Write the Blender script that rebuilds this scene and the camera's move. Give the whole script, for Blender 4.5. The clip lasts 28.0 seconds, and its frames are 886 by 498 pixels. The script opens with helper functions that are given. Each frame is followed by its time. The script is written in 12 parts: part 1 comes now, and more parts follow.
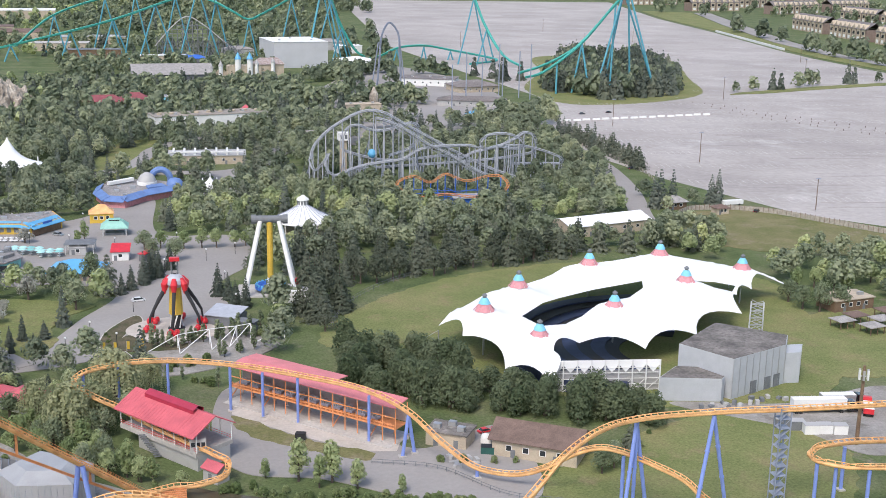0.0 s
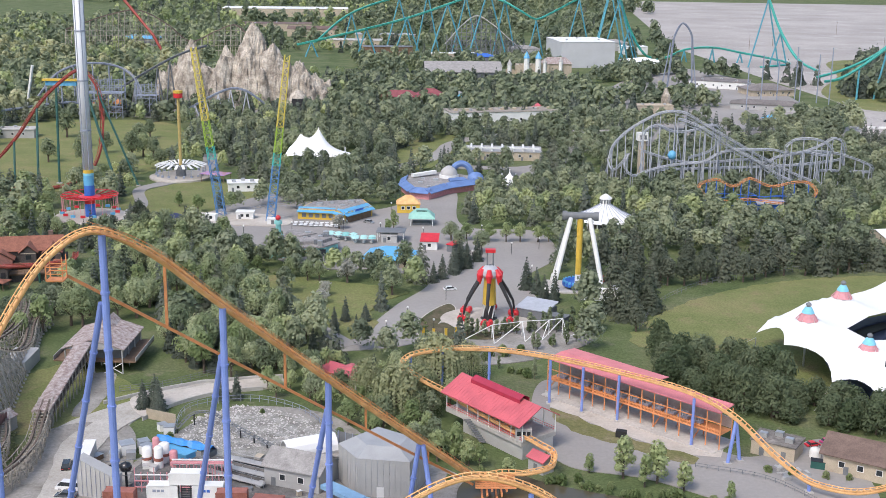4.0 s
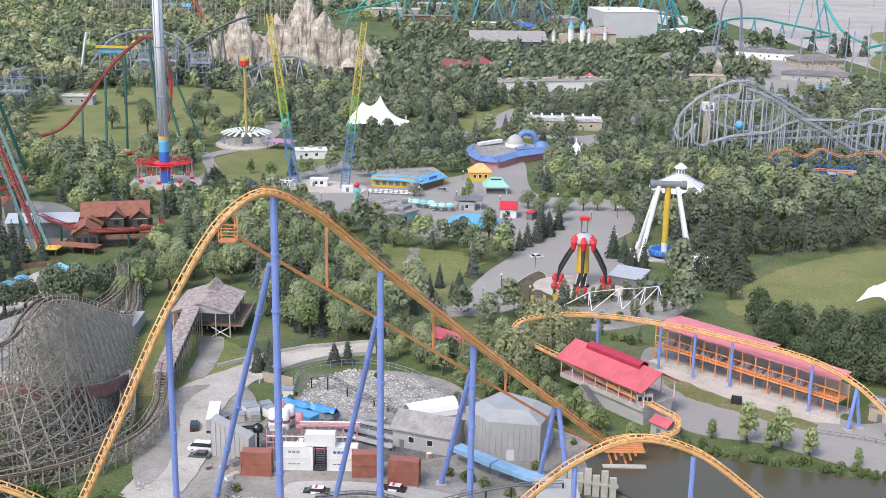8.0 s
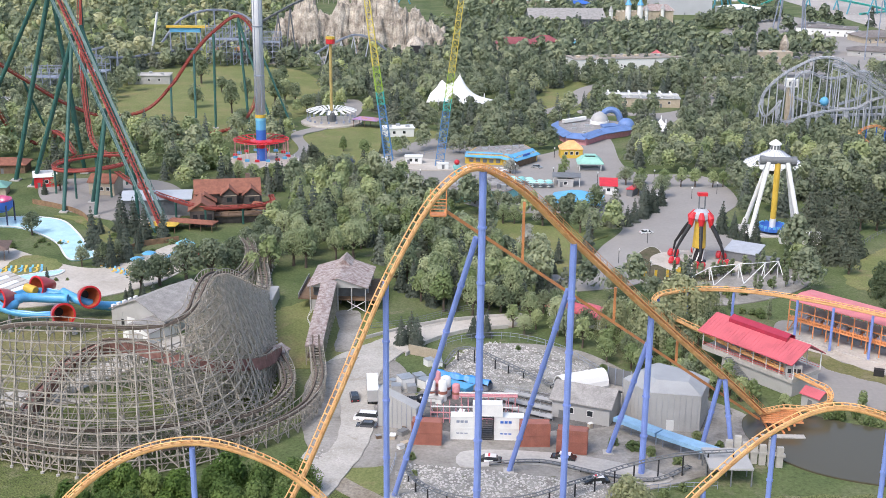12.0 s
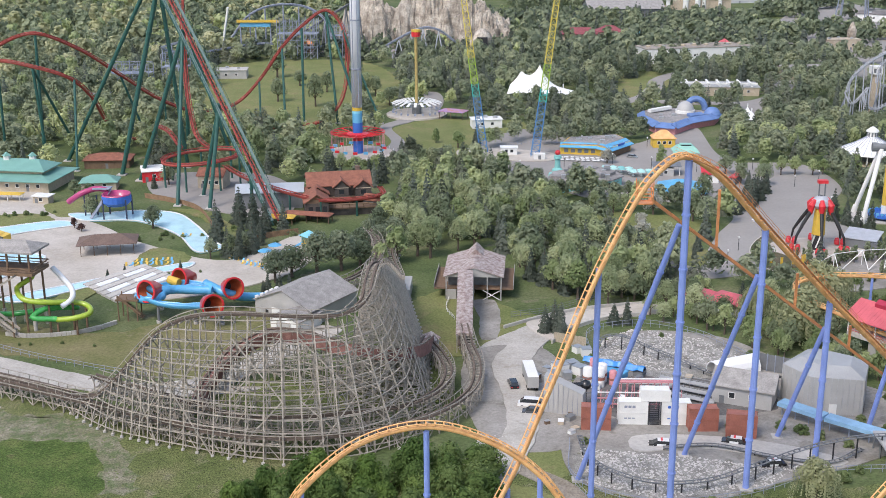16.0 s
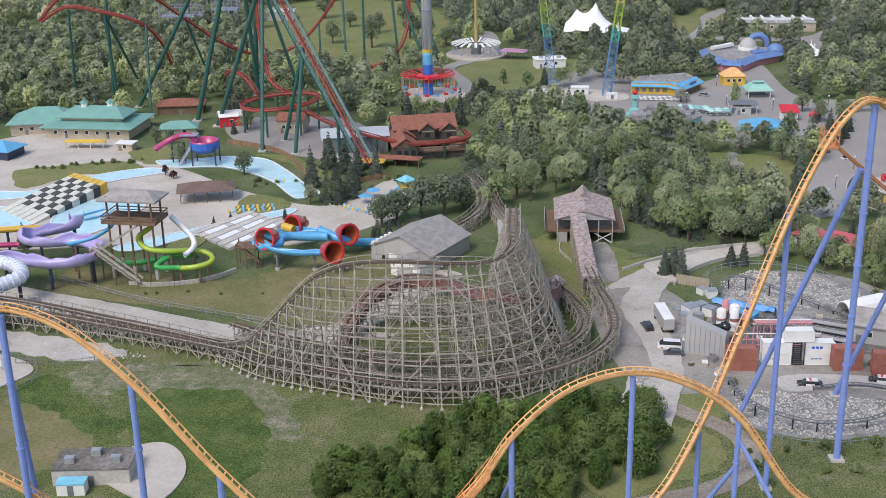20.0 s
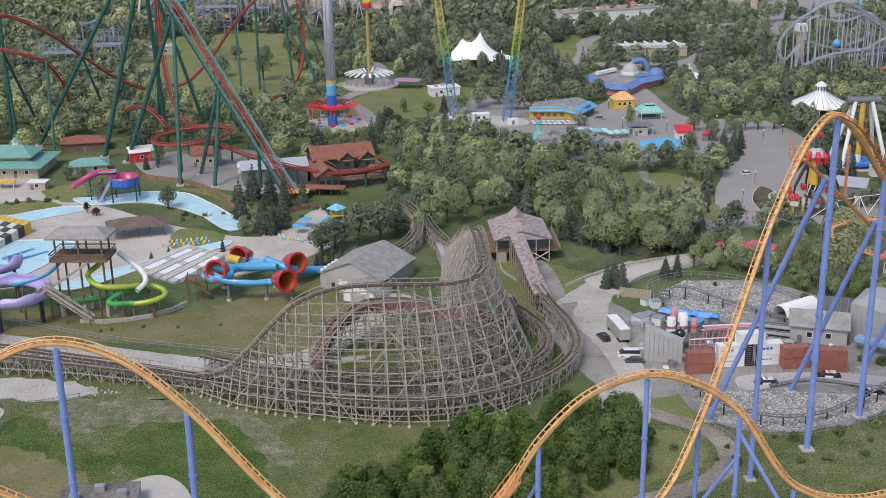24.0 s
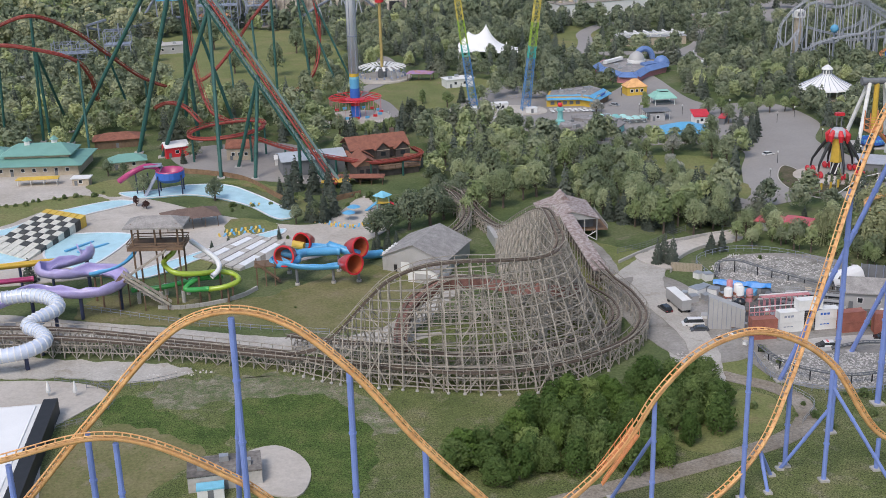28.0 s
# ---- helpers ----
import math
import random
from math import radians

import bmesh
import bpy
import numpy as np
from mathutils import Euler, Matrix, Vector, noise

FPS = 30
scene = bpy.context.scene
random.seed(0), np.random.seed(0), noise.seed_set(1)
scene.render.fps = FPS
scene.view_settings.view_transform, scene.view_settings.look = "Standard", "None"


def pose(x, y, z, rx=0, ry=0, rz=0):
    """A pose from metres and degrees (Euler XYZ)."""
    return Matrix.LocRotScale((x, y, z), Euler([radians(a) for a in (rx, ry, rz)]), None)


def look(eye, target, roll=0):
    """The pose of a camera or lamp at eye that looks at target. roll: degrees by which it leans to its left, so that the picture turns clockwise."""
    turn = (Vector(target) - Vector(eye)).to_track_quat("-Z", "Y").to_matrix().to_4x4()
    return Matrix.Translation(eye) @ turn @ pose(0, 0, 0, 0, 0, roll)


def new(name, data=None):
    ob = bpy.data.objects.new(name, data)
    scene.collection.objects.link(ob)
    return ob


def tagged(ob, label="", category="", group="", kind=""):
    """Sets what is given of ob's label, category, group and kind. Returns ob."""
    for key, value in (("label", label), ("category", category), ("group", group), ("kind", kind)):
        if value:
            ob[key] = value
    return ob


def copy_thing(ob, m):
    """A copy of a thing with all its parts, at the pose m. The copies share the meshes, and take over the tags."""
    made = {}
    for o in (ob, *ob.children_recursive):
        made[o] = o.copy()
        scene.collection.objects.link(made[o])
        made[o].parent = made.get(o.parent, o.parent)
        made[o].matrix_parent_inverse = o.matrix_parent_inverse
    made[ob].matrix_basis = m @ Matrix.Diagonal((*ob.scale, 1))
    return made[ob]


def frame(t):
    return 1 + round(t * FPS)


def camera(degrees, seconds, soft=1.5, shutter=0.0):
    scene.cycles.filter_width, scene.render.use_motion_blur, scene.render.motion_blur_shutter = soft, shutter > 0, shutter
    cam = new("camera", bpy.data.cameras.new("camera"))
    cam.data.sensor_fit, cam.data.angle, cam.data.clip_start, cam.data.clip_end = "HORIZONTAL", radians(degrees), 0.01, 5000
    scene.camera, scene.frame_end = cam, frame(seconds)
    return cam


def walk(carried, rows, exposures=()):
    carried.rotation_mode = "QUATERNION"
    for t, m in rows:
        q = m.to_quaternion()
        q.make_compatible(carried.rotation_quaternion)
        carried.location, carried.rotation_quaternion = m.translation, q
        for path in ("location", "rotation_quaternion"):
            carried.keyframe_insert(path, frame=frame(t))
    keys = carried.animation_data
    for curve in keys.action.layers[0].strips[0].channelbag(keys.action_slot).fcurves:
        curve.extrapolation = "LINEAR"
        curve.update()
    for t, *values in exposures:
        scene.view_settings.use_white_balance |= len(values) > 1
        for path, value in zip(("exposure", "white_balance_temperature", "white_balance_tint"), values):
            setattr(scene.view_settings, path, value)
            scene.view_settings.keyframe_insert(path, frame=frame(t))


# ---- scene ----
FOV = 40.683
PATH = [
    (0, 40.89, -0.46, 113.77, -13.445, -14.248, 1.025),
    (0.5, 39.11, -0.09, 113.59, -9.054, -14.286, 1.105),
    (1, 37.31, 0.27, 113.41, -5.184, -14.317, 1.068),
    (1.5, 35.46, 0.61, 113.22, -1.265, -14.364, 1.004),
    (2, 33.53, 0.93, 113.03, -0.826, -14.356, 0.954),
    (2.5, 31.49, 1.19, 112.83, -0.787, -14.349, 0.928),
    (3, 29.29, 1.38, 112.63, -0.741, -14.340, 0.831),
    (3.5, 26.88, 1.47, 112.42, -0.699, -14.346, 0.768),
    (5.5, 16.41, 1.45, 111.60, -0.531, -14.475, 1.027),
    (6, 13.54, 1.34, 111.41, -0.432, -14.487, 1.045),
    (6.5, 10.43, 1.15, 111.24, -0.323, -15.328, 1.045),
    (7, 7.11, 0.86, 111.11, -0.236, -15.557, 1.106),
    (7.5, 3.61, 0.47, 111.00, -0.115, -15.557, 1.100),
    (8, 0.00, 0.00, 110.92, 0.002, -15.759, 0.996),
    (8.5, -3.68, -0.55, 110.85, 0.115, -16.097, 1.051),
    (9, -7.39, -1.16, 110.81, 0.240, -16.393, 0.988),
    (9.5, -11.10, -1.82, 110.81, 0.427, -16.394, 0.914),
    (10, -14.80, -2.53, 110.84, 0.568, -16.517, 0.867),
    (10.5, -18.49, -3.27, 110.91, 0.707, -16.609, 0.848),
    (11, -22.16, -4.03, 110.99, 0.833, -16.679, 0.702),
    (11.5, -25.83, -4.82, 111.06, 1.001, -16.749, 0.585),
    (12, -29.52, -5.62, 111.12, 1.142, -16.801, 0.579),
    (12.5, -33.22, -6.41, 111.17, 1.295, -16.845, 0.478),
    (14.5, -48.15, -9.47, 111.34, 1.906, -17.169, 0.212),
    (15, -51.95, -10.11, 111.42, 2.065, -17.351, 0.088),
    (15.5, -55.81, -10.60, 111.56, 2.206, -17.335, -0.135),
    (16, -59.73, -10.97, 111.76, 2.356, -17.197, -0.290),
    (16.5, -63.70, -11.23, 112.00, 2.500, -17.028, -0.356),
    (17, -67.71, -11.43, 112.28, 2.649, -17.384, -0.367),
    (17.5, -71.73, -11.60, 112.58, 2.802, -17.875, -0.309),
    (18, -75.73, -11.76, 112.90, 2.969, -18.555, -0.266),
    (18.5, -79.70, -11.95, 113.23, 1.924, -19.303, -0.268),
    (19, -83.62, -12.17, 113.57, 1.860, -20.092, -0.391),
    (19.5, -87.48, -12.47, 113.91, 2.142, -20.267, -0.810),
    (20, -91.23, -12.87, 114.25, 2.280, -20.194, -1.035),
    (20.5, -94.90, -13.39, 114.57, 2.329, -20.079, -0.819),
    (21, -98.48, -14.05, 114.86, 2.482, -19.984, -0.906),
    (21.5, -101.98, -14.84, 115.11, 2.103, -20.023, -0.892),
    (22, -105.44, -15.78, 115.32, -0.611, -20.160, -0.817),
    (22.5, -108.88, -16.84, 115.48, -3.822, -20.310, -0.758),
    (24.5, -122.65, -21.54, 115.91, -5.963, -18.609, -0.828),
    (25, -126.14, -22.79, 116.00, -6.822, -18.726, -0.797),
    (25.5, -129.68, -24.09, 116.10, -7.821, -18.852, -0.742),
    (26, -133.24, -25.44, 116.19, -7.847, -18.952, -0.818),
    (26.5, -136.78, -26.80, 116.30, -7.688, -19.054, -0.937),
    (27, -140.26, -28.17, 116.43, -7.434, -19.120, -1.490),
    (27.5, -143.68, -29.55, 116.56, -7.382, -19.099, -1.692),
    (28, -147.08, -30.93, 116.70, -7.464, -19.079, -1.652),
]
cam = camera(FOV, 28.0, 0.85)


def eye_pose(x, y, z, yaw, pitch, roll):
    a, b = radians(yaw), radians(pitch)
    way = Vector((-math.sin(a) * math.cos(b), math.cos(a) * math.cos(b), math.sin(b)))
    return look((x, y, z), Vector((x, y, z)) + way * 100, roll)


walk(cam, [(row[0], eye_pose(*row[1:])) for row in PATH],
     [(0, 0.62, 6620, 13), (3, 0.58, 6620, 13), (8, 0.74, 6620, 13), (12, 0.76, 6620, 13), (17, 0.50, 6620, 13), (22, 0.27, 6620, 13), (25, 0.18, 6620, 13), (28, 0.18, 6620, 13)])

# ---- light ----
world = bpy.data.worlds.new("overcast_sky")
scene.world = world
world.use_nodes = True
wn = world.node_tree.nodes
sky = wn.new("ShaderNodeTexSky")
sky.sky_type = "NISHITA"
sky.sun_disc = False
SUN_EL, SUN_AZ = radians(52), radians(215)
sky.sun_elevation, sky.sun_rotation = SUN_EL, SUN_AZ
sky.air_density, sky.dust_density, sky.ozone_density = 1.2, 2.0, 1.0
wn["Background"].inputs["Strength"].default_value = 0.15
world.node_tree.links.new(sky.outputs[0], wn["Background"].inputs["Color"])
sun_data = bpy.data.lights.new("sun", "SUN")
sun_data.energy, sun_data.angle, sun_data.color = 1.5, radians(20), (1.0, 0.965, 0.92)
sun = new("sun", sun_data)
sun_from = Vector((math.sin(SUN_AZ) * math.cos(SUN_EL), math.cos(SUN_AZ) * math.cos(SUN_EL), math.sin(SUN_EL)))
sun.matrix_world = look(sun_from * 400, (0, 0, 0))

# ---- mesh and material helpers ----
rng = random.Random(7)


def mat(name, color, rough=0.7, metal=0.0, vary=0.18, scale=0.6, fine=6.0, bump=0.15, tint=None, spread=0.0, coat=0.0):
    """A painted or natural surface: two scales of noise on the colour, a fine relief, and a change from piece to piece."""
    m = bpy.data.materials.new(name)
    m.use_nodes = True
    nt = m.node_tree
    nd, ln = nt.nodes, nt.links
    bs = nd["Principled BSDF"]
    pos = nd.new("ShaderNodeNewGeometry")
    a, b = nd.new("ShaderNodeTexNoise"), nd.new("ShaderNodeTexNoise")
    a.inputs["Scale"].default_value, a.inputs["Detail"].default_value = scale, 6.0
    b.inputs["Scale"].default_value, b.inputs["Detail"].default_value = fine, 3.0
    for n in (a, b):
        ln.new(pos.outputs["Position"], n.inputs["Vector"])
    ramp = nd.new("ShaderNodeValToRGB")
    low = tuple(c * (1 - vary) for c in color)
    high = tuple(min(1.0, c * (1 + vary)) for c in (tint or color))
    ramp.color_ramp.elements[0].position, ramp.color_ramp.elements[1].position = 0.3, 0.7
    ramp.color_ramp.elements[0].color, ramp.color_ramp.elements[1].color = (*low, 1), (*high, 1)
    ln.new(a.outputs["Fac"], ramp.inputs["Fac"])
    hsv = nd.new("ShaderNodeHueSaturation")
    ln.new(ramp.outputs["Color"], hsv.inputs["Color"])
    value = nd.new("ShaderNodeMapRange")
    value.inputs["To Min"].default_value, value.inputs["To Max"].default_value = 1 - vary * 0.8, 1 + vary * 0.8
    value.inputs["From Min"].default_value, value.inputs["From Max"].default_value = 0.3, 0.7
    ln.new(b.outputs["Fac"], value.inputs["Value"])
    if spread:
        info = nd.new("ShaderNodeObjectInfo")
        vary2 = nd.new("ShaderNodeMapRange")
        vary2.inputs["To Min"].default_value, vary2.inputs["To Max"].default_value = 1 - spread, 1 + spread
        ln.new(info.outputs["Random"], vary2.inputs["Value"])
        times = nd.new("ShaderNodeMath")
        times.operation = "MULTIPLY"
        ln.new(value.outputs["Result"], times.inputs[0])
        ln.new(vary2.outputs["Result"], times.inputs[1])
        ln.new(times.outputs[0], hsv.inputs["Value"])
    else:
        ln.new(value.outputs["Result"], hsv.inputs["Value"])
    ln.new(hsv.outputs["Color"], bs.inputs["Base Color"])
    bs.inputs["Roughness"].default_value, bs.inputs["Metallic"].default_value = rough, metal
    bs.inputs["Coat Weight"].default_value = coat
    if bump:
        bp = nd.new("ShaderNodeBump")
        bp.inputs["Strength"].default_value, bp.inputs["Distance"].default_value = bump, 0.05
        ln.new(b.outputs["Fac"], bp.inputs["Height"])
        ln.new(bp.outputs["Normal"], bs.inputs["Normal"])
    return m


def leaf_mat(name, dark, light, spread=0.25, thin=0.42):
    """Leaves: every clump and every tree has a green of its own."""
    m = bpy.data.materials.new(name)
    m.use_nodes = True
    nd, ln = m.node_tree.nodes, m.node_tree.links
    bs = nd["Principled BSDF"]
    geo, info = nd.new("ShaderNodeNewGeometry"), nd.new("ShaderNodeObjectInfo")
    ramp = nd.new("ShaderNodeValToRGB")
    dark = tuple(a * 0.42 + b * 0.58 for a, b in zip(dark, light))
    ramp.color_ramp.elements[0].color, ramp.color_ramp.elements[1].color = (*dark, 1), (*light, 1)
    ln.new(geo.outputs["Random Per Island"], ramp.inputs["Fac"])
    hsv = nd.new("ShaderNodeHueSaturation")
    ln.new(ramp.outputs["Color"], hsv.inputs["Color"])
    tint = nd.new("ShaderNodeAttribute")
    tint.attribute_name = "tree_tint"
    for low, high, socket, share in ((1 - spread, 1 + spread, "Value", 0.34), (0.515, 0.485, "Hue", -0.022), (1.05, 0.9, "Saturation", 0.0)):
        r = nd.new("ShaderNodeMapRange")
        r.inputs["To Min"].default_value, r.inputs["To Max"].default_value = low, high
        ln.new(info.outputs["Random"], r.inputs["Value"])
        add = nd.new("ShaderNodeMath")
        add.operation = "MULTIPLY_ADD"
        add.inputs[1].default_value = share
        ln.new(tint.outputs["Fac"], add.inputs[0])
        ln.new(r.outputs["Result"], add.inputs[2])
        ln.new(add.outputs[0], hsv.inputs[socket])
    ln.new(hsv.outputs["Color"], bs.inputs["Base Color"])
    bs.inputs["Roughness"].default_value = 0.7
    bs.inputs["Specular IOR Level"].default_value = 0.2
    if thin:
        glow = nd.new("ShaderNodeBsdfTranslucent")
        ln.new(hsv.outputs["Color"], glow.inputs["Color"])
        mix = nd.new("ShaderNodeMixShader")
        mix.inputs[0].default_value = thin
        ln.new(bs.outputs[0], mix.inputs[1])
        ln.new(glow.outputs[0], mix.inputs[2])
        ln.new(mix.outputs[0], nd["Material Output"].inputs["Surface"])
    return m


class Mesh:
    """Collects corners and faces of one part."""

    def __init__(self):
        self.v, self.f = [], []

    def add(self, verts, faces):
        n = len(self.v)
        self.v += [tuple(p) for p in verts]
        self.f += [tuple(i + n for i in f) for f in faces]
        return self

    def box(self, x0, y0, z0, x1, y1, z1):
        return self.add([(x0, y0, z0), (x1, y0, z0), (x1, y1, z0), (x0, y1, z0), (x0, y0, z1), (x1, y0, z1), (x1, y1, z1), (x0, y1, z1)],
                        [(3, 2, 1, 0), (4, 5, 6, 7), (0, 1, 5, 4), (1, 2, 6, 5), (2, 3, 7, 6), (3, 0, 4, 7)])

    def prism(self, ring, z0, z1):
        n = len(ring)
        if sum(ring[i][0] * ring[(i + 1) % n][1] - ring[(i + 1) % n][0] * ring[i][1] for i in range(n)) < 0:
            ring = ring[::-1]
        return self.add([(x, y, z0) for x, y in ring] + [(x, y, z1) for x, y in ring],
                        [tuple(range(n))[::-1], tuple(range(n, 2 * n))] + [(i, (i + 1) % n, n + (i + 1) % n, n + i) for i in range(n)])

    def flat(self, ring, z):
        n = len(ring)
        if sum(ring[i][0] * ring[(i + 1) % n][1] - ring[(i + 1) % n][0] * ring[i][1] for i in range(n)) < 0:
            ring = ring[::-1]
        return self.add([(x, y, z) for x, y in ring], [tuple(range(n))])

    def beam(self, p, q, w, h=None):
        """A square bar from p to q."""
        p, q, h = Vector(p), Vector(q), h or w
        d = q - p
        if d.length < 1e-6:
            return self
        d.normalize()
        s = d.cross(Vector((0, 0, 1)))
        s = s.normalized() if s.length > 1e-3 else Vector((1, 0, 0))
        u = s.cross(d)
        s, u = s * w / 2, u * h / 2
        return self.add([p - s - u, p + s - u, p + s + u, p - s + u, q - s - u, q + s - u, q + s + u, q - s + u],
                        [(3, 2, 1, 0), (4, 5, 6, 7), (0, 1, 5, 4), (1, 2, 6, 5), (2, 3, 7, 6), (3, 0, 4, 7)])

    def tube(self, pts, r, n=8, caps=True):
        """A round bar along points; r may be a list."""
        pts = [Vector(p) for p in pts]
        rs = r if isinstance(r, (list, tuple)) else [r] * len(pts)
        base, last = len(self.v), None
        for i, p in enumerate(pts):
            d = (pts[min(i + 1, len(pts) - 1)] - pts[max(i - 1, 0)]).normalized()
            if last is None:
                s = d.cross(Vector((0, 0, 1)))
                s = s.normalized() if s.length > 1e-3 else Vector((1, 0, 0))
            else:
                s = (last - d * last.dot(d)).normalized()
            last, u = s, d.cross(s)
            self.v += [tuple(p + (s * math.cos(k * math.tau / n) + u * math.sin(k * math.tau / n)) * rs[i]) for k in range(n)]
        for i in range(len(pts) - 1):
            for k in range(n):
                a, b = base + i * n + k, base + i * n + (k + 1) % n
                self.f.append((a, b, b + n, a + n))
        if caps:
            self.f.append(tuple(base + k for k in range(n))[::-1])
            self.f.append(tuple(base + (len(pts) - 1) * n + k for k in range(n)))
        return self

    def cone(self, c, r0, r1, h, n=16):
        return self.tube([c, (c[0], c[1], c[2] + h)], [r0, max(r1, 0.001)], n)

    def lathe(self, c, profile, n=20):
        """A turned shape: profile of (radius, height)."""
        base = len(self.v)
        for r, z in profile:
            self.v += [(c[0] + r * math.cos(k * math.tau / n), c[1] + r * math.sin(k * math.tau / n), c[2] + z) for k in range(n)]
        for i in range(len(profile) - 1):
            for k in range(n):
                a, b = base + i * n + k, base + i * n + (k + 1) % n
                self.f.append((a, b, b + n, a + n))
        return self

    def sweep(self, frames, outline, closed=True):
        """An outline of (side, up) carried along frames of (place, side, up)."""
        base, n = len(self.v), len(outline)
        for p, s, u in frames:
            self.v += [tuple(p + s * a + u * b) for a, b in outline]
        for i in range(len(frames) - 1):
            for k in range(n if closed else n - 1):
                a, b = base + i * n + k, base + i * n + (k + 1) % n
                self.f.append((a, b, b + n, a + n))
        if closed:
            self.f.append(tuple(base + k for k in range(n)))
            self.f.append(tuple(base + (len(frames) - 1) * n + k for k in range(n))[::-1])
        return self

    def data(self, name, material, smooth=False):
        me = bpy.data.meshes.new(name)
        me.from_pydata(self.v, [], self.f)
        for m in (material if isinstance(material, (list, tuple)) else [material]):
            me.materials.append(m)
        if smooth:
            me.shade_smooth()
        me.update()
        return me


def part(name, mesh, material, parent, label="", smooth=False, kind="", at=None):
    ob = new(name, mesh.data(name, material, smooth) if isinstance(mesh, Mesh) else mesh)
    ob.parent = parent
    if at is not None:
        ob.matrix_basis = at
    return tagged(ob, label, kind=kind)


def thing(name, label, category, group="", kind="", at=None):
    ob = tagged(new(name), label, category, group, kind)
    ob.empty_display_size = 0.5
    if at is not None:
        ob.matrix_basis = at
    return ob


def place(x, y, turn=0.0, z=0.0, size=1.0):
    return Matrix.Translation((x, y, z)) @ Matrix.Rotation(radians(turn), 4, "Z") @ Matrix.Scale(size, 4)


def along(points, step=1.5, closed=False):
    """A smooth line through points, with even steps."""
    pts = [Vector(p) for p in points]
    n = len(pts)
    out = []
    for i in range(n if closed else n - 1):
        if closed:
            a, b, c, d = pts[i - 1], pts[i], pts[(i + 1) % n], pts[(i + 2) % n]
        else:
            a, b, c, d = pts[max(i - 1, 0)], pts[i], pts[i + 1], pts[min(i + 2, n - 1)]
        # chordal spacing keeps the line from looping
        ta, tb, tc = [max((q - p).length, 1e-3) ** 0.5 for p, q in ((a, b), (b, c), (c, d))]
        m1 = tb * ((b - a) / ta - (c - a) / (ta + tb) + (c - b) / tb) if (i or closed) else c - b
        m2 = tb * ((c - b) / tb - (d - b) / (tb + tc) + (d - c) / tc) if (i < n - 2 or closed) else c - b
        k = max(1, round((c - b).length / step))
        for j in range(k):
            t = j / k
            out.append(b * (2 * t**3 - 3 * t**2 + 1) + m1 * (t**3 - 2 * t**2 + t) + c * (-2 * t**3 + 3 * t**2) + m2 * (t**3 - t**2))
    if not closed:
        out.append(pts[-1])
    return out


def rails_frames(pts, bank=0.0, closed=False):
    """Place, side and up along a line; bank leans into its curves."""
    out, n = [], len(pts)
    for i, p in enumerate(pts):
        a, b = pts[i - 1] if (i or closed) else pts[0], pts[(i + 1) % n] if (i < n - 1 or closed) else pts[-1]
        d = (b - a).normalized()
        s = d.cross(Vector((0, 0, 1)))
        s = s.normalized() if s.length > 1e-4 else Vector((1, 0, 0))
        if bank and 0 < i < n - 1:
            turn = (b - p).normalized() - (p - a).normalized()
            lean = max(-1.2, min(1.2, turn.dot(s) / max((b - a).length / 2, 0.1) * bank))
            s = Matrix.Rotation(lean, 3, d) @ s
        out.append((p, s, s.cross(d)))
    return out


def inside(x, y, ring):
    hit, n = False, len(ring)
    for i in range(n):
        (x0, y0), (x1, y1) = ring[i], ring[(i + 1) % n]
        if (y0 > y) != (y1 > y) and x < (x1 - x0) * (y - y0) / (y1 - y0) + x0:
            hit = not hit
    return hit


# ---- materials ----
ORANGE = mat("orange_track_paint", (0.74, 0.38, 0.15), 0.5, vary=0.12, scale=0.5, tint=(0.78, 0.46, 0.20))
ORANGE2 = mat("faded_orange_paint", (0.66, 0.27, 0.11), 0.55, vary=0.15)
BLUE = mat("periwinkle_support_paint", (0.20, 0.28, 0.62), 0.45, vary=0.08, scale=0.3)
TEAL = mat("teal_track_paint", (0.06, 0.42, 0.36), 0.5, vary=0.1)
TEAL2 = mat("blue_green_support_paint", (0.08, 0.30, 0.38), 0.5, vary=0.1)
RED = mat("red_track_paint", (0.33, 0.06, 0.045), 0.5, vary=0.12)
GREEN = mat("dark_green_support_paint", (0.025, 0.10, 0.085), 0.5, vary=0.12)
SILVER = mat("grey_white_steel", (0.40, 0.42, 0.46), 0.5, vary=0.1)
SILVER2 = mat("grey_blue_steel", (0.26, 0.29, 0.36), 0.5, vary=0.1)
WOOD = mat("weathered_trestle_wood", (0.335, 0.305, 0.26), 0.9, vary=0.25, scale=0.8)
WOOD2 = mat("dark_track_wood", (0.13, 0.10, 0.08), 0.9, vary=0.25)
REDROOF = mat("faded_red_shingle", (0.30, 0.20, 0.18), 0.9, vary=0.3, scale=0.9, fine=4, tint=(0.36, 0.32, 0.30))
PINKROOF = mat("red_metal_roof", (0.54, 0.115, 0.135), 0.55, vary=0.12, scale=0.3)
SALMON = mat("sun_bleached_red_roof", (0.62, 0.20, 0.21), 0.6, vary=0.1, scale=0.3)
GREYROOF = mat("grey_shingle_roof", (0.30, 0.285, 0.27), 0.9, vary=0.2, scale=0.5, fine=3)
BROWNROOF = mat("brown_shingle_roof", (0.16, 0.11, 0.09), 0.9, vary=0.18, scale=0.5, fine=3)
RUST = mat("rust_red_shingle_roof", (0.25, 0.10, 0.065), 0.85, vary=0.2, fine=3)
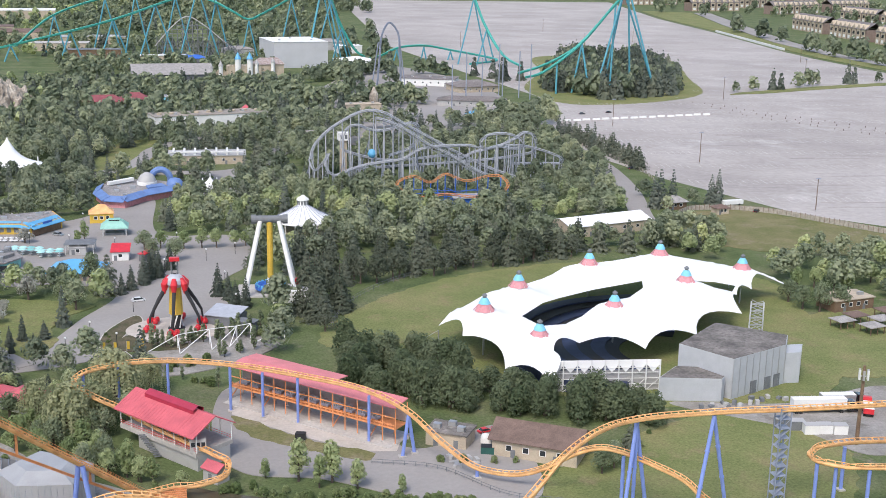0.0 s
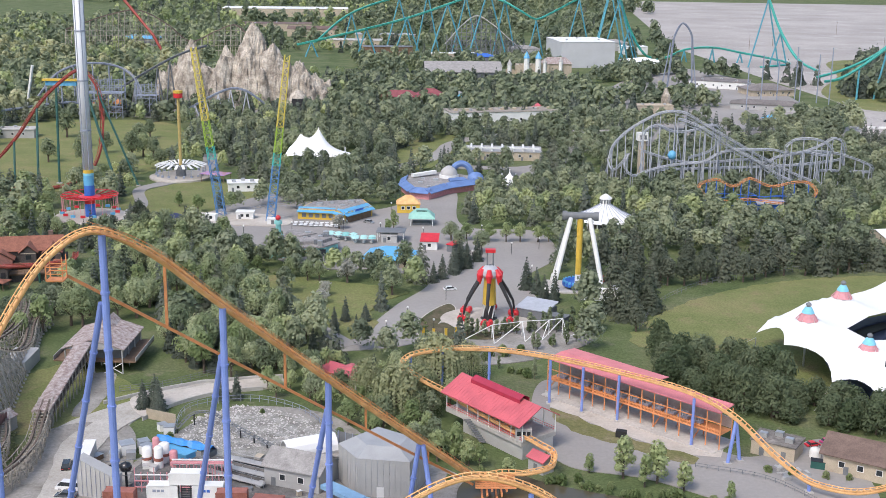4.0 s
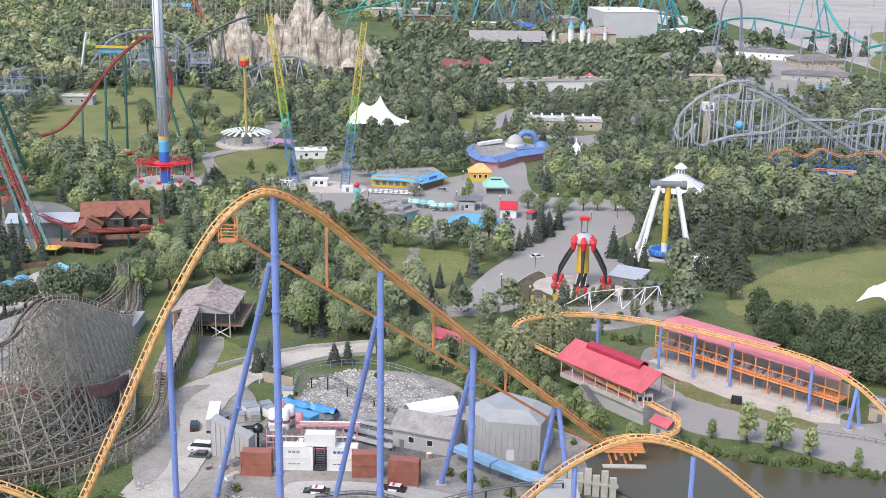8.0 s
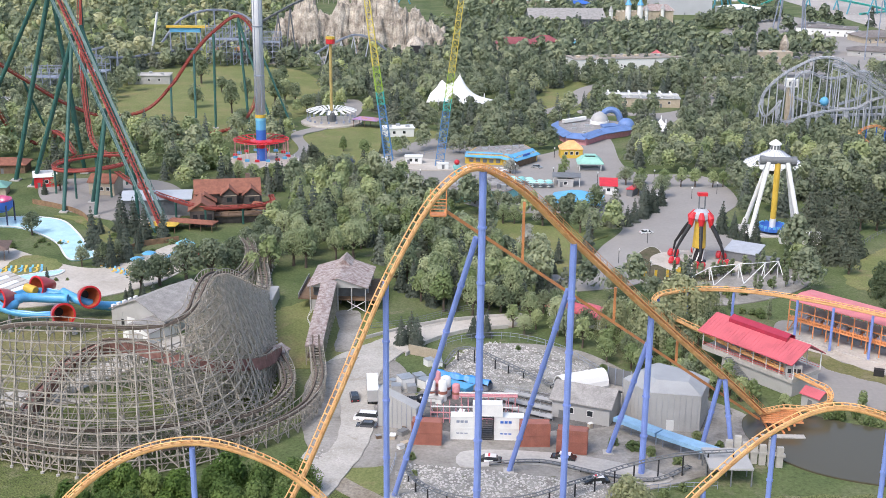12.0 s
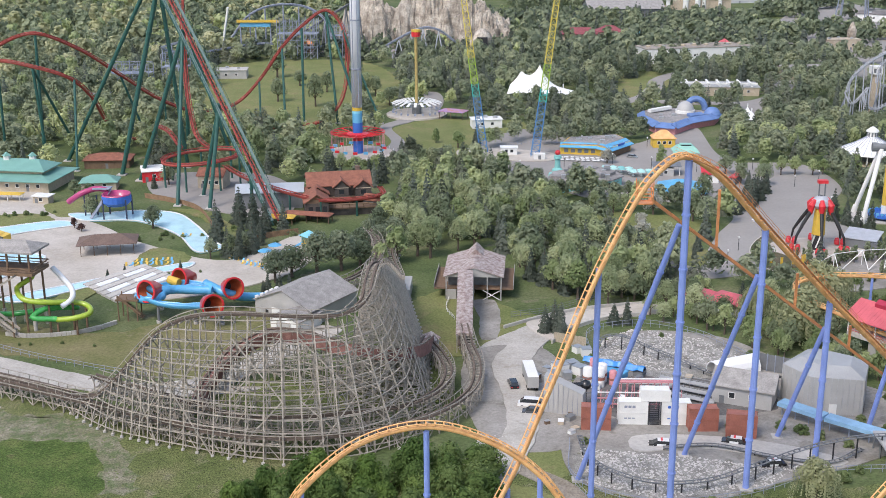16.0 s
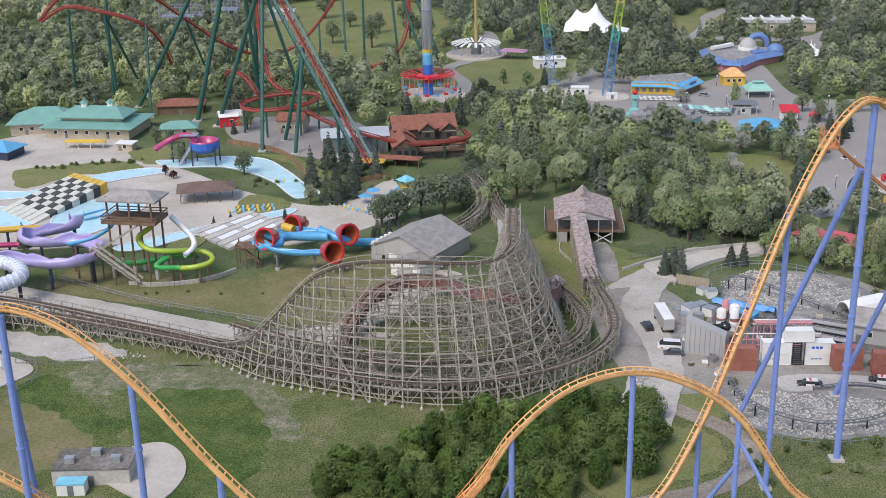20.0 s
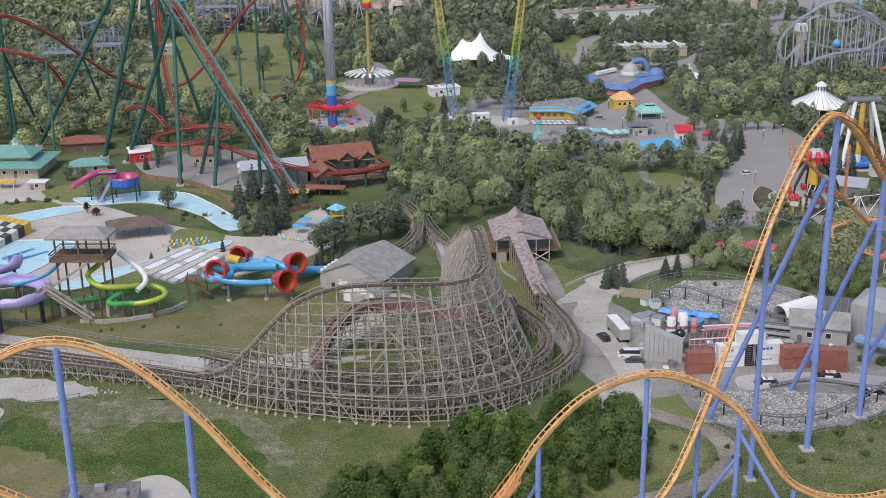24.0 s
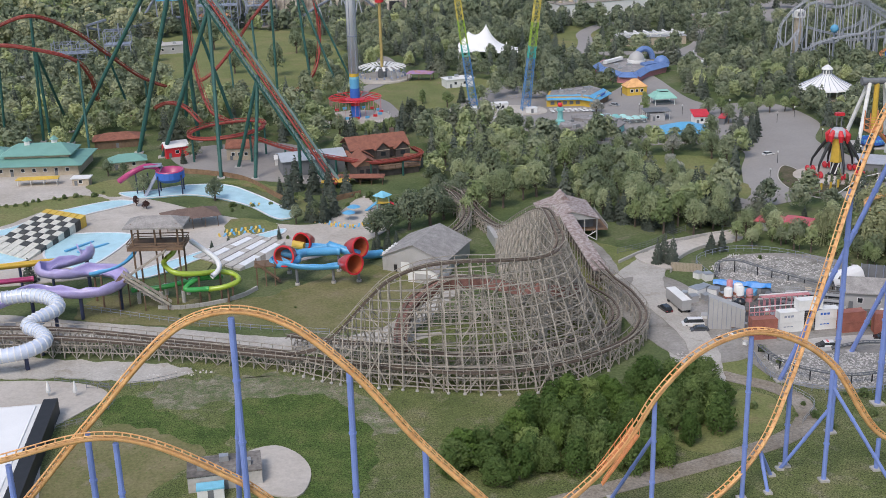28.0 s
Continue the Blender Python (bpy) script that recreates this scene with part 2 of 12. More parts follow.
WALLW = mat("white_wall_paint", (0.72, 0.72, 0.70), 0.8, vary=0.06, scale=0.3)
WALLG = mat("grey_metal_siding", (0.40, 0.395, 0.385), 0.6, vary=0.07, scale=0.3)
WALLD = mat("dark_grey_siding", (0.16, 0.17, 0.18), 0.7, vary=0.12)
WALLT = mat("tan_wall", (0.45, 0.38, 0.29), 0.85, vary=0.12)
BROWN = mat("brown_timber", (0.17, 0.11, 0.07), 0.85, vary=0.2)
BLACK = mat("black_matt_paint", (0.02, 0.02, 0.022), 0.6, vary=0.2)
TENTW = mat("white_tent_fabric", (0.80, 0.80, 0.79), 0.75, vary=0.04, scale=0.15, bump=0.05)
CONCRETE = mat("concrete", (0.44, 0.42, 0.39), 0.9, vary=0.14, scale=0.12, fine=1.5)
GLASS = mat("dark_window_glass", (0.03, 0.035, 0.04), 0.12, vary=0.1, bump=0)
YELLOW = mat("yellow_paint", (0.62, 0.41, 0.06), 0.5, vary=0.1)
REDP = mat("bright_red_paint", (0.60, 0.03, 0.04), 0.4, vary=0.1)
SKYB = mat("sky_blue_paint", (0.11, 0.37, 0.60), 0.5, vary=0.08, scale=0.3)
DEEPB = mat("deep_blue_paint", (0.04, 0.14, 0.50), 0.5, vary=0.1)
MINT = mat("mint_green_roof", (0.27, 0.52, 0.44), 0.6, vary=0.08)
SEAROOF = mat("sea_green_metal_roof", (0.17, 0.35, 0.30), 0.5, vary=0.08, scale=0.3)
DARKRED = mat("maroon_shingle", (0.24, 0.07, 0.08), 0.9, vary=0.2)
PINKC = mat("pink_canvas", (0.58, 0.26, 0.28), 0.8, vary=0.12, scale=1.0)
CYANC = mat("light_blue_canvas", (0.20, 0.52, 0.66), 0.8, vary=0.1)
BARK = mat("bark", (0.11, 0.085, 0.065), 0.95, vary=0.25)
STEELP = mat("galvanised_steel", (0.45, 0.46, 0.47), 0.45, 0.6, vary=0.1)

# ---- ground ----
def ground_mat(name, a, b, c, scale, fine, bump=0.3, patch=None, amount=0.56, contrast=0.3):
    """Soils or grasses that run into each other at three sizes, with worn patches."""
    m = bpy.data.materials.new(name)
    m.use_nodes = True
    nd, ln = m.node_tree.nodes, m.node_tree.links
    bs = nd["Principled BSDF"]
    geo = nd.new("ShaderNodeNewGeometry")
    noises = []
    for size, detail, rough in ((scale, 8.0, 0.62), (fine, 6.0, 0.7), (scale * 1.9, 10.0, 0.68)):
        n = nd.new("ShaderNodeTexNoise")
        n.inputs["Scale"].default_value, n.inputs["Detail"].default_value, n.inputs["Roughness"].default_value = size, detail, rough
        ln.new(geo.outputs["Position"], n.inputs["Vector"])
        noises.append(n)
    n1, n2, n3 = noises
    ramp = nd.new("ShaderNodeValToRGB")
    el = ramp.color_ramp.elements
    el[0].position, el[1].position = 0.34, 0.66
    el[0].color, el[1].color = (*a, 1), (*c, 1)
    mid = el.new(0.5)
    mid.color = (*b, 1)
    ln.new(n1.outputs["Fac"], ramp.inputs["Fac"])
    source = ramp.outputs["Color"]
    if patch:
        edge = nd.new("ShaderNodeMapRange")
        edge.inputs["From Min"].default_value, edge.inputs["From Max"].default_value = amount, amount + 0.12
        edge.inputs["To Max"].default_value = 0.85
        ln.new(n3.outputs["Fac"], edge.inputs["Value"])
        mix = nd.new("ShaderNodeMix")
        mix.data_type = "RGBA"
        mix.inputs["B"].default_value = (*patch, 1)
        ln.new(edge.outputs["Result"], mix.inputs["Factor"])
        ln.new(source, mix.inputs["A"])
        source = mix.outputs["Result"]
    hsv = nd.new("ShaderNodeHueSaturation")
    r = nd.new("ShaderNodeMapRange")
    r.inputs["From Min"].default_value, r.inputs["From Max"].default_value = 0.3, 0.7
    r.inputs["To Min"].default_value, r.inputs["To Max"].default_value = 1 - contrast, 1 + contrast
    ln.new(n2.outputs["Fac"], r.inputs["Value"])
    ln.new(r.outputs["Result"], hsv.inputs["Value"])
    ln.new(source, hsv.inputs["Color"])
    ln.new(hsv.outputs["Color"], bs.inputs["Base Color"])
    bs.inputs["Roughness"].default_value = 0.95
    bs.inputs["Specular IOR Level"].default_value = 0.2
    bp = nd.new("ShaderNodeBump")
    bp.inputs["Strength"].default_value, bp.inputs["Distance"].default_value = bump, 0.2
    ln.new(n2.outputs["Fac"], bp.inputs["Height"])
    ln.new(bp.outputs["Normal"], bs.inputs["Normal"])
    return m


PARKGRASS = ground_mat("park_grass", (0.070, 0.100, 0.038), (0.105, 0.135, 0.055), (0.15, 0.16, 0.085), 0.05, 1.2, patch=(0.22, 0.19, 0.14), amount=0.58, contrast=0.4)
LAWN = ground_mat("mown_lawn", (0.142, 0.168, 0.060), (0.177, 0.194, 0.075), (0.224, 0.209, 0.095), 0.05, 1.6, patch=(0.236, 0.194, 0.105), amount=0.55)
DRYLAWN = ground_mat("dry_lawn", (0.128, 0.138, 0.052), (0.168, 0.163, 0.072), (0.213, 0.188, 0.098), 0.06, 1.4, patch=(0.24, 0.20, 0.135), amount=0.54)
MEADOW = ground_mat("rough_meadow", (0.094, 0.120, 0.040), (0.130, 0.152, 0.056), (0.172, 0.172, 0.080), 0.10, 3.2, 0.9, patch=(0.21, 0.195, 0.125), amount=0.54, contrast=1.0)
DARKMEADOW = ground_mat("lush_rough_grass", (0.054, 0.090, 0.022), (0.082, 0.124, 0.032), (0.122, 0.148, 0.048), 0.15, 3.2, 0.9, patch=(0.169, 0.158, 0.077), amount=0.60, contrast=1.0)
WORN = ground_mat("worn_grass_and_soil", (0.15, 0.155, 0.085), (0.205, 0.195, 0.13), (0.29, 0.265, 0.20), 0.20, 3.0, 0.8, patch=(0.105, 0.142, 0.056), amount=0.46, contrast=0.7)
ASPHALT = ground_mat("grey_midway_asphalt", (0.275, 0.258, 0.242), (0.30, 0.283, 0.266), (0.325, 0.308, 0.29), 0.022, 0.9, 0.05, patch=(0.25, 0.235, 0.22), amount=0.60, contrast=0.07)
OLDASPHALT = ground_mat("bleached_parking_asphalt", (0.325, 0.30, 0.28), (0.38, 0.35, 0.325), (0.435, 0.405, 0.38), 0.010, 0.30, 0.05, patch=(0.48, 0.455, 0.43), amount=0.56, contrast=0.14)
GRAVELROAD = ground_mat("pale_gravel_road", (0.36, 0.335, 0.295), (0.43, 0.405, 0.365), (0.49, 0.465, 0.425), 0.1, 2.0, 0.2, patch=(0.31, 0.28, 0.23), amount=0.57, contrast=0.18)
STONES = ground_mat("grey_stone_chips", (0.20, 0.19, 0.17), (0.29, 0.28, 0.255), (0.38, 0.365, 0.335), 0.3, 4.5, 0.8, patch=(0.16, 0.165, 0.10), amount=0.57, contrast=0.5)
DIRT = ground_mat("bare_dirt", (0.22, 0.185, 0.14), (0.28, 0.245, 0.20), (0.34, 0.305, 0.26), 0.12, 1.8, 0.5, patch=(0.17, 0.165, 0.10), amount=0.58, contrast=0.35)
PALECON = ground_mat("pale_deck_concrete", (0.41, 0.37, 0.32), (0.47, 0.43, 0.38), (0.54, 0.50, 0.45), 0.06, 1.2, 0.05, patch=(0.37, 0.33, 0.285), amount=0.58, contrast=0.12)
YARDCON = ground_mat("stained_yard_concrete", (0.22, 0.205, 0.185), (0.28, 0.265, 0.24), (0.35, 0.33, 0.305), 0.08, 1.5, 0.1, patch=(0.17, 0.155, 0.13), amount=0.54, contrast=0.2)
SETFLOOR = ground_mat("dark_set_asphalt", (0.10, 0.10, 0.10), (0.14, 0.135, 0.13), (0.20, 0.19, 0.18), 0.15, 1.5, 0.1, patch=(0.26, 0.25, 0.23), amount=0.58, contrast=0.25)
MULCH = ground_mat("planting_bed", (0.06, 0.075, 0.03), (0.10, 0.09, 0.055), (0.15, 0.12, 0.08), 0.2, 2.0, 0.5)

tagged(new("ground", Mesh().flat([(-4500, -600), (4500, -600), (4500, 4900), (-4500, 4900)], 0).data("ground", PARKGRASS)),
       "grassy park ground between the trees", "ground", kind="structure")
LEVEL = [0.05]
ZONES = []


def zone(name, ring, material, label, category="ground", smooth=True, kind="structure", wild=0.0):
    """A patch of ground with rounded corners, a little above what it lies on."""
    pts = [(p.x, p.y) for p in along([(x, y, 0) for x, y in ring], 2.0, True)] if smooth else ring
    if wild:
        pts = [(x + wild * (math.sin(y * 0.9 + x * 0.3) + math.sin(x * 2.1 + 1) * 0.6), y + wild * (math.sin(x * 0.8 - y * 0.4) + math.sin(y * 1.9 + 2) * 0.6)) for x, y in pts]
    ZONES.append((material, pts))
    m = Mesh().prism(pts, -0.3, LEVEL[0])
    LEVEL[0] += 0.006
    return tagged(new(name, m.data(name, material)), label, category, kind=kind)


LOT = [(413, 2531), (1000, 2500), (922, 2163), (863, 1907), (813, 1589), (753, 1279), (742, 1194), (735, 1049), (715, 950), (690, 860), (470, 600), (345, 440), (318, 470), (290, 560), (276, 640), (272, 740), (318, 800), (330, 900), (318, 1060), (300, 1389)]
zone("parking_lot", LOT, OLDASPHALT, "wide empty bleached asphalt parking lot", "parking lot", False)
ISLAND = [(333, 939), (390, 1080), (443, 1239), (565, 1234), (510, 1010), (462, 890), (380, 845), (341, 850)]
zone("parking_island", ISLAND, LAWN, "grass island with trees in the parking lot", "lawn", wild=0.5)
zone("field", [(-210, 150), (-90, 120), (10, 130), (60, 160), (60, 200), (-8, 196), (-40, 205), (-90, 203), (-150, 230), (-194, 230)], MEADOW, "rough green meadow below the coasters", "meadow", wild=0.5)
zone("worn_strip", [(-183, 221), (-174, 226), (-162, 224), (-149, 223.5), (-139, 216), (-132, 205), (-128, 192), (-133, 188), (-139, 201), (-150, 207), (-164.6, 211), (-178, 211)], WORN, "worn strip of soil and thin grass", "soil", wild=1.4)
zone("lush_slope", [(-164, 209), (-154.6, 213), (-142.2, 209.7), (-136, 198.4), (-134, 185), (-138, 168), (-147, 160), (-156, 166), (-151, 186), (-161.7, 193)], DARKMEADOW, "lush dark rough grass slope", "grass", wild=0.8)
zone("lush_bank", [(-185, 219), (-176, 207), (-164, 197), (-164, 188), (-175, 194), (-188, 205), (-192, 214)], DARKMEADOW, "lush dark rough grass bank", "grass", wild=0.8)
zone("terrace_lawn", [(-189, 205), (-181, 202), (-168, 189), (-173, 181), (-179, 172), (-190, 150), (-198, 150), (-196, 200)], DRYLAWN, "dry mown lawn beside the terrace", "lawn", wild=0.6)
zone("road_lawn", [(-54, 217), (-48, 219.5), (-45, 212), (-43.5, 202), (-49, 197.5), (-54, 206)], LAWN, "lawn patch beside the service road", "lawn", wild=0.4)
zone("bend_lawn", [(-57, 197), (-48, 192), (-47, 185), (-50, 179), (-58, 176), (-70, 170), (-76, 180), (-62, 190)], LAWN, "lawn inside the bend of the service road", "lawn", wild=0.5)
zone("slope_lawn", [(-200, 284), (-160, 274), (-126, 294), (-113, 272), (-128, 246), (-160, 254), (-205, 270)], DRYLAWN, "dry grass slope below the water slides", "lawn", wild=0.5)
zone("amphitheatre_lawn", [(84, 330), (96, 358), (119, 382), (150, 400), (200, 408), (235, 395), (250, 365), (235, 315), (215, 270), (180, 262), (130, 285), (110, 318)], LAWN, "mown amphitheatre lawn", "lawn", wild=0.5)
zone("east_lawn", [(150, 250), (190, 262), (197, 245), (192, 222), (172, 200), (130, 195), (118, 225)], LAWN, "mown lawn under the orange coaster", "lawn", wild=0.5)
zone("far_east_lawn", [(212, 322), (240, 332), (300, 330), (290, 285), (240, 275), (214, 282)], LAWN, "mown lawn beside the stage", "lawn", wild=0.5)
zone("fence_lawn", [(262, 478), (290, 484), (306, 472), (334, 428), (356, 396), (300, 398), (258, 420), (252, 450)], DRYLAWN, "dry lawn inside the boundary fence", "lawn", wild=0.5)
zone("coaster_lawn", [(-222, 744), (-146, 755), (-108, 640), (-120, 575), (-150, 535), (-200, 560)], LAWN, "open lawn under the red coaster", "lawn", wild=0.5)
zone("tower_lawn", [(-112, 505), (-92, 560), (-48, 560), (-42, 500), (-55, 478), (-80, 475)], LAWN, "lawn between the thrill towers", "lawn", wild=0.5)
zone("station_lawn", [(-86, 290), (-70, 312), (-58, 300), (-45, 285), (-50, 270), (-63, 262), (-80, 262)], LAWN, "lawn beside the wooden coaster station", "lawn", wild=0.5)
zone("midway", [(-4, 322), (16, 326), (30, 336), (58, 336), (66, 352), (60, 375), (58, 400), (72, 430), (66, 470), (40, 475), (34, 550), (-2, 505), (-42, 540), (-72, 478), (-45, 440), (-18, 410), (8, 408), (24, 394), (14, 366), (4, 338)], ASPHALT, "grey asphalt midway plaza", "pavement")
zone("service_yard", [(50, 262), (56, 300), (75, 285), (96, 252), (118, 262), (116, 222), (92, 226), (72, 240), (56, 246)], ASPHALT, "grey asphalt service yard beside the coaster station", "pavement")
zone("stage_yard", [(166, 268), (196, 262), (230, 268), (222, 236), (200, 228), (190, 245)], YARDCON, "concrete loading yard behind the stage", "pavement")
zone("road", [(-69, 190), (-62, 215), (-60, 240), (-64, 262), (-52, 280), (-33, 298), (-30, 290), (-46, 270), (-42, 245), (-44, 228), (-56, 208), (-62, 188)], GRAVELROAD, "pale worn service road", "road", wild=0.15)
zone("yard_gravel", [(-64, 264), (-48, 268), (-40, 240), (-44, 212), (-58, 212)], YARDCON, "worn grey service yard", "road", wild=0.15)
def ribbon(points, width):
    """The outline of a road of even width along a line."""
    fr = rails_frames(along([(x, y, 0) for x, y in points], 3.0))
    return [tuple((p + s * width / 2)[:2]) for p, s, u in fr] + [tuple((p - s * width / 2)[:2]) for p, s, u in fr][::-1]


zone("lower_road", ribbon([(-54, 204), (-50, 200), (-46, 196.5), (-42.8, 191), (-42.6, 184), (-46.5, 177), (-53.5, 172.2), (-64.3, 168.2), (-76.8, 164.4), (-88.6, 161.3), (-104, 157)], 4.4), DIRT, "narrow grey service road", "road", False)
zone("trestle_ground", [(-100, 226), (-80, 228), (-70, 236), (-72, 262), (-86, 256), (-100, 250), (-118, 242), (-126, 228), (-115, 222)], MEADOW, "thin grass and soil under the wooden coaster", "soil", wild=0.8)
zone("barn_road", [(-136, 242), (-126, 247), (-117, 262), (-110, 275), (-104, 281), (-98, 278), (-106, 264), (-116, 248), (-124, 238)], GRAVELROAD, "pale gravel road to the barn", "road", wild=0.15)
zone("station_path", [(-64, 302), (-59, 302), (-57, 281), (-58.5, 272), (-61.5, 272), (-62.5, 288)], YARDCON, "grey path to the wooden coaster station", "path", wild=0.15)
zone("shed_slab", [(56, 287), (75, 272), (93, 257), (91, 251.4), (83, 252.8), (68.7, 265.6), (55, 281)], PALECON, "pale concrete slab in front of the train shed", "pavement", False)
zone("shed_grass", [(55.5, 279.8), (68.7, 265), (78.3, 256.6), (86, 250.7), (84, 247.5), (72.7, 254.5), (57, 269)], DRYLAWN, "dry grass strip in front of the train shed", "lawn", wild=0.4)
zone("gravel_road", [(-240, 278), (-192, 262), (-144, 243), (-112, 240), (-124, 236), (-144, 236), (-190, 250), (-240, 262)], GRAVELROAD, "pale gravel service road", "road", wild=0.15)
zone("lower_gravel_road", [(-240, 252), (-200, 241), (-178, 234), (-172, 229), (-184, 226), (-200, 231), (-240, 241)], GRAVELROAD, "pale gravel track", "road", wild=0.5)
zone("stunt_yard", [(-44, 226), (-36, 258), (-24, 278), (-2, 276), (14, 256), (34, 236), (24, 214), (0, 200), (-26, 192), (-42, 198)], YARDCON, "grey concrete yard of the train ride", "pavement")
zone("set_floor", [(-37, 229), (-37, 252), (-28, 258), (-14, 250), (2, 246), (4, 233), (-10, 228)], SETFLOOR, "dark asphalt floor of the train ride set", "pavement", wild=0.3)
zone("stone_mound", [(-34, 254), (-24, 274), (-4, 272), (6, 260), (-6, 250), (-24, 250)], STONES, "bed of loose grey stone", "gravel", wild=0.5)
zone("stone_bed", [(-41, 211), (-26, 209), (-2, 204), (-6, 197), (-27, 191), (-41, 197)], STONES, "bed of loose grey stone chips", "gravel", wild=0.5)
zone("midway_lawn", [(-39.5, 398), (-28.2, 384.2), (-18.7, 371.9), (-15.6, 360.4), (-9.5, 348.7), (0.4, 330.3), (6.6, 338.1), (8.9, 347.8), (6.1, 357.8), (10.5, 371.6), (17.7, 380.3), (11.8, 386), (2.6, 389.6), (-9.1, 393.1), (-23.5, 398.7)], LAWN, "grass bank beside the midway", "lawn", wild=0.3)
zone("midway_path", ribbon([(-62, 420), (-50.3, 406.1), (-37.7, 387.7), (-29.4, 378.2), (-20.2, 367.4), (-16.7, 356.9), (-11.3, 347), (-5.2, 337.7), (2.5, 326)], 4.6), ASPHALT, "narrow grey path through the trees", "path", False)
zone("claw_bed", [(22.1, 352), (21.8, 335), (29.7, 323.6), (31, 326), (27, 338), (27.5, 347), (33, 362), (31, 368)], MULCH, "planting bed round the claw ride", "planting bed")
zone("queue_court", [(37, 312), (58, 318), (74, 336), (70, 346), (50, 339), (35, 333)], YARDCON, "grey concrete queue court", "pavement")
zone("tower_path", [(-106, 484), (-104, 510), (-112, 545), (-104, 562), (-92, 596), (-96, 640), (-90, 640), (-85, 596), (-98, 556), (-106, 543), (-98, 510), (-98, 484)], ASPHALT, "grey path between the lawns", "path")
zone("water_park_deck", [(-275, 418), (-240, 430), (-212, 392), (-190, 372), (-170, 352), (-140, 336), (-122, 364), (-114, 345), (-120, 322), (-150, 300), (-176, 306), (-205, 300), (-240, 300), (-280, 330)], PALECON, "pale concrete water park deck", "pavement")
zone("ride_plaza", [(-192, 445), (-150, 448), (-130, 412), (-134, 384), (-156, 392), (-184, 414)], ASPHALT, "grey asphalt plaza under the red coaster", "pavement")
zone("white_terrace", [(-240, 228), (-204, 230), (-191, 221), (-196, 212), (-201, 205), (-200, 150), (-240, 150)], PALECON, "white concrete terrace", "pavement")
zone("hall_lawn", [(-6, 600), (6, 650), (14, 700), (34, 716), (46, 690), (36, 650), (20, 600)], LAWN, "grass beside the park path", "lawn", wild=0.4)
zone("hall_path", ribbon([(0, 585), (8, 608), (21, 625), (31, 655), (36, 680), (50, 705), (66, 720)], 9), ASPHALT, "grey park path past the low hall", "path", False)
zone("north_path", [(58, 556), (64, 600), (30, 606), (28, 616), (70, 612), (92, 640), (104, 680), (150, 706), (190, 720), (260, 760), (272, 700), (200, 694), (140, 680), (112, 664), (100, 632), (78, 596), (74, 552)], ASPHALT, "grey park path", "pavement")
zone("entrance_plaza", [(150, 700), (270, 780), (300, 1000), (250, 1150), (180, 1000), (140, 850)], ASPHALT, "grey entrance plaza", "pavement")
PERIMETER = ribbon([(280, 740), (274, 700), (275, 642), (271, 589), (260, 530), (246, 482), (238, 452)], 10)
zone("perimeter_road", PERIMETER, ASPHALT, "perimeter road along the parking lot", "road", False)

for ring in ([(-253, 376.7), (-236, 383), (-220.7, 387.5), (-210, 380.6), (-212.5, 371), (-228.7, 371.2), (-243, 355.7), (-250, 366)], [(-220, 399.3), (-208.5, 406.5), (-203.4, 385), (-208, 382.8)], [(-168.6, 336), (-166.5, 347.2), (-155.5, 343.3), (-152, 334.2), (-159.9, 327.3), (-166.5, 327.3)], [(-174, 395), (-165, 389), (-152, 372), (-144.5, 354.7), (-140, 343), (-137, 354), (-148, 376), (-162, 393)], [(-181, 297.3), (-176.6, 312.5), (-169.6, 320.6), (-171, 306.3), (-174.8, 294.4)]):
    zone("deck_lawn", ring, LAWN, "grass patch between the pool decks", "lawn", wild=0.3)
WATER = bpy.data.materials.new("murky_pond_water")
WATER.use_nodes = True
WATER.node_tree.nodes["Principled BSDF"].inputs["Specular IOR Level"].default_value = 0.3
wb = WATER.node_tree.nodes["Principled BSDF"]
wb.inputs["Base Color"].default_value, wb.inputs["Roughness"].default_value = (0.085, 0.075, 0.048, 1), 0.16
POOL = mat("pool_water", (0.46, 0.70, 0.76), 0.15, vary=0.08, scale=0.3, bump=0.05)
zone("pond", [(31, 226), (33, 238), (44, 241), (50, 237), (69, 229), (82, 225), (100, 220), (105, 205), (60, 205), (40, 212)], WATER, "murky brown pond by the lift", "water")

zone("haul_road", [(-66, 188), (-60, 208), (-56, 222), (-57, 240), (-59, 256), (-55, 268), (-46, 280), (-34, 296), (-30, 291), (-42, 276), (-48, 264), (-50, 250), (-49, 236), (-49, 222), (-52, 208), (-60, 187)], GRAVELROAD, "pale worn haul road past the wooden coaster", "road", wild=0.15)

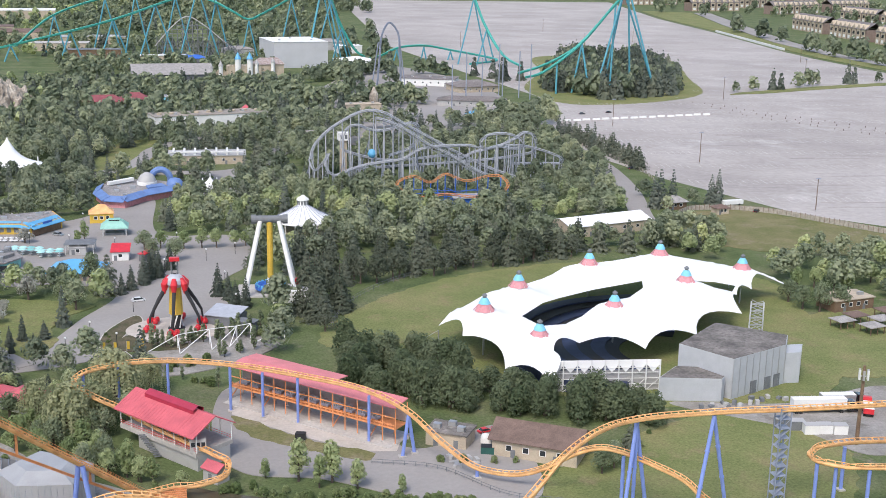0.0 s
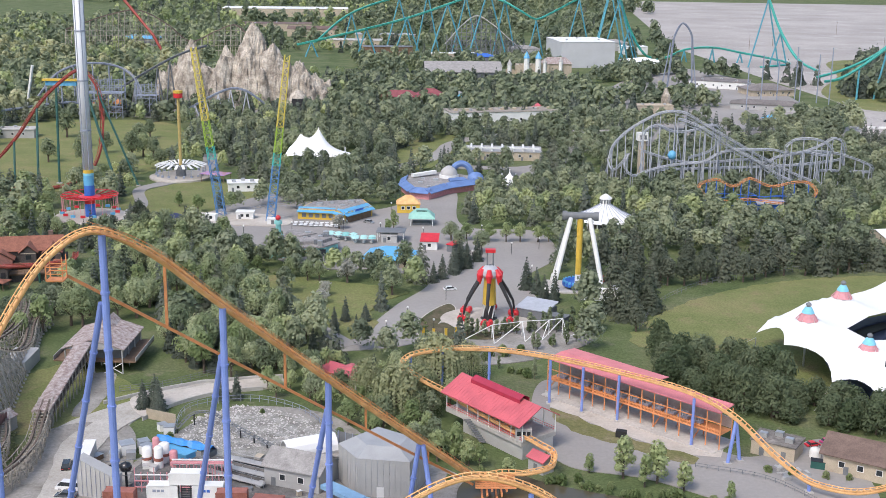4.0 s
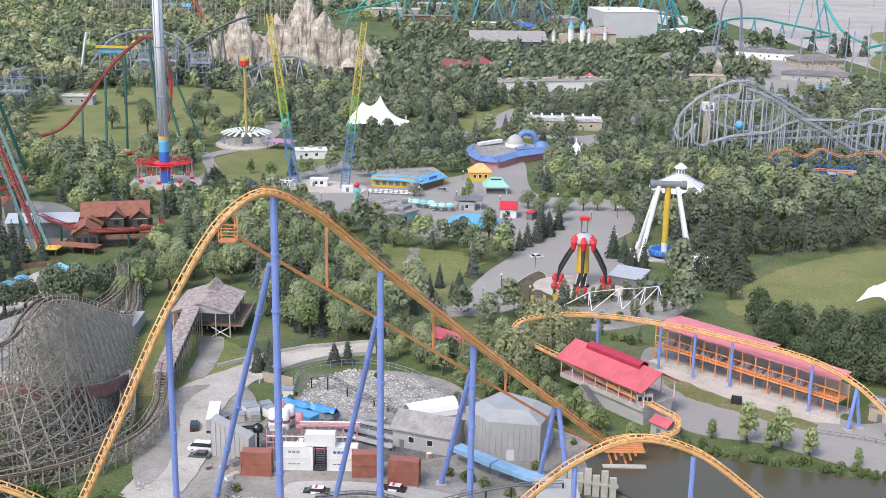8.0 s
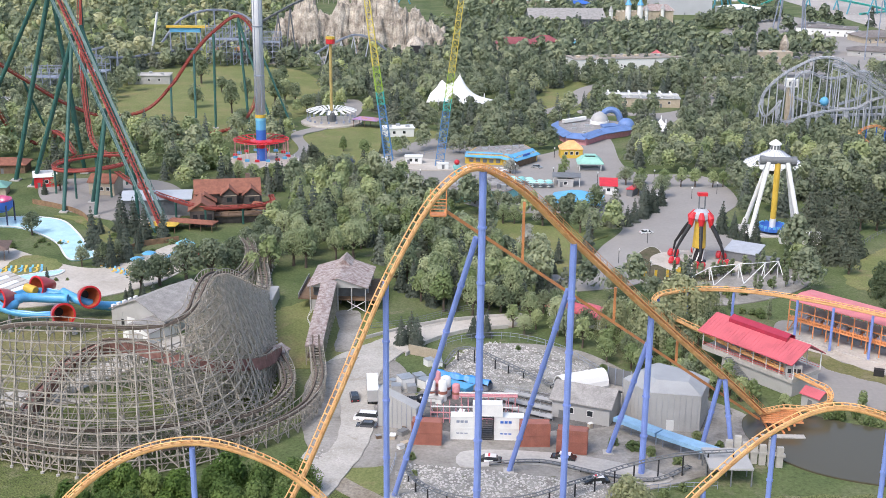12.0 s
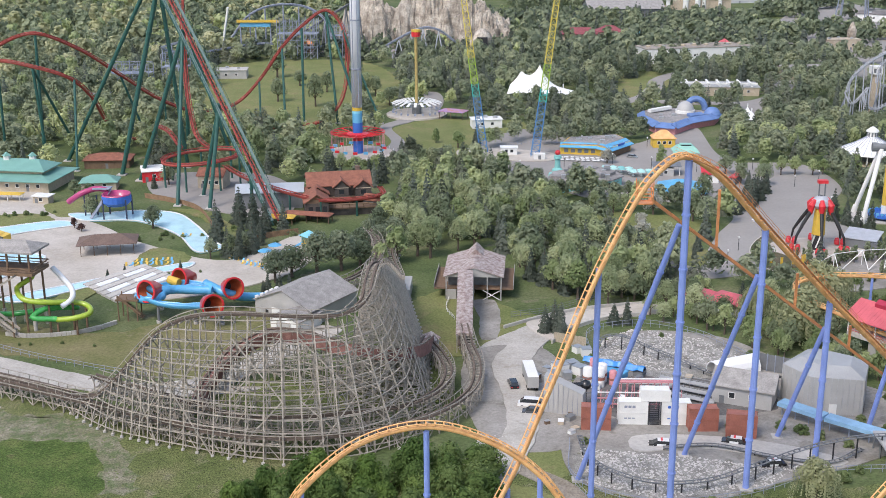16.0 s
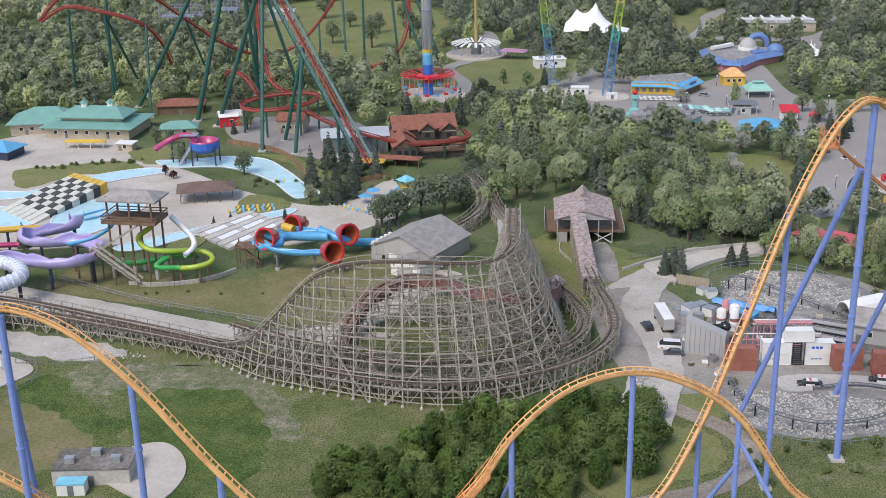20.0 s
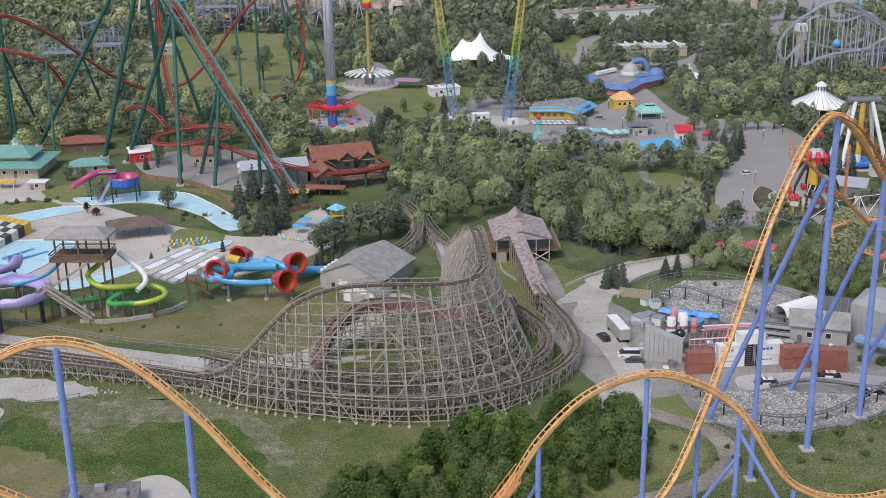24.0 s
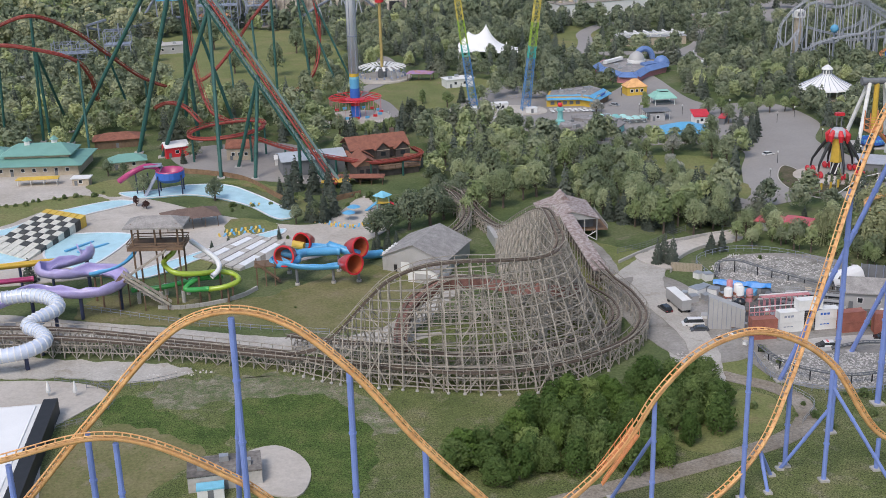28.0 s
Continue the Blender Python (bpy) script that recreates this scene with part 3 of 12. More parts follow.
# ---- orange hyper coaster ----
def steel_track(name, parent, points, color, gauge=0.62, spine=0.42, tie=1.6, bank=0.0, closed=False, drop=0.75, label="", step=1.4, rail=0.11):
    """Two round rails on cross ties over one thick spine."""
    pts = along(points, step, closed)
    fr = rails_frames(pts, bank, closed)
    if closed:
        fr.append(fr[0])
    ring = [(spine * math.cos(k * math.tau / 8), -drop + spine * math.sin(k * math.tau / 8)) for k in range(8)]
    part("track_spine", Mesh().sweep(fr, ring), color, parent, label, True)
    for side in (-gauge, gauge):
        part("rail", Mesh().sweep(fr, [(side + rail * math.cos(k * math.tau / 6), rail * math.sin(k * math.tau / 6)) for k in range(6)]), color, parent, smooth=True)
    ties = Mesh()
    gap = max(1, round(tie / step))
    for p, s, u in fr[::gap]:
        ties.beam(p - s * gauge, p - u * (drop - spine * 0.5), 0.12, 0.2)
        ties.beam(p + s * gauge, p - u * (drop - spine * 0.5), 0.12, 0.2)
        ties.beam(p - s * gauge, p + s * gauge, 0.12)
    part("tie_work", ties, color, parent, kind="stuff")
    return fr


def column(parent, top, foot=None, r=0.45, material=None, name="column", plinth=True, joints=True):
    """A round steel leg with flanged joints and a concrete foot."""
    material = material or BLUE
    top = Vector(top)
    foot = Vector(foot) if foot is not None else Vector((top.x, top.y, 0))
    m = Mesh().tube([foot, top], r, 10)
    if joints:
        d = top - foot
        n = int(d.length // 11)
        for i in range(1, n + 1):
            p = foot + d * (i / (n + 1))
            q = p + d.normalized() * 0.35
            m.tube([p, q], r * 1.25, 10)
    leg = part(name, m, material, parent, smooth=False)
    if plinth:
        part("concrete_foot", Mesh().box(foot.x - r * 2, foot.y - r * 2, -0.2, foot.x + r * 2, foot.y + r * 2, 0.45), CONCRETE, leg)
    return leg


hyper = thing("roller_coaster", "tall orange steel coaster track on periwinkle blue columns", "roller coaster")
# lift hill, first drop, second hill
OUT = [(34.5, 231.5, 4.5), (23.2, 221.3, 17.0), (6.2, 209.0, 34.6), (-10.4, 196.2, 52.5), (-21.5, 187.6, 64.6), (-28.2, 182.6, 68.6), (-34.0, 178.5, 65.5), (-41.8, 173.2, 53.0),
       (-50.5, 166.8, 33.0), (-57.0, 161.8, 19.0), (-64.5, 156.3, 8.6), (-78.0, 147.5, 3.2), (-98.0, 138.5, 3.5), (-112.0, 134.6, 9.0), (-121.0, 133.4, 18.5), (-129.3, 133.2, 28.0),
       (-140.3, 133.0, 42.4), (-149.0, 133.0, 50.3), (-157.0, 133.0, 53.0), (-165.0, 133.6, 50.8), (-180.0, 135.8, 35.2), (-190.5, 137.0, 23.0), (-204, 138, 9), (-225, 139, 3)]
lift_frames = steel_track("out", hyper, OUT, ORANGE)
# return hills
BACK = [(-225, 126, 24), (-205, 128, 30.5), (-190.3, 129.5, 34.2), (-175.2, 131.0, 35.3), (-158, 134, 24.5), (-142, 138, 8), (-122, 142.5, 2.6), (-106, 145.5, 6.5), (-94.2, 147.5, 15.6), (-87.7, 147.8, 25.5),
        (-79.0, 150.3, 32.0), (-69.1, 152.2, 34.0), (-60.0, 154.0, 31.0), (-51.7, 155.7, 24.6), (-40.0, 157.8, 8.4), (-29.0, 160.0, 3.4), (-14.0, 164.0, 3.2), (0.0, 169.0, 8.0), (10.5, 172.5, 18.0), (21.8, 175.2, 27.0),
        (31.5, 176.5, 30.5), (41.2, 177.2, 28.2), (52.0, 179.0, 20.0), (66.0, 183.0, 7.0), (84.0, 188.5, 3.0), (96.0, 191.5, 7.5), (104.5, 194.5, 14.4), (108.0, 196.5, 16.7), (113.5, 200.5, 19.6), (122.8, 206.0, 22.0), (133.0, 210.5, 21.9), (148.5, 208.5, 23.0), (168.0, 205.0, 23.8), (190.0, 202.0, 24.6), (215.0, 199.0, 25.0)]
steel_track("return", hyper, BACK, ORANGE)
HELIX = [(171, 207, 11.6), (174, 211, 11.6), (182, 213, 11.6), (194, 212, 11.4), (203, 208, 11), (203, 202, 11), (192, 200.5, 11), (181, 201.5, 11.2), (174, 203.5, 11.4)]
steel_track("helix", hyper, HELIX, ORANGE, closed=True, bank=8.0)
# brake run towards the station
BRAKE = [(203.0, 190.0, 6.0), (190.0, 188.0, 3.2), (172.0, 191.0, 2.6), (157.0, 200.0, 2.4), (147.8, 206.4, 4.2), (143.5, 209.0, 8.0), (136.5, 212.0, 11.3), (131.7, 214.5, 13.0), (127.6, 217.0, 13.3), (124.3, 219.5, 11.8), (121.5, 222.0, 9.4), (117.6, 225.0, 5.9), (113.5, 228.0, 3.6), (109.3, 231.0, 2.9), (105.0, 234.5, 3.2), (99.5, 241.0, 6.2), (93.0, 249.0, 11.2), (85.5, 257.5, 13.4), (70.5, 272.0, 13.2),
         (55.0, 283.0, 13.0), (40.0, 288.5, 13.0), (28.0, 288.5, 12.8), (20.0, 284.5, 12.4), (18.2, 279.5, 11.6), (22.0, 276.0, 10.0), (28.5, 271.5, 8.0), (33.0, 266.0, 7.2), (44.0, 252.3, 6.2), (48.8, 247.5, 5.4), (52.0, 243.5, 4.6), (51.0, 238.5, 4.0), (46.0, 236.0, 3.6), (40.5, 235.5, 3.6), (34.5, 231.5, 4.5)]
brake_frames = steel_track("brake", hyper, BRAKE, ORANGE, bank=2.0)

for top, leg in (((-26.9, 183.6, 67.2), (-42.5, 198.3)), ((-10.6, 195.8, 51.6), (-20.3, 209.5)), ((6.0, 209.4, 33.4), (0.4, 218.5))):
    column(hyper, top, r=0.62)
    column(hyper, (top[0] + (leg[0] - top[0]) * 0.06, top[1] + (leg[1] - top[1]) * 0.06, top[2] * 0.83), (*leg, 0), r=0.52, name="raking_column")
column(hyper, (22.8, 221.2, 16.0), (20.6, 223.2, 0), r=0.5)
column(hyper, (23.6, 220.6, 16.0), (26.0, 219.6, 0), r=0.5)
column(hyper, (-42.1, 173.6, 51.5), r=0.5)
column(hyper, (-56.6, 162.4, 17.5), r=0.45)
column(hyper, (-64.2, 156.8, 7.2), (-60.5, 159.5, 0), r=0.35)
column(hyper, (-64.2, 156.8, 7.2), (-63.6, 153.5, 0), r=0.35)
for x, y, z in ((-129.2, 133.4, 26.4), (-140.3, 133.2, 40.8), (-157.0, 133.2, 51.2), (-180.0, 136.0, 33.4), (-112.2, 134.8, 7.2)):
    column(hyper, (x, y, z), r=0.5)
column(hyper, (-157.0, 133.6, 40.0), (-160.0, 145.0, 0), r=0.45, name="raking_column")
for x, y, z in ((-87.7, 148.0, 24.0), (-69.1, 152.4, 32.4), (-51.7, 155.9, 23.0), (-40.2, 158.0, 6.6), (10.3, 172.6, 16.2), (21.8, 175.4, 25.4), (41.2, 177.4, 26.6), (52.0, 179.2, 18.2), (-175.2, 131.2, 33.6), (-190.3, 129.7, 32.4)):
    column(hyper, (x, y, z), r=0.45)
column(hyper, (-87.7, 148.2, 17.0), (-92.5, 157.0, 0), r=0.35, name="raking_column")
column(hyper, (-51.7, 156.0, 20.0), (-40.5, 149.5, 0), r=0.35, name="raking_column")
column(hyper, (-51.7, 156.0, 15.0), (-58.0, 161.5, 0), r=0.35, name="raking_column")
for x, y, z, a, b in ((133.0, 212.0, 20.2, 4.0, 5.0), (148.5, 208.7, 21.6, 5.0, 4.0), (190.0, 202.2, 23.2, 4.5, 5.0), (93.2, 249.2, 9.9, 1.6, 1.2)):
    column(hyper, (x, y, z), (x - a, y - b, 0), r=0.42)
    column(hyper, (x, y, z), (x + a, y + b * 0.4, 0), r=0.42)
for x, y, z in ((104.5, 194.7, 12.8), (131.7, 214.6, 11.5), (133.0, 211.6, 20.4), (105.6, 234.0, 1.8), (171.4, 206.0, 10.2), (174.4, 203.6, 10.0), (181, 201.6, 9.8), (192, 200.6, 9.6), (203, 205, 9.6), (182, 212.8, 10.2), (194, 211.8, 10.0)):
    column(hyper, (x, y, z), r=0.4)
for x, y in ((85.5, 257.7), (70.5, 272.2), (62.5, 277.6), (55.0, 283.2), (40.0, 288.7), (28.0, 288.7), (20.0, 284.7)):
    column(hyper, (x, y, 11.8), r=0.35)

# lift walkway, handrails and the chain return beam
lift_line = [Vector((34.5, 231.5, 4.5)), Vector((23.2, 221.3, 17.0)), Vector((6.2, 209.0, 34.6)), Vector((-10.4, 196.2, 52.5)), Vector((-21.5, 187.6, 64.6)), Vector((-28.2, 182.6, 68.6))]
lf = rails_frames(along(lift_line, 1.2))
walkway, posts = Mesh(), Mesh()
for side in (-1, 1):
    rails = Mesh()
    for i in range(len(lf) - 1):
        (p, s, u), (q, s2, u2) = lf[i], lf[i + 1]
        a, b = p + s * side * 1.15 - u * 0.35, q + s2 * side * 1.15 - u2 * 0.35
        walkway.beam(a, b, 0.75, 0.08)
        if i % 2 == 0:
            posts.beam(a + s * side * 0.4, a + s * side * 0.4 + Vector((0, 0, 1.1)), 0.06)
        for h in (0.55, 1.1):
            rails.beam(a + s * side * 0.4 + Vector((0, 0, h)), b + s2 * side * 0.4 + Vector((0, 0, h)), 0.06)
    part("handrail", rails, ORANGE2, hyper, kind="stuff")
part("walkway", walkway, ORANGE2, hyper, "faded orange lift walkway")
part("handrail_posts", posts, ORANGE2, hyper, kind="stuff")
chain = [Vector((-33.0, 184.2, 60.4)), Vector((34.0, 231.2, 2.6))]
part("chain_return_beam", Mesh().beam(chain[0], chain[1], 0.55, 0.5), ORANGE2, hyper)
for k in (0.2, 0.47, 0.68, 0.86):
    p = chain[0].lerp(chain[1], k)
    q = min((f[0] for f in lf), key=lambda c: (c.x - p.x) ** 2 + (c.y - p.y) ** 2)
    part("hanger_post", Mesh().beam(p, (p.x, p.y, q.z - 0.8), 0.45), ORANGE2, hyper)
box = Mesh()
for dx in (0, 2.6):
    for dy in (0, 2.2):
        box.beam((-35.4 + dx, 181.6 + dy, 60.2), (-35.4 + dx, 181.6 + dy, 64.0), 0.16)
for z in (60.2, 61.3, 62.4):
    for a, b in (((-35.4, 181.6), (-32.8, 181.6)), ((-35.4, 183.8), (-32.8, 183.8)), ((-35.4, 181.6), (-35.4, 183.8)), ((-32.8, 181.6), (-32.8, 183.8))):
        box.beam((*a, z), (*b, z), 0.14)
box.box(-35.4, 181.6, 60.0, -32.8, 183.8, 60.2)
part("maintenance_cage", box, ORANGE2, hyper, "small orange caged platform under the crest", kind="stuff")
cage = Mesh()
for i in (-1, 1):
    cage.beam((-97.5, 146.9 + i * 2.0, 10.6), (-91.0, 147.7 + i * 2.0, 19.0), 0.12)
    cage.beam((-97.5, 146.9 + i * 2.0, 11.7), (-91.0, 147.7 + i * 2.0, 20.1), 0.12)
    cage.beam((-97.5, 146.9 + i * 1.4, 10.2), (-91.0, 147.7 + i * 1.4, 18.6), 1.0, 0.08)
    for k in range(7):
        x, z = -97.5 + 6.5 * k / 6, 10.6 + 8.4 * k / 6
        cage.beam((x, 146.9 + 0.8 * k / 6 + i * 2.0, z - 0.4), (x, 146.9 + 0.8 * k / 6 + i * 2.0, z + 1.1), 0.1)
part("access_platform", cage, ORANGE2, hyper, "railed access platform beside the track")

# ---- wooden coaster ----
wooden = thing("wooden_coaster", "weathered grey wooden coaster trestle with stacked ledger beams", "roller coaster")


def wood_track(points, bank=0.0, width=1.9, walk_w=0.7):
    pts = along(points, 1.5)
    fr = rails_frames(pts, bank)
    deck = Mesh()
    for side in (-0.75, 0.75):
        deck.sweep(fr, [(side - 0.22, -0.4), (side + 0.22, -0.4), (side + 0.22, 0.05), (side - 0.22, 0.05)])
    part("track", deck, WOOD2, wooden, "dark stacked-wood running rails")
    ties = Mesh()
    for p, s, u in fr:
        ties.beam(p - s * (width / 2 + walk_w) - u * 0.5, p + s * (width / 2 + walk_w) - u * 0.5, 0.28, 0.22)
    for side in (-1, 1):
        for i in range(len(fr) - 1):
            (p, s, u), (q, s2, u2) = fr[i], fr[i + 1]
            o = side * (width / 2 + walk_w)
            ties.beam(p + s * o + u * 0.7, q + s2 * o + u2 * 0.7, 0.12, 0.16)
            if i % 2 == 0:
                ties.beam(p + s * o - u * 0.5, p + s * o + u * 0.75, 0.12)
    part("handrailing", ties, WOOD, wooden, kind="stuff")
    return fr


class Singles:
    """Beams that become a part each."""

    def __init__(self, name):
        self.name = name

    def beam(self, p, q, w, h=None):
        part(self.name, Mesh().beam(p, q, w, h), WOOD, wooden)


def trestle(fr, every, flare_in=0.0, flare_out=0.0, levels=1.9):
    """Plain bents under a low track line, tied to each other by ledgers and crossed braces."""
    posts, braces, ledgers = Mesh(), Mesh(), Mesh()
    rows = []
    for p, s, u in fr[::every]:
        flat = Vector((s.x, s.y, 0)).normalized()
        share, legs = max(0.0, min(1.0, p.z / 28)), []
        for o, flare in ((-1.3, -flare_in * share), (1.3, flare_out * share)):
            head = p + flat * o - Vector((0, 0, 0.6))
            foot = Vector((head.x + flat.x * flare, head.y + flat.y * flare, 0))
            posts.beam(foot, head, 0.24)
            legs.append((foot, head))
        z = levels
        while z < p.z - 0.8:
            braces.beam(legs[0][0].lerp(legs[0][1], z / p.z), legs[1][0].lerp(legs[1][1], z / p.z), 0.16)
            z += levels
        braces.beam(legs[0][0], legs[1][1], 0.15)
        rows.append(legs)
    for k, (one, two) in enumerate(zip(rows, rows[1:])):
        for a, b in zip(one, two):
            z = levels * 0.9
            while z < max(a[1].z, b[1].z) - 0.3:
                ledgers.beam(a[0].lerp(a[1], min(1, z / a[1].z)), b[0].lerp(b[1], min(1, z / b[1].z)), 0.19)
                z += levels
            if k % 2 == 0:
                braces.beam(a[0], b[1], 0.16)
            else:
                braces.beam(a[1], b[0], 0.16)
    part("trestle_framing", posts, WOOD, wooden, kind="stuff")
    part("trestle_bracing", braces, WOOD, wooden, kind="stuff")
    part("ledger_work", ledgers, WOOD, wooden, kind="stuff")


def between(x, table):
    for (a, u), (b, v) in zip(table, table[1:]):
        if x <= b:
            return u + (v - u) * max(0.0, (x - a) / (b - a))
    return table[-1][1]


def spread_of(p):
    """How far the legs of the tall hill stand out from its track: inwards, outwards."""
    if p.y < 234 and p.x < -87:
        return between(p.x, [(-152, 0.6), (-138, 0.8), (-87, 1.6)]), between(p.x, [(-152, 0.8), (-138, 3.8), (-130, 4.6), (-122, 6.4), (-114, 9.0), (-104, 12.2), (-96, 14.0), (-87, 13.2)])
    return between(p.y, [(222, 1.6), (232, 3.6), (244, 6.0), (270, 5.6), (290, 3.2), (308, 0.8)]), between(p.y, [(222, 12.4), (236, 11.4), (250, 10.6), (270, 8.0), (290, 4.0), (308, 1.0)])


def tall_trestle(fr, every, levels=2.3):
    """The tall hill: leaning outer legs with inner rows of uprights, ringed by ledgers and crossed by long braces."""
    posts, braces, ledgers = Singles("post"), Mesh(), Mesh()
    rows = []
    for p, s, u in fr[::every]:
        flat = Vector((s.x, s.y, 0)).normalized()
        fin, fout = spread_of(p)
        uprights = []
        for o, flare in ((-1.3, -fin), (1.3, fout)):
            head = p + flat * o - Vector((0, 0, 0.6))
            foot = Vector((head.x + flat.x * flare, head.y + flat.y * flare, 0))
            posts.beam(foot, head, 0.23)
            uprights.append((foot, head))
        inner, outer = uprights
        middle = []
        n = int(round(fout / 3.4)) if p.z > 9 else 0
        for j in range(n):
            t = (j + 0.55) / n
            head = outer[1].lerp(outer[0], t)
            foot = Vector((head.x, head.y, 0))
            posts.beam(foot, head, 0.20)
            middle.append((foot, head))
        rows.append((p, inner, outer, middle))
        z, k = levels, 0
        while z < p.z - 1:
            t = z / max(p.z - 0.6, 1)
            if k % 2 == 0:
                braces.beam(inner[0].lerp(inner[1], t), outer[0].lerp(outer[1], t), 0.16)
            z, k = z + levels, k + 1
        z, flip = 0.0, False
        while z < p.z - 3:
            up = min(p.z - 0.6, z + levels * 2)
            a, b = (outer, inner) if flip else (inner, outer)
            braces.beam(a[0].lerp(a[1], z / (p.z - 0.6)), b[0].lerp(b[1], up / (p.z - 0.6)), 0.14)
            z, flip = up, not flip
    for i in range(len(rows) - 1):
        (p, i0, o0, m0), (q, i1, o1, m1) = rows[i], rows[i + 1]
        straight = p.y > 236
        for a, b, step, first in ((i0, i1, levels * (2 if straight else 1), levels), (o0, o1, levels * (2 if straight else 1), levels * 0.5)):
            z = first
            while z < max(a[1].z, b[1].z) - 0.4:
                ledgers.beam(a[0].lerp(a[1], min(1, z / max(a[1].z, 0.5))), b[0].lerp(b[1], min(1, z / max(b[1].z, 0.5))), 0.19)
                z += step
        for a, b in zip(m0, m1):
            z = levels * 1.5
            while z < min(a[1].z, b[1].z):
                ledgers.beam((a[0].x, a[0].y, z), (b[0].x, b[0].y, z), 0.17)
                z += levels * 2
        reach = 2 if straight else 3
        if i + reach >= len(rows):
            continue
        far = rows[i + reach]
        if straight:
            for a, b in ((i0, far[1]), (o0, far[2])):
                z = -levels * (i % 2) * 1.5
                while z < min(a[1].z, b[1].z) - 1:
                    lo, hi = max(0.0, z), min(z + levels * 4, min(a[1].z, b[1].z))
                    braces.beam(a[0].lerp(a[1], lo / a[1].z), b[0].lerp(b[1], hi / b[1].z), 0.19)
                    braces.beam(b[0].lerp(b[1], lo / b[1].z), a[0].lerp(a[1], hi / a[1].z), 0.19)
                    z += levels * 3
        elif i % 4 == 0 and p.z > 8:
            for a, b in ((o0, far[2]), (i0, far[1])):
                z, n = 0.0, i // 4
                while z < min(a[1].z, b[1].z) - levels * 2:
                    hi = min(z + levels * 5, min(a[1].z, b[1].z))
                    if n % 3:
                        braces.beam(a[0].lerp(a[1], z / a[1].z), b[0].lerp(b[1], hi / b[1].z), 0.21)
                    if n % 3 != 1:
                        braces.beam(b[0].lerp(b[1], z / b[1].z), a[0].lerp(a[1], hi / a[1].z), 0.21)
                    z, n = z + levels * 5, n + 1
            for a, b in zip(m0, m1):
                top = min(a[1].z, b[1].z)
                z = 0.0
                while z < top - 3:
                    hi = min(top, z + levels * 2)
                    braces.beam((a[0].x, a[0].y, z), (b[0].x, b[0].y, hi), 0.17)
                    z += levels * 2
    part("trestle_bracing", braces, WOOD, wooden, kind="stuff")
    part("ledger_work", ledgers, WOOD, wooden, kind="stuff")
    footings = Mesh()
    for p, inner, outer, middle in rows:
        f = outer[0]
        footings.tube([(f.x, f.y, -0.2), (f.x, f.y, 0.45)], 0.38, 8)
    part("footings", footings, CONCRETE, wooden, "pale concrete footings", kind="stuff")


FLAT = [(-240, 256, 6), (-205, 248, 6), (-178, 239.5, 4.5), (-160, 233, 3.6), (-150, 227.5, 3.8)]
HIGH = FLAT[-1:] + [(-144, 223.5, 6.0), (-138, 220.5, 12.0), (-132, 218.5, 19.0), (-127, 217.3, 23.8), (-120, 216.4, 26.8), (-112, 216.0, 27.6), (-104, 216.2, 27.2), (-96, 217.6, 26.5), (-89.5, 220.0, 26.3), (-86.2, 225.0, 27.6), (-85.8, 232.0, 29.4), (-85.6, 240.0, 30.0), (-85.3, 250.0, 27.8), (-85.2, 262.0, 23.2), (-85.1, 276.0, 17.2), (-85.0, 292.0, 10.2), (-85.2, 306.0, 5.2), (-87.0, 318.0, 3.6), (-90.0, 332.0, 5.0), (-90.0, 344.0, 6.5)]
fr = wood_track(FLAT)
trestle(fr, 2, 0.0, 0.6, levels=2.3)
fr = wood_track(HIGH, bank=3.0)
tall_trestle(fr, 2)
RETURN = [(-120, 292, 3.2), (-108, 301, 3.4), (-98, 311, 4.0), (-93, 322, 5.5), (-94, 336, 7.0), (-98, 348, 7.0)]
fr = wood_track(RETURN)
trestle(fr, 2, 0.0, 0.5)
LOW = [(-66, 268, 6.0), (-64.5, 258, 5.0), (-62.5, 246, 4.5), (-63.5, 232, 4.5), (-70, 220, 4.5), (-82, 211, 4.5), (-97, 206.5, 4.5), (-112, 207.5, 4.5), (-127, 214, 4.2), (-145, 223.5, 3.6), (-175, 236.5, 3.6), (-205, 245, 5), (-240, 252.5, 5.2)]
fr = wood_track(LOW, bank=6.0)
trestle(fr, 2, 0.0, 1.0)
INNER = [(-75, 263, 4.0), (-71, 252, 4.2), (-69.0, 242, 4.4), (-70.5, 232, 4.6), (-77, 222, 5.0), (-88, 216, 6.0), (-100, 213.0, 6.0), (-112, 214, 6.0), (-125, 220, 6.5), (-140, 232, 4), (-150, 238, 4)]
fr = wood_track(INNER, bank=6.0)
trestle(fr, 2, 0.0, 1.0)

BANKRED = mat("red_brown_plank_track", (0.20, 0.10, 0.085), 0.9, vary=0.25, scale=0.8)
MIDDLE = [(-124, 226, 2.5), (-123, 236, 4.5), (-119, 244, 8.0), (-112, 246.5, 11.5), (-104, 244, 13.0), (-96, 239, 13.0), (-88, 236, 12.0), (-80, 240, 10.0), (-76, 250, 7.5), (-75, 262, 5.0)]
fr = wood_track(MIDDLE, bank=5.0)
trestle(fr, 2, 0.0, 0.5, levels=2.2)
part("plank_deck", Mesh().sweep(fr, [(-1.5, -0.62), (1.5, -0.62), (1.5, -0.42), (-1.5, -0.42)]), BANKRED, wooden, "red-brown planked track bed")
part("plank_skirt", Mesh().sweep(fr, [(1.55, -2.4), (1.7, -2.4), (1.7, 0.3), (1.55, 0.3)]), BANKRED, wooden, "red-brown planked track side")
cover = [(-88.2, 300), (-81.8, 300), (-81.8, 312), (-88.4, 312)]
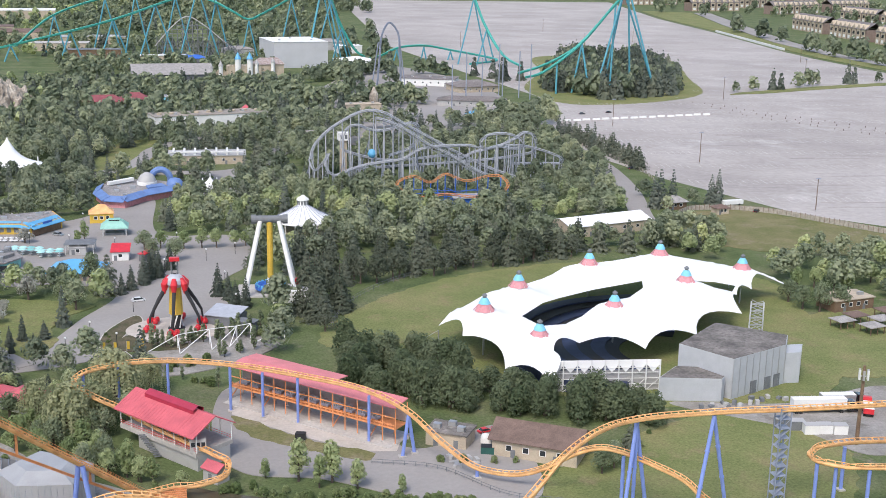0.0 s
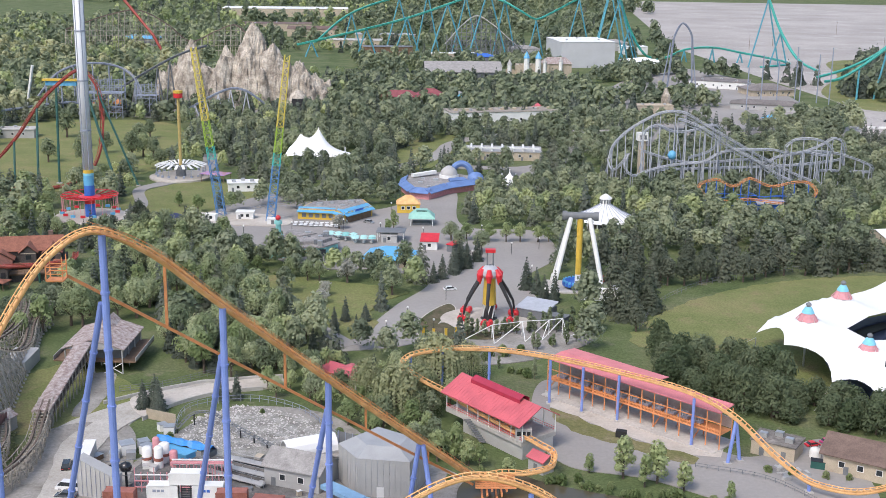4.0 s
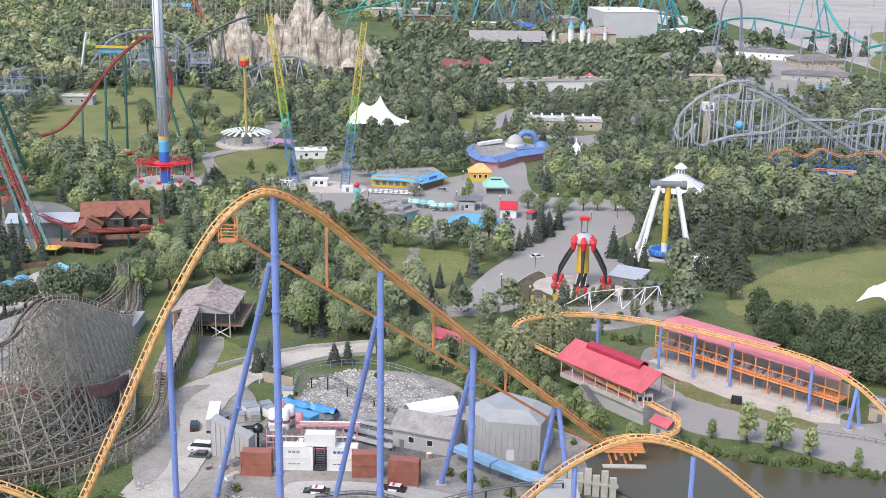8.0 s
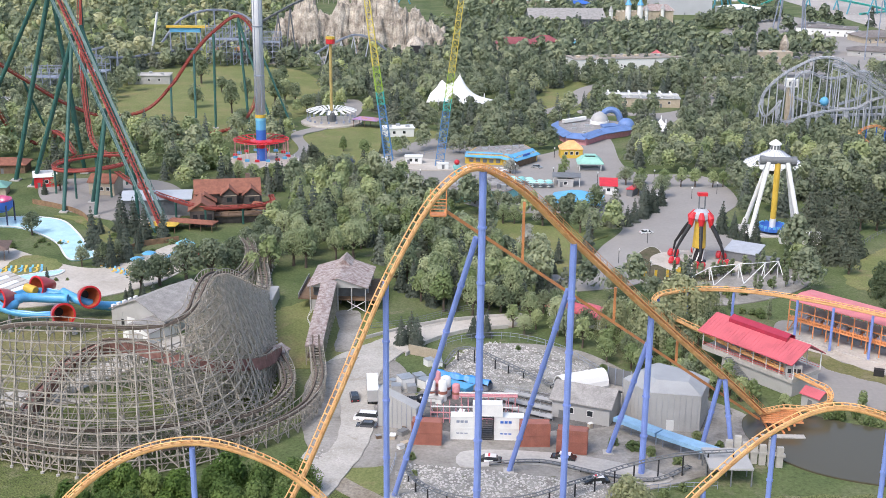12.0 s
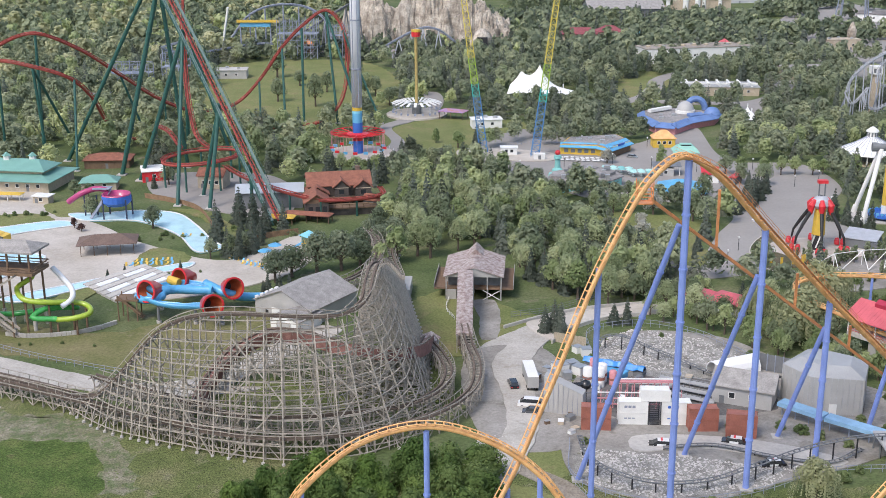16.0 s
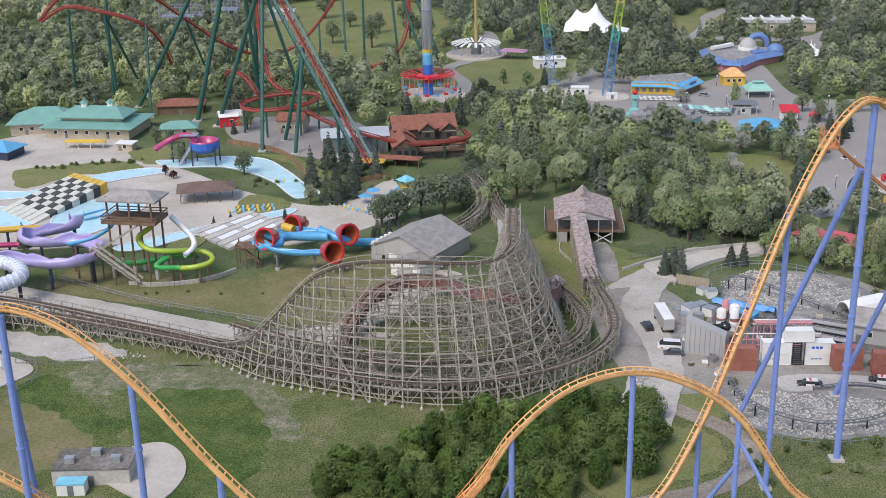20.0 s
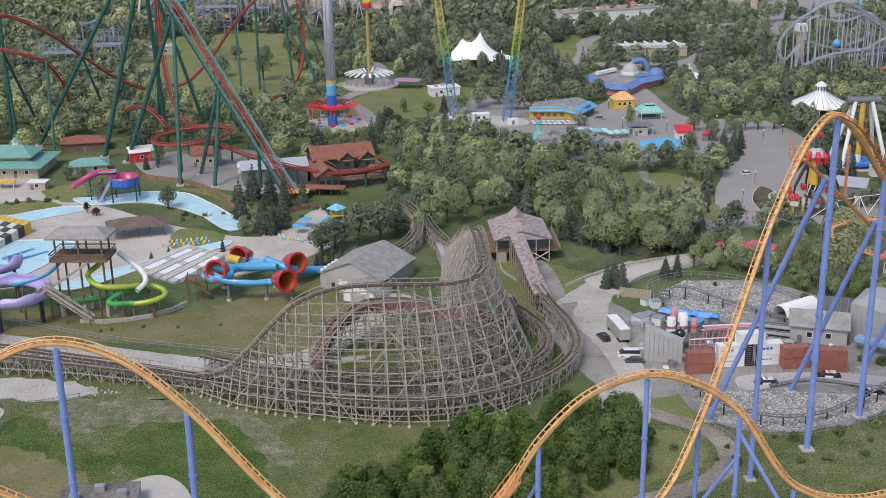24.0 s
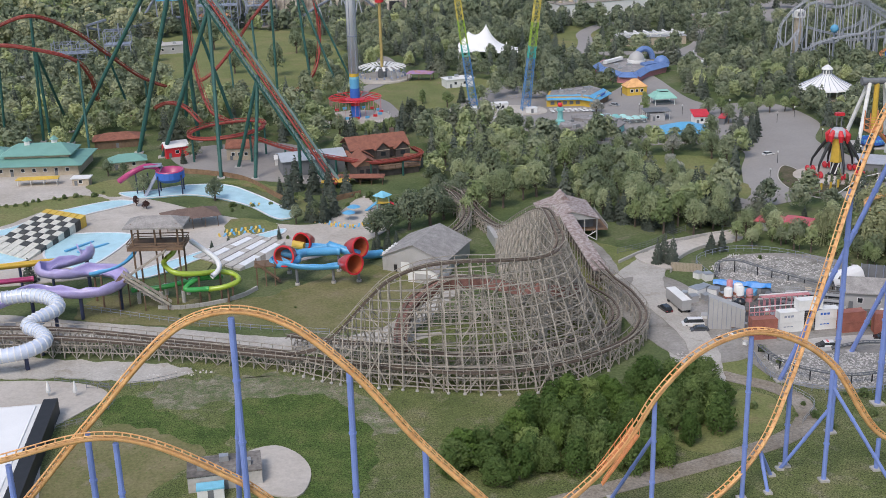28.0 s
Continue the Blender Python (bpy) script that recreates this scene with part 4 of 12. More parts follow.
part("drop_cover", Mesh().prism(cover, -0.2, 3.6), WALLG, wooden, "grey board cover at the foot of the drop")

# ---- amphitheatre ----
from mathutils.geometry import delaunay_2d_cdt

CONES = [(128.2, 312.9, 18.0), (143.9, 331.6, 19.0), (204.6, 366.3, 17.5), (225.8, 347.6, 16.5), (200.5, 336.0, 16.6), (168.9, 316.3, 15.8), (139.5, 296.5, 14.8), (176.1, 358.0, 17.6)]


def scallop(anchors, sag=0.16, steps=7):
    """An edge that hangs inwards between its anchor points."""
    out, n = [], len(anchors)
    cx, cy = sum(a[0] for a in anchors) / n, sum(a[1] for a in anchors) / n
    for i in range(n):
        (x0, y0, z0), (x1, y1, z1) = anchors[i], anchors[(i + 1) % n]
        nx, ny = -(y1 - y0), x1 - x0
        if (cx - x0) * nx + (cy - y0) * ny < 0:
            nx, ny = -nx, -ny
        for k in range(steps):
            t = k / steps
            b = 4 * t * (1 - t) * sag
            out.append((x0 + (x1 - x0) * t + nx * b, y0 + (y1 - y0) * t + ny * b, z0 + (z1 - z0) * t + 4 * t * (1 - t) * 2.2))
    return out


def tent_sheet(outline, holes, cones, spacing, low):
    """A stretched membrane: it falls from every mast to its edge."""
    rings = [outline] + holes
    pts, edges, fixed = [], [], []
    for ring in rings:
        n = len(pts)
        pts += [Vector((p[0], p[1])) for p in ring]
        fixed += [p[2] for p in ring]
        edges += [(n + i, n + (i + 1) % len(ring)) for i in range(len(ring))]
    xs, ys = [p[0] for p in outline], [p[1] for p in outline]
    y = min(ys)
    flat = [[(p[0], p[1]) for p in ring] for ring in rings]
    while y < max(ys):
        x = min(xs)
        while x < max(xs):
            if inside(x, y, flat[0]) and not any(inside(x, y, h) for h in flat[1:]):
                pts.append(Vector((x, y)))
            x += spacing
        y += spacing
    for c in cones:
        pts += [Vector((c[0] + math.cos(k) * q, c[1] + math.sin(k) * q)) for q in (1.6, 2.6, 4.2) for k in np.linspace(0, 6.28, 13)[:-1]]
    v, _, f, _, _, _ = delaunay_2d_cdt(pts, edges, [], 0, 0.02)
    mesh, rim = Mesh(), [Vector(p) for ring in rings for p in ring]
    for p in v:
        d = min(((p.x - q.x) ** 2 + (p.y - q.y) ** 2, q.z) for q in rim)
        near, edge_z = math.sqrt(d[0]), d[1]
        z = edge_z + (low - edge_z) * min(1, near / 9) * 0.6
        for c in cones:
            r = math.hypot(p.x - c[0], p.y - c[1])
            z = max(z, 0) + max(0.0, (c[2] - 3.6 - z)) * math.exp(-max(0, r - 1.4) / 6.5)
        mesh.v.append((p.x, p.y, z))
    for face in f:
        c = sum((v[i] for i in face), Vector((0, 0))) / len(face)
        if inside(c.x, c.y, flat[0]) and not any(inside(c.x, c.y, h) for h in flat[1:]):
            mesh.f.append(tuple(face))
    return mesh


tent = thing("amphitheatre_tent", "large white stretched tent roof with cone-topped masts", "tent")
EDGE = [(116.8, 321, 5.5), (120.2, 306.0, 6.5), (126.4, 284.5, 5.5), (135.4, 274.8, 4.5), (141.0, 288.5, 7.5), (151.2, 296.6, 6.5), (168.6, 291.2, 6.5), (187.0, 298.0, 7.5), (210.6, 316.6, 6.5), (214.5, 328.5, 8.5), (222.0, 333.0, 8.5),
        (246.4, 351, 3.0), (231, 366, 7), (208, 381, 7), (174, 374, 7), (140, 349, 7), (122, 330, 6.5)]
HOLE1 = [(143.0, 305.6, 9.3), (139.6, 313.4, 9.5), (149.0, 323.5, 9.5), (157.5, 331.0, 9.3), (171.0, 339.4, 9.3), (189.5, 345.0, 9.3), (187.0, 338.0, 9.3), (179.0, 329.5, 9.3), (166.0, 321.4, 9.3), (157.5, 312.6, 9.3), (150.5, 307.0, 9.3)]
HOLE2 = [(206.0, 341.2, 8.6), (213.0, 341.0, 8.6), (219.0, 336.4, 8.4), (214.5, 331.6, 8.4), (209.5, 334.2, 8.6)]
part("membrane", tent_sheet(scallop(EDGE), [HOLE1, HOLE2], CONES, 1.6, 10.5), TENTW, tent, "white taut fabric roof", True)
for x, y, z in CONES:
    skirt = Mesh()
    n = 16
    for k in range(n):
        a, b = k * math.tau / n, (k + 1) * math.tau / n
        r0, r1 = 2.9 + (0.3 if k % 2 else 0), 1.5
        skirt.add([(x + r0 * math.cos(a), y + r0 * math.sin(a), z - 4.4), (x + r0 * math.cos(b), y + r0 * math.sin(b), z - 4.4), (x + r1 * math.cos(b), y + r1 * math.sin(b), z - 2.4), (x + r1 * math.cos(a), y + r1 * math.sin(a), z - 2.4)], [(0, 1, 2, 3)])
    part("skirt", skirt, PINKC, tent, "faded pink striped canvas skirt")
    part("cap", Mesh().lathe((x, y, z - 2.45), [(1.75, 0), (1.35, 0.8), (0.95, 1.5), (0.55, 1.7)], 16), CYANC, tent, "light blue canvas cap", True)
    part("vent", Mesh().lathe((x, y, z - 0.8), [(0.55, 0), (0.55, 0.45), (0.8, 0.5), (0.8, 0.8), (0.25, 1.3), (0.02, 1.35)], 12), WALLD, tent)
    part("mast", Mesh().tube([(x, y, -0.2), (x, y, z - 1.2)], 0.3, 8), STEELP, tent)
for a, g in (((116.8, 321, 5.5), (108, 323, 0)), ((135.4, 274.8, 4.5), (134, 268, 0)), ((246.4, 351, 3), (252, 352, 0)), ((126.4, 284.5, 5.5), (121, 280, 0)), ((231, 366, 7), (238, 374, 0)), ((174, 374, 7), (172, 384, 0))):
    part("stay_cable", Mesh().tube([a, g], 0.06, 5), STEELP, tent)
    part("edge_post", Mesh().tube([(a[0], a[1], -0.2), a], 0.16, 7), STEELP, tent)

DARKSEAT = mat("dark_blue_seats", (0.03, 0.045, 0.10), 0.6, vary=0.2)
seats = thing("seating_bowl", "dark tiered amphitheatre seating under the tent", "seating")
for k in range(8):
    r0 = 14 + k * 4.2
    n = 22
    arc = [radians(60 + 170 * i / n) for i in range(n + 1)]
    m = Mesh().sweep([(Vector((182, 306, 0)), Vector((math.cos(a), math.sin(a), 0)), Vector((0, 0, 1))) for a in arc], [(r0, -0.1), (r0 + 4.2, -0.1), (r0 + 4.2, 0.3 + k * 0.45), (r0, 0.3 + k * 0.45)])
    part("tier", m, DARKSEAT if k % 2 else BLACK, seats)

stage = thing("stage_house", "grey metal-clad stage building with a flat dark roof", "building")
SIDING = mat("pale_blue_grey_siding", (0.42, 0.44, 0.46), 0.6, vary=0.07, scale=0.3)
R1 = [(174, 281.5), (192.0, 297.0), (207.0, 283.0), (202.3, 275.4), (182.9, 267.2)]
FLATROOF = mat("dark_flat_roof", (0.165, 0.15, 0.135), 0.95, vary=0.4, scale=0.16, fine=1.2)
part("wall", Mesh().prism(R1, -0.2, 11.2), SIDING, stage, "light grey metal siding")
part("roof", Mesh().prism([(x + (191 - x) * 0.015, y + (281 - y) * 0.015) for x, y in R1], 11.2, 11.32), FLATROOF, stage)
R2 = [(163.8, 270.2), (171.5, 277.5), (177.0, 276.0), (181.0, 267.6), (179.5, 266.2)]
part("side_wing", Mesh().prism(R2, -0.2, 6.4), SIDING, stage)
part("wing_roof", Mesh().prism([(x + (175 - x) * 0.03, y + (271 - y) * 0.03) for x, y in R2], 6.4, 6.5), FLATROOF, stage)
part("annex", Mesh().prism([(202.5, 275.6), (206.0, 282.0), (211.0, 281.8), (207.0, 275.4)], -0.2, 8.8), SIDING, stage)
for k in range(9):
    t = k / 8
    x, y = 182.9 + (202.3 - 182.9) * t, 267.1 + (275.3 - 267.1) * t
    part("siding_seam", Mesh().beam((x, y - 0.03, 0), (x, y - 0.03, 11.2), 0.14), STEELP, stage)
for t in (0.35, 0.62, 0.8):
    x, y = 182.9 + 19.4 * t, 267.1 + 8.2 * t
    part("loading_door", Mesh().prism([(x, y - 0.12), (x + 2.2, y + 0.81), (x + 2.2, y + 1.0), (x, y + 0.1)], 0, 3.6), WALLD, stage)
truss = thing("backstage_wall", "white metal screen wall with triangular bracing", "wall")
ends = [Vector((137.5, 281.0, 0)), Vector((167.0, 277.2, 0))]
TOP = 8.8
for k in range(9):
    p = ends[0].lerp(ends[1], k / 8)
    part("post", Mesh().beam(p, p + Vector((0, 0, TOP)), 0.3), WALLW, truss)
    if k < 8:
        q = ends[0].lerp(ends[1], (k + 1) / 8)
        c = (p + q) / 2
        tri_ = [(p, TOP - 0.1), (q, TOP - 0.1), (q, TOP - 1.2), (c, TOP - 3.4), (p, TOP - 1.2)]
        part("panel", Mesh().add([Vector((a.x, a.y + 0.2, z)) for a, z in tri_] + [Vector((a.x, a.y + 0.35, z)) for a, z in tri_],
             [(0, 4, 3, 2, 1), (5, 6, 7, 8, 9), (0, 1, 6, 5), (1, 2, 7, 6), (2, 3, 8, 7), (3, 4, 9, 8), (4, 0, 5, 9)]), TENTW, truss)
        part("brace", Mesh().beam(c + Vector((0, 0, TOP - 3.4)), q + Vector((0, 0, TOP - 1.2)), 0.16).beam(c + Vector((0, 0, TOP - 3.4)), p + Vector((0, 0, TOP - 1.2)), 0.16), WALLW, truss)
        part("brace", Mesh().beam(p, q + Vector((0, 0, 3.6)), 0.12), WALLW, truss)
        for z in (0.4, 2.0, 3.6, 5.2, 6.6):
            part("girt", Mesh().beam(p + Vector((0, 0, z)), q + Vector((0, 0, z)), 0.14), WALLW, truss)
part("backing", Mesh().add([ends[0] + Vector((0, 0.6, 0)), ends[1] + Vector((0, 0.6, 0)), ends[1] + Vector((0, 0.6, TOP - 3)), ends[0] + Vector((0, 0.6, TOP - 3)), ends[0] + Vector((0, 0.8, 0)), ends[1] + Vector((0, 0.8, 0)), ends[1] + Vector((0, 0.8, TOP - 3)), ends[0] + Vector((0, 0.8, TOP - 3))], [(0, 1, 2, 3), (7, 6, 5, 4), (3, 2, 6, 7), (0, 3, 7, 4), (1, 5, 6, 2)]), WALLG, truss, "grey corrugated backing sheet")
wing = thing("stage_wing_truss", "tilted white lattice screen beside the stage", "truss", at=Matrix.Translation((-3.4, -1.0, 0)))
for k in range(6):
    part("chord", Mesh().beam((213 + k * 0.3, 311 + k * 0.5, 1 + k * 2), (216.5 + k * 0.2, 309 + k * 0.5, 1.6 + k * 2), 0.3), STEELP, wing)
for k in range(11):
    part("lattice", Mesh().beam((213.1 + k * 0.15, 311 + k * 0.25, 1 + k), (216.6 + k * 0.1, 309 + k * 0.25, 2.4 + k), 0.16).beam((213.1 + k * 0.15, 311 + k * 0.25, 2.4 + k), (216.6 + k * 0.1, 309 + k * 0.25, 1 + k), 0.16), STEELP, wing)
for o in (0, 3.4):
    part("upright", Mesh().beam((213 + o, 311 - o * 0.6, -0.1), (214.6 + o * 0.9, 313.6 - o * 0.6, 12), 0.4), STEELP, wing)


# ---- houses ----
def house(name, label, x, y, turn, w, d, h, roof, wall, roofmat, rise=2.0, over=0.5, windows=0, doors=1, category="building", trim=None, ridge_along_w=True):
    """A building: solid walls, a thick roof (gable, hip, flat, shed), a door and windows set into the front."""
    ob = thing(name, label, category, at=place(x, y, turn))
    part("wall", Mesh().box(-w / 2, -d / 2, -0.3, w / 2, d / 2, h), wall, ob)
    a, b = w / 2 + over, d / 2 + over
    m = Mesh()
    if roof == "gable":
        for s in (-1, 1):
            m.add([(-a, s * b, h - 0.1), (a, s * b, h - 0.1), (a, 0, h + rise), (-a, 0, h + rise), (-a, s * b, h + 0.12), (a, s * b, h + 0.12), (a, 0, h + rise + 0.22), (-a, 0, h + rise + 0.22)],
                  [(0, 1, 2, 3), (4, 7, 6, 5), (0, 4, 5, 1), (1, 5, 6, 2), (0, 3, 7, 4)])
        part("gable", Mesh().add([(w / 2, -d / 2, h - 0.05), (w / 2, d / 2, h - 0.05), (w / 2, 0, h + rise), (-w / 2, -d / 2, h - 0.05), (-w / 2, d / 2, h - 0.05), (-w / 2, 0, h + rise)], [(0, 1, 2), (4, 3, 5), (0, 2, 5, 3), (2, 1, 4, 5)]), wall, ob)
    elif roof == "hip":
        k = max(0.0, a - b)
        m.add([(-a, -b, h), (a, -b, h), (a, b, h), (-a, b, h), (-k, 0, h + rise), (k, 0, h + rise), (-a, -b, h - 0.25), (a, -b, h - 0.25), (a, b, h - 0.25), (-a, b, h - 0.25)],
              [(0, 1, 5, 4), (1, 2, 5), (2, 3, 4, 5), (3, 0, 4), (6, 7, 1, 0), (7, 8, 2, 1), (8, 9, 3, 2), (9, 6, 0, 3), (9, 8, 7, 6)])
    elif roof == "shed":
        m.add([(-a, -b, h), (a, -b, h), (a, b, h + rise), (-a, b, h + rise), (-a, -b, h + 0.25), (a, -b, h + 0.25), (a, b, h + rise + 0.25), (-a, b, h + rise + 0.25)],
              [(3, 2, 1, 0), (4, 5, 6, 7), (0, 1, 5, 4), (1, 2, 6, 5), (2, 3, 7, 6), (3, 0, 4, 7)])
    else:
        m.box(-a, -b, h, a, b, h + 0.3)
        if w > 8:
            for i in range(3):
                u, v = (-0.3 + 0.3 * i) * w, (0.2 if i % 2 else -0.15) * d
                part("roof_unit", Mesh().box(u - 0.9, v - 0.7, h + 0.3, u + 0.9, v + 0.7, h + 1.4), STEELP, ob)
    part("roof", m, roofmat, ob)
    for i in range(windows):
        u = -w / 2 + w * (i + 1) / (windows + 1)
        win = part("window", Mesh().box(u - 0.6, -d / 2 - 0.06, h * 0.42, u + 0.6, -d / 2 + 0.1, h * 0.42 + 1.2), GLASS, ob)
        part("frame", Mesh().box(u - 0.75, -d / 2 - 0.03, h * 0.42 - 0.15, u + 0.75, -d / 2 + 0.08, h * 0.42 + 1.35), trim or WALLW, win)
    for i in range(doors):
        u = -w / 2 + w * (i + 0.5) / max(1, doors)
        if windows and doors == 1:
            u = -w / 2 + w * 0.12 + 0.6
        part("door", Mesh().box(u - 0.55, -d / 2 - 0.07, 0, u + 0.55, -d / 2 + 0.1, 2.1), trim or WALLD, ob)
    return ob


def canopy(name, label, x, y, turn, w, d, h, roofmat, rise=1.5, postmat=None, category="shelter", posts=3, overhang=0.6):
    """An open shelter: posts and a hipped roof."""
    ob = thing(name, label, category, at=place(x, y, turn))
    a, b = w / 2 + overhang, d / 2 + overhang
    k = max(0.3, a - b)
    part("roof", Mesh().add([(-a, -b, h), (a, -b, h), (a, b, h), (-a, b, h), (-k, 0, h + rise), (k, 0, h + rise), (-a, -b, h - 0.2), (a, -b, h - 0.2), (a, b, h - 0.2), (-a, b, h - 0.2)],
                            [(0, 1, 5, 4), (1, 2, 5), (2, 3, 4, 5), (3, 0, 4), (6, 7, 1, 0), (7, 8, 2, 1), (8, 9, 3, 2), (9, 6, 0, 3), (9, 8, 7, 6)]), roofmat, ob)
    for i in range(posts):
        for s in (-1, 1):
            u = -w / 2 + w * i / (posts - 1)
            part("post", Mesh().box(u - 0.1, s * d / 2 - 0.1, -0.1, u + 0.1, s * d / 2 + 0.1, h), postmat or BROWN, ob)
    return ob


# orange coaster's station and train shed
station = thing("coaster_station", "red metal roof coaster station on grey walls", "building")
ridge = [Vector((33.0, 273.0, 11.6)), Vector((49.6, 252.2, 11.6))]
dv = (ridge[1] - ridge[0]).normalized()
sv = dv.cross(Vector((0, 0, 1)))
fs = 6.6
if sv.y > 0:
    sv = -sv
m = Mesh()
for s, wdt in ((1, fs), (-1, 6.0)):
    a, b = ridge[0] - dv * 0.6, ridge[1] + dv * 0.6
    o = sv * s * wdt - Vector((0, 0, 3.4))
    m.add([a, b, b + o, a + o, a + Vector((0, 0, 0.25)), b + Vector((0, 0, 0.25)), b + o + Vector((0, 0, 0.25)), a + o + Vector((0, 0, 0.25))],
          [(0, 1, 2, 3), (4, 7, 6, 5), (0, 4, 5, 1), (1, 5, 6, 2), (2, 6, 7, 3), (3, 7, 4, 0)])
part("roof", m, PINKROOF, station, "bright red standing-seam roof")
for k in range(27):
    p = ridge[0].lerp(ridge[1], k / 26) + Vector((0, 0, 0.27))
    part("roof_seam", Mesh().beam(p, p + sv * fs - Vector((0, 0, 3.4)), 0.07), PINKROOF, station)
VENTRED = mat("crimson_vent_paint", (0.36, 0.03, 0.06), 0.5, vary=0.12)
rv = Mesh()
a, b = ridge[0] + dv * 4.5, ridge[1] - dv * 5.0
for s in (-1, 1):
    rv.add([a + sv * s * 1.5 + Vector((0, 0, -0.5)), b + sv * s * 1.5 + Vector((0, 0, -0.5)), b + sv * s * 1.5 + Vector((0, 0, 0.4)), a + sv * s * 1.5 + Vector((0, 0, 0.4)), a + Vector((0, 0, 1.2)), b + Vector((0, 0, 1.2))], [(0, 1, 2, 3), (3, 2, 5, 4)])
part("ridge_vent", rv, VENTRED, station, "dark red ridge ventilator")
m = Mesh()
for s in (-1, 1):
    a, b = ridge[0] + sv * s * 5.2, ridge[1] + sv * s * 5.2
    m.beam((a.x, a.y, 4.0), (b.x, b.y, 4.0), 0.5, 0.9)
deck = [(ridge[0] + sv * 5.4), (ridge[1] + sv * 5.4), (ridge[1] - sv * 5.4), (ridge[0] - sv * 5.4)]
part("platform", Mesh().prism([(p.x, p.y) for p in deck], 3.4, 4.4), CONCRETE, station)
low = [(ridge[0] + sv * 4.9 + dv * 6), (ridge[1] + sv * 4.9), (ridge[1] - sv * 4.6), (ridge[0] - sv * 4.6 + dv * 6)]
part("lower_wall", Mesh().prism([(p.x, p.y) for p in low], -0.2, 3.4), WALLG, station)
for k in range(8):
    for s in (-1, 1):
        p = ridge[0].lerp(ridge[1], k / 7) + sv * s * 5.1
        part("post", Mesh().beam((p.x, p.y, 4.4), (p.x, p.y, 8.8), 0.22), WALLW, station)
for s in (-1, 1):
    a, b = ridge[0] + sv * s * 5.2, ridge[1] + sv * s * 5.2
    for z in (4.9, 5.4):
        part("railing", Mesh().beam((a.x, a.y, z), (b.x, b.y, z), 0.08), REDP, station)
cab = ridge[1] + sv * 3.2 - dv * 1.8
part("control_cabin", Mesh().prism([(cab.x - 1.8, cab.y - 2), (cab.x + 1.8, cab.y - 2), (cab.x + 1.8, cab.y + 2), (cab.x - 1.8, cab.y + 2)], 4.4, 7.4), WALLG, station)
for k in range(3):
    part("cabin_window", Mesh().box(cab.x - 1.5 + k * 1.1, cab.y - 2.06, 5.7, cab.x - 0.7 + k * 1.1, cab.y - 1.9, 6.7), GLASS, station)
for k in range(12):
    p = ridge[0] + dv * (9 + k * 0.5) + sv * (6.2 + 0)
    part("stair_tread", Mesh().box(p.x - 0.8, p.y - 0.3, 4.2 - k * 0.33, p.x + 0.8, p.y + 0.2, 4.35 - k * 0.33), WALLD, station)
house("pump_hut", "small grey hut with a red roof beside the station", 49.5, 244.0, -50, 4.5, 3.5, 3.0, "gable", WALLG, PINKROOF, 1.2, 0.4, 0, 1)

shed = thing("train_shed", "long train shed with orange frame and bleached red roof", "building")
A, B = Vector((57.0, 292.5, 0)), Vector((93.0, 256.5, 0))
sd = (B - A).normalized()
sn = sd.cross(Vector((0, 0, 1)))
if sn.y > 0:
    sn = -sn
for k0, k1, off, z in ((0.0, 1.0, 0.0, 9.3), (0.0, 0.58, -5.2, 10.0)):
    a, b = A.lerp(B, k0), A.lerp(B, k1)
    q = [a + sn * (2.8 + off), b + sn * (2.8 + off), b + sn * (-2.9 + off), a + sn * (-2.9 + off)]
    zs = (z, z, z + 0.7, z + 0.7) if off == 0 else (z, z, z - 0.5, z - 0.5)
    part("roof", Mesh().add([(p.x, p.y, h) for p, h in zip(q, zs)] + [(p.x, p.y, h + 0.22) for p, h in zip(q, zs)], [(0, 3, 2, 1), (4, 5, 6, 7), (0, 1, 5, 4), (1, 2, 6, 5), (2, 3, 7, 6), (3, 0, 4, 7)]), SALMON, shed, "sun-bleached red metal roof")
for k in range(15):
    p = A.lerp(B, k / 14)
    for o in (2.5, -2.5):
        part("post", Mesh().beam((p.x + sn.x * o, p.y + sn.y * o, -0.1), (p.x + sn.x * o, p.y + sn.y * o, 9.3), 0.24), ORANGE2, shed)
        part("footing", Mesh().box(p.x + sn.x * o - 0.45, p.y + sn.y * o - 0.45, -0.2, p.x + sn.x * o + 0.45, p.y + sn.y * o + 0.45, 0.6), CONCRETE, shed)
    if k < 14:
        q = A.lerp(B, (k + 1) / 14)
        for z in (4.2, 5.0, 6.8):
            part("rail_beam", Mesh().beam((p.x + sn.x * 2.5, p.y + sn.y * 2.5, z), (q.x + sn.x * 2.5, q.y + sn.y * 2.5, z), 0.2 if z > 4.5 else 0.4), ORANGE2, shed)
        slat = Mesh()
        for j in range(9):
            t = p.lerp(q, (j + 0.5) / 9) + sn * 2.5
            slat.beam((t.x, t.y, 4.2), (t.x, t.y, 5.4), 0.09)
        part("balusters", slat, ORANGE2, shed, kind="stuff")
        if k % 3 == 0:
            part("knee_brace", Mesh().beam((p.x + sn.x * 2.5, p.y + sn.y * 2.5, 0.6), (p.x - sn.x * 2.5, p.y - sn.y * 2.5, 4.0), 0.2), ORANGE2, shed)
fl = [A + sn * 2.4, B + sn * 2.4, B - sn * 2.4, A - sn * 2.4]
part("deck", Mesh().prism([(p.x, p.y) for p in fl], 3.9, 4.2), ORANGE2, shed)
bk = [A - sn * 2.3, B - sn * 2.3, B - sn * 2.6, A - sn * 2.6]
part("back_lattice", Mesh().prism([(p.x, p.y) for p in bk], 4.4, 7.0), STEELP, shed)
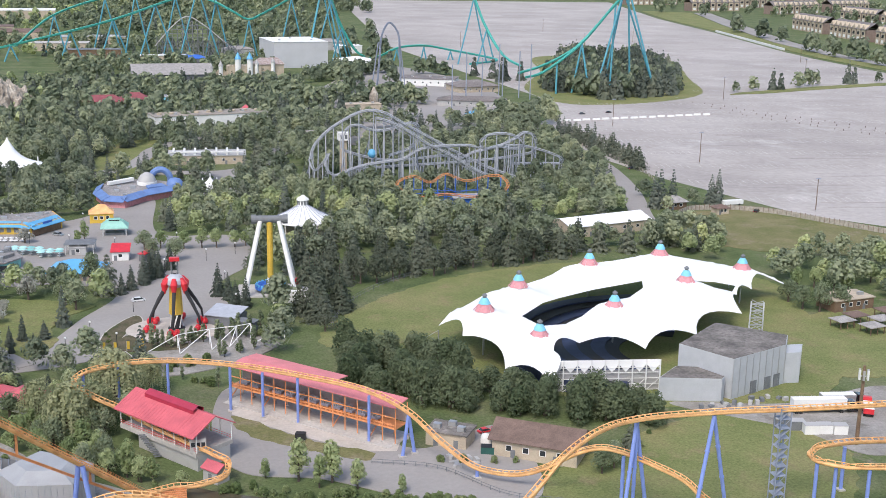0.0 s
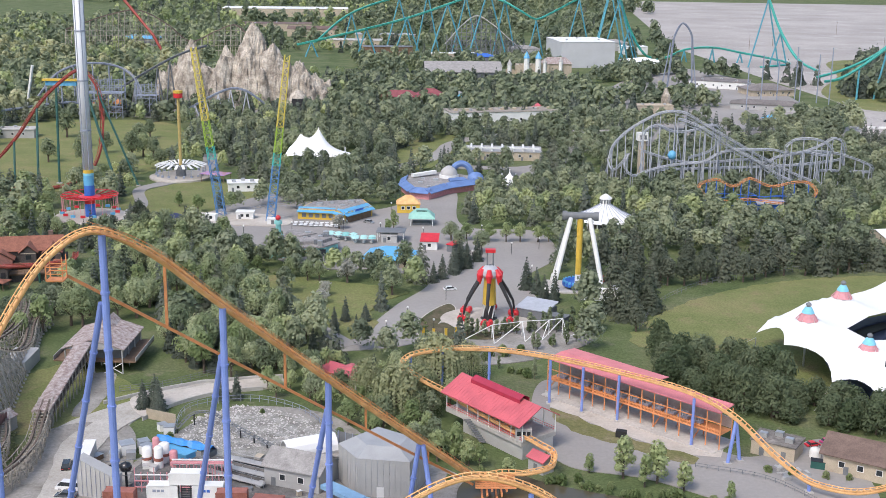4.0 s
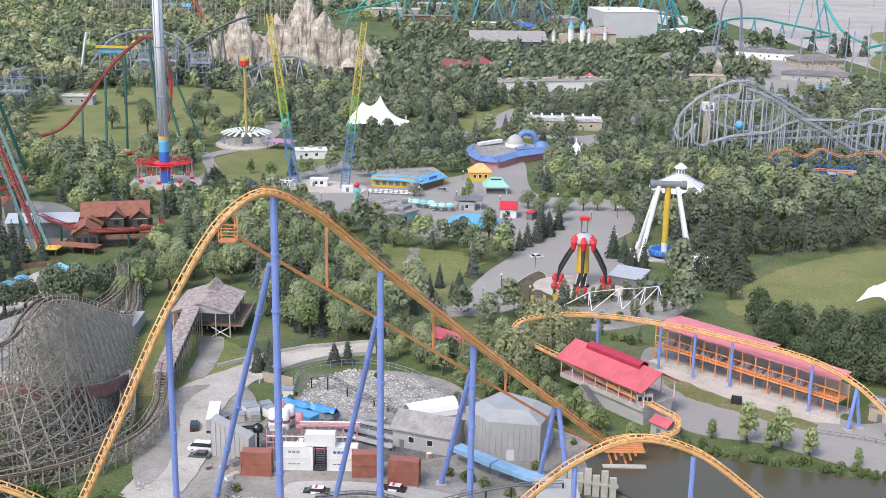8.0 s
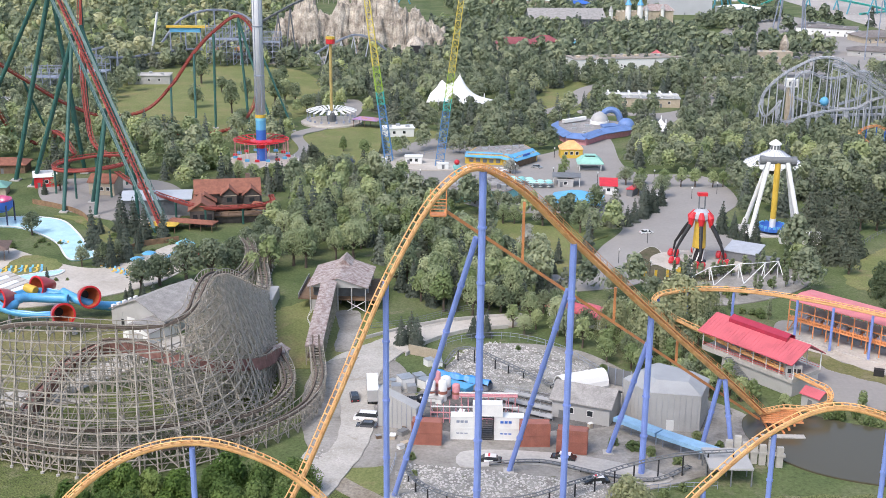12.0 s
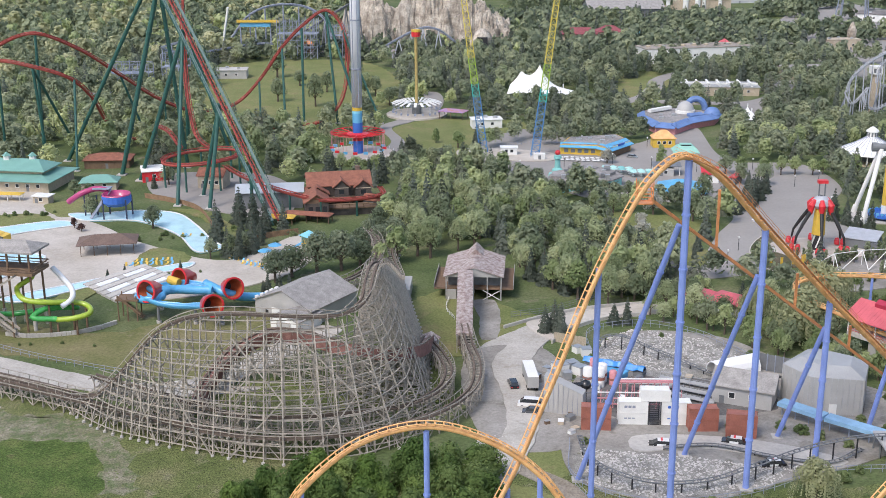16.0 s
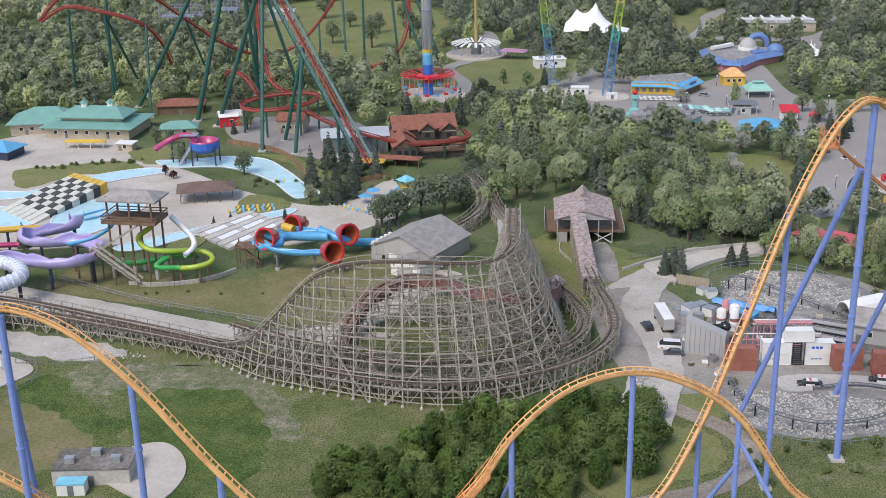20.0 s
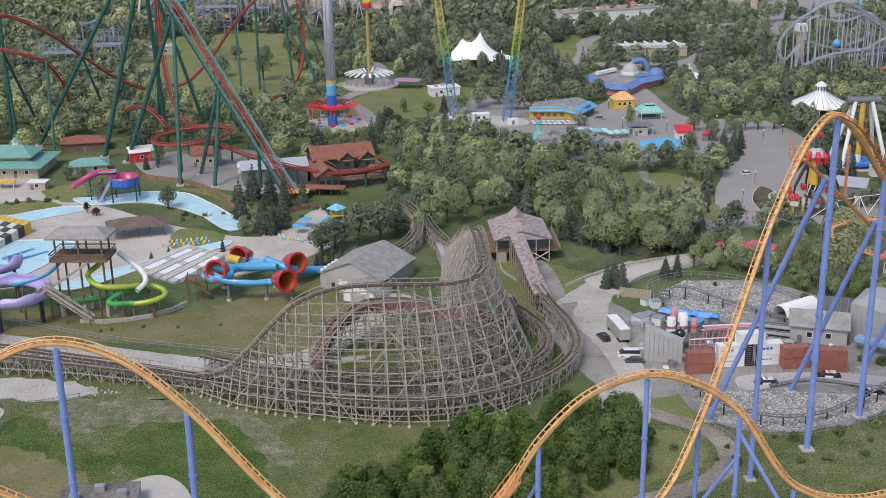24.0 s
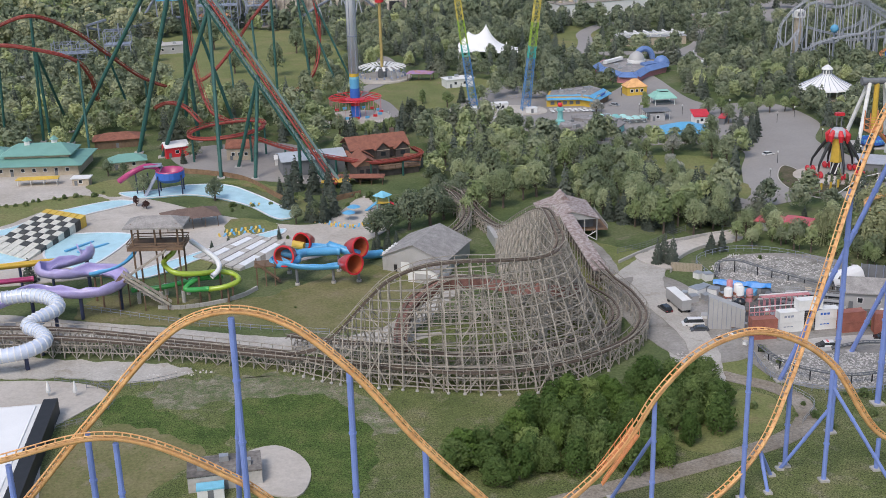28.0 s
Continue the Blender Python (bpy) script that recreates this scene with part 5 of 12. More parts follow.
zone("shed_slab", [tuple((A + sn * 5)[:2]), tuple((B + sn * 5)[:2]), tuple((B - sn * 5)[:2]), tuple((A - sn * 5)[:2])], CONCRETE, "pale concrete slab under the train shed", "pavement", False)

house("maintenance_house", "brown gable-roofed building with tan brick walls", 123.5, 244.5, -33, 20, 11, 4.2, "gable", WALLT, BROWNROOF, 3.0, 0.9, 4, 2)
house("pump_house", "small tan block building with a flat grey roof", 104.5, 254.5, -33, 10, 7, 3.4, "flat", WALLT, FLATROOF, 0, 0.3, 0, 2)
house("white_roof_hall", "low tan hall with a bright white metal roof", 217, 456, 15, 40, 16, 4.5, "gable", WALLT, TENTW, 2.2, 0.5, 5, 2)
house("gate_lodge", "small timber lodge with dark roof", 266, 492, 10, 9, 7, 3.5, "hip", BROWN, GREYROOF, 2.6, 0.8, 2, 1)
house("gate_kiosk", "small kiosk with a dark roof", 282, 478, 10, 6, 5, 3.0, "hip", WALLT, BROWNROOF, 1.4, 0.6, 2, 1)
for i, (x, y) in enumerate(((246, 318), (253, 322), (259, 317), (266, 325), (252, 311), (262, 310))):
    canopy("picnic_shelter", "timber picnic shelter with dark roof", x, y, 12, 5.5, 4.5, 2.8, BROWNROOF if i % 2 else GREYROOF, 1.0)
house("picnic_hall", "flat tan-roofed picnic building", 259, 338, 10, 16, 9, 3.8, "flat", BROWN, WALLT, 0, 0.4, 4, 2)

# rock mountain
ROCK = mat("weathered_fake_rock", (0.27, 0.225, 0.18), 0.95, vary=0.35, scale=0.16, fine=0.9, bump=1.0, tint=(0.41, 0.37, 0.315))


def mountain():
    """A massif with fluted sides, broken by steep needles."""
    r = random.Random(21)
    needles = [(-100, 846, 60, 24), (-118, 842, 44, 13), (-85, 838, 45, 17), (-142, 838, 47, 16), (-160, 838, 26, 12), (-132, 836, 33, 11), (-120, 832, 38, 11), (-103, 836, 42, 13), (-68, 838, 35, 16), (-56, 838, 25, 12), (-48, 838, 14, 10), (-150, 846, 38, 12), (-92, 828, 30, 10), (-76, 828, 27, 9), (-110, 854, 40, 12)]
    needles += [(r.uniform(-164, -50), r.uniform(826, 856), r.uniform(18, 34), r.uniform(4, 7)) for _ in range(46)]
    nx, ny = 190, 96
    m = Mesh()
    for j in range(ny + 1):
        for i in range(nx + 1):
            x, y = -190 + 170 * i / nx, 800 + 80 * j / ny
            wob = noise.fractal(Vector((x * 0.11, y * 0.11, 2.0)), 1.0, 2.0, 4)
            flute = abs(noise.noise(Vector((x * 0.42, y * 0.30, 3.1))))
            edge = min((x + 166 + wob * 5) / 9, (-42 - x + wob * 5) / 14, (y - 820 + wob * 4 - flute * 5) / 4.5, (864 - y) / 10)
            z = 19.0 * max(0.0, min(1.0, edge)) ** 0.8 * (0.75 + 0.35 * math.sin(x * 0.13 + 1.0) ** 2)
            for px, py, h, w in needles:
                d = math.hypot(x - px, y - py) / (w * (1 + 0.25 * wob))
                if d < 1:
                    z = max(z, h * (1 - d) ** 0.9 + z * d * 0.6)
            cover = min(1.0, max(0.0, z / 8))
            z += cover * (wob * 3.0 - flute * 7.0)
            m.v.append((x + wob * 1.5, y + wob * 1.5, z - 0.6))
    for j in range(ny):
        for i in range(nx):
            a = j * (nx + 1) + i
            m.f.append((a, a + 1, a + nx + 2, a + nx + 1))
    return m


hill = tagged(new("rock_mountain", mountain().data("rock_mountain", ROCK)), "jagged pale grey-brown artificial rock mountain", "mountain")
zone("mountain_plaza", [(-175, 780), (-110, 770), (-40, 780), (-40, 800), (-180, 806)], ASPHALT, "grey path in front of the mountain", "pavement")

# spare trains parked in the shed
for lane, n in ((0.2, 12), (-4.8, 7)):
    tr_ = thing("coaster_train", "parked grey coaster train with silver seats", "coaster train")
    for k in range(n):
        p = A.lerp(B, 0.06 + k * 0.072) + sn * lane
        ax = sd * 1.35
        w = sn * 0.75
        base = [p - ax - w, p + ax - w, p + ax + w, p - ax + w]
        car = part("car", Mesh().prism([(c.x, c.y) for c in base], 4.5, 5.2), SILVER2, tr_)
        for o in (-0.7, 0.0, 0.7):
            q = p + sd * o
            part("seat_row", Mesh().beam(q - w + Vector((0, 0, 5.6)), q + w + Vector((0, 0, 5.6)), 0.25, 0.9), STEELP if k % 2 else SILVER, car)

# ---- tall swing tower ----
swing = thing("swing_tower", "tall white steel swing tower with yellow and blue bands", "thrill ride", at=place(-116.2, 486.7))
part("mast", Mesh().tube([(0, 0, 19.8), (0, 0, 98)], 2.0, 20), mat("pale_grey_tower_paint", (0.60, 0.62, 0.66), 0.4, vary=0.05, scale=0.2), swing, smooth=True)
for z in (36, 56.2, 76, 90):
    part("flange", Mesh().tube([(0, 0, z), (0, 0, z + 0.5)], 2.25, 20), SILVER2, swing)
for a in range(6):
    part("seam", Mesh().beam((2.02 * math.cos(a * 1.047), 2.02 * math.sin(a * 1.047), 20), (2.02 * math.cos(a * 1.047), 2.02 * math.sin(a * 1.047), 98), 0.3), SILVER2, swing)
for z0, z1, m_ in ((0, 5.8, DEEPB), (5.8, 8.0, REDP), (8.0, 13.5, DEEPB), (13.5, 17.6, SKYB), (17.6, 18.6, CYANC), (18.6, 20.0, YELLOW)):
    part("band", Mesh().tube([(0, 0, z0 - (0.1 if z0 == 0 else 0)), (0, 0, z1)], 2.12, 20), m_, swing, smooth=False)
ring = Mesh().lathe((0, 0, 8.4), [(2.3, -0.8), (4.6, -0.6), (4.6, 0.4), (2.3, 0.9)], 24)
part("carriage", ring, REDP, swing, "red swing carriage at the base")
for k in range(16):
    a = k * math.tau / 16
    c, s = math.cos(a), math.sin(a)
    arm = part("arm", Mesh().beam((4.4 * c, 4.4 * s, 8.6), (11.5 * c, 11.5 * s, 9.4), 0.3, 0.4), REDP, swing)
    for o in (-0.8, 0.8):
        part("chain", Mesh().beam((11.2 * c - s * o, 11.2 * s + c * o, 9.4), (11.2 * c - s * o, 11.2 * s + c * o, 3.0), 0.12), PINKC, arm)
    part("seat", Mesh().box(11.2 * c - 0.9, 11.2 * s - 0.4, 2.0, 11.2 * c + 0.9, 11.2 * s + 0.4, 3.0), SKYB if k % 2 else REDP, arm)
part("rim", Mesh().tube([(11.5 * math.cos(k * math.tau / 32), 11.5 * math.sin(k * math.tau / 32), 9.4) for k in range(33)], 0.16, 6, False), REDP, swing)
zone("swing_tower_pad", [(-116 + 15 * math.cos(k * 0.523), 486.7 + 15 * math.sin(k * 0.523)) for k in range(12)], PALECON, "round pale concrete ride pad", "pavement")
for k in range(20):
    a = k * math.tau / 20
    tagged(new("pad_bollard", Mesh().tube([(-116 + 15.2 * math.cos(a), 486.7 + 15.2 * math.sin(a), -0.1), (-116 + 15.2 * math.cos(a), 486.7 + 15.2 * math.sin(a), 1.3)], 0.12, 6).data("pad_bollard", WALLW)), "white post of the ride fence", "post", "posts round the swing tower")

# ---- spinning claw ride ----
claw = thing("claw_ride", "spinning ride with black and red arms on a yellow centre", "thrill ride", at=place(43.0, 352.5))
part("base_drum", Mesh().lathe((0, 0, 0), [(2.6, -0.1), (2.6, 0.6), (1.8, 0.7), (1.6, 5.0), (1.9, 5.1)], 12), BLACK, claw)
for k in range(6):
    a = k * 1.047
    part("chevron", Mesh().beam((1.75 * math.cos(a), 1.75 * math.sin(a), 0.9), (1.75 * math.cos(a + 0.7), 1.75 * math.sin(a + 0.7), 4.8), 0.4), WALLW, claw)
part("centre_column", Mesh().tube([(0, 0, 5.0), (0, 0, 14.0)], [2.1, 1.7], 8), YELLOW, claw, "yellow centre column")
part("hub", Mesh().lathe((0, 0, 13.5), [(2.0, 0), (3.0, 1.0), (2.8, 2.4), (1.6, 3.6), (0.6, 3.9)], 12), SILVER, claw)
for k in range(6):
    a = k * math.tau / 6 + 0.4
    c, s = math.cos(a), math.sin(a)
    part("shoulder", Mesh().tube([(2.2 * c, 2.2 * s, 16.2), (3.4 * c, 3.4 * s, 14.6), (3.6 * c, 3.6 * s, 11.8)], [0.7, 1.1, 0.5], 8), REDP, claw, "red arm shoulder")
    arm = part("arm", Mesh().tube([(3.2 * c, 3.2 * s, 13.2), (6.0 * c, 6.0 * s, 9.0), (8.2 * c, 8.2 * s, 5.2), (8.6 * c, 8.6 * s, 2.6)], [0.6, 0.55, 0.4, 0.3], 8), BLACK, claw, "black curved arm")
    for j in range(4):
        b = j * math.tau / 4 + 0.5
        x, y = 8.6 * c + 1.3 * math.cos(b), 8.6 * s + 1.3 * math.sin(b)
        part("seat", Mesh().lathe((x, y, 0.7), [(0.2, 0), (0.75, 0.2), (0.85, 1.0), (0.55, 1.7), (0.1, 1.8)], 8), REDP, arm, "red seat shell")
for o in (-0.9, 0.9):
    part("lamp_post", Mesh().tube([(o, 0, 16.5), (o, 0, 21.6)], 0.22, 6), WALLD, claw)
part("crown", Mesh().box(-1.5, -0.9, 21.4, 1.5, 0.9, 22.4), REDP, claw, "red top sign box")
zone("claw_pad", [(43 + 15 * math.cos(k * 0.5236), 352 + 12 * math.sin(k * 0.5236)) for k in range(12)], PALECON, "round pale concrete ride pad", "pavement")
zone("claw_bed", [(25, 336), (29, 348), (34, 341), (46, 337.5), (44, 333)], MULCH, "planted bed beside the ride", "planting")
yards = thing("pipe_trellis", "white pipe lattice over a planted queue", "trellis")
pts = [(33, 330, 0), (43, 333.5, 4.4), (43.5, 329, 0.2), (52, 336, 4.8), (52.5, 330.5, 0.4), (60, 337, 5.0), (57.5, 332.0, 0.4), (64, 337.5, 5.4), (65, 333.5, 1.0), (74, 337.5, 2.6)]
for p, q in zip(pts, pts[1:]):
    part("pipe", Mesh().tube([p, q], 0.13, 6), WALLW, yards)
for p in pts[1::2]:
    part("post", Mesh().tube([(p[0], p[1], -0.1), p], 0.13, 6), WALLW, yards)
part("long_pipe", Mesh().tube([pts[1], pts[3], pts[5], pts[7]], 0.11, 6), WALLW, yards)
house("queue_shelter", "queue shelter with slatted grey roof", 58, 356, -30, 10, 8, 3.2, "shed", WALLD, SILVER, 1.2, 0.4, 0, 1)
house("ride_shed", "small dark equipment shed", 63.5, 349, -30, 7, 4, 2.6, "flat", WALLD, WALLD, 0, 0.1, 0, 1)

# ---- pendulum ride ----
pend = thing("pendulum_ride", "pendulum ride with white legs and yellow arm", "thrill ride", at=place(74.5, 388.0, -6))
part("axle_head", Mesh().tube([(-5.6, 0, 25.0), (5.6, 0, 25.0)], 1.25, 14), WALLD, pend, "dark grey axle head")
for x in (-6.0, 4.4):
    part("head_cap", Mesh().tube([(x, 0, 25.0), (x + 1.6, 0, 25.0)], 1.55, 14), WALLD, pend)
for x, y in ((-8.5, -6), (-8.5, 6), (8.5, -6), (8.5, 6)):
    part("leg", Mesh().tube([(x * 1.0, y * 1.3, -0.1), (x * 0.36, y * 0.12, 24.5)], 0.75, 10), WALLW, pend, "white raking leg")
    part("leg_foot", Mesh().tube([(x * 1.0, y * 1.3, -0.1), (x * 0.94, y * 1.2, 2.6)], 0.95, 10), REDP if x > 0 else WALLW, pend)
part("pendulum_arm", Mesh().tube([(0, 0, 5), (0, 0, 25)], 1.0, 12), YELLOW, pend, "yellow pendulum arm")
part("arm_end", Mesh().tube([(0, 0, 1.6), (0, 0, 5)], 1.05, 12), WALLW, pend)
part("gondola", Mesh().lathe((0, 0, 0.7), [(1.0, 0.6), (4.4, 0.3), (5.2, 0.6), (5.2, 1.6), (4.3, 2.1), (3.4, 1.3), (1.0, 1.2)], 24), DEEPB, pend, "blue round gondola")
for k in range(20):
    a = k * math.tau / 20
    part("seat", Mesh().box(4.7 * math.cos(a) - 0.4, 4.7 * math.sin(a) - 0.4, 1.6, 4.7 * math.cos(a) + 0.4, 4.7 * math.sin(a) + 0.4, 3.0), SKYB, pend)
part("deck", Mesh().box(-11, -7, -0.2, 11, 8, 0.4), CONCRETE, pend)
house("ride_plant_room", "long low white plant container", 80.5, 375.2, -6, 13, 3.4, 3.6, "flat", WALLW, WALLW, 0, 0.15, 0, 2)

# ---- carousel ----
car = thing("carousel", "round carousel pavilion with white ribbed cone roof", "carousel", at=place(95.5, 474.0))
part("roof", Mesh().lathe((0, 0, 0), [(12.2, 4.6), (12.0, 5.2), (7.0, 7.6), (2.2, 10.6), (2.2, 11.0)], 24), TENTW, car, "white cone roof")
for k in range(24):
    a = k * math.tau / 24
    part("rib", Mesh().tube([(12.1 * math.cos(a), 12.1 * math.sin(a), 5.3), (7.0 * math.cos(a), 7.0 * math.sin(a), 7.75), (2.2 * math.cos(a), 2.2 * math.sin(a), 10.75)], 0.1, 5), SILVER2, car)
part("lantern", Mesh().lathe((0, 0, 10.6), [(2.0, 0), (2.0, 2.2), (2.6, 2.3), (2.4, 2.8), (0.9, 4.0), (0.1, 4.4)], 16), WALLW, car)
for k in range(10):
    a = k * math.tau / 10
    part("lantern_window", Mesh().box(1.95 * math.cos(a) - 0.3, 1.95 * math.sin(a) - 0.3, 11.0, 1.95 * math.cos(a) + 0.3, 1.95 * math.sin(a) + 0.3, 12.6), WALLD, car)
for k in range(16):
    a = k * math.tau / 16
    part("post", Mesh().tube([(11.4 * math.cos(a), 11.4 * math.sin(a), -0.1), (11.4 * math.cos(a), 11.4 * math.sin(a), 5)], 0.2, 6), WALLW, car)
part("platform", Mesh().lathe((0, 0, 0), [(9.5, -0.1), (9.5, 0.6), (0.5, 0.6)], 24), WALLT, car)
part("centre_drum", Mesh().tube([(0, 0, 0.5), (0, 0, 7)], 3.0, 14), WALLD, car)

# ---- reverse-bungee masts ----
def lattice(name, label, foot, top, w0, w1, bands):
    """A leaning square lattice mast painted in bands."""
    ob = thing(name, label, "thrill ride")
    f, t = Vector((*foot, -0.1)), Vector(top)
    d = (t - f)
    n = 26
    s = d.cross(Vector((0, 1, 0))).normalized()
    u = s.cross(d).normalized()
    for lo, hi, m_ in bands:
        mesh = Mesh()
        for k in range(int(n * lo), int(n * hi)):
            for (a, b) in ((-1, -1), (1, -1), (1, 1), (-1, 1)):
                def at(i, a, b):
                    w = w0 + (w1 - w0) * i / n
                    return f + d * (i / n) + s * a * w / 2 + u * b * w / 2
                mesh.beam(at(k, a, b), at(k + 1, a, b), 0.3)
                c, e = (b * -1, a) if k % 2 else (b, -a)
                c, e = {(-1, -1): (1, -1), (1, -1): (1, 1), (1, 1): (-1, 1), (-1, 1): (-1, -1)}[(a, b)]
                mesh.beam(at(k, a, b), at(k + 1, c, e), 0.16)
                mesh.beam(at(k, a, b), at(k, c, e), 0.16)
        part("lattice", mesh, m_, ob)
    return ob


LIME = mat("lime_green_paint", (0.30, 0.45, 0.06), 0.5, vary=0.1)
NAVY = mat("dark_navy_paint", (0.030, 0.040, 0.085), 0.5, vary=0.1)
PALEY = mat("pale_yellow_lattice_paint", (0.58, 0.48, 0.10), 0.5, vary=0.1)
LATTICEB = mat("mid_blue_mast_paint", (0.085, 0.215, 0.42), 0.5, vary=0.1)
STEPS = ((0, 0.36, LATTICEB), (0.36, 0.46, TEAL), (0.46, 0.58, LIME), (0.58, 1.0, PALEY))
lattice("slingshot_mast", "leaning lattice mast fading from blue to yellow", (-41.2, 482.5), (-33.0, 482.5, 68), 3.4, 2.0, STEPS)
lattice("slingshot_mast", "leaning lattice mast fading from blue to yellow", (-62.7, 491.0), (-72.0, 491.0, 70), 3.4, 2.0, STEPS)
zone("slingshot_pad", [(-72, 496), (-34, 488), (-34, 474), (-72, 480)], PALECON, "pale concrete pad between the masts", "pavement")
house("slingshot_cabin", "white control cabin between the masts", -52, 486, 0, 7, 4, 3.2, "flat", WALLW, WALLW, 0, 0.3, 2, 1)
house("ticket_trailer", "white ticket trailer by the masts", -66, 482, -15, 6, 2.6, 2.8, "flat", WALLW, WALLW, 0, 0.1, 2, 1)
house("mast_box", "white box at the foot of the mast", -39.5, 476.5, 5, 4.5, 2.6, 2.4, "flat", WALLW, WALLW, 0, 0.1, 0, 1)

# ---- swing carousel with a mast ----
ufo = thing("swing_pole_ride", "low round swing ride with a tall yellow mast", "thrill ride", at=place(-96.5, 574))
part("pad", Mesh().lathe((0, 0, 0), [(15, -0.1), (15, 0.9), (0.2, 0.9)], 32), PALECON, ufo)
part("mast", Mesh().tube([(0, 0, 0.8), (0, 0, 40)], 0.75, 10), mat("mustard_mast_paint", (0.42, 0.32, 0.12), 0.6, vary=0.12), ufo, "mustard lattice mast")
part("mast_head", Mesh().lathe((0, 0, 38.5), [(1.0, 0), (2.2, 0.3), (2.2, 2.4), (1.4, 2.6)], 12), REDP, ufo, "red mast head")
part("mast_cap", Mesh().lathe((0, 0, 41.0), [(2.3, 0), (2.3, 1.1), (0.2, 1.4)], 12), YELLOW, ufo)
for k in range(20):
    a = k * math.tau / 20
    part("swing_arm", Mesh().beam((4 * math.cos(a), 4 * math.sin(a), 6), (8 * math.cos(a), 8 * math.sin(a), 7.4), 0.9, 0.3).beam((8 * math.cos(a), 8 * math.sin(a), 7.4), (12.4 * math.cos(a), 12.4 * math.sin(a), 6.2), 1.3, 0.3), WALLW, ufo)
    part("chair", Mesh().beam((11.8 * math.cos(a), 11.8 * math.sin(a), 6.2), (11.8 * math.cos(a), 11.8 * math.sin(a), 2.6), 0.14).box(11.8 * math.cos(a) - 0.5, 11.8 * math.sin(a) - 0.5, 1.7, 11.8 * math.cos(a) + 0.5, 11.8 * math.sin(a) + 0.5, 2.7), SILVER2, ufo)
part("drum", Mesh().tube([(0, 0, 0.9), (0, 0, 6)], 2.4, 14), WALLD, ufo)
STRIPE = mat("orange_purple_canvas", (0.50, 0.24, 0.16), 0.7, vary=0.15, scale=0.5, tint=(0.28, 0.20, 0.48))
canopy("striped_canopy", "orange and purple striped canopy", -78, 565, -20, 12, 7, 4.0, STRIPE, 1.0)

# ---- white peaked tents ----
def peak_tent(x, y, turn, w, d, h, peaks, name="peaked_tent", label="white fabric tent with peaks"):
    ob = thing(name, label, "tent", at=place(x, y, turn))
    n = 28
    m = Mesh()
    for j in range(n + 1):
        for i in range(n + 1):
            u, v = (i / n - 0.5) * w, (j / n - 0.5) * d
            z = 3.0 + 1.2 * (1 - (2 * v / d) ** 2)
            for px, ph in peaks:
                z += ph * math.exp(-math.hypot(u - px, v) / (0.16 * w))
            edge = max(abs(2 * u / w), abs(2 * v / d))
            z -= 1.6 * max(0, edge - 0.7)
            m.v.append((u, v, z))
    for j in range(n):
        for i in range(n):
            a = j * (n + 1) + i
            m.f.append((a, a + 1, a + n + 2, a + n + 1))
    part("fabric", m, TENTW, ob, smooth=True)
    for px, ph in peaks:
        part("mast", Mesh().tube([(px, 0, -0.1), (px, 0, 3.0 + ph + 2.4)], 0.25, 7), WALLW, ob)
    for sx in (-1, 1):
        for sy in (-1, 1):
            part("corner_post", Mesh().tube([(sx * w * 0.48, sy * d * 0.48, -0.1), (sx * w * 0.48, sy * d * 0.48, 2.8)], 0.2, 6), WALLW, ob)
            part("frame_post", Mesh().tube([(sx * w * 0.3, sy * d * 0.52, -0.1), (sx * w * 0.3, sy * d * 0.52, 6.2)], 0.3, 6), WALLW, ob)
    return ob


peak_tent(-33, 622, -12, 33, 22, 14, [(-1, 12.5), (-11, 8.5)])
peak_tent(62, 556, 0, 11, 11, 6, [(0, 4.0)], label="small white peaked tent")

# ---- red dive coaster with green supports ----
dive = thing("dive_coaster", "red steel coaster on dark green columns", "roller coaster")
LIFT = [(-131.0, 374.5, 2.6), (-133.5, 378.5, 5.5), (-143.0, 390.0, 19.5), (-156.0, 405.5, 38.5), (-172.0, 424.5, 62.0), (-184.0, 439, 78)]
steel_track("dive_lift", dive, LIFT, RED, gauge=0.75, spine=0.4, tie=2.0, step=2.0, rail=0.16)
GRATING = mat("grey_green_grating", (0.15, 0.22, 0.20), 0.6, vary=0.15)
lf2 = rails_frames(along(LIFT, 2.0))
for side in (-1, 1):
    m, h = Mesh(), Mesh()
    for i in range(len(lf2) - 1):
        (p, s, u), (q, s2, u2) = lf2[i], lf2[i + 1]
        h.beam(p + s * side * 2.9 + Vector((0, 0, 0.9)), q + s2 * side * 2.9 + Vector((0, 0, 0.9)), 0.1)
        h.beam(p + s * side * 2.9 - u * 0.4, p + s * side * 2.9 + Vector((0, 0, 0.9)), 0.1)
    m.sweep([(p + s * side * 2.3 - u * 0.4, s, u) for p, s, u in lf2], [(-0.55, -0.06), (0.55, -0.06), (0.55, 0.06), (-0.55, 0.06)])
    part("stairway", m, GRATING, dive, "grey-green lift stairway")
    part("handrail", h, GREEN, dive)
    part("lift_truss_chord", Mesh().sweep([(p + s * side * 1.6 - u * 2.6, s, u) for p, s, u in lf2], [(-0.25, -0.25), (0.25, -0.25), (0.25, 0.25), (-0.25, 0.25)]), GREEN, dive)
    b = Mesh()
    for i in range(0, len(lf2) - 2, 2):
        (p, s, u), (q, s2, u2) = lf2[i], lf2[i + 2]
        b.beam(p + s * side * 1.6 - u * 2.6, q + s2 * side * 1.6 - u2 * 0.5, 0.18).beam(q + s2 * side * 1.6 - u2 * 0.5, q + s2 * side * 1.6 - u2 * 2.6, 0.18)
    part("truss_web", b, GREEN, dive, kind="stuff")
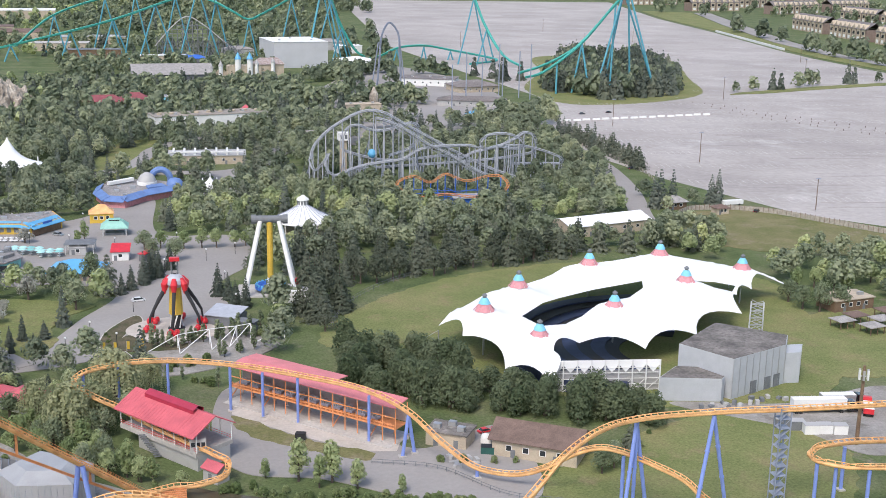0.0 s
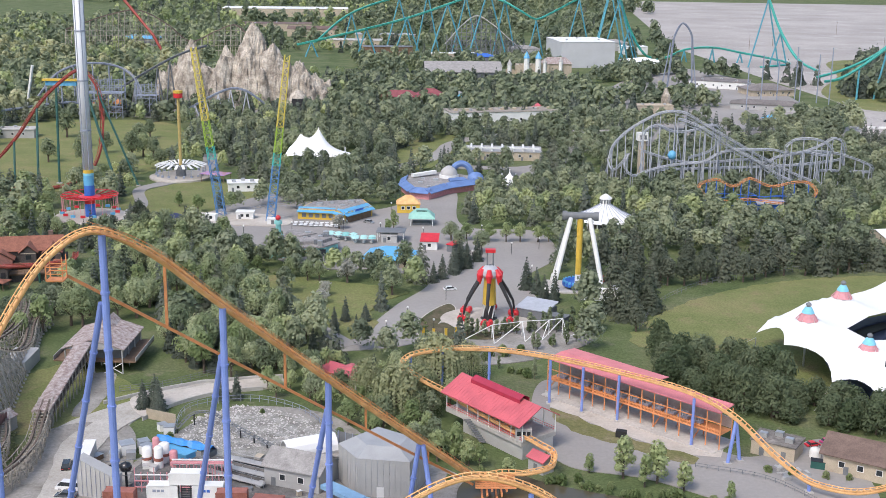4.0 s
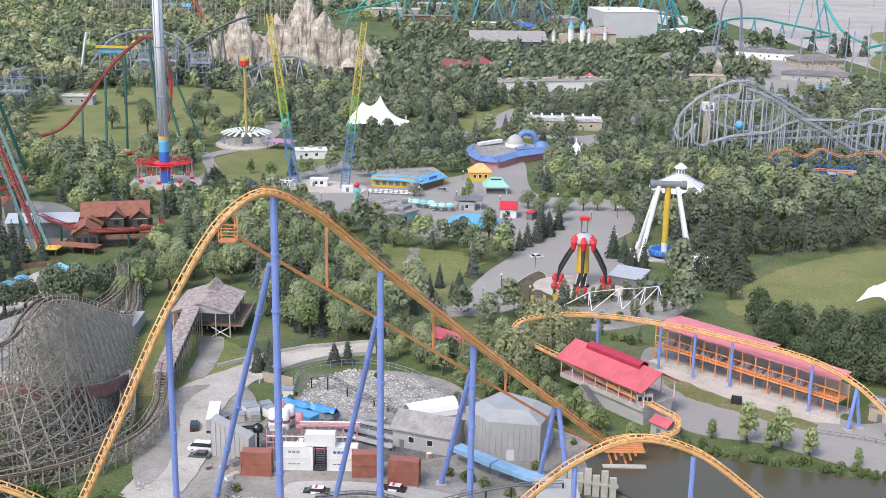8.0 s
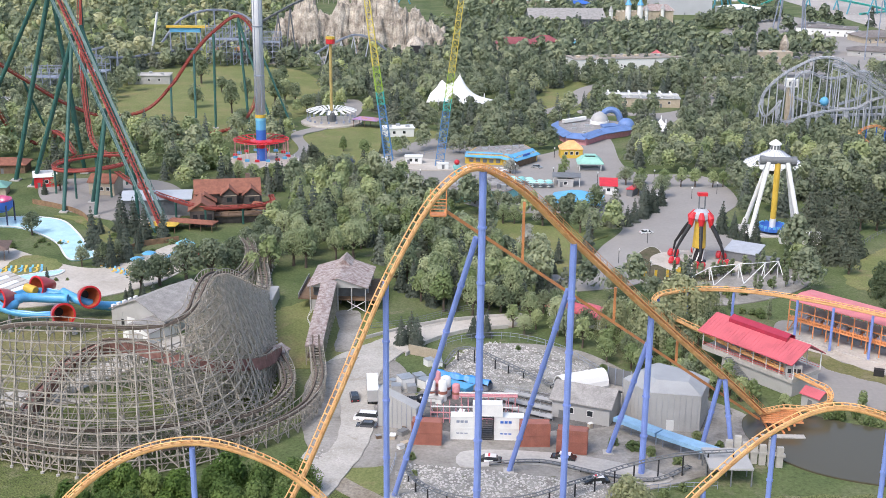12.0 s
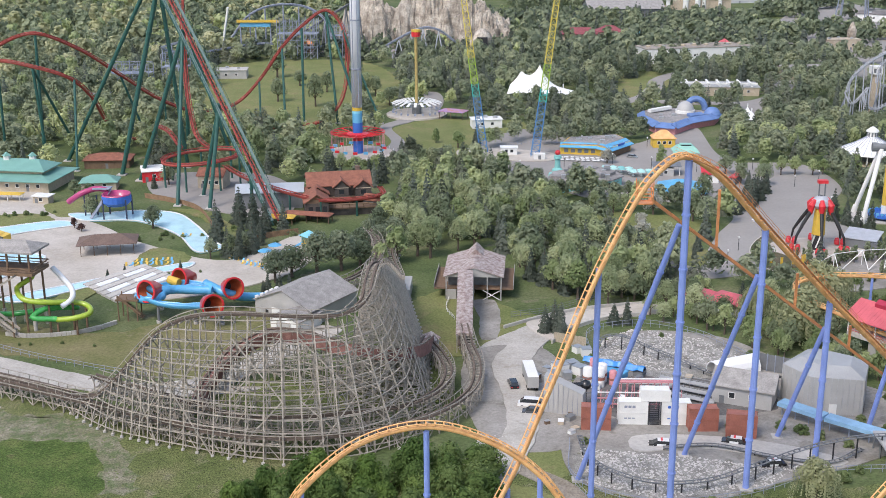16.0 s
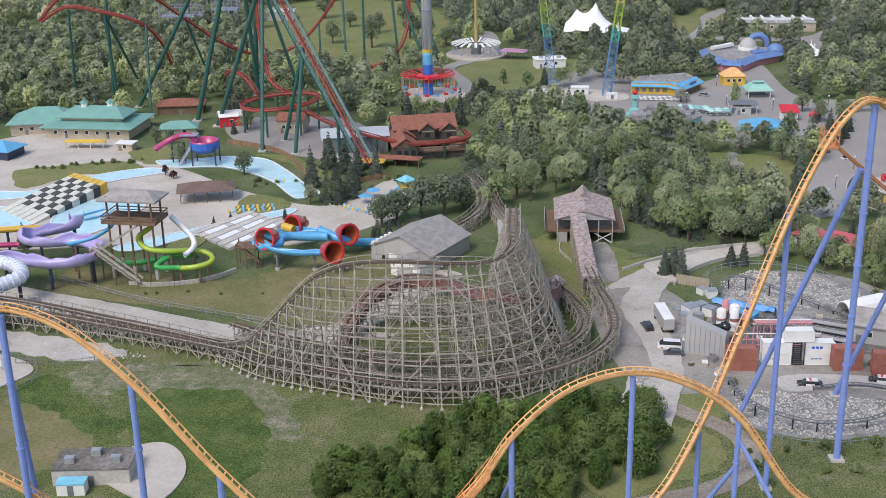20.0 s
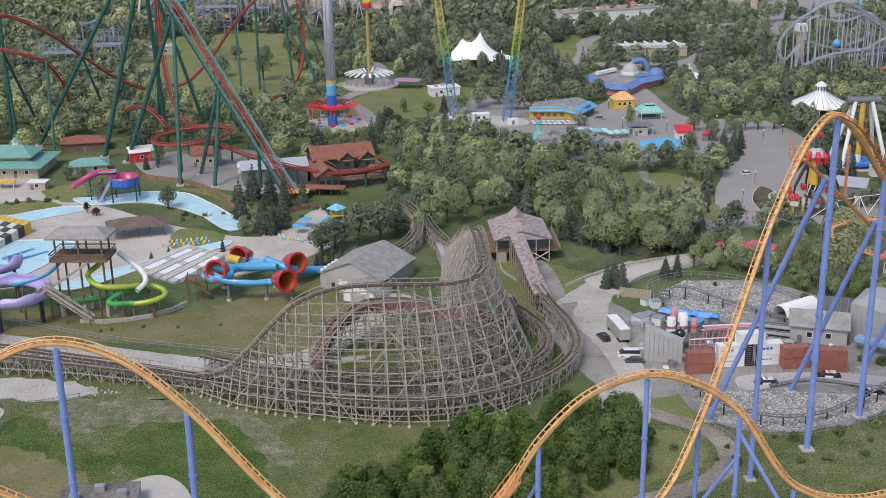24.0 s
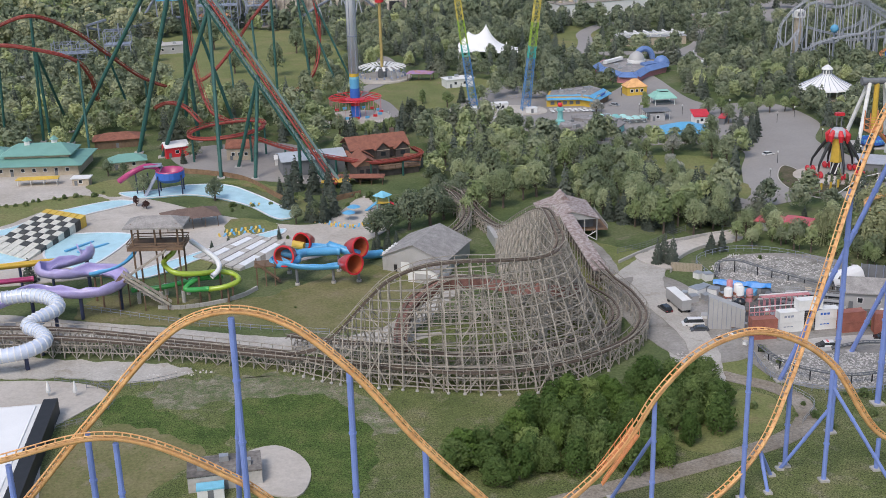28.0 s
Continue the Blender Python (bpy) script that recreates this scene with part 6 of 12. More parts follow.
ARC = [(-168, 540, 70), (-150, 500, 40), (-166, 440, 8), (-196, 452, 18), (-210, 490, 4.5), (-219, 506, 2.6), (-226, 498, 10), (-226, 478, 26), (-230, 464, 36.5), (-243, 460, 41.5), (-258, 462, 43.5), (-275, 476, 36), (-270, 476, 42), (-258, 474, 50.0), (-246, 474, 53.0), (-233, 487, 45), (-222, 506, 31), (-210, 530, 15.0), (-198, 548, 7.0),
       (-184, 560, 8.5), (-172, 562, 20), (-160, 561, 36.0), (-150, 560, 46.0), (-138, 559, 53.5), (-130.5, 557, 47), (-128.0, 554, 27), (-132.0, 550, 10), (-141, 546, 2.5), (-160, 530, 3), (-184, 500, 8)]
steel_track("dive_arc", dive, ARC[5:30], RED, gauge=0.9, spine=0.55, tie=2.4, step=2.2, rail=0.17)
RING = [(-170 + 14.5 * math.cos(k * math.tau / 14), 431 + 13 * math.sin(k * math.tau / 14), 11.5 + 1.2 * math.cos(k * math.tau / 14)) for k in range(14)]
steel_track("dive_ring", dive, RING, RED, gauge=0.9, spine=0.55, tie=2.4, closed=True, bank=6, step=2.2, rail=0.17)
steel_track("dive_dip", dive, [(-219, 506, 2.6), (-208, 494, 5.0), (-199, 474, 13.5), (-192, 455, 18.2), (-186, 447, 17.5), (-180, 440, 12.5)], RED, gauge=0.9, spine=0.55, tie=2.4, step=2.2, rail=0.17)
steel_track("dive_vertical", dive, [(-183, 470, 78), (-183.5, 469, 60), (-183, 466, 40), (-180.5, 460, 24), (-176.0, 452, 14.0), (-168.0, 446, 10.5)], RED, gauge=0.9, spine=0.55, tie=2.4, step=2.2, rail=0.17)
steel_track("dive_run", dive, [(-160, 426, 9.0), (-148, 410, 8.0), (-130, 392, 7.5), (-118, 384, 7.2), (-106, 388, 6.6), (-98, 398, 5.6), (-100, 410, 5.0)], RED, gauge=0.9, spine=0.5, tie=2.4, step=2.2, rail=0.17)
for top, foot, r in (((-172, 425, 59.5), (-196, 437, 0), 0.85), ((-172.5, 425.5, 59.5), (-172, 400, 0), 0.7), ((-156, 405.5, 36.2), (-159.5, 396, 0), 0.7), ((-156, 405.5, 36.2), (-166, 414, 0), 0.7), ((-143, 390, 17.5), (-143, 391, 0), 0.6),
                     ((-184, 440, 76), (-206, 446, 0), 0.9), ((-184, 440, 76), (-183, 460, 0), 0.8), ((-188, 446, 78), (-236, 470, 0), 0.8), ((-183, 470, 74), (-190, 490, 0), 0.8), ((-183, 468, 58), (-168, 476, 0), 0.7),
                     ((-243, 460, 40), (-239, 492, 0), 0.55), ((-243, 460, 40), (-243, 466, 0), 0.6), ((-228, 464, 35), (-226, 452, 0), 0.5), ((-246, 474, 51.4), (-248, 476, 0), 0.6), ((-222, 506, 29.5), (-216, 518, 0), 0.5), ((-210, 530, 13.5), (-210, 530, 0), 0.45), ((-258, 462, 42), (-262, 470, 0), 0.5),
                     ((-172, 562, 18.6), (-171, 556, 0), 0.5), ((-160, 561, 34.6), (-158, 549.8, 0), 0.55), ((-150, 560, 44.4), (-150, 556, 0), 0.6), ((-138, 559, 52), (-120, 545, 0), 0.6), ((-138, 559, 52), (-133, 552, 0), 0.6), ((-130, 556, 44), (-112, 552, 0), 0.5)):
    column(dive, top, foot, r, GREEN)
for k in range(0, 14, 2):
    x, y, z = RING[k]
    column(dive, (x, y, z - 1.1), r=0.4, material=GREEN, plinth=False)
for x, y, z in ((-148, 410, 7), (-130, 392, 6.4), (-118, 384, 6.2), (-106, 388, 5.6)):
    column(dive, (x, y, z), r=0.4, material=GREEN, plinth=False)

# ---- grey looping coaster ----
grey = thing("looping_coaster", "grey steel looping coaster on a thicket of columns", "roller coaster")
G1 = [(109.1, 562, 14), (110.7, 562, 20), (116.8, 562, 27), (124.8, 562, 32.4), (132.9, 562, 36.3), (140, 562, 37.2), (145.1, 562, 36.1), (154.4, 562, 30.9), (164.9, 562, 25.1), (177.6, 562, 18.1), (190.5, 562, 11.6), (201.4, 562, 6.6), (212, 562, 3.0)]
G2 = [(140, 556, 34.4), (144, 556, 33.4), (153.2, 556, 29.3), (165.7, 556, 21.4), (178.3, 556, 15), (191.2, 556, 7.4), (204, 556, 3.0)]
G3 = [(126, 570, 17), (126.8, 572, 24.3), (129.4, 572, 27.8), (134.6, 572, 28.8), (139.7, 572, 26.6), (147, 572, 26), (154.4, 572, 27.9), (160.7, 573, 29.4), (164.9, 576, 26.7), (165, 578, 20.4), (160.8, 576, 16.3), (150, 574, 13)]
G4 = [(109.1, 562, 14), (111, 558, 9.5), (117.4, 556, 17.4), (115.9, 555, 14.9), (116.3, 554, 10.9), (119.8, 554, 7.7), (123.3, 555, 8.1), (126.9, 556, 9.6), (135, 556, 11.9), (144.2, 556, 13.2), (153.4, 556, 14.5), (159.5, 556, 18), (165.7, 556, 19.9), (176.1, 557, 20.2), (186.6, 558, 20), (193, 560, 18.3)]
G5 = [(126.4, 566, 17.5), (134.6, 566, 14.8), (145, 566, 12.5), (155.4, 566, 12.2), (165.9, 566, 13), (176.5, 566, 13.9), (185.1, 566, 12.6), (190.4, 566, 15.1), (202.2, 566, 17.5), (211.8, 566, 21.5), (217.2, 567, 24.4), (222.2, 569, 22.9), (224.6, 571, 18.1), (224.2, 573, 13.9), (214, 576, 11), (196, 577, 9), (176, 577, 8), (152, 575, 7.5), (132, 572, 7)]
G6 = [(192.9, 560, 21.3), (195, 558.6, 24.3), (200.3, 557.6, 25.6), (206.7, 557.6, 25.2), (212.2, 558.6, 23), (215, 560.5, 19.3), (214, 562, 17.2), (209.1, 562.6, 17.3), (202.6, 562.6, 18.5), (196.2, 562, 17.6), (193.3, 561, 19.2)]
G7 = [(205, 572, 17.2), (218.7, 570, 17), (229.9, 570, 14.1), (237.9, 571, 10.7), (240, 574, 7.4), (232, 578, 6.5), (216, 580, 6.5)]
for points, loop in ((G1, False), (G2, False), (G3, False), (G4, False), (G5, False), (G6, True), (G7, False)):
    steel_track("grey_track", grey, points, SILVER, gauge=0.8, spine=0.34, tie=1.8, step=2.0, rail=0.17, closed=loop)
# catwalk and truss of the lift
walkway = Mesh()
for line in (G1[5:], G2):
    for (p, q) in zip(along(line, 3.0), along(line, 3.0)[1:]):
        walkway.beam(p + Vector((0, -1.4, -0.6)), q + Vector((0, -1.4, -0.6)), 0.9, 0.1)
        walkway.beam(p + Vector((0, -1.9, 0.5)), q + Vector((0, -1.9, 0.5)), 0.12)
        walkway.beam(p + Vector((0, -1.9, -0.6)), p + Vector((0, -1.9, 0.5)), 0.12)
        walkway.beam(p + Vector((0, 0, -2.2)), q + Vector((0, 0, -2.2)), 0.3)
        walkway.beam(p + Vector((0, 0, -2.2)), q + Vector((0, 0, -0.8)), 0.18)
tagged(part("catwalk", walkway, SILVER, grey, "grey lift catwalk with a truss"), "grey lift catwalk with a truss", kind="stuff")
gr = random.Random(3)
for line, gap in ((G1, 5.0), (G2, 6.0), (G3, 6.0), (G4, 4.5), (G5, 4.5), (G6, 5.0), (G7, 5.0)):
    for i, p in enumerate(along(line, gap)):
        if p.z > 3:
            column(grey, (p.x, p.y, p.z - 0.8), (p.x + gr.uniform(-0.6, 0.6), p.y + gr.uniform(-1.0, 1.0), 0), 0.27, SILVER, plinth=False, joints=False)
            if i % 4 == 0 and p.z > 9:
                column(grey, (p.x, p.y, p.z * 0.8), (p.x + gr.uniform(-6, 6), p.y + 3, 0), 0.22, SILVER2, "brace", plinth=False, joints=False)

# ---- blue wild-mouse coaster ----
mouse = thing("wild_mouse_coaster", "small orange-tracked coaster on bright blue columns", "roller coaster")
M1 = [(143, 517, 10.6), (151, 519, 13.0), (159, 520, 9.8), (166, 521, 13.2), (176, 521, 9.8), (186, 520, 12.0), (191, 516, 12.4), (193, 511, 9), (188, 508, 6.0), (176, 508, 5.0), (164, 509, 6.4), (152, 510, 5.2), (144, 511, 7.8)]
steel_track("mouse_track", mouse, M1, ORANGE2, gauge=0.6, spine=0.2, tie=2.4, step=1.8, closed=True)
for p in along(M1, 5.0, True):
    column(mouse, (p.x, p.y, p.z - 0.8), r=0.24, material=DEEPB, plinth=False, joints=False)
for p in along(M1, 8.0, True):
    part("cross_beam", Mesh().beam((p.x, p.y, p.z * 0.5), (168, 514, p.z * 0.5), 0.22), DEEPB, mouse)
house("mouse_station", "low ride station with white roof", 178, 512, -6, 20, 6, 3.6, "shed", DEEPB, WALLG, 0.8, 0.6, 0, 2)

# ---- teal giga coaster ----
giga = thing("giga_coaster", "huge teal steel coaster with blue-green legs", "roller coaster")
steel_track("giga_lift", giga, [(-110, 1215, 12), (-95, 1205, 16), (-5, 1200, 39), (50, 1200, 58), (120, 1200, 84)], TEAL, gauge=1.2, spine=1.1, tie=5, step=5, rail=0.35)
steel_track("giga_run", giga, [(-100, 1270, 8), (-60, 1280, 40), (20, 1290, 62), (90, 1260, 58), (118, 1250, 45), (132, 1250, 38), (146, 1250, 44), (175, 1245, 60), (207, 1235, 74)], TEAL, gauge=1.2, spine=1.0, tie=5, step=5, rail=0.35)
steel_track("giga_drop", giga, [(200, 1180, 86), (208, 1190, 62), (220, 1200, 34), (240, 1205, 6), (256, 1203, 4), (276, 1200, 13), (304, 1200, 15.5), (332, 1200, 11), (378, 1190, 2.0), (340, 1150, 1.5)], TEAL, gauge=1.2, spine=1.0, tie=5, step=5, rail=0.35)
steel_track("giga_hill", giga, [(385, 1120, 1.5), (370, 1130, 10), (356, 1150, 36), (345, 1160, 66), (335, 1170, 88)], TEAL, gauge=1.2, spine=1.0, tie=5, step=5, rail=0.35)
steel_track("giga_out", giga, [(322, 905, 15), (334, 910, 16.5), (350, 913, 25), (371, 915, 41), (398, 915, 72), (412, 915, 86), (428, 914, 90)], TEAL, gauge=1.1, spine=0.8, tie=4, step=4, rail=0.3)
steel_track("giga_out2", giga, [(322, 925, 16), (345, 930, 22), (372, 932, 36), (395, 932, 60), (410, 930, 78)], TEAL, gauge=1.1, spine=0.8, tie=4, step=4, rail=0.3)
for top, foot in (((398, 915, 70), (395, 912, 0)), ((404, 915, 80), (380, 905, 0)), ((404, 915, 80), (398, 935, 0)), ((408, 915, 84), (432, 905, 0)), ((408, 915, 84), (420, 930, 0)), ((371, 915, 39), (365, 918, 0)), ((371, 915, 39), (378, 912, 0)), ((350, 913, 23), (350, 913, 0)), ((404, 915, 82), (440, 925, 0))):
    column(giga, top, foot, 0.8, TEAL2, plinth=False, joints=False)
for x, y, z, a in ((-95, 1205, 15, 6), (-40, 1202, 29, 10), (0, 1200, 40, 14), (40, 1200, 54, 18), (80, 1200, 70, 20), (-60, 1280, 39, 10), (-10, 1287, 55, 14), (60, 1275, 58, 14), (132, 1250, 36, 8), (175, 1245, 58, 14), (205, 1236, 72, 16), (208, 1190, 60, 18), (220, 1200, 32, 10), (276, 1200, 11, 3), (304, 1200, 13.5, 3), (332, 1200, 9, 3), (356, 1150, 34, 10), (345, 1160, 64, 16), (200, 1182, 82, 18), (100, 1260, 56, 12), (20, 1290, 60, 12)):
    column(giga, (x, y, z), (x - a, y - a * 0.3, 0), 0.75, TEAL2, plinth=False, joints=False)
    column(giga, (x, y, z), (x + a, y + a * 0.3, 0), 0.75, TEAL2, plinth=False, joints=False)
# far inverted loop of dull grey track
inv = thing("inverted_coaster", "dull grey inverted coaster loop", "roller coaster")
steel_track("inv_loop", inv, [(207, 930, 3), (209, 930, 28), (211, 930, 46), (217, 930, 55.5), (224, 930, 48), (226, 930, 28), (227, 929, 3)], SILVER2, gauge=0.8, spine=0.5, tie=3, step=3, rail=0.25)
for x in (207, 227):
    column(inv, (x + (1.5 if x < 210 else -1.5), 930, 40), (x + (-4 if x < 210 else 4), 932, 0), 0.5, SILVER2, plinth=False, joints=False)
for x, y, h in ((300, 905, 40), (312, 890, 36), (318, 880, 42), (290, 860, 34), (285, 900, 30), (262, 860, 38), (244, 830, 32)):
    p = thing("sky_coaster_mast", "tall thin grey steel mast", "mast")
    part("pole", Mesh().tube([(x, y, -0.1), (x, y, h)], 0.45, 6), SILVER2, p)
# distant wooden coaster and red coaster behind the mountain
far = thing("distant_wooden_coaster", "grey wooden coaster hills far behind the mountain", "roller coaster")
FAR = [(-330, 1180, 26), (-290, 1190, 40), (-262, 1195, 44), (-235, 1200, 30), (-215, 1205, 14), (-190, 1210, 24), (-170, 1210, 30), (-150, 1205, 12), (-130, 1200, 6)]
m, b = Mesh(), Mesh()
pts = along(FAR, 3)
for p, q in zip(pts, pts[1:]):
    m.beam(p, q, 2.4, 1.2)
for p, q in zip(pts[::2], pts[2::2]):
    for o in (-3, 3):
        b.beam((p.x, p.y + o * (1 + p.z * 0.06), 0), (p.x, p.y + o * 0.4, p.z), 0.5)
    for z in range(5, int(p.z), 5):
        b.beam((p.x, p.y - 3, z), (q.x, q.y - 3, min(z, q.z)), 0.35)
part("track", m, WOOD2, far)
part("trestle", b, WOOD, far, kind="stuff")
part("red_lift", Mesh().tube([(-262, 1130, 60), (-232, 1120, 26), (-222, 1118, 8)], 1.3, 6), RED, far)
rail = thing("mountain_train_coaster", "grey rail line running over the rock mountain", "roller coaster")
steel_track("mountain_rail", rail, [(-216, 796, 4), (-200, 798, 8), (-184, 800, 15.5), (-165, 802, 27), (-144, 808, 38), (-128, 822, 43)], WALLD, gauge=0.7, spine=0.5, tie=3, step=3, rail=0.3)
steel_track("mountain_spur", rail, [(-134, 772, 5), (-127, 770, 9.6), (-116, 770, 15.7), (-103.5, 770, 20.5), (-94, 770, 19), (-83.5, 772, 11.5), (-73, 776, 3)], SILVER2, gauge=0.7, spine=0.5, tie=3, step=3, rail=0.25)
for x, y, z in ((-184, 800, 13.5), (-172, 801, 22), (-158, 804, 29), (-150, 806, 33)):
    column(rail, (x, y, z), (x - 3, y - 3, 0), 0.5, WALLD, plinth=False, joints=False)
    column(rail, (x, y, z), (x + 3, y + 3, 0), 0.5, WALLD, plinth=False, joints=False)
for x, z in ((-127, 8.4), (-120, 12), (-112, 16), (-104, 19), (-94, 17.6)):
    column(rail, (x, 770, z), (x - 3.4, 768, 0), 0.4, SILVER, plinth=False, joints=False)
    column(rail, (x, 770, z), (x + 3.4, 768, 0), 0.4, SILVER, plinth=False, joints=False)
portal = thing("tunnel_portal", "rock tunnel portal with its shade as a black block", "tunnel")
part("rock_frame", Mesh().lathe((-66, 818, -0.5), [(7.5, 0), (7.2, 6), (5.5, 11), (2.0, 14), (0.1, 14.5)], 12), ROCK, portal)
# solid black block paints the cave's inner shade; no hole is cut
part("dark_mouth", Mesh().prism([(-69.6, 810.2), (-62.4, 810.2), (-62.4, 820), (-69.6, 820)], -0.2, 8.5), BLACK, portal, "black block as the shade of the tunnel mouth")
# dark trestle hill behind the show hall
net = thing("dark_trestle_hill", "dark lattice hill of a wooden coaster", "roller coaster")
frame_, rings_ = Mesh(), Mesh()
for k in range(17):
    x = 40 + k * 5.0
    h = 40 * max(0.15, 1 - abs(x - 70) / 62)
    for o in (0, 9):
        frame_.beam((x, 1232 + o, -0.2), (x, 1236 + o * 0.4, h), 0.7)
    for z in range(4, int(h), 4):
        rings_.beam((x, 1232 + z * 0.1, z), (x + 5, 1232 + z * 0.1, z), 0.5)
    frame_.beam((x, 1232, -0.2), (x + 10, 1233, min(h, 18)), 0.5).beam((x + 10, 1232, -0.2), (x, 1233, min(h, 18)), 0.5)
part("trestle", frame_, WALLD, net, kind="stuff")
part("ledger_work", rings_, WALLD, net, kind="stuff")
part("track", Mesh().sweep(rails_frames(along([(38, 1236, 12), (56, 1236, 32), (70, 1236, 41), (86, 1236, 33), (104, 1236, 18), (122, 1236, 4)], 3)), [(-1.2, -0.6), (1.2, -0.6), (1.2, 0.4), (-1.2, 0.4)]), WALLG, net, "pale track rail")
# blue and yellow family coaster frame at the far left
fam = thing("family_coaster", "grey and blue steel coaster frame with a white tail", "roller coaster")
steel_track("family_track", fam, [(-235, 790, 10), (-222, 795, 26), (-205, 800, 32), (-185, 805, 30), (-172, 800, 22), (-168, 790, 8), (-185, 785, 5), (-210, 786, 8), (-250, 740, 8), (-262, 720, 14), (-250, 715, 18)], SILVER2, gauge=0.8, spine=0.5, tie=3, step=3, rail=0.25)
for x, y, z in ((-222, 795, 25), (-212, 798, 30), (-200, 800, 31), (-190, 803, 30), (-180, 803, 27), (-172, 800, 20), (-250, 740, 7), (-262, 720, 13), (-255, 716, 16), (-244, 722, 14)):
    column(fam, (x, y, z), r=0.5, material=SILVER2, plinth=False, joints=False)
part("swing_arm", Mesh().beam((-238, 780, 6), (-233, 780, 32), 3.0, 1.0), WALLW, fam, "white upright swing arm")
part("blue_gate", Mesh().box(-226, 782, 19, -206, 785, 22), SKYB, fam)
part("yellow_beam", Mesh().box(-228, 781, 22, -200, 784, 23.4), YELLOW, fam)
for x in (-226, -216, -206, -200):
    part("gate_leg", Mesh().beam((x, 783, -0.1), (x, 783, 19), 0.8), SILVER2, fam)

def steel_frame(x, y, w, d, h, bays):
    """An open grey steel tower of posts, ledgers and diagonals, with bits of track on its top."""
    ob = thing("steel_ride_frame", "open grey steel frame of a small coaster", "roller coaster", at=place(x, y))
    for i in range(bays + 1):
        for j in (0, 1):
            part("post", Mesh().beam((-w / 2 + w * i / bays, -d / 2 + d * j, -0.1), (-w / 2 + w * i / bays, -d / 2 + d * j, h - 1.5 * (i % 2)), 0.4), SILVER2, ob)
    ties = Mesh()
    for k in range(1, int(h // 4) + 1):
        for j in (0, 1):
            ties.beam((-w / 2, -d / 2 + d * j, k * 4), (w / 2, -d / 2 + d * j, k * 4), 0.25)
        for i in range(bays):
            ties.beam((-w / 2 + w * i / bays, -d / 2, k * 4 - 4), (-w / 2 + w * (i + 1) / bays, -d / 2, k * 4), 0.2)
        for i in range(bays + 1):
            ties.beam((-w / 2 + w * i / bays, -d / 2, k * 4), (-w / 2 + w * i / bays, d / 2, k * 4), 0.2)
    part("tie_work", ties, SILVER2, ob, kind="stuff")
    part("deck", Mesh().box(-w / 2, -d / 2, h * 0.62, w / 2, d / 2, h * 0.62 + 0.3), SILVER2, ob)
    return ob


steel_frame(-258, 640, 22, 10, 17, 5)
steel_frame(-236, 652, 14, 9, 20, 3)
steel_frame(-186, 772, 26, 10, 26, 6)
steel_frame(-160, 780, 14, 8, 22, 3)

# ---- water park ----
def flume(name, label, points, radius, material, parent=None, half=True, steps=10, step=1.1, bank=3.0):
    """A slide trough or a closed slide tube along a line."""
    fr = rails_frames(along(points, step), bank)
    m = Mesh()
    if half:
        outer = [(radius * math.cos(a), radius * math.sin(a)) for a in np.linspace(math.pi * 0.95, math.pi * 2.05, steps)]
        inner = [(x * 0.88, y * 0.88 + 0.02) for x, y in outer][::-1]
        m.sweep(fr, outer + inner)
    else:
        m.sweep(fr, [(radius * math.cos(k * math.tau / 12), radius * math.sin(k * math.tau / 12)) for k in range(12)])
    return part(name, m, material, parent, label, True)


PURPLE = mat("lavender_fibreglass", (0.40, 0.35, 0.60), 0.3, vary=0.1, scale=0.4, coat=0.3)
PALEBL = mat("pale_blue_fibreglass", (0.56, 0.62, 0.74), 0.3, vary=0.08, scale=0.5, coat=0.3)
SLIDEB = mat("sky_blue_fibreglass", (0.10, 0.38, 0.66), 0.3, vary=0.08, coat=0.3)
SLIDEG = mat("green_fibreglass", (0.05, 0.34, 0.08), 0.3, vary=0.1, coat=0.3)
SLIDEL = mat("lime_fibreglass", (0.33, 0.45, 0.05), 0.3, vary=0.1, coat=0.3)
SLIDER = mat("dark_red_fibreglass", (0.42, 0.03, 0.035), 0.3, vary=0.1, coat=0.3)
MAGENTA = mat("magenta_fibreglass", (0.42, 0.05, 0.16), 0.35, vary=0.1, coat=0.3)
SLIDEW = mat("white_fibreglass", (0.72, 0.73, 0.74), 0.3, vary=0.06, coat=0.3)

ws = thing("bowl_slide", "lavender water slide with a pale blue tube", "water slide")
flume("trough", "lavender open trough", [(-206, 300, 10.5), (-204.5, 293, 10), (-211, 288.5, 9.6), (-215, 284.5, 9.2), (-209, 281.5, 9.0), (-202, 283.0, 8.8), (-196, 281.0, 8.6), (-193.0, 275.5, 8.4), (-196.0, 269.5, 8.2), (-203, 268.5, 8.0), (-210.0, 271.0, 7.8), (-216, 272.0, 7.6), (-222, 268, 7.4), (-227, 261, 7.2)], 2.1, PURPLE, ws)
flume("tube", "pale blue ribbed closed tube", [(-222, 267, 8.0), (-214.5, 266.5, 8.4), (-209.5, 264.0, 8.0), (-207.0, 259.0, 7.4), (-210.5, 254.5, 6.8), (-213.0, 250.5, 6.4), (-209.5, 246.5, 6.0), (-207.5, 242.0, 5.6), (-211, 237.5, 5.2), (-219, 236, 4.8), (-230, 236.5, 4.4)], 1.75, PALEBL, ws, half=False)
TUBE = along([(-222, 267, 8.0), (-214.5, 266.5, 8.4), (-209.5, 264.0, 8.0), (-207.0, 259.0, 7.4), (-210.5, 254.5, 6.8), (-213.0, 250.5, 6.4), (-209.5, 246.5, 6.0), (-207.5, 242.0, 5.6), (-211, 237.5, 5.2), (-219, 236, 4.8)], 1.3)
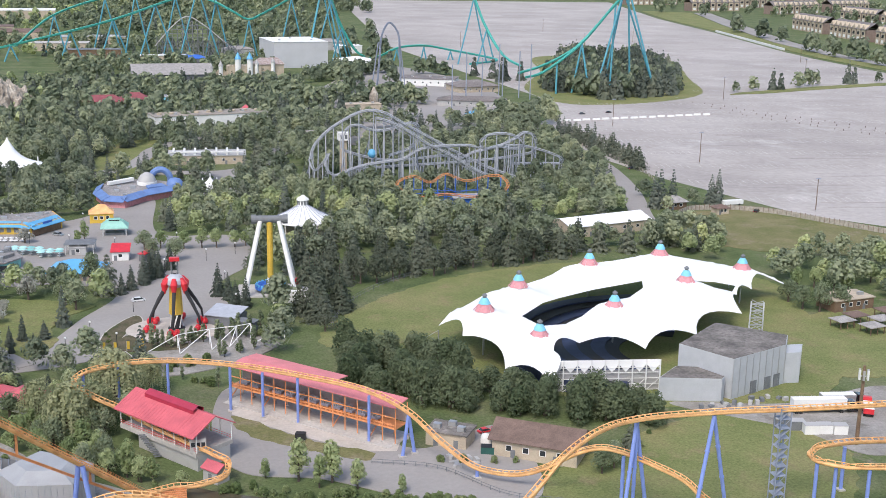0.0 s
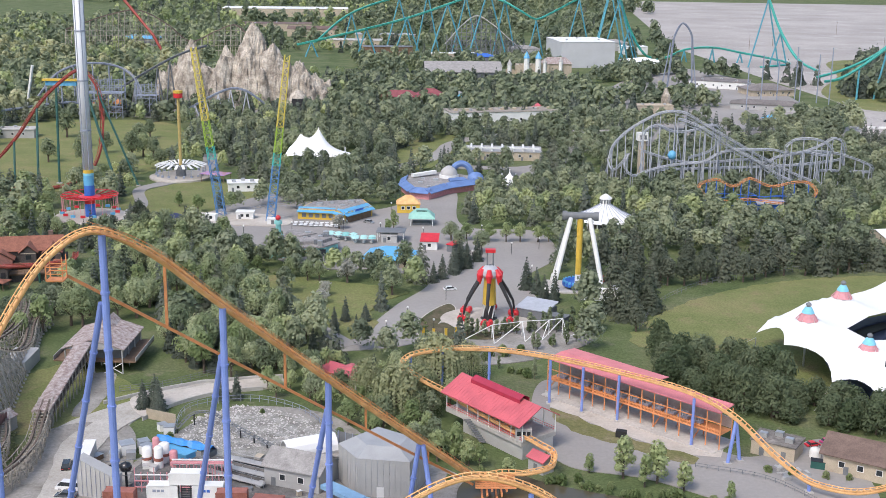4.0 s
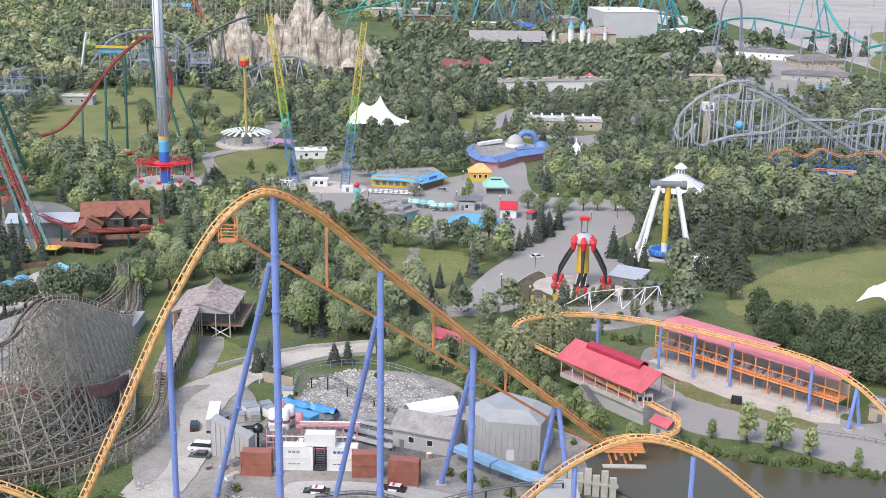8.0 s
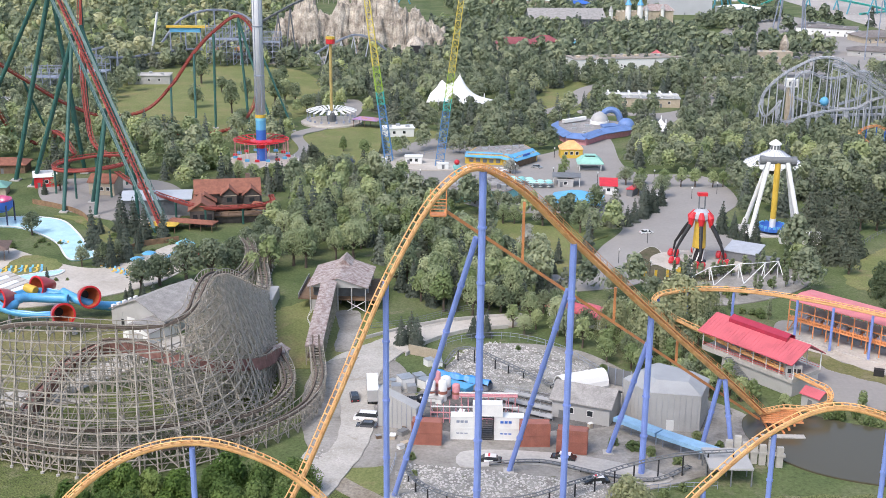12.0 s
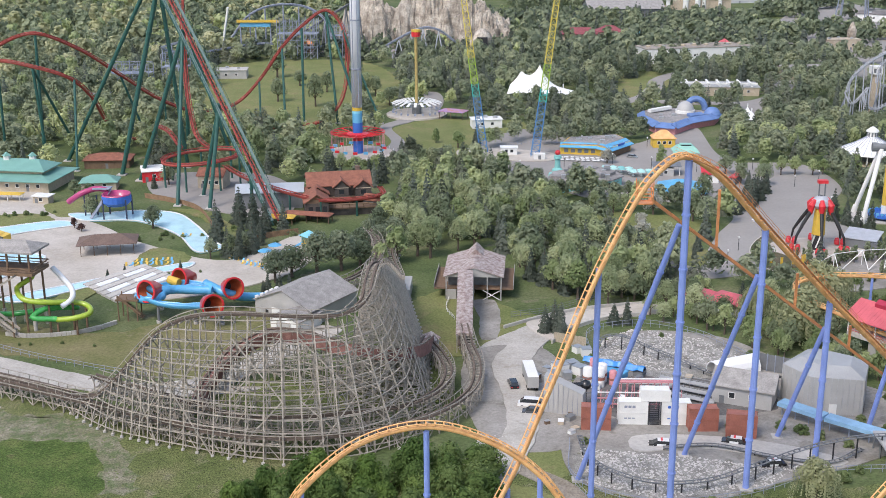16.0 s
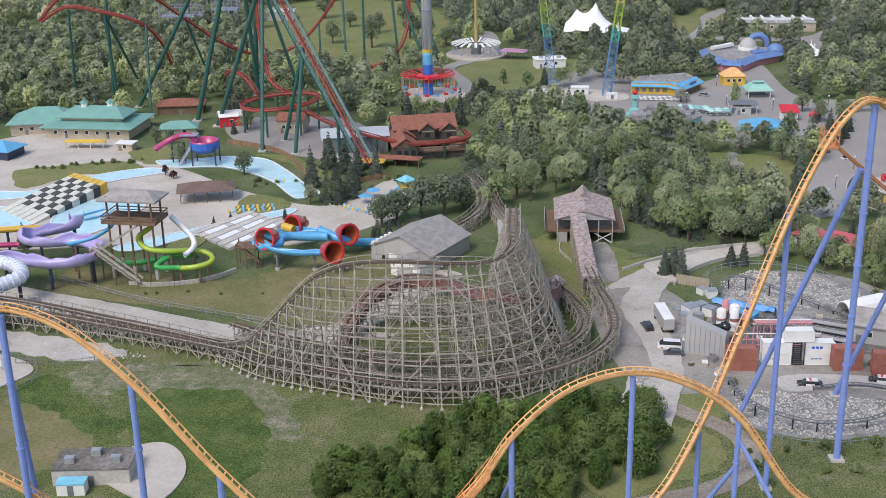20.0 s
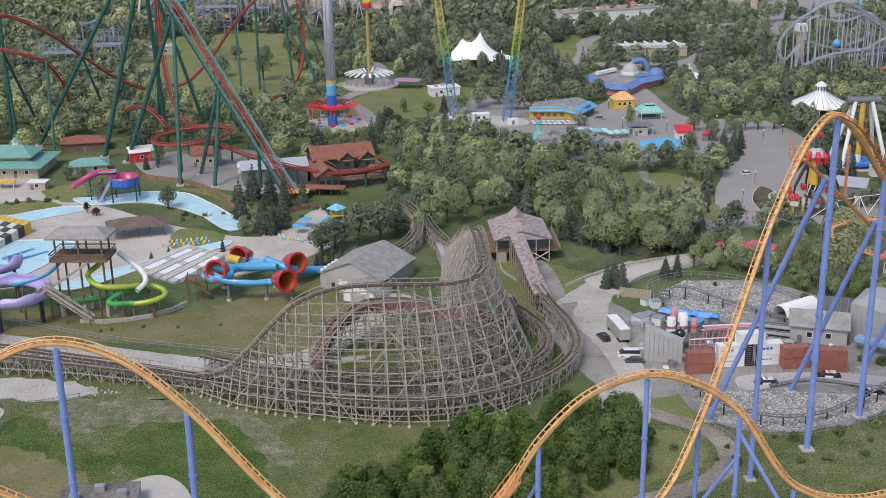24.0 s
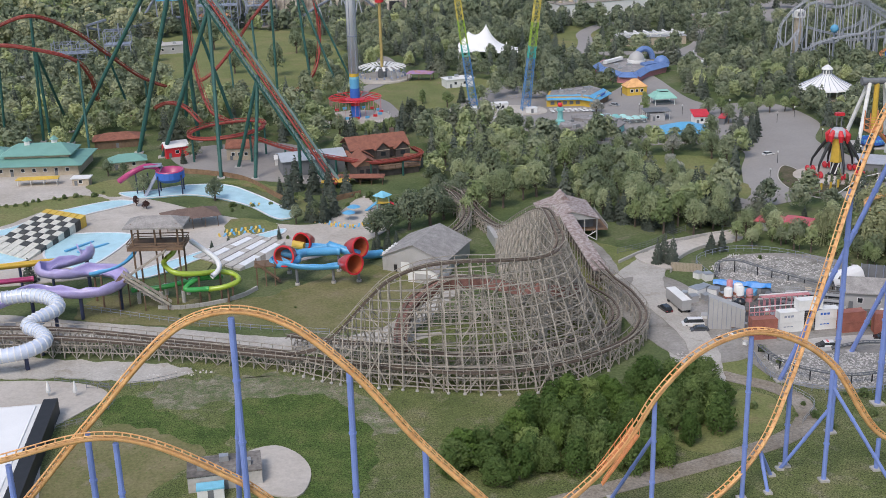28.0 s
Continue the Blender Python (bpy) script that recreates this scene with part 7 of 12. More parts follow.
for a, b in zip(TUBE, TUBE[1:]):
    part("flange", Mesh().tube([a, a.lerp(b, 0.22)], 1.9, 12), SLIDEW, ws)
for x, y, z in ((-193.6, 273.5, 7), (-203, 268.4, 6.6), (-216, 272, 6.2), (-204.5, 293, 8.4), (-209.5, 246.5, 4.6), (-211.5, 238, 3.8), (-208, 260, 6)):
    part("leg", Mesh().tube([(x, y, -0.1), (x, y, z)], 0.5, 8), NAVY, ws)
    part("leg_arm", Mesh().beam((x - 1.6, y, z), (x + 1.6, y, z), 0.3), NAVY, ws)
yb = thing("yellow_mat_slide", "yellow water slide entering the lavender bowl", "water slide")
flume("trough", "", [(-236, 288, 9.6), (-224, 290, 9.2), (-213, 293, 8.8), (-208, 296, 8.0)], 1.2, YELLOW, yb)
flume("trough_pink", "magenta open trough", [(-238, 282, 7.0), (-226, 285, 6.4), (-218, 287, 6.0)], 1.0, MAGENTA, yb)
for x, y in ((-232, 288), (-222, 290), (-214, 292)):
    part("leg", Mesh().tube([(x, y, -0.1), (x, y, 8.4)], 0.4, 8), NAVY, yb)

# slide tower with blue, green and white slides
twr = thing("slide_tower", "timber slide tower with a grey hipped roof", "tower", at=place(-183.0, 279.0, -8) @ Matrix.Diagonal((1, 1, 1.7, 1)))
for x in (-6, 0, 6):
    for y in (-3, 3):
        part("post", Mesh().beam((x, y, -0.1), (x, y, 13.2), 0.42), BROWN, twr)
        part("footing", Mesh().tube([(x, y, -0.1), (x, y, 2.0)], 0.55, 8), CONCRETE, twr)
part("deck", Mesh().box(-7.4, -4.4, 9.0, 7.4, 4.4, 9.5), BROWN, twr)
for y in (-4.4, 4.4):
    part("railing", Mesh().box(-7.4, y - 0.08, 10.15, 7.4, y + 0.08, 10.3).box(-7.4, y - 0.06, 9.7, 7.4, y + 0.06, 9.8), BROWN, twr)
for x in (-7.4, 7.4):
    part("railing", Mesh().box(x - 0.08, -4.4, 10.15, x + 0.08, 4.4, 10.3).box(x - 0.06, -4.4, 9.7, x + 0.06, 4.4, 9.8), BROWN, twr)
part("roof", Mesh().add([(-8, -4.6, 12.8), (8, -4.6, 12.8), (8, 4.6, 12.8), (-8, 4.6, 12.8), (-4, 0, 14.0), (4, 0, 14.0), (-8, -4.6, 12.55), (8, -4.6, 12.5), (8, 4.6, 12.5), (-8, 4.6, 12.5)], [(0, 1, 5, 4), (1, 2, 5), (2, 3, 4, 5), (3, 0, 4), (6, 7, 1, 0), (7, 8, 2, 1), (8, 9, 3, 2), (9, 6, 0, 3), (9, 8, 7, 6)]), GREYROOF, twr, "grey metal hipped roof")
stairs = Mesh()
for k in range(26):
    t = k / 25
    stairs.box(-8.5 + 12 * t, -8.6, 5.2 - 5.2 * t, -7.6 + 12 * t, -6.6, 5.35 - 5.2 * t)
part("stair_flight", stairs, WOOD, twr, kind="stuff")
for y in (-8.7, -6.5):
    part("stair_rail", Mesh().beam((-8.5, y, 6.2), (3.6, y, 1.0), 0.12, 0.5), WOOD, twr)
part("upper_flight", Mesh().beam((3.0, -5.5, 9.2), (-7.6, -5.5, 5.2), 1.8, 0.3), WOOD, twr)
part("landing", Mesh().box(-10, -9, 4.9, -7.6, -4.8, 5.2), BROWN, twr)
for x, y in ((-9.6, -8.7), (-8, -5), (3, -8.6), (-3, -8.6)):
    part("stair_post", Mesh().beam((x, y, -0.1), (x, y, 5 if x < -5 else 2.6), 0.3), BROWN, twr)
def lifted(points):
    return [(x - 7.5, y - 3, z * 1.55) for x, y, z in points]


gs = thing("tube_slides", "blue, lime, green and white tube slides", "water slide")
flume("blue_slide", "sky blue slide", lifted([(-182.0, 287, 9.4), (-182.5, 283, 8.6), (-185.5, 279.5, 7.6), (-191.0, 279.0, 6.6), (-194, 283, 5.4), (-192, 290, 3.4), (-190, 297, 1.6)]), 0.72, SLIDEB, gs)
flume("lime_slide", "lime green slide", lifted([(-172.5, 287, 9.4), (-171.8, 283.5, 8.4), (-174.5, 280.0, 7.2), (-171.5, 276.5, 6.0), (-165.5, 277.0, 5.4), (-161.0, 280.0, 4.8), (-156.8, 280.5, 4.2), (-155.0, 277.6, 3.6), (-158.0, 275.0, 3.2), (-163.0, 275.2, 2.8)]), 0.72, SLIDEL, gs, half=False)
flume("green_slide", "deep green slide", lifted([(-163.0, 275.2, 2.9), (-169, 274.2, 3.4), (-165, 278.5, 4.4), (-160, 282, 3.4), (-166, 285, 2.6), (-176, 282, 2.2), (-184, 284, 1.6)]), 0.72, SLIDEG, gs, half=False)
flume("white_slide", "white slide", lifted([(-167.5, 287.5, 9.2), (-164.0, 284.6, 8.0), (-160.6, 281.4, 6.6), (-160.0, 278.6, 5.6), (-162.0, 276.4, 4.8)]), 0.72, SLIDEW, gs, half=False)
for x, y, h in ((-165.5, 277, 5), (-157, 280, 3.8), (-158, 275.4, 2.8), (-163, 275.4, 2.2), (-191, 279, 6.0), (-193.5, 284, 4.6), (-160, 279, 5), (-171.5, 277, 5.4)):
    part("leg", Mesh().tube([(x - 7.5, y - 3, -0.1), (x - 7.5, y - 3, h * 1.5)], 0.3, 7), BROWN, gs)
wall = thing("slide_wall", "pale stone block retaining wall", "wall", at=Matrix.Translation((-6, -2, 0)))
for k, (p, q) in enumerate(zip([(-178, 273.6), (-172, 272.2), (-166, 273.0), (-160, 275.0), (-155, 279)], [(-172, 272.2), (-166, 273.0), (-160, 275.0), (-155, 279), (-152, 283)])):
    for j in range(5):
        a = (p[0] + (q[0] - p[0]) * j / 5, p[1] + (q[1] - p[1]) * j / 5)
        b = (p[0] + (q[0] - p[0]) * (j + 0.94) / 5, p[1] + (q[1] - p[1]) * (j + 0.94) / 5)
        part("stone", Mesh().beam((*a, 0.5), (*b, 0.5), 0.6, 1.2), CONCRETE, wall)

# red-mouthed blue slides
FUNNELIN = mat("orange_red_fibreglass", (0.42, 0.10, 0.04), 0.35, vary=0.15)
rs = thing("funnel_slides", "blue tube slides with dark red funnel mouths", "water slide")
for tag, pts_, half in (("a", [(-152.5, 285.5, 7.2), (-147, 281.8, 6.2), (-141, 281.0, 5.6), (-135.5, 281.5, 5.4)], True), ("b", [(-151.5, 287.5, 8.2), (-146.5, 286.6, 7.4), (-144.5, 289.6, 6.8), (-140, 290.5, 6.4), (-134.5, 290.8, 6.2)], False),
                        ("c", [(-149.5, 289.5, 7.0), (-146.6, 285.0, 6.6), (-150.0, 283.6, 6.0), (-153.4, 286.4, 5.6), (-149.6, 292.5, 6.4), (-144.0, 295.4, 6.6), (-137.4, 295.2, 6.6)], True), ("d", [(-137.4, 295.2, 6.6), (-131, 292, 5.0), (-127, 296, 2.6), (-122, 300, 1.2)], False)):
    flume("blue_tube", "sky blue tube", pts_, 1.25, SLIDEB, rs, half)
for mouth, back in (((-131.2, 277.4, 6.6), (-134.0, 281.4, 6.0)), ((-128.6, 290.8, 6.8), (-131.4, 294.4, 6.2)), ((-150.2, 283.0, 8.4), (-148.2, 287.4, 7.6)), ((-145.0, 297.2, 7.2), (-142.6, 300.8, 6.6))):
    a, b = Vector(back), Vector(mouth)
    d = b - a
    n = d.normalized()
    funnel = part("funnel", Mesh().tube([a - n * 1.2, a, a + d * 0.4, b], [1.1, 1.7, 2.55, 2.95], 18, False), SLIDER, rs, "dark red funnel mouth", True)
    part("lining", Mesh().tube([a, a + d * 0.45, b], [1.0, 2.0, 2.7], 18, False), FUNNELIN, funnel, "orange-red funnel lining", True)
    # black disc closes the tube and stands in for its inner shade
    part("throat", Mesh().tube([a + n * 0.4, a + n * 0.5], 1.15, 14), BLACK, funnel, "black disc as the shade inside the tube")
    m = Mesh()
    side = n.orthogonal().normalized()
    up = n.cross(side)
    ring = [side * math.cos(k * math.tau / 20) + up * math.sin(k * math.tau / 20) for k in range(21)]
    m.sweep([(b, r_, n) for r_ in ring], [(2.6, -0.14), (3.08, -0.14), (3.08, 0.16), (2.6, 0.16)])
    part("rim", m, REDP, funnel)
for a, b in (((-150.5, 287.6, 7.8), (-148.9, 287.2, 7.6)), ((-147.5, 296, 7.4), (-144.4, 294.6, 7.0))):
    part("yellow_joint", Mesh().tube([a, b], 1.15, 12), YELLOW, rs, "yellow joint ring")
for x, y, h in ((-147, 282, 5.4), (-137, 281.4, 4.6), (-135, 290.6, 5.2), (-149, 292, 5.4), (-130, 281, 3.2)):
    part("leg", Mesh().tube([(x, y, -0.1), (x, y, h)], 0.4, 8), WALLD, rs)
    part("footing", Mesh().tube([(x, y, -0.1), (x, y, 0.7)], 0.7, 8), CONCRETE, rs)
st = thing("slide_stairs", "weathered timber stair platform beside the slides", "stairs")
for k in range(14):
    part("tread", Mesh().box(-157.5 + k * 0.42, 283.0, 5.8 - k * 0.38, -157.0 + k * 0.42, 285.4, 5.95 - k * 0.38), BROWN, st)
part("platform", Mesh().box(-158.5, 282.6, 5.7, -152.5, 287.5, 6.1), BROWN, st)
for x, y in ((-158, 283), (-158, 287), (-153, 287), (-153, 283), (-155.5, 283)):
    part("post", Mesh().beam((x, y, -0.1), (x, y, 7.0), 0.3), BROWN, st)
part("railing", Mesh().beam((-158, 282.8, 7.0), (-152, 282.8, 2.0), 0.14, 0.5), BROWN, st)

# racing mat lanes and pools
lanes = thing("mat_racer", "pale racing slide lanes with grey joints", "water slide")
LOW0, LOW1, HI0, HI1 = Vector((-177.3, 311.4, 0.7)), Vector((-162.9, 296.8, 0.7)), Vector((-161.4, 319.9, 4.2)), Vector((-149.5, 308.4, 4.2))
for k in range(6):
    for j in range(9):
        q = [LOW0.lerp(LOW1, (k + e) / 6).lerp(HI0.lerp(HI1, (k + e) / 6), (j + h) / 9) for e, h in ((0.06, 0), (0.9, 0), (0.9, 1), (0.06, 1))]
        part("lane_panel", Mesh().add(q + [Vector((c.x, c.y, 0)) for c in q], [(0, 1, 2, 3), (0, 4, 5, 1), (1, 5, 6, 2), (2, 6, 7, 3), (3, 7, 4, 0)]), (SLIDEW if j % 4 else CONCRETE) if k % 2 else CONCRETE, lanes)
MATDARK = mat("worn_black_mat", (0.06, 0.06, 0.055), 0.7, vary=0.3)
MATPALE = mat("cream_racing_lane", (0.62, 0.60, 0.52), 0.5, vary=0.12)
check = thing("checkered_racer", "black and white checkered mat racing slide", "water slide")
LOW0, LOW1, HI0, HI1 = Vector((-241.5, 333.0, 0.7)), Vector((-225.8, 319.0, 0.7)), Vector((-227.3, 361.0, 4.0)), Vector((-213.1, 350.4, 4.0))
for k in range(6):
    for j in range(10):
        q = [LOW0.lerp(LOW1, (k + e) / 6).lerp(HI0.lerp(HI1, (k + e) / 6), (j + h) / 10) for e, h in ((0.04, 0), (0.94, 0), (0.94, 1), (0.04, 1))]
        part("mat_panel", Mesh().add(q + [Vector((c.x, c.y, 0)) for c in q], [(0, 1, 2, 3), (0, 4, 5, 1), (1, 5, 6, 2), (2, 6, 7, 3), (3, 7, 4, 0)]), YELLOW if j == 9 else (MATDARK if (k + j) % 2 and j > 1 else MATPALE), check)


def pool(name, label, ring, z=0.42):
    ob = thing(name, label, "pool")
    pts = [(p.x, p.y) for p in along([(x, y, 0) for x, y in ring], 2.5, True)]
    cx, cy = sum(p[0] for p in pts) / len(pts), sum(p[1] for p in pts) / len(pts)
    part("water", Mesh().prism(pts, -0.2, z), POOL, ob)
    rim = Mesh()
    for p, q in zip(pts, pts[1:] + pts[:1]):
        rim.beam((*p, z + 0.06), (*q, z + 0.06), 0.6, 0.2)
    part("coping", rim, SLIDEW, ob, kind="stuff")
    return ob


pool("splash_pool", "shallow pale blue splash pool", [(-222, 322), (-220, 341), (-198, 338), (-199, 328), (-208, 309), (-214, 310)])
pool("landing_pool", "turquoise slide landing pool", [(-246, 318), (-226, 320), (-228, 330), (-250, 336)])
pool("lazy_river", "pale blue lazy river", [(-207, 387), (-196, 388), (-184, 392), (-170, 389), (-159.7, 375), (-150, 357), (-144.6, 348), (-150.4, 343), (-161.5, 361), (-170, 370.6), (-182, 379), (-200, 379)])
pool("upper_river", "narrow pale blue river channel", [(-250, 352), (-240, 352), (-226, 368), (-206, 378), (-200, 374), (-214, 364), (-232, 348), (-250, 344)])
pool("channel", "pale blue run-out channel", [(-196, 298), (-180, 312), (-156, 330), (-150, 333), (-150, 329), (-170, 314), (-190, 296)])
for a, b in (((-212, 322, 0.9), (-204, 330, 0.5)), ((-216, 324, 0.9), (-209, 333, 0.5))):
    tagged(new("pool_flume", Mesh().beam(a, b, 1.0, 0.4).data("pool_flume", SKYB)), "low blue flume end in the pool", "slide")
canopy("deck_pavilion", "brown-roofed timber pavilion on the deck", -179.5, 343.5, 12, 16, 8, 4.2, BROWNROOF, 2.0, BROWN, posts=5, overhang=1.2)
bowl = thing("cyclone_bowl", "magenta and blue bowl water slide on dark legs", "water slide", at=place(-188.5, 383.0))
part("bowl", Mesh().lathe((0, 0, 4.6), [(1.0, 0), (3.2, 0.6), (4.6, 2.0), (4.9, 4.4), (4.6, 4.4), (4.2, 2.2), (2.8, 0.9), (0.8, 0.4)], 20), MAGENTA, bowl, "magenta bowl", True)
part("bowl_band", Mesh().lathe((0, 0, 4.6), [(3.3, 0.55), (4.72, 1.95), (5.0, 4.0), (5.0, 1.6), (3.6, 0.3)], 20), DEEPB, bowl, "blue lower band")
flume("tube", "magenta entry tube", [(-18, 3, 5.0), (-13, 2, 8.2), (-8, 4, 9.6), (-4, 3.6, 9.0)], 1.0, MAGENTA, bowl, False)
for x, y in ((-4, -3), (4, -3), (-4, 4), (4, 4), (-8, 3), (-12, 2)):
    part("leg", Mesh().beam((x, y, -0.1), (x, y, 7.5), 0.45), NAVY, bowl)
part("stair", Mesh().beam((-9, -2, 0.3), (-3, 4, 9.6), 1.6, 0.3), SILVER2, bowl)
part("top_deck", Mesh().box(-9, 2, 9.6, -3, 6, 10.0), SILVER2, bowl)
bath = house("bath_house", "long bath house with a two-tiered sea-green roof", -240.5, 430, -6, 33, 22, 4.4, "hip", WALLT, SEAROOF, 2.8, 1.8, 7, 2)
part("upper_wall", Mesh().box(-12, -6, 4.4, 12, 6, 7.4), WALLT, bath)
part("upper_roof", Mesh().add([(-13.6, -7.6, 7.3), (13.6, -7.6, 7.3), (13.6, 7.6, 7.3), (-13.6, 7.6, 7.3), (-8, 0, 10.4), (8, 0, 10.4), (-13.6, -7.6, 7.0), (13.6, -7.6, 7.0), (13.6, 7.6, 7.0), (-13.6, 7.6, 7.0)], [(0, 1, 5, 4), (1, 2, 5), (2, 3, 4, 5), (3, 0, 4), (6, 7, 1, 0), (7, 8, 2, 1), (8, 9, 3, 2), (9, 6, 0, 3), (9, 8, 7, 6)]), SEAROOF, bath)
house("bath_wing", "bath house wing with sea-green hipped roof", -262, 434, 8, 24, 16, 4.6, "hip", WALLT, SEAROOF, 4.6, 1.4, 5, 2)
for x in (-243, -233):
    cup = thing("roof_cupola", "small sea-green roof cupola", "cupola", at=place(x - 2, 430, 0, 10.0))
    part("box", Mesh().box(-1, -1, -0.6, 1, 1, 1.4), WALLW, cup)
    part("cap", Mesh().lathe((0, 0, 1.4), [(1.9, 0), (0.2, 1.5)], 4), SEAROOF, cup)
house("changing_hut", "small hut with a sea-green roof", -208, 425, 8, 13, 7, 3.2, "hip", WALLT, SEAROOF, 2.2, 0.8, 2, 1)
house("towel_stand", "dark blue stand with a bright blue roof", -268, 396, -14, 18, 10, 3.6, "hip", NAVY, SKYB, 2.6, 1.0, 3, 2)
house("snack_stand", "small white-roofed snack stand", -222, 403, -8, 6, 4, 2.8, "flat", WALLT, WALLW, 0, 0.5, 1, 1)
canopy("striped_awning", "yellow and white striped awning", -238, 406, -3, 14, 3, 2.8, YELLOW, 0.6, WALLW, posts=4)
house("red_barn_stand", "small dark red barn stand", -191, 438, 20, 9, 6, 4.2, "gable", REDP, WALLW, 1.8, 0.4, 1, 1)
house("clock_shop", "tan shop with rust-red roofs", -165, 428, -8, 10, 8, 5.0, "gable", WALLT, RUST, 2.4, 0.5, 3, 1)
house("rust_roof_shed", "low shed with a rust-red roof", -216, 462, 6, 18, 10, 3.6, "hip", BROWN, RUST, 2.0, 0.8, 0, 1)
house("white_booth", "small white gabled booth", -150.5, 414, 0, 3.4, 3, 2.6, "gable", WALLW, WALLW, 1.2, 0.3, 0, 1)
for x, y in ((-129, 338), (-127, 344)):
    pal = thing("parasol", "light blue sun parasol", "parasol", at=place(x, y))
    part("pole", Mesh().tube([(0, 0, -0.1), (0, 0, 3.0)], 0.08, 6), WALLW, pal)
    part("shade", Mesh().lathe((0, 0, 2.7), [(2.2, 0), (1.2, 0.5), (0.1, 0.7)], 12), SKYB, pal)
play = thing("toddler_slide", "turquoise toddler play structure with slides", "play structure", at=place(-117, 350))
for x, y in ((-2, -2), (2, -2), (-2, 2), (2, 2)):
    part("post", Mesh().tube([(x, y, -0.1), (x, y, 4.4)], 0.2, 6), SEAROOF, play)
part("roof", Mesh().lathe((0, 0, 4.2), [(3.4, 0), (0.2, 1.6)], 4), CYANC, play)
part("deck", Mesh().box(-2.2, -2.2, 2.0, 2.2, 2.2, 2.3), YELLOW, play)
part("chute", Mesh().beam((2, -1, 2.2), (6.5, -2.5, 0.3), 1.1, 0.3), REDP, play)
part("chute_blue", Mesh().beam((-2, -1, 2.2), (-6, -3.5, 0.3), 1.1, 0.3), SKYB, play)
lr = random.Random(12)
for x0, y0, dx, dy, n in ((-140, 338.5, 1.5, -1.1, 9), (-150, 357, 1.4, 0.3, 3), (-161, 362, 1.4, -0.5, 3), (-128, 330, 1.5, 0.6, 7), (-170, 330, 1.5, 0.2, 10), (-168, 333.5, 1.5, 0.3, 8), (-135, 333, 1.4, -0.8, 6)):
    for k in range(n):
        lg = thing("sun_lounger", "blue or yellow plastic sun lounger", "lounger", "loungers on the deck", at=place(x0 + dx * k, y0 + dy * k, lr.uniform(-20, 20)))
        part("seat", Mesh().box(-0.32, -0.9, 0.3, 0.32, 0.5, 0.42), SKYB if k % 2 else YELLOW, lg)
        part("backrest", Mesh().add([(-0.32, 0.5, 0.3), (0.32, 0.5, 0.3), (0.32, 1.0, 0.95), (-0.32, 1.0, 0.95), (-0.32, 0.58, 0.3), (0.32, 0.58, 0.3), (0.32, 1.08, 0.95), (-0.32, 1.08, 0.95)], [(0, 1, 2, 3), (7, 6, 5, 4), (3, 2, 6, 7), (0, 3, 7, 4), (1, 5, 6, 2)]), SKYB if k % 2 else YELLOW, lg)
        part("leg", Mesh().box(-0.3, -0.8, 0, 0.3, -0.72, 0.3), WALLW, lg)
        part("leg", Mesh().box(-0.3, 0.4, 0, 0.3, 0.48, 0.3), WALLW, lg)

# ---- vehicles ----
TYRE = mat("tyre_rubber", (0.02, 0.02, 0.02), 0.85, vary=0.1)


def vehicle(name, label, x, y, turn, paint, length=4.6, width=1.85, height=1.45, cab=(0.22, 0.86), top=None, category="car", group=""):
    """A car or van: a rounded lower body, a glazed cabin, a roof and four wheels."""
    ob = thing(name, label, category, group, at=place(x, y, turn))
    L, W = length / 2, width / 2
    belt = height * 0.58
    prof = [(-L, 0.35), (-L, belt * 0.92), (-L * 0.9, belt), (L * 0.55, belt), (L * 0.96, belt * 0.8), (L, belt * 0.55), (L, 0.35)]
    m = Mesh()
    n = len(prof)
    m.add([(a, -W, z) for a, z in prof] + [(a, W, z) for a, z in prof], [tuple(range(n))[::-1], tuple(range(n, 2 * n))] + [(i, (i + 1) % n, n + (i + 1) % n, n + i) for i in range(n)])
    part("body", m, paint, ob)
    a0, a1 = -L + length * (1 - cab[1]), L - length * cab[0] - 0.3
    part("cabin_glass", Mesh().add([(a0, -W * 0.93, belt), (a1 + 0.5, -W * 0.93, belt), (a1 + 0.5, W * 0.93, belt), (a0, W * 0.93, belt), (a0 + 0.35, -W * 0.78, height - 0.06), (a1 - 0.35, -W * 0.78, height - 0.06), (a1 - 0.35, W * 0.78, height - 0.06), (a0 + 0.35, W * 0.78, height - 0.06)],
                                   [(4, 5, 6, 7), (0, 1, 5, 4), (1, 2, 6, 5), (2, 3, 7, 6), (3, 0, 4, 7)]), GLASS, ob)
    part("roof", Mesh().box(a0 + 0.35, -W * 0.79, height - 0.06, a1 - 0.35, W * 0.79, height), top or paint, ob)
    for sx in (-0.62, 0.62):
        for sy in (-1, 1):
            wheel = part("wheel", Mesh().tube([(sx * L, sy * (W - 0.22), 0.32), (sx * L, sy * W * 1.01, 0.32)], 0.32, 12), TYRE, ob)
            part("rim", Mesh().tube([(sx * L, sy * W * 1.0, 0.32), (sx * L, sy * W * 1.03, 0.32)], 0.19, 10), STEELP, wheel)
    for sy in (-0.7, 0.7):
        part("headlight", Mesh().box(L - 0.06, sy * W - 0.16, belt * 0.6, L + 0.02, sy * W + 0.16, belt * 0.75), WALLW, ob)
        part("tail_light", Mesh().box(-L - 0.02, sy * W - 0.16, belt * 0.68, -L + 0.06, sy * W + 0.16, belt * 0.85), REDP, ob)
    return ob


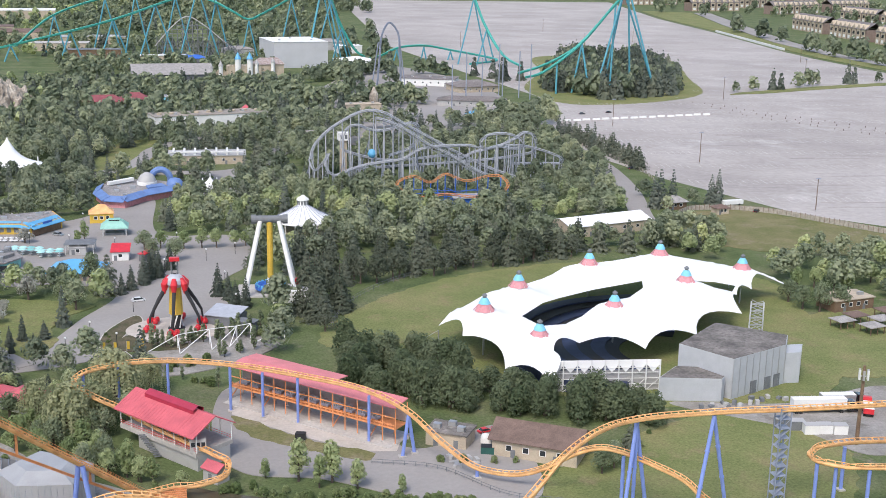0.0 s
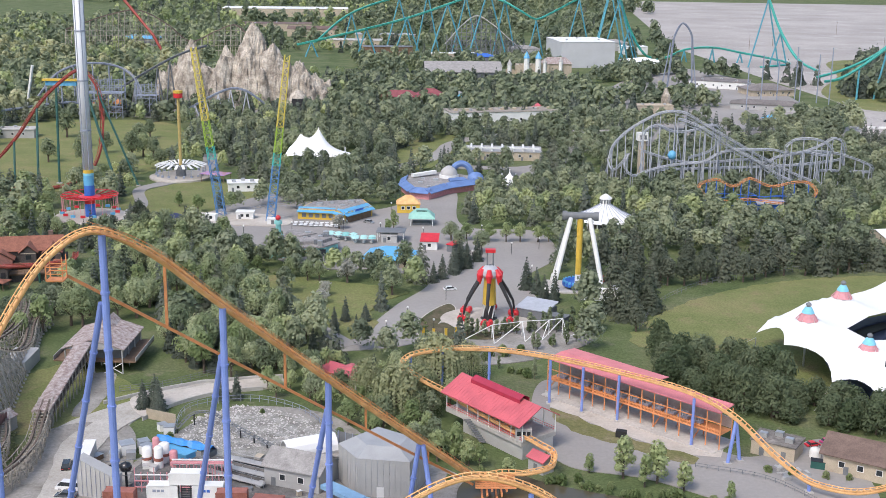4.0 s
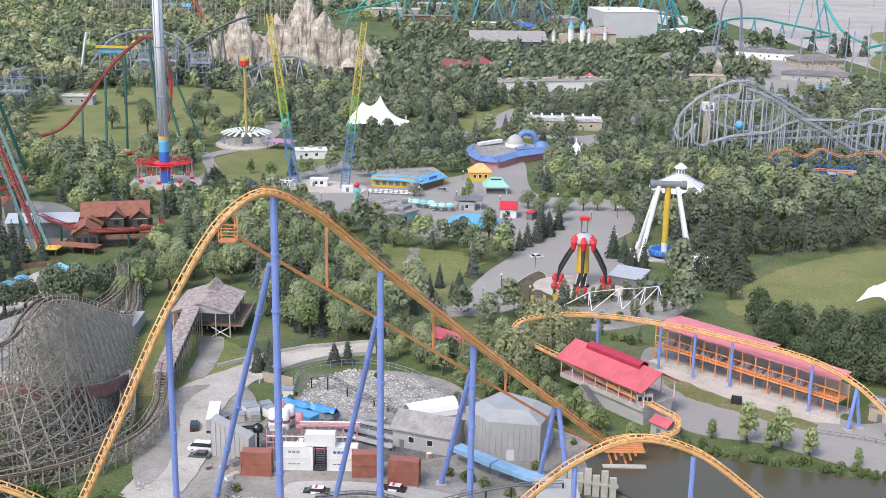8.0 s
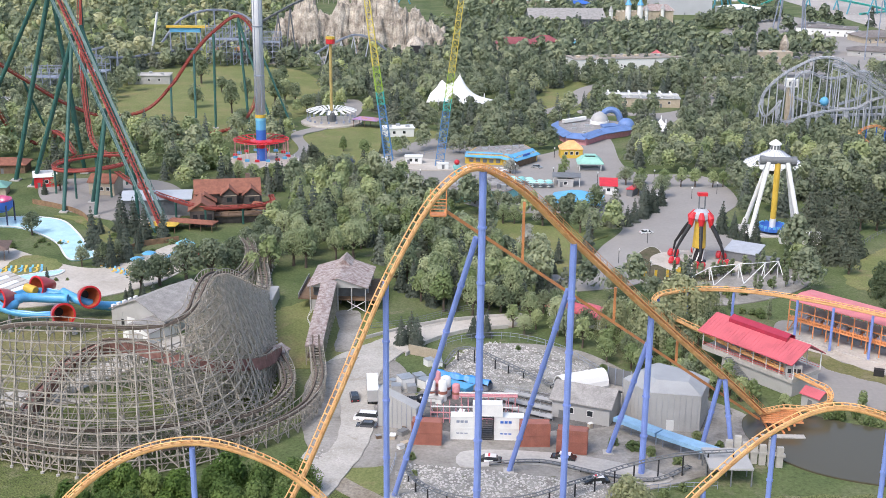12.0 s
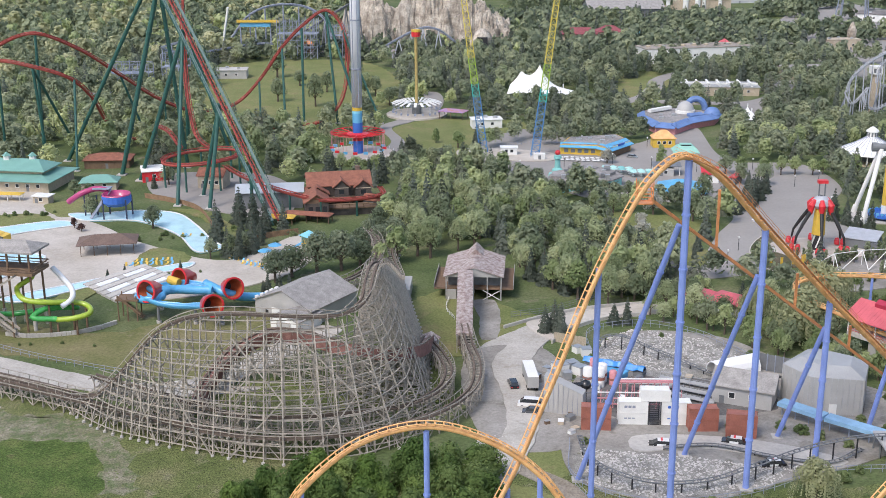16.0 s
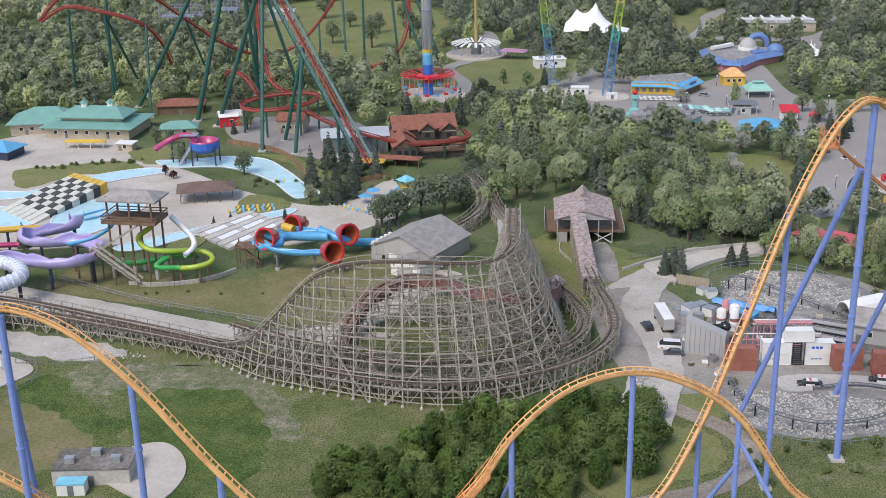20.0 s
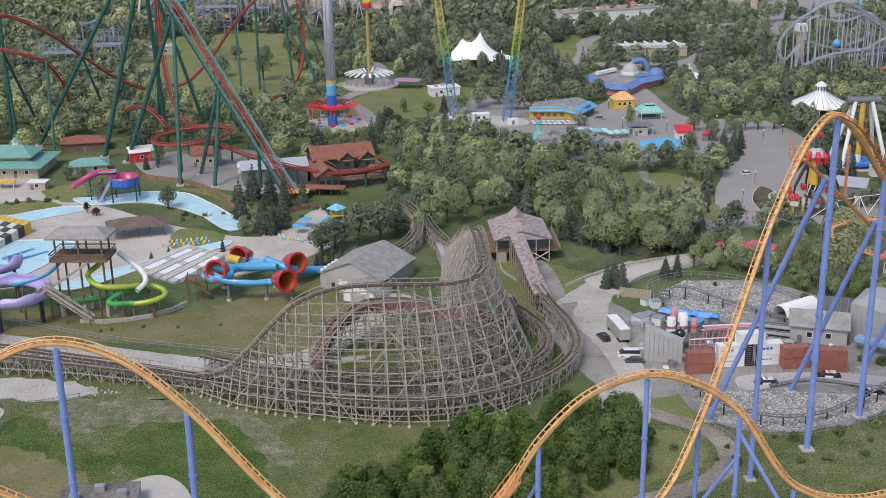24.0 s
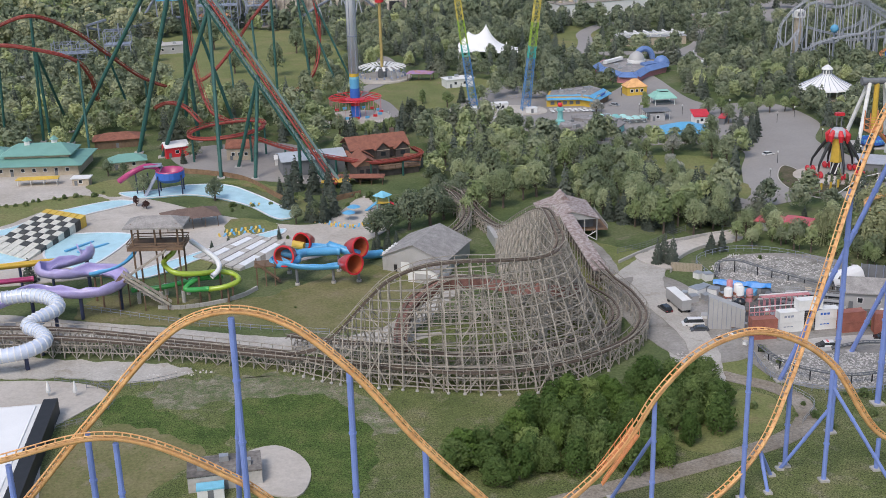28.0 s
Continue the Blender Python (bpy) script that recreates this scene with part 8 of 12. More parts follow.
CARBLK = mat("black_car_paint", (0.015, 0.016, 0.018), 0.25, vary=0.1, bump=0, coat=0.5)
CARWHT = mat("white_car_paint", (0.75, 0.75, 0.75), 0.25, vary=0.04, bump=0, coat=0.5)
CARGRY = mat("dark_grey_car_paint", (0.07, 0.075, 0.085), 0.25, vary=0.1, bump=0, coat=0.5)
CARBLU = mat("navy_car_paint", (0.03, 0.05, 0.10), 0.25, vary=0.1, bump=0, coat=0.5)
for x, y, a in ((-24.2, 213.8, 175), (-9.0, 215.4, 165), (-3.4, 205.6, 190)):
    pc = vehicle("patrol_car", "black and white prop patrol car", x, y, a, CARBLK, 5.2, 1.95, 1.5, top=CARWHT, group="prop patrol cars")
    part("white_door", Mesh().box(-0.9, -1.0, 0.4, 0.9, 1.0, 0.86), CARWHT, pc, "white doors")
    part("light_bar", Mesh().box(-0.25, -0.6, 1.5, 0.15, 0.6, 1.64), REDP, pc)
vehicle("van", "white delivery van in the yard", -50.6, 232.4, 172, CARWHT, 5.4, 2.0, 2.1, (0.12, 0.98), category="van")
vehicle("parked_car", "dark grey parked car", -50.2, 228.9, 175, CARGRY)
vehicle("parked_car", "black SUV parked in the yard", -54.2, 243.2, 100, CARBLK, 4.8, 1.95, 1.75, (0.22, 0.97))
vehicle("parked_car", "white car on the midway", 31.4, 384.0, 15, CARWHT)
vehicle("parked_car", "silver car beside the food stand", -0.6, 481, -30, STEELP)
vehicle("pickup_truck", "white pickup truck beside the tower masts", -58.7, 469.5, 5, CARWHT, 5.4, 1.95, 1.75, (0.3, 0.6), category="truck")
vehicle("parked_car", "dark blue car by the swing tower", -84, 474, 20, CARBLU)
vehicle("parked_car", "dark blue parked car", -78, 470, -10, CARBLU)
for i, (x, y) in enumerate(((308, 790), (330, 795), (352, 800), (284, 588), (300, 478))):
    vehicle("parked_car", "dark parked car on the lot edge", x, y, 10 + i * 7, CARGRY if i % 2 else CARBLK)
for x, y, pnt, a in ((122, 257, DEEPB, 20), (114, 258.5, REDP, 15), (118, 260.5, MAGENTA, 30)):
    vehicle("parked_car", "faded ride car stored behind the sheds", x, y, a, pnt, 3.6, 1.6, 1.2)


def trailer(name, label, x, y, turn, length, paint, height=3.9, cab=None):
    ob = thing(name, label, "truck", at=place(x, y, turn))
    part("box", Mesh().box(-length / 2, -1.25, 1.1, length / 2, 1.25, height), paint, ob)
    part("roof", Mesh().box(-length / 2 - 0.02, -1.27, height, length / 2 + 0.02, 1.27, height + 0.06), WALLW, ob)
    part("chassis", Mesh().box(-length / 2, -0.5, 0.8, length / 2, 0.5, 1.1), BLACK, ob)
    for u in (-length / 2 + 1, -length / 2 + 2.1, length / 2 - 1.2):
        for s in (-1, 1):
            part("wheel", Mesh().tube([(u, s * 0.9, 0.5), (u, s * 1.25, 0.5)], 0.5, 12), TYRE, ob)
    if cab:
        part("cab", Mesh().add([(length / 2 + 0.4, -1.2, 0.6), (length / 2 + 3.2, -1.2, 0.6), (length / 2 + 3.2, 1.2, 0.6), (length / 2 + 0.4, 1.2, 0.6), (length / 2 + 0.4, -1.15, 3.3), (length / 2 + 2.2, -1.1, 3.1), (length / 2 + 2.2, 1.1, 3.1), (length / 2 + 0.4, 1.15, 3.3)],
                               [(3, 2, 1, 0), (4, 5, 6, 7), (0, 1, 5, 4), (1, 2, 6, 5), (2, 3, 7, 6), (3, 0, 4, 7)]), cab, ob)
    return ob


trailer("semi_trailer", "scuffed white semi-trailer with a black tractor", 201, 255, -8, 14, WALLW, 3.9, CARBLK)
trailer("tank_truck", "black and white tank truck", 208.5, 258.5, -8, 9, STEELP, 3.2, CARBLK)
trailer("fire_truck", "old red fire truck parked", 213, 251.5, 62, 6, REDP, 2.5, REDP)
trailer("box_truck", "grey box truck with white roof", -50.2, 244.8, 96, 10, WALLG, 3.8, None)

# ---- shipping containers and train-ride yard ----
RUSTC = mat("rust_red_container_paint", (0.33, 0.125, 0.09), 0.6, vary=0.15, scale=0.6)
WHITEC = mat("white_container_paint", (0.74, 0.74, 0.72), 0.55, vary=0.06, scale=0.5)


def container(label, x, y, z, turn, paint, length=6.1, group="stacked containers"):
    """A corrugated shipping container with corner posts and double doors."""
    ob = thing("shipping_container", label, "container", group, at=place(x, y, turn, z))
    L = length / 2
    part("shell", Mesh().box(-L + 0.06, -1.18, 0.1, L - 0.06, 1.18, 2.54), paint, ob)
    ribs = Mesh()
    n = int(length / 0.36)
    for k in range(n):
        u = -L + 0.2 + (length - 0.4) * (k + 0.5) / n
        for s in (-1, 1):
            ribs.box(u - 0.08, s * 1.2 - 0.03, 0.15, u + 0.08, s * 1.2 + 0.03, 2.45)
    part("corrugation", ribs, paint, ob, kind="stuff")
    for sx in (-1, 1):
        for sy in (-1, 1):
            part("corner_post", Mesh().box(sx * L - 0.09, sy * 1.22 - 0.09, 0, sx * L + 0.09, sy * 1.22 + 0.09, 2.59), paint, ob)
    for s in (-1, 1):
        for z_ in (0.06, 2.53):
            part("side_rail", Mesh().box(-L, s * 1.22 - 0.05, z_ - 0.06, L, s * 1.22 + 0.05, z_ + 0.06), paint, ob)
    return ob


for x, y, a in ((-37.0, 221.6, -3), (-14.6, 221.6, 2), (-7.0, 218.8, -10)):
    for z in (0.2, 2.85):
        container("rust-red shipping container in a stack", x, y, z, a, RUSTC)
for x in (-29.0, -19.8):
    for z in (0.2, 2.85):
        c = container("white shipping container in a stack", x, 224.6, z, 0, WHITEC)
        for k in range(3):
            part("letter_bar", Mesh().box(-1.9 + k * 0.85, -1.27, 1.2 if z > 1 else 1.35, -1.25 + k * 0.85, -1.24, 1.75 if z > 1 else 1.6), DEEPB if x > -25 else SILVER2, c, "plain bar of faded lettering")
container("white shipping container bridging the stacks", -24.4, 224.6, 5.6, 0, WHITEC)
yard = thing("stair_frame", "black steel stair frame between the containers", "stairs")
for x in (-25.6, -23.2):
    for y in (223.2, 226):
        part("post", Mesh().beam((x, y, -0.1), (x, y, 5.6), 0.16), BLACK, yard)
for k in range(12):
    part("tread", Mesh().box(-25.4, 223.2 + k * 0.22, 0.3 + k * 0.4, -23.4, 223.5 + k * 0.22, 0.38 + k * 0.4), BLACK, yard)
pl = thing("concrete_blocks_wall", "grey angled metal screen wall", "wall")
part("screen", Mesh().add([(-47.8, 229.5, -0.1), (-39.5, 226.8, -0.1), (-38.6, 229.6, -0.1), (-47.0, 232.2, -0.1), (-47.8, 229.5, 8.6), (-39.5, 226.8, 5.4), (-38.6, 229.6, 5.4), (-47.0, 232.2, 8.6)], [(3, 2, 1, 0), (4, 5, 6, 7), (0, 1, 5, 4), (1, 2, 6, 5), (2, 3, 7, 6), (3, 0, 4, 7)]), WALLG, pl)
for k in range(9):
    t = k / 8
    part("seam", Mesh().beam((-47.8 + 8.3 * t, 229.44 - 2.7 * t, 0), (-47.8 + 8.3 * t, 229.44 - 2.7 * t, 8.6 - 3.2 * t), 0.08), SILVER2, pl)
heli = thing("prop_helicopter", "dark prop helicopter hung in the ride set", "helicopter", at=place(-38.5, 232.5, 12, 5.2))
part("cabin", Mesh().lathe((0, 0, 0), [(0.05, -1.0), (1.1, -0.6), (1.35, 0.1), (1.0, 0.9), (0.1, 1.3)], 12), CARBLK, heli, smooth=True)
part("tail_boom", Mesh().tube([(-0.8, 0, 0.3), (-6.0, 0, 0.8)], [0.5, 0.14], 8), CARBLK, heli)
part("fin", Mesh().box(-6.3, -0.06, 0.2, -5.6, 0.06, 2.0), CARBLK, heli)
part("blade", Mesh().box(-4, -0.12, 1.6, 4, 0.12, 1.68), WALLD, heli)
for s in (-0.9, 0.9):
    part("skid", Mesh().tube([(-1.6, s, -1.4), (1.6, s, -1.4)], 0.08, 6), WALLD, heli)
part("stand", Mesh().beam((0, 0, -5.3), (0, 0, -0.8), 0.5), BLACK, heli)
set_ = thing("refinery_set", "pink and white tanks and pipework of a ride set", "ride scenery")
sr = random.Random(9)
for x, y, h, r in ((-37.0, 244.6, 4.2, 1.1), (-34.2, 243.4, 4.8, 1.0), (-33.6, 246.4, 4.4, 1.2), (-31.2, 244.6, 3.4, 0.9), (-35.6, 247.4, 5.2, 0.8)):
    t = part("tank", Mesh().lathe((x, y, 0), [(r, -0.1), (r, h), (r * 0.7, h + 0.3), (0.1, h + 0.4)], 14), WALLW if r > 0.9 else PINKC, set_, smooth=True)
    part("band", Mesh().tube([(x, y, h * 0.4), (x, y, h * 0.55)], r * 1.04, 14), RUSTC, t)
for k in range(9):
    x = -30 + k * 1.5
    part("pipe_rack", Mesh().beam((x, 238.2, -0.1), (x, 238.2, 3.4), 0.2).beam((x, 241, -0.1), (x, 241, 3.4), 0.2).beam((x, 238.2, 3.3), (x, 241, 3.3), 0.2), PINKC, set_)
for y, z in ((238.4, 3.5), (239.2, 3.5), (240.2, 3.5), (240.8, 2.2)):
    part("pipe", Mesh().tube([(-30.5, y, z), (-17.5, y, z)], 0.2, 7), PINKC if y < 240 else WALLW, set_)
tarp = Mesh()
for i in range(13):
    for j in range(5):
        u, v = i / 12, j / 4
        tarp.v.append((-37.5 + 13.5 * u + 1.4 * v, 254.5 - 6.5 * u + 2.8 * v, 1.0 + 2.0 * math.sin(math.pi * min(0.9, v + 0.15)) + sr.uniform(-0.25, 0.25)))
for i in range(12):
    for j in range(4):
        tarp.f.append((i * 5 + j, i * 5 + j + 5, i * 5 + j + 6, i * 5 + j + 1))
tp = thing("tarpaulin_covered_train", "bright blue tarpaulin draped over a ride train", "tarpaulin")
part("tarpaulin", tarp, mat("blue_tarpaulin", (0.03, 0.24, 0.62), 0.4, vary=0.15, scale=1.0, fine=3), tp)
part("body_below", Mesh().prism([(-37, 254.6), (-24, 248.4), (-22.8, 250.6), (-35.6, 257)], -0.1, 1.5), WALLD, tp)
tagged(new("blue_ground_sheet", Mesh().prism([(-35, 250), (-29, 246.6), (-27, 249.4), (-33.5, 253)], -0.1, 1.6).data("blue_ground_sheet", SKYB)), "flat blue sheet over a low platform", "tarpaulin")
for x, y, s, m_ in ((-43, 251, 3.2, WALLW), (-40, 254, 2.4, STEELP), (-45, 248, 2.2, WALLG), (-41.5, 248.4, 2.0, STEELP), (-38.5, 251, 2.6, WALLW), (-46, 252, 1.6, WALLG), (-36, 262.5, 2.4, WALLW), (-38, 264.5, 2.0, WALLW)):
    u = thing("plant_unit", "boxy metal plant unit in the yard", "equipment", at=place(x, y, sr.uniform(0, 50)))
    part("casing", Mesh().box(-s / 2, -s / 2, -0.1, s / 2, s / 2, s * 0.8), m_, u)
    part("lid", Mesh().box(-s / 2 - 0.05, -s / 2 - 0.05, s * 0.8, s / 2 + 0.05, s / 2 + 0.05, s * 0.86), STEELP, u)
fence = thing("timber_fence", "orange-brown timber screen fence", "fence")
for k in range(22):
    t = k / 21
    part("board", Mesh().box(-43.2 + 7.4 * t - 0.17, 271.4 - 3.4 * t - 0.05, -0.1, -43.2 + 7.4 * t + 0.17, 271.4 - 3.4 * t + 0.05, 2.6), WALLT, fence)
arch = thing("train_tunnel", "white half-round fabric train tunnel", "tunnel", at=place(-2.2, 252.2, 26))
am = Mesh()
for i in range(9):
    a0 = math.pi * i / 8
    am.v += [(-6, 2.7 * math.cos(a0), 0.6 + 3.4 * math.sin(a0)), (6, 2.7 * math.cos(a0), 0.6 + 3.4 * math.sin(a0)), (-6, 2.55 * math.cos(a0), 0.5 + 3.3 * math.sin(a0)), (6, 2.55 * math.cos(a0), 0.5 + 3.3 * math.sin(a0))]
for i in range(8):
    b = i * 4
    am.f += [(b, b + 1, b + 5, b + 4), (b + 2, b + 6, b + 7, b + 3), (b, b + 4, b + 6, b + 2), (b + 1, b + 3, b + 7, b + 5)]
part("cover", am, TENTW, arch)
for s in (-1, 1):
    part("base_wall", Mesh().box(-6, s * 2.7 - 0.15, -0.1, 6, s * 2.7 + 0.15, 0.7), WALLG, arch)
sc = thing("black_screen_frame", "dark mesh screen on a steel frame", "screen")
for k in range(6):
    p = Vector((4.2, 254.4, 0)).lerp(Vector((12.5, 249.8, 0)), k / 5)
    part("post", Mesh().beam(p, p + Vector((0, 0, 4.6)), 0.2), SILVER2, sc)
part("mesh", Mesh().prism([(4.2, 254.5), (12.5, 249.9), (12.5, 250.0), (4.2, 254.6)], 0.4, 4.4), WALLD, sc)
house("ride_station", "grey ride station with gabled roof", -2.4, 237.5, -22, 13, 9, 4.4, "gable", WALLG, GREYROOF, 2.6, 0.6, 2, 1)
big = thing("ride_show_building", "tall grey metal show building with angled sides", "building")
Q = [(5.5, 238.0), (9.9, 230.4), (20.9, 228.8), (24.5, 238.5), (13.0, 246.5)]
part("wall", Mesh().prism(Q, -0.2, 8.6), WALLG, big)
part("roof", Mesh().add([(x, y, 8.6) for x, y in Q] + [(x * 0.6 + 14.8 * 0.4, y * 0.6 + 236.4 * 0.4, 10.6) for x, y in Q], [(i, (i + 1) % 5, 5 + (i + 1) % 5, 5 + i) for i in range(5)] + [(5, 6, 7, 8, 9)]), mat("light_grey_roof_sheet", (0.33, 0.34, 0.35), 0.6, vary=0.08, scale=0.3), big)
for i in range(5):
    (x0, y0), (x1, y1) = Q[i], Q[(i + 1) % 5]
    n = int(math.hypot(x1 - x0, y1 - y0) / 1.2)
    for k in range(n):
        t = (k + 0.5) / n
        part("siding_seam", Mesh().beam((x0 + (x1 - x0) * t, y0 + (y1 - y0) * t, 0), (x0 + (x1 - x0) * t, y0 + (y1 - y0) * t, 8.6), 0.09), STEELP, big)
part("door", Mesh().box(14.0, 229.5, 0, 15.6, 229.9, 2.6), WALLW, big)
blue_run = thing("covered_queue", "long pale blue covered walkway", "walkway")
for k, (p, q) in enumerate((((3.5, 229.5), (11.2, 222.2)), ((11.5, 222.0), (22.5, 213.0)))):
    part("cover", Mesh().beam((*p, 3.1), (*q, 3.1), 3.0, 0.9), mat("pale_blue_sheet", (0.24, 0.42, 0.60), 0.5, vary=0.1), blue_run, "pale blue sheet cover")
    for t in (0.05, 0.35, 0.65, 0.95):
        x, y = p[0] + (q[0] - p[0]) * t, p[1] + (q[1] - p[1]) * t
        part("post", Mesh().beam((x, y, -0.1), (x, y, 2.7), 0.2), SILVER2, blue_run)
# black low track of the train ride
tr = thing("train_ride_track", "black low steel track round the stone beds", "roller coaster")
for pts_ in ([(-41, 214, 2.0), (-40, 204, 2.6), (-36, 197, 3.0), (-28, 193.5, 2.6), (-18, 195, 2.4), (-8, 199.5, 3.4), (4, 206, 4.2), (14, 209, 5.0), (24, 210, 5.4)], [(-34, 262, 1.6), (-31, 267, 3.4), (-27, 266, 4.0), (-22, 262, 3.2), (-12, 254, 1.6), (-4, 246, 1.4), (6, 247, 1.2)], [(-24, 211.4, 0.9), (-14, 213, 0.9), (-2, 208, 0.9), (8, 206, 0.9), (16, 212, 0.9)]):
    steel_track("black", tr, pts_, WALLD, gauge=0.5, spine=0.12, tie=1.4, drop=0.35)
    for p in along(pts_, 4.5):
        part("post", Mesh().tube([(p.x, p.y, -0.1), (p.x, p.y, p.z - 0.3)], 0.16, 6), BLACK, tr)
zone("yard_lane", [(-30, 217), (-10, 217.5), (6, 212), (12, 207), (6, 204.5), (-4, 209), (-16, 212.5), (-30, 211)], CONCRETE, "pale concrete lane", "road")
deckb = thing("stone_parapet_deck", "grey block parapet and dark steel deck by the pond", "structure")
for k in range(7):
    part("block", Mesh().box(24 + k * 1.6, 216.5 - k * 0.5, -0.1, 25.3 + k * 1.6, 217.3 - k * 0.5, 4.4 + (1.2 if k % 2 else 0)), CONCRETE, deckb)
    part("cap", Mesh().box(23.9 + k * 1.6, 216.4 - k * 0.5, 2.4, 25.7 + k * 1.6, 217.4 - k * 0.5, 2.9), CONCRETE, deckb)
part("platform", Mesh().box(18.5, 205, 3.6, 27, 214, 4.0), WALLG, deckb)
for x in (18.8, 22.8, 26.8):
    for y in (205.3, 209.5, 213.6):
        part("post", Mesh().beam((x, y, -0.1), (x, y, 3.6), 0.25), WALLD, deckb)
brdg = thing("lift_base_bridge", "orange timber bridge crib under the lift", "structure")
for k in range(6):
    part("crib_beam", Mesh().beam((36 + k * 1.0, 228.5, 0.4 + (k % 3)), (36 + k * 1.0, 236.0, 0.4 + (k % 3)), 0.4), ORANGE2, brdg)
for k in range(7):
    part("sleeper", Mesh().beam((34.5, 229 + k, 2.9), (43, 229 + k, 2.9), 0.3), ORANGE2, brdg)
part("concrete_sill", Mesh().box(34, 226.5, -0.2, 43, 228, 0.6), CONCRETE, brdg)

# ---- wooden coaster's station, ramp, tunnel and barn ----
ws_ = thing("wooden_coaster_station", "weathered station with a faded red gabled roof", "building", at=place(-63.9, 311.0, -2))
part("roof", Mesh().add([(-8.4, -9.6, 7.0), (0, -9.6, 9.7), (8.4, -9.6, 7.0), (-8.4, 10, 7.0), (0, 10, 9.7), (8.4, 10, 7.0), (-8.4, -9.6, 6.75), (0, -9.6, 9.45), (8.4, -9.6, 6.75), (-8.4, 10, 6.75), (0, 10, 9.45), (8.4, 10, 6.75)],
                        [(0, 1, 4, 3), (1, 2, 5, 4), (9, 10, 7, 6), (10, 11, 8, 7), (6, 7, 1, 0), (7, 8, 2, 1), (3, 4, 10, 9), (4, 5, 11, 10), (0, 3, 9, 6), (5, 2, 8, 11)]), REDROOF, ws_, "faded red shingled roof")
part("dormer", Mesh().add([(-2.2, 3, 9.0), (2.2, 3, 9.0), (2.2, 10, 9.0), (-2.2, 10, 9.0), (0, 3, 11.2), (0, 10, 11.2)], [(0, 1, 4), (1, 2, 5, 4), (3, 0, 4, 5), (2, 3, 5)]), REDROOF, ws_)
part("gable", Mesh().add([(-7.6, -9.2, 6.8), (7.6, -9.2, 6.8), (0, -9.2, 9.3), (-7.6, -9.0, 6.8), (7.6, -9.0, 6.8), (0, -9.0, 9.3)], [(0, 1, 2), (5, 4, 3), (0, 2, 5, 3), (1, 4, 5, 2)]), WALLG, ws_)
part("platform", Mesh().box(-11, -8.6, 3.0, 11, 10, 3.4), BROWN, ws_)
for x in (-7.6, -3.8, 0, 3.8, 7.6):
    for y in (-9, -3, 3, 9):
        part("post", Mesh().beam((x, y, -0.1), (x, y, 7.2), 0.28), WALLG, ws_)
# dark grey block stands in for the shade under the open roof
part("dark_interior", Mesh().box(-7.2, -6, 3.4, 7.2, 9.4, 6.6), WALLD, ws_)
part("booth", Mesh().box(-7.4, -8.8, 0, -4.8, -6, 3.0), WALLG, ws_)
for s in (-1, 1):
    part("cross_brace", Mesh().beam((2.6, -9.1, 0.2), (7.4, -9.1, 3.0), 0.18).beam((7.4, -9.1, 0.2), (2.6, -9.1, 3.0), 0.18), WALLW, ws_) if s > 0 else None
    part("railing", Mesh().box(s * 11 - 0.06, -8.6, 3.4, s * 11 + 0.06, 10, 4.5), WALLG, ws_)
ramp = thing("covered_lift_ramp", "sloping track tunnel with a faded red shingle roof", "tunnel")
a, b = Vector((-66.4, 301.0, 8.6)), Vector((-65.9, 262.8, 4.8))
d = (b - a)
side = Vector((1, 0, 0))
part("roof", Mesh().add([a - side * 2.1, a + side * 2.1, b + side * 2.1, b - side * 2.1, a - side * 2.1 + Vector((0, 0, 0.4)), a + Vector((0, 0, 0.75)), a + side * 2.1 + Vector((0, 0, 0.4)), b + side * 2.1 + Vector((0, 0, 0.4)), b + Vector((0, 0, 0.75)), b - side * 2.1 + Vector((0, 0, 0.4))],
                        [(0, 3, 2, 1), (4, 5, 8, 9), (5, 6, 7, 8), (0, 4, 9, 3), (1, 2, 7, 6), (0, 1, 6, 5, 4), (3, 9, 8, 7, 2)]), REDROOF, ramp)
part("track_bed", Mesh().beam(a - Vector((0, 0, 2.6)), b - Vector((0, 0, 2.6)), 3.0, 0.5), WOOD2, ramp)
for k in range(14):
    p = a.lerp(b, k / 13)
    for s in (-1.8, 1.8):
        part("post", Mesh().beam((p.x + s, p.y, -0.1), (p.x + s, p.y, p.z), 0.24), WOOD, ramp)
    if k % 2 == 0:
        part("brace", Mesh().beam((p.x - 1.8, p.y, 0.2), (p.x + 1.8, p.y, max(1.2, p.z - 3)), 0.18), WOOD, ramp)
house("track_tunnel", "short timber track tunnel with a dark red roof", -75.3, 262.0, 72, 7, 4.4, 3.4, "gable", WALLG, REDROOF, 1.2, 0.3, 0, 1)
barn = house("storage_barn", "weathered grey storage barn with grey shingles", -109.4, 293.0, 60.3, 20, 19, 4.4, "gable", WALLG, GREYROOF, 4.1, 0.5, 0, 0)
part("loading_door", Mesh().box(-10.08, 1.2, 0, -9.9, 3.8, 3.2), WALLW, barn, "white loading door")
part("side_door", Mesh().box(-10.08, 5.0, 0, -9.9, 6.0, 2.2), BLACK, barn)
for k in range(8):
    part("wall_batten", Mesh().box(-10.07, -9 + k * 2.4, 0, -9.98, -8.9 + k * 2.4, 4.2), STEELP, barn)
fr_ = house("barn_wing", "gabled front wing of the grey barn", -110.2, 280.2, 60.3, 10, 9, 3.4, "gable", WALLW, GREYROOF, 1.8, 0.4, 0, 0)
part("wing_door", Mesh().box(-5.08, -2.4, 0, -4.9, 2.4, 2.8), WALLG, fr_, "grey roller door")
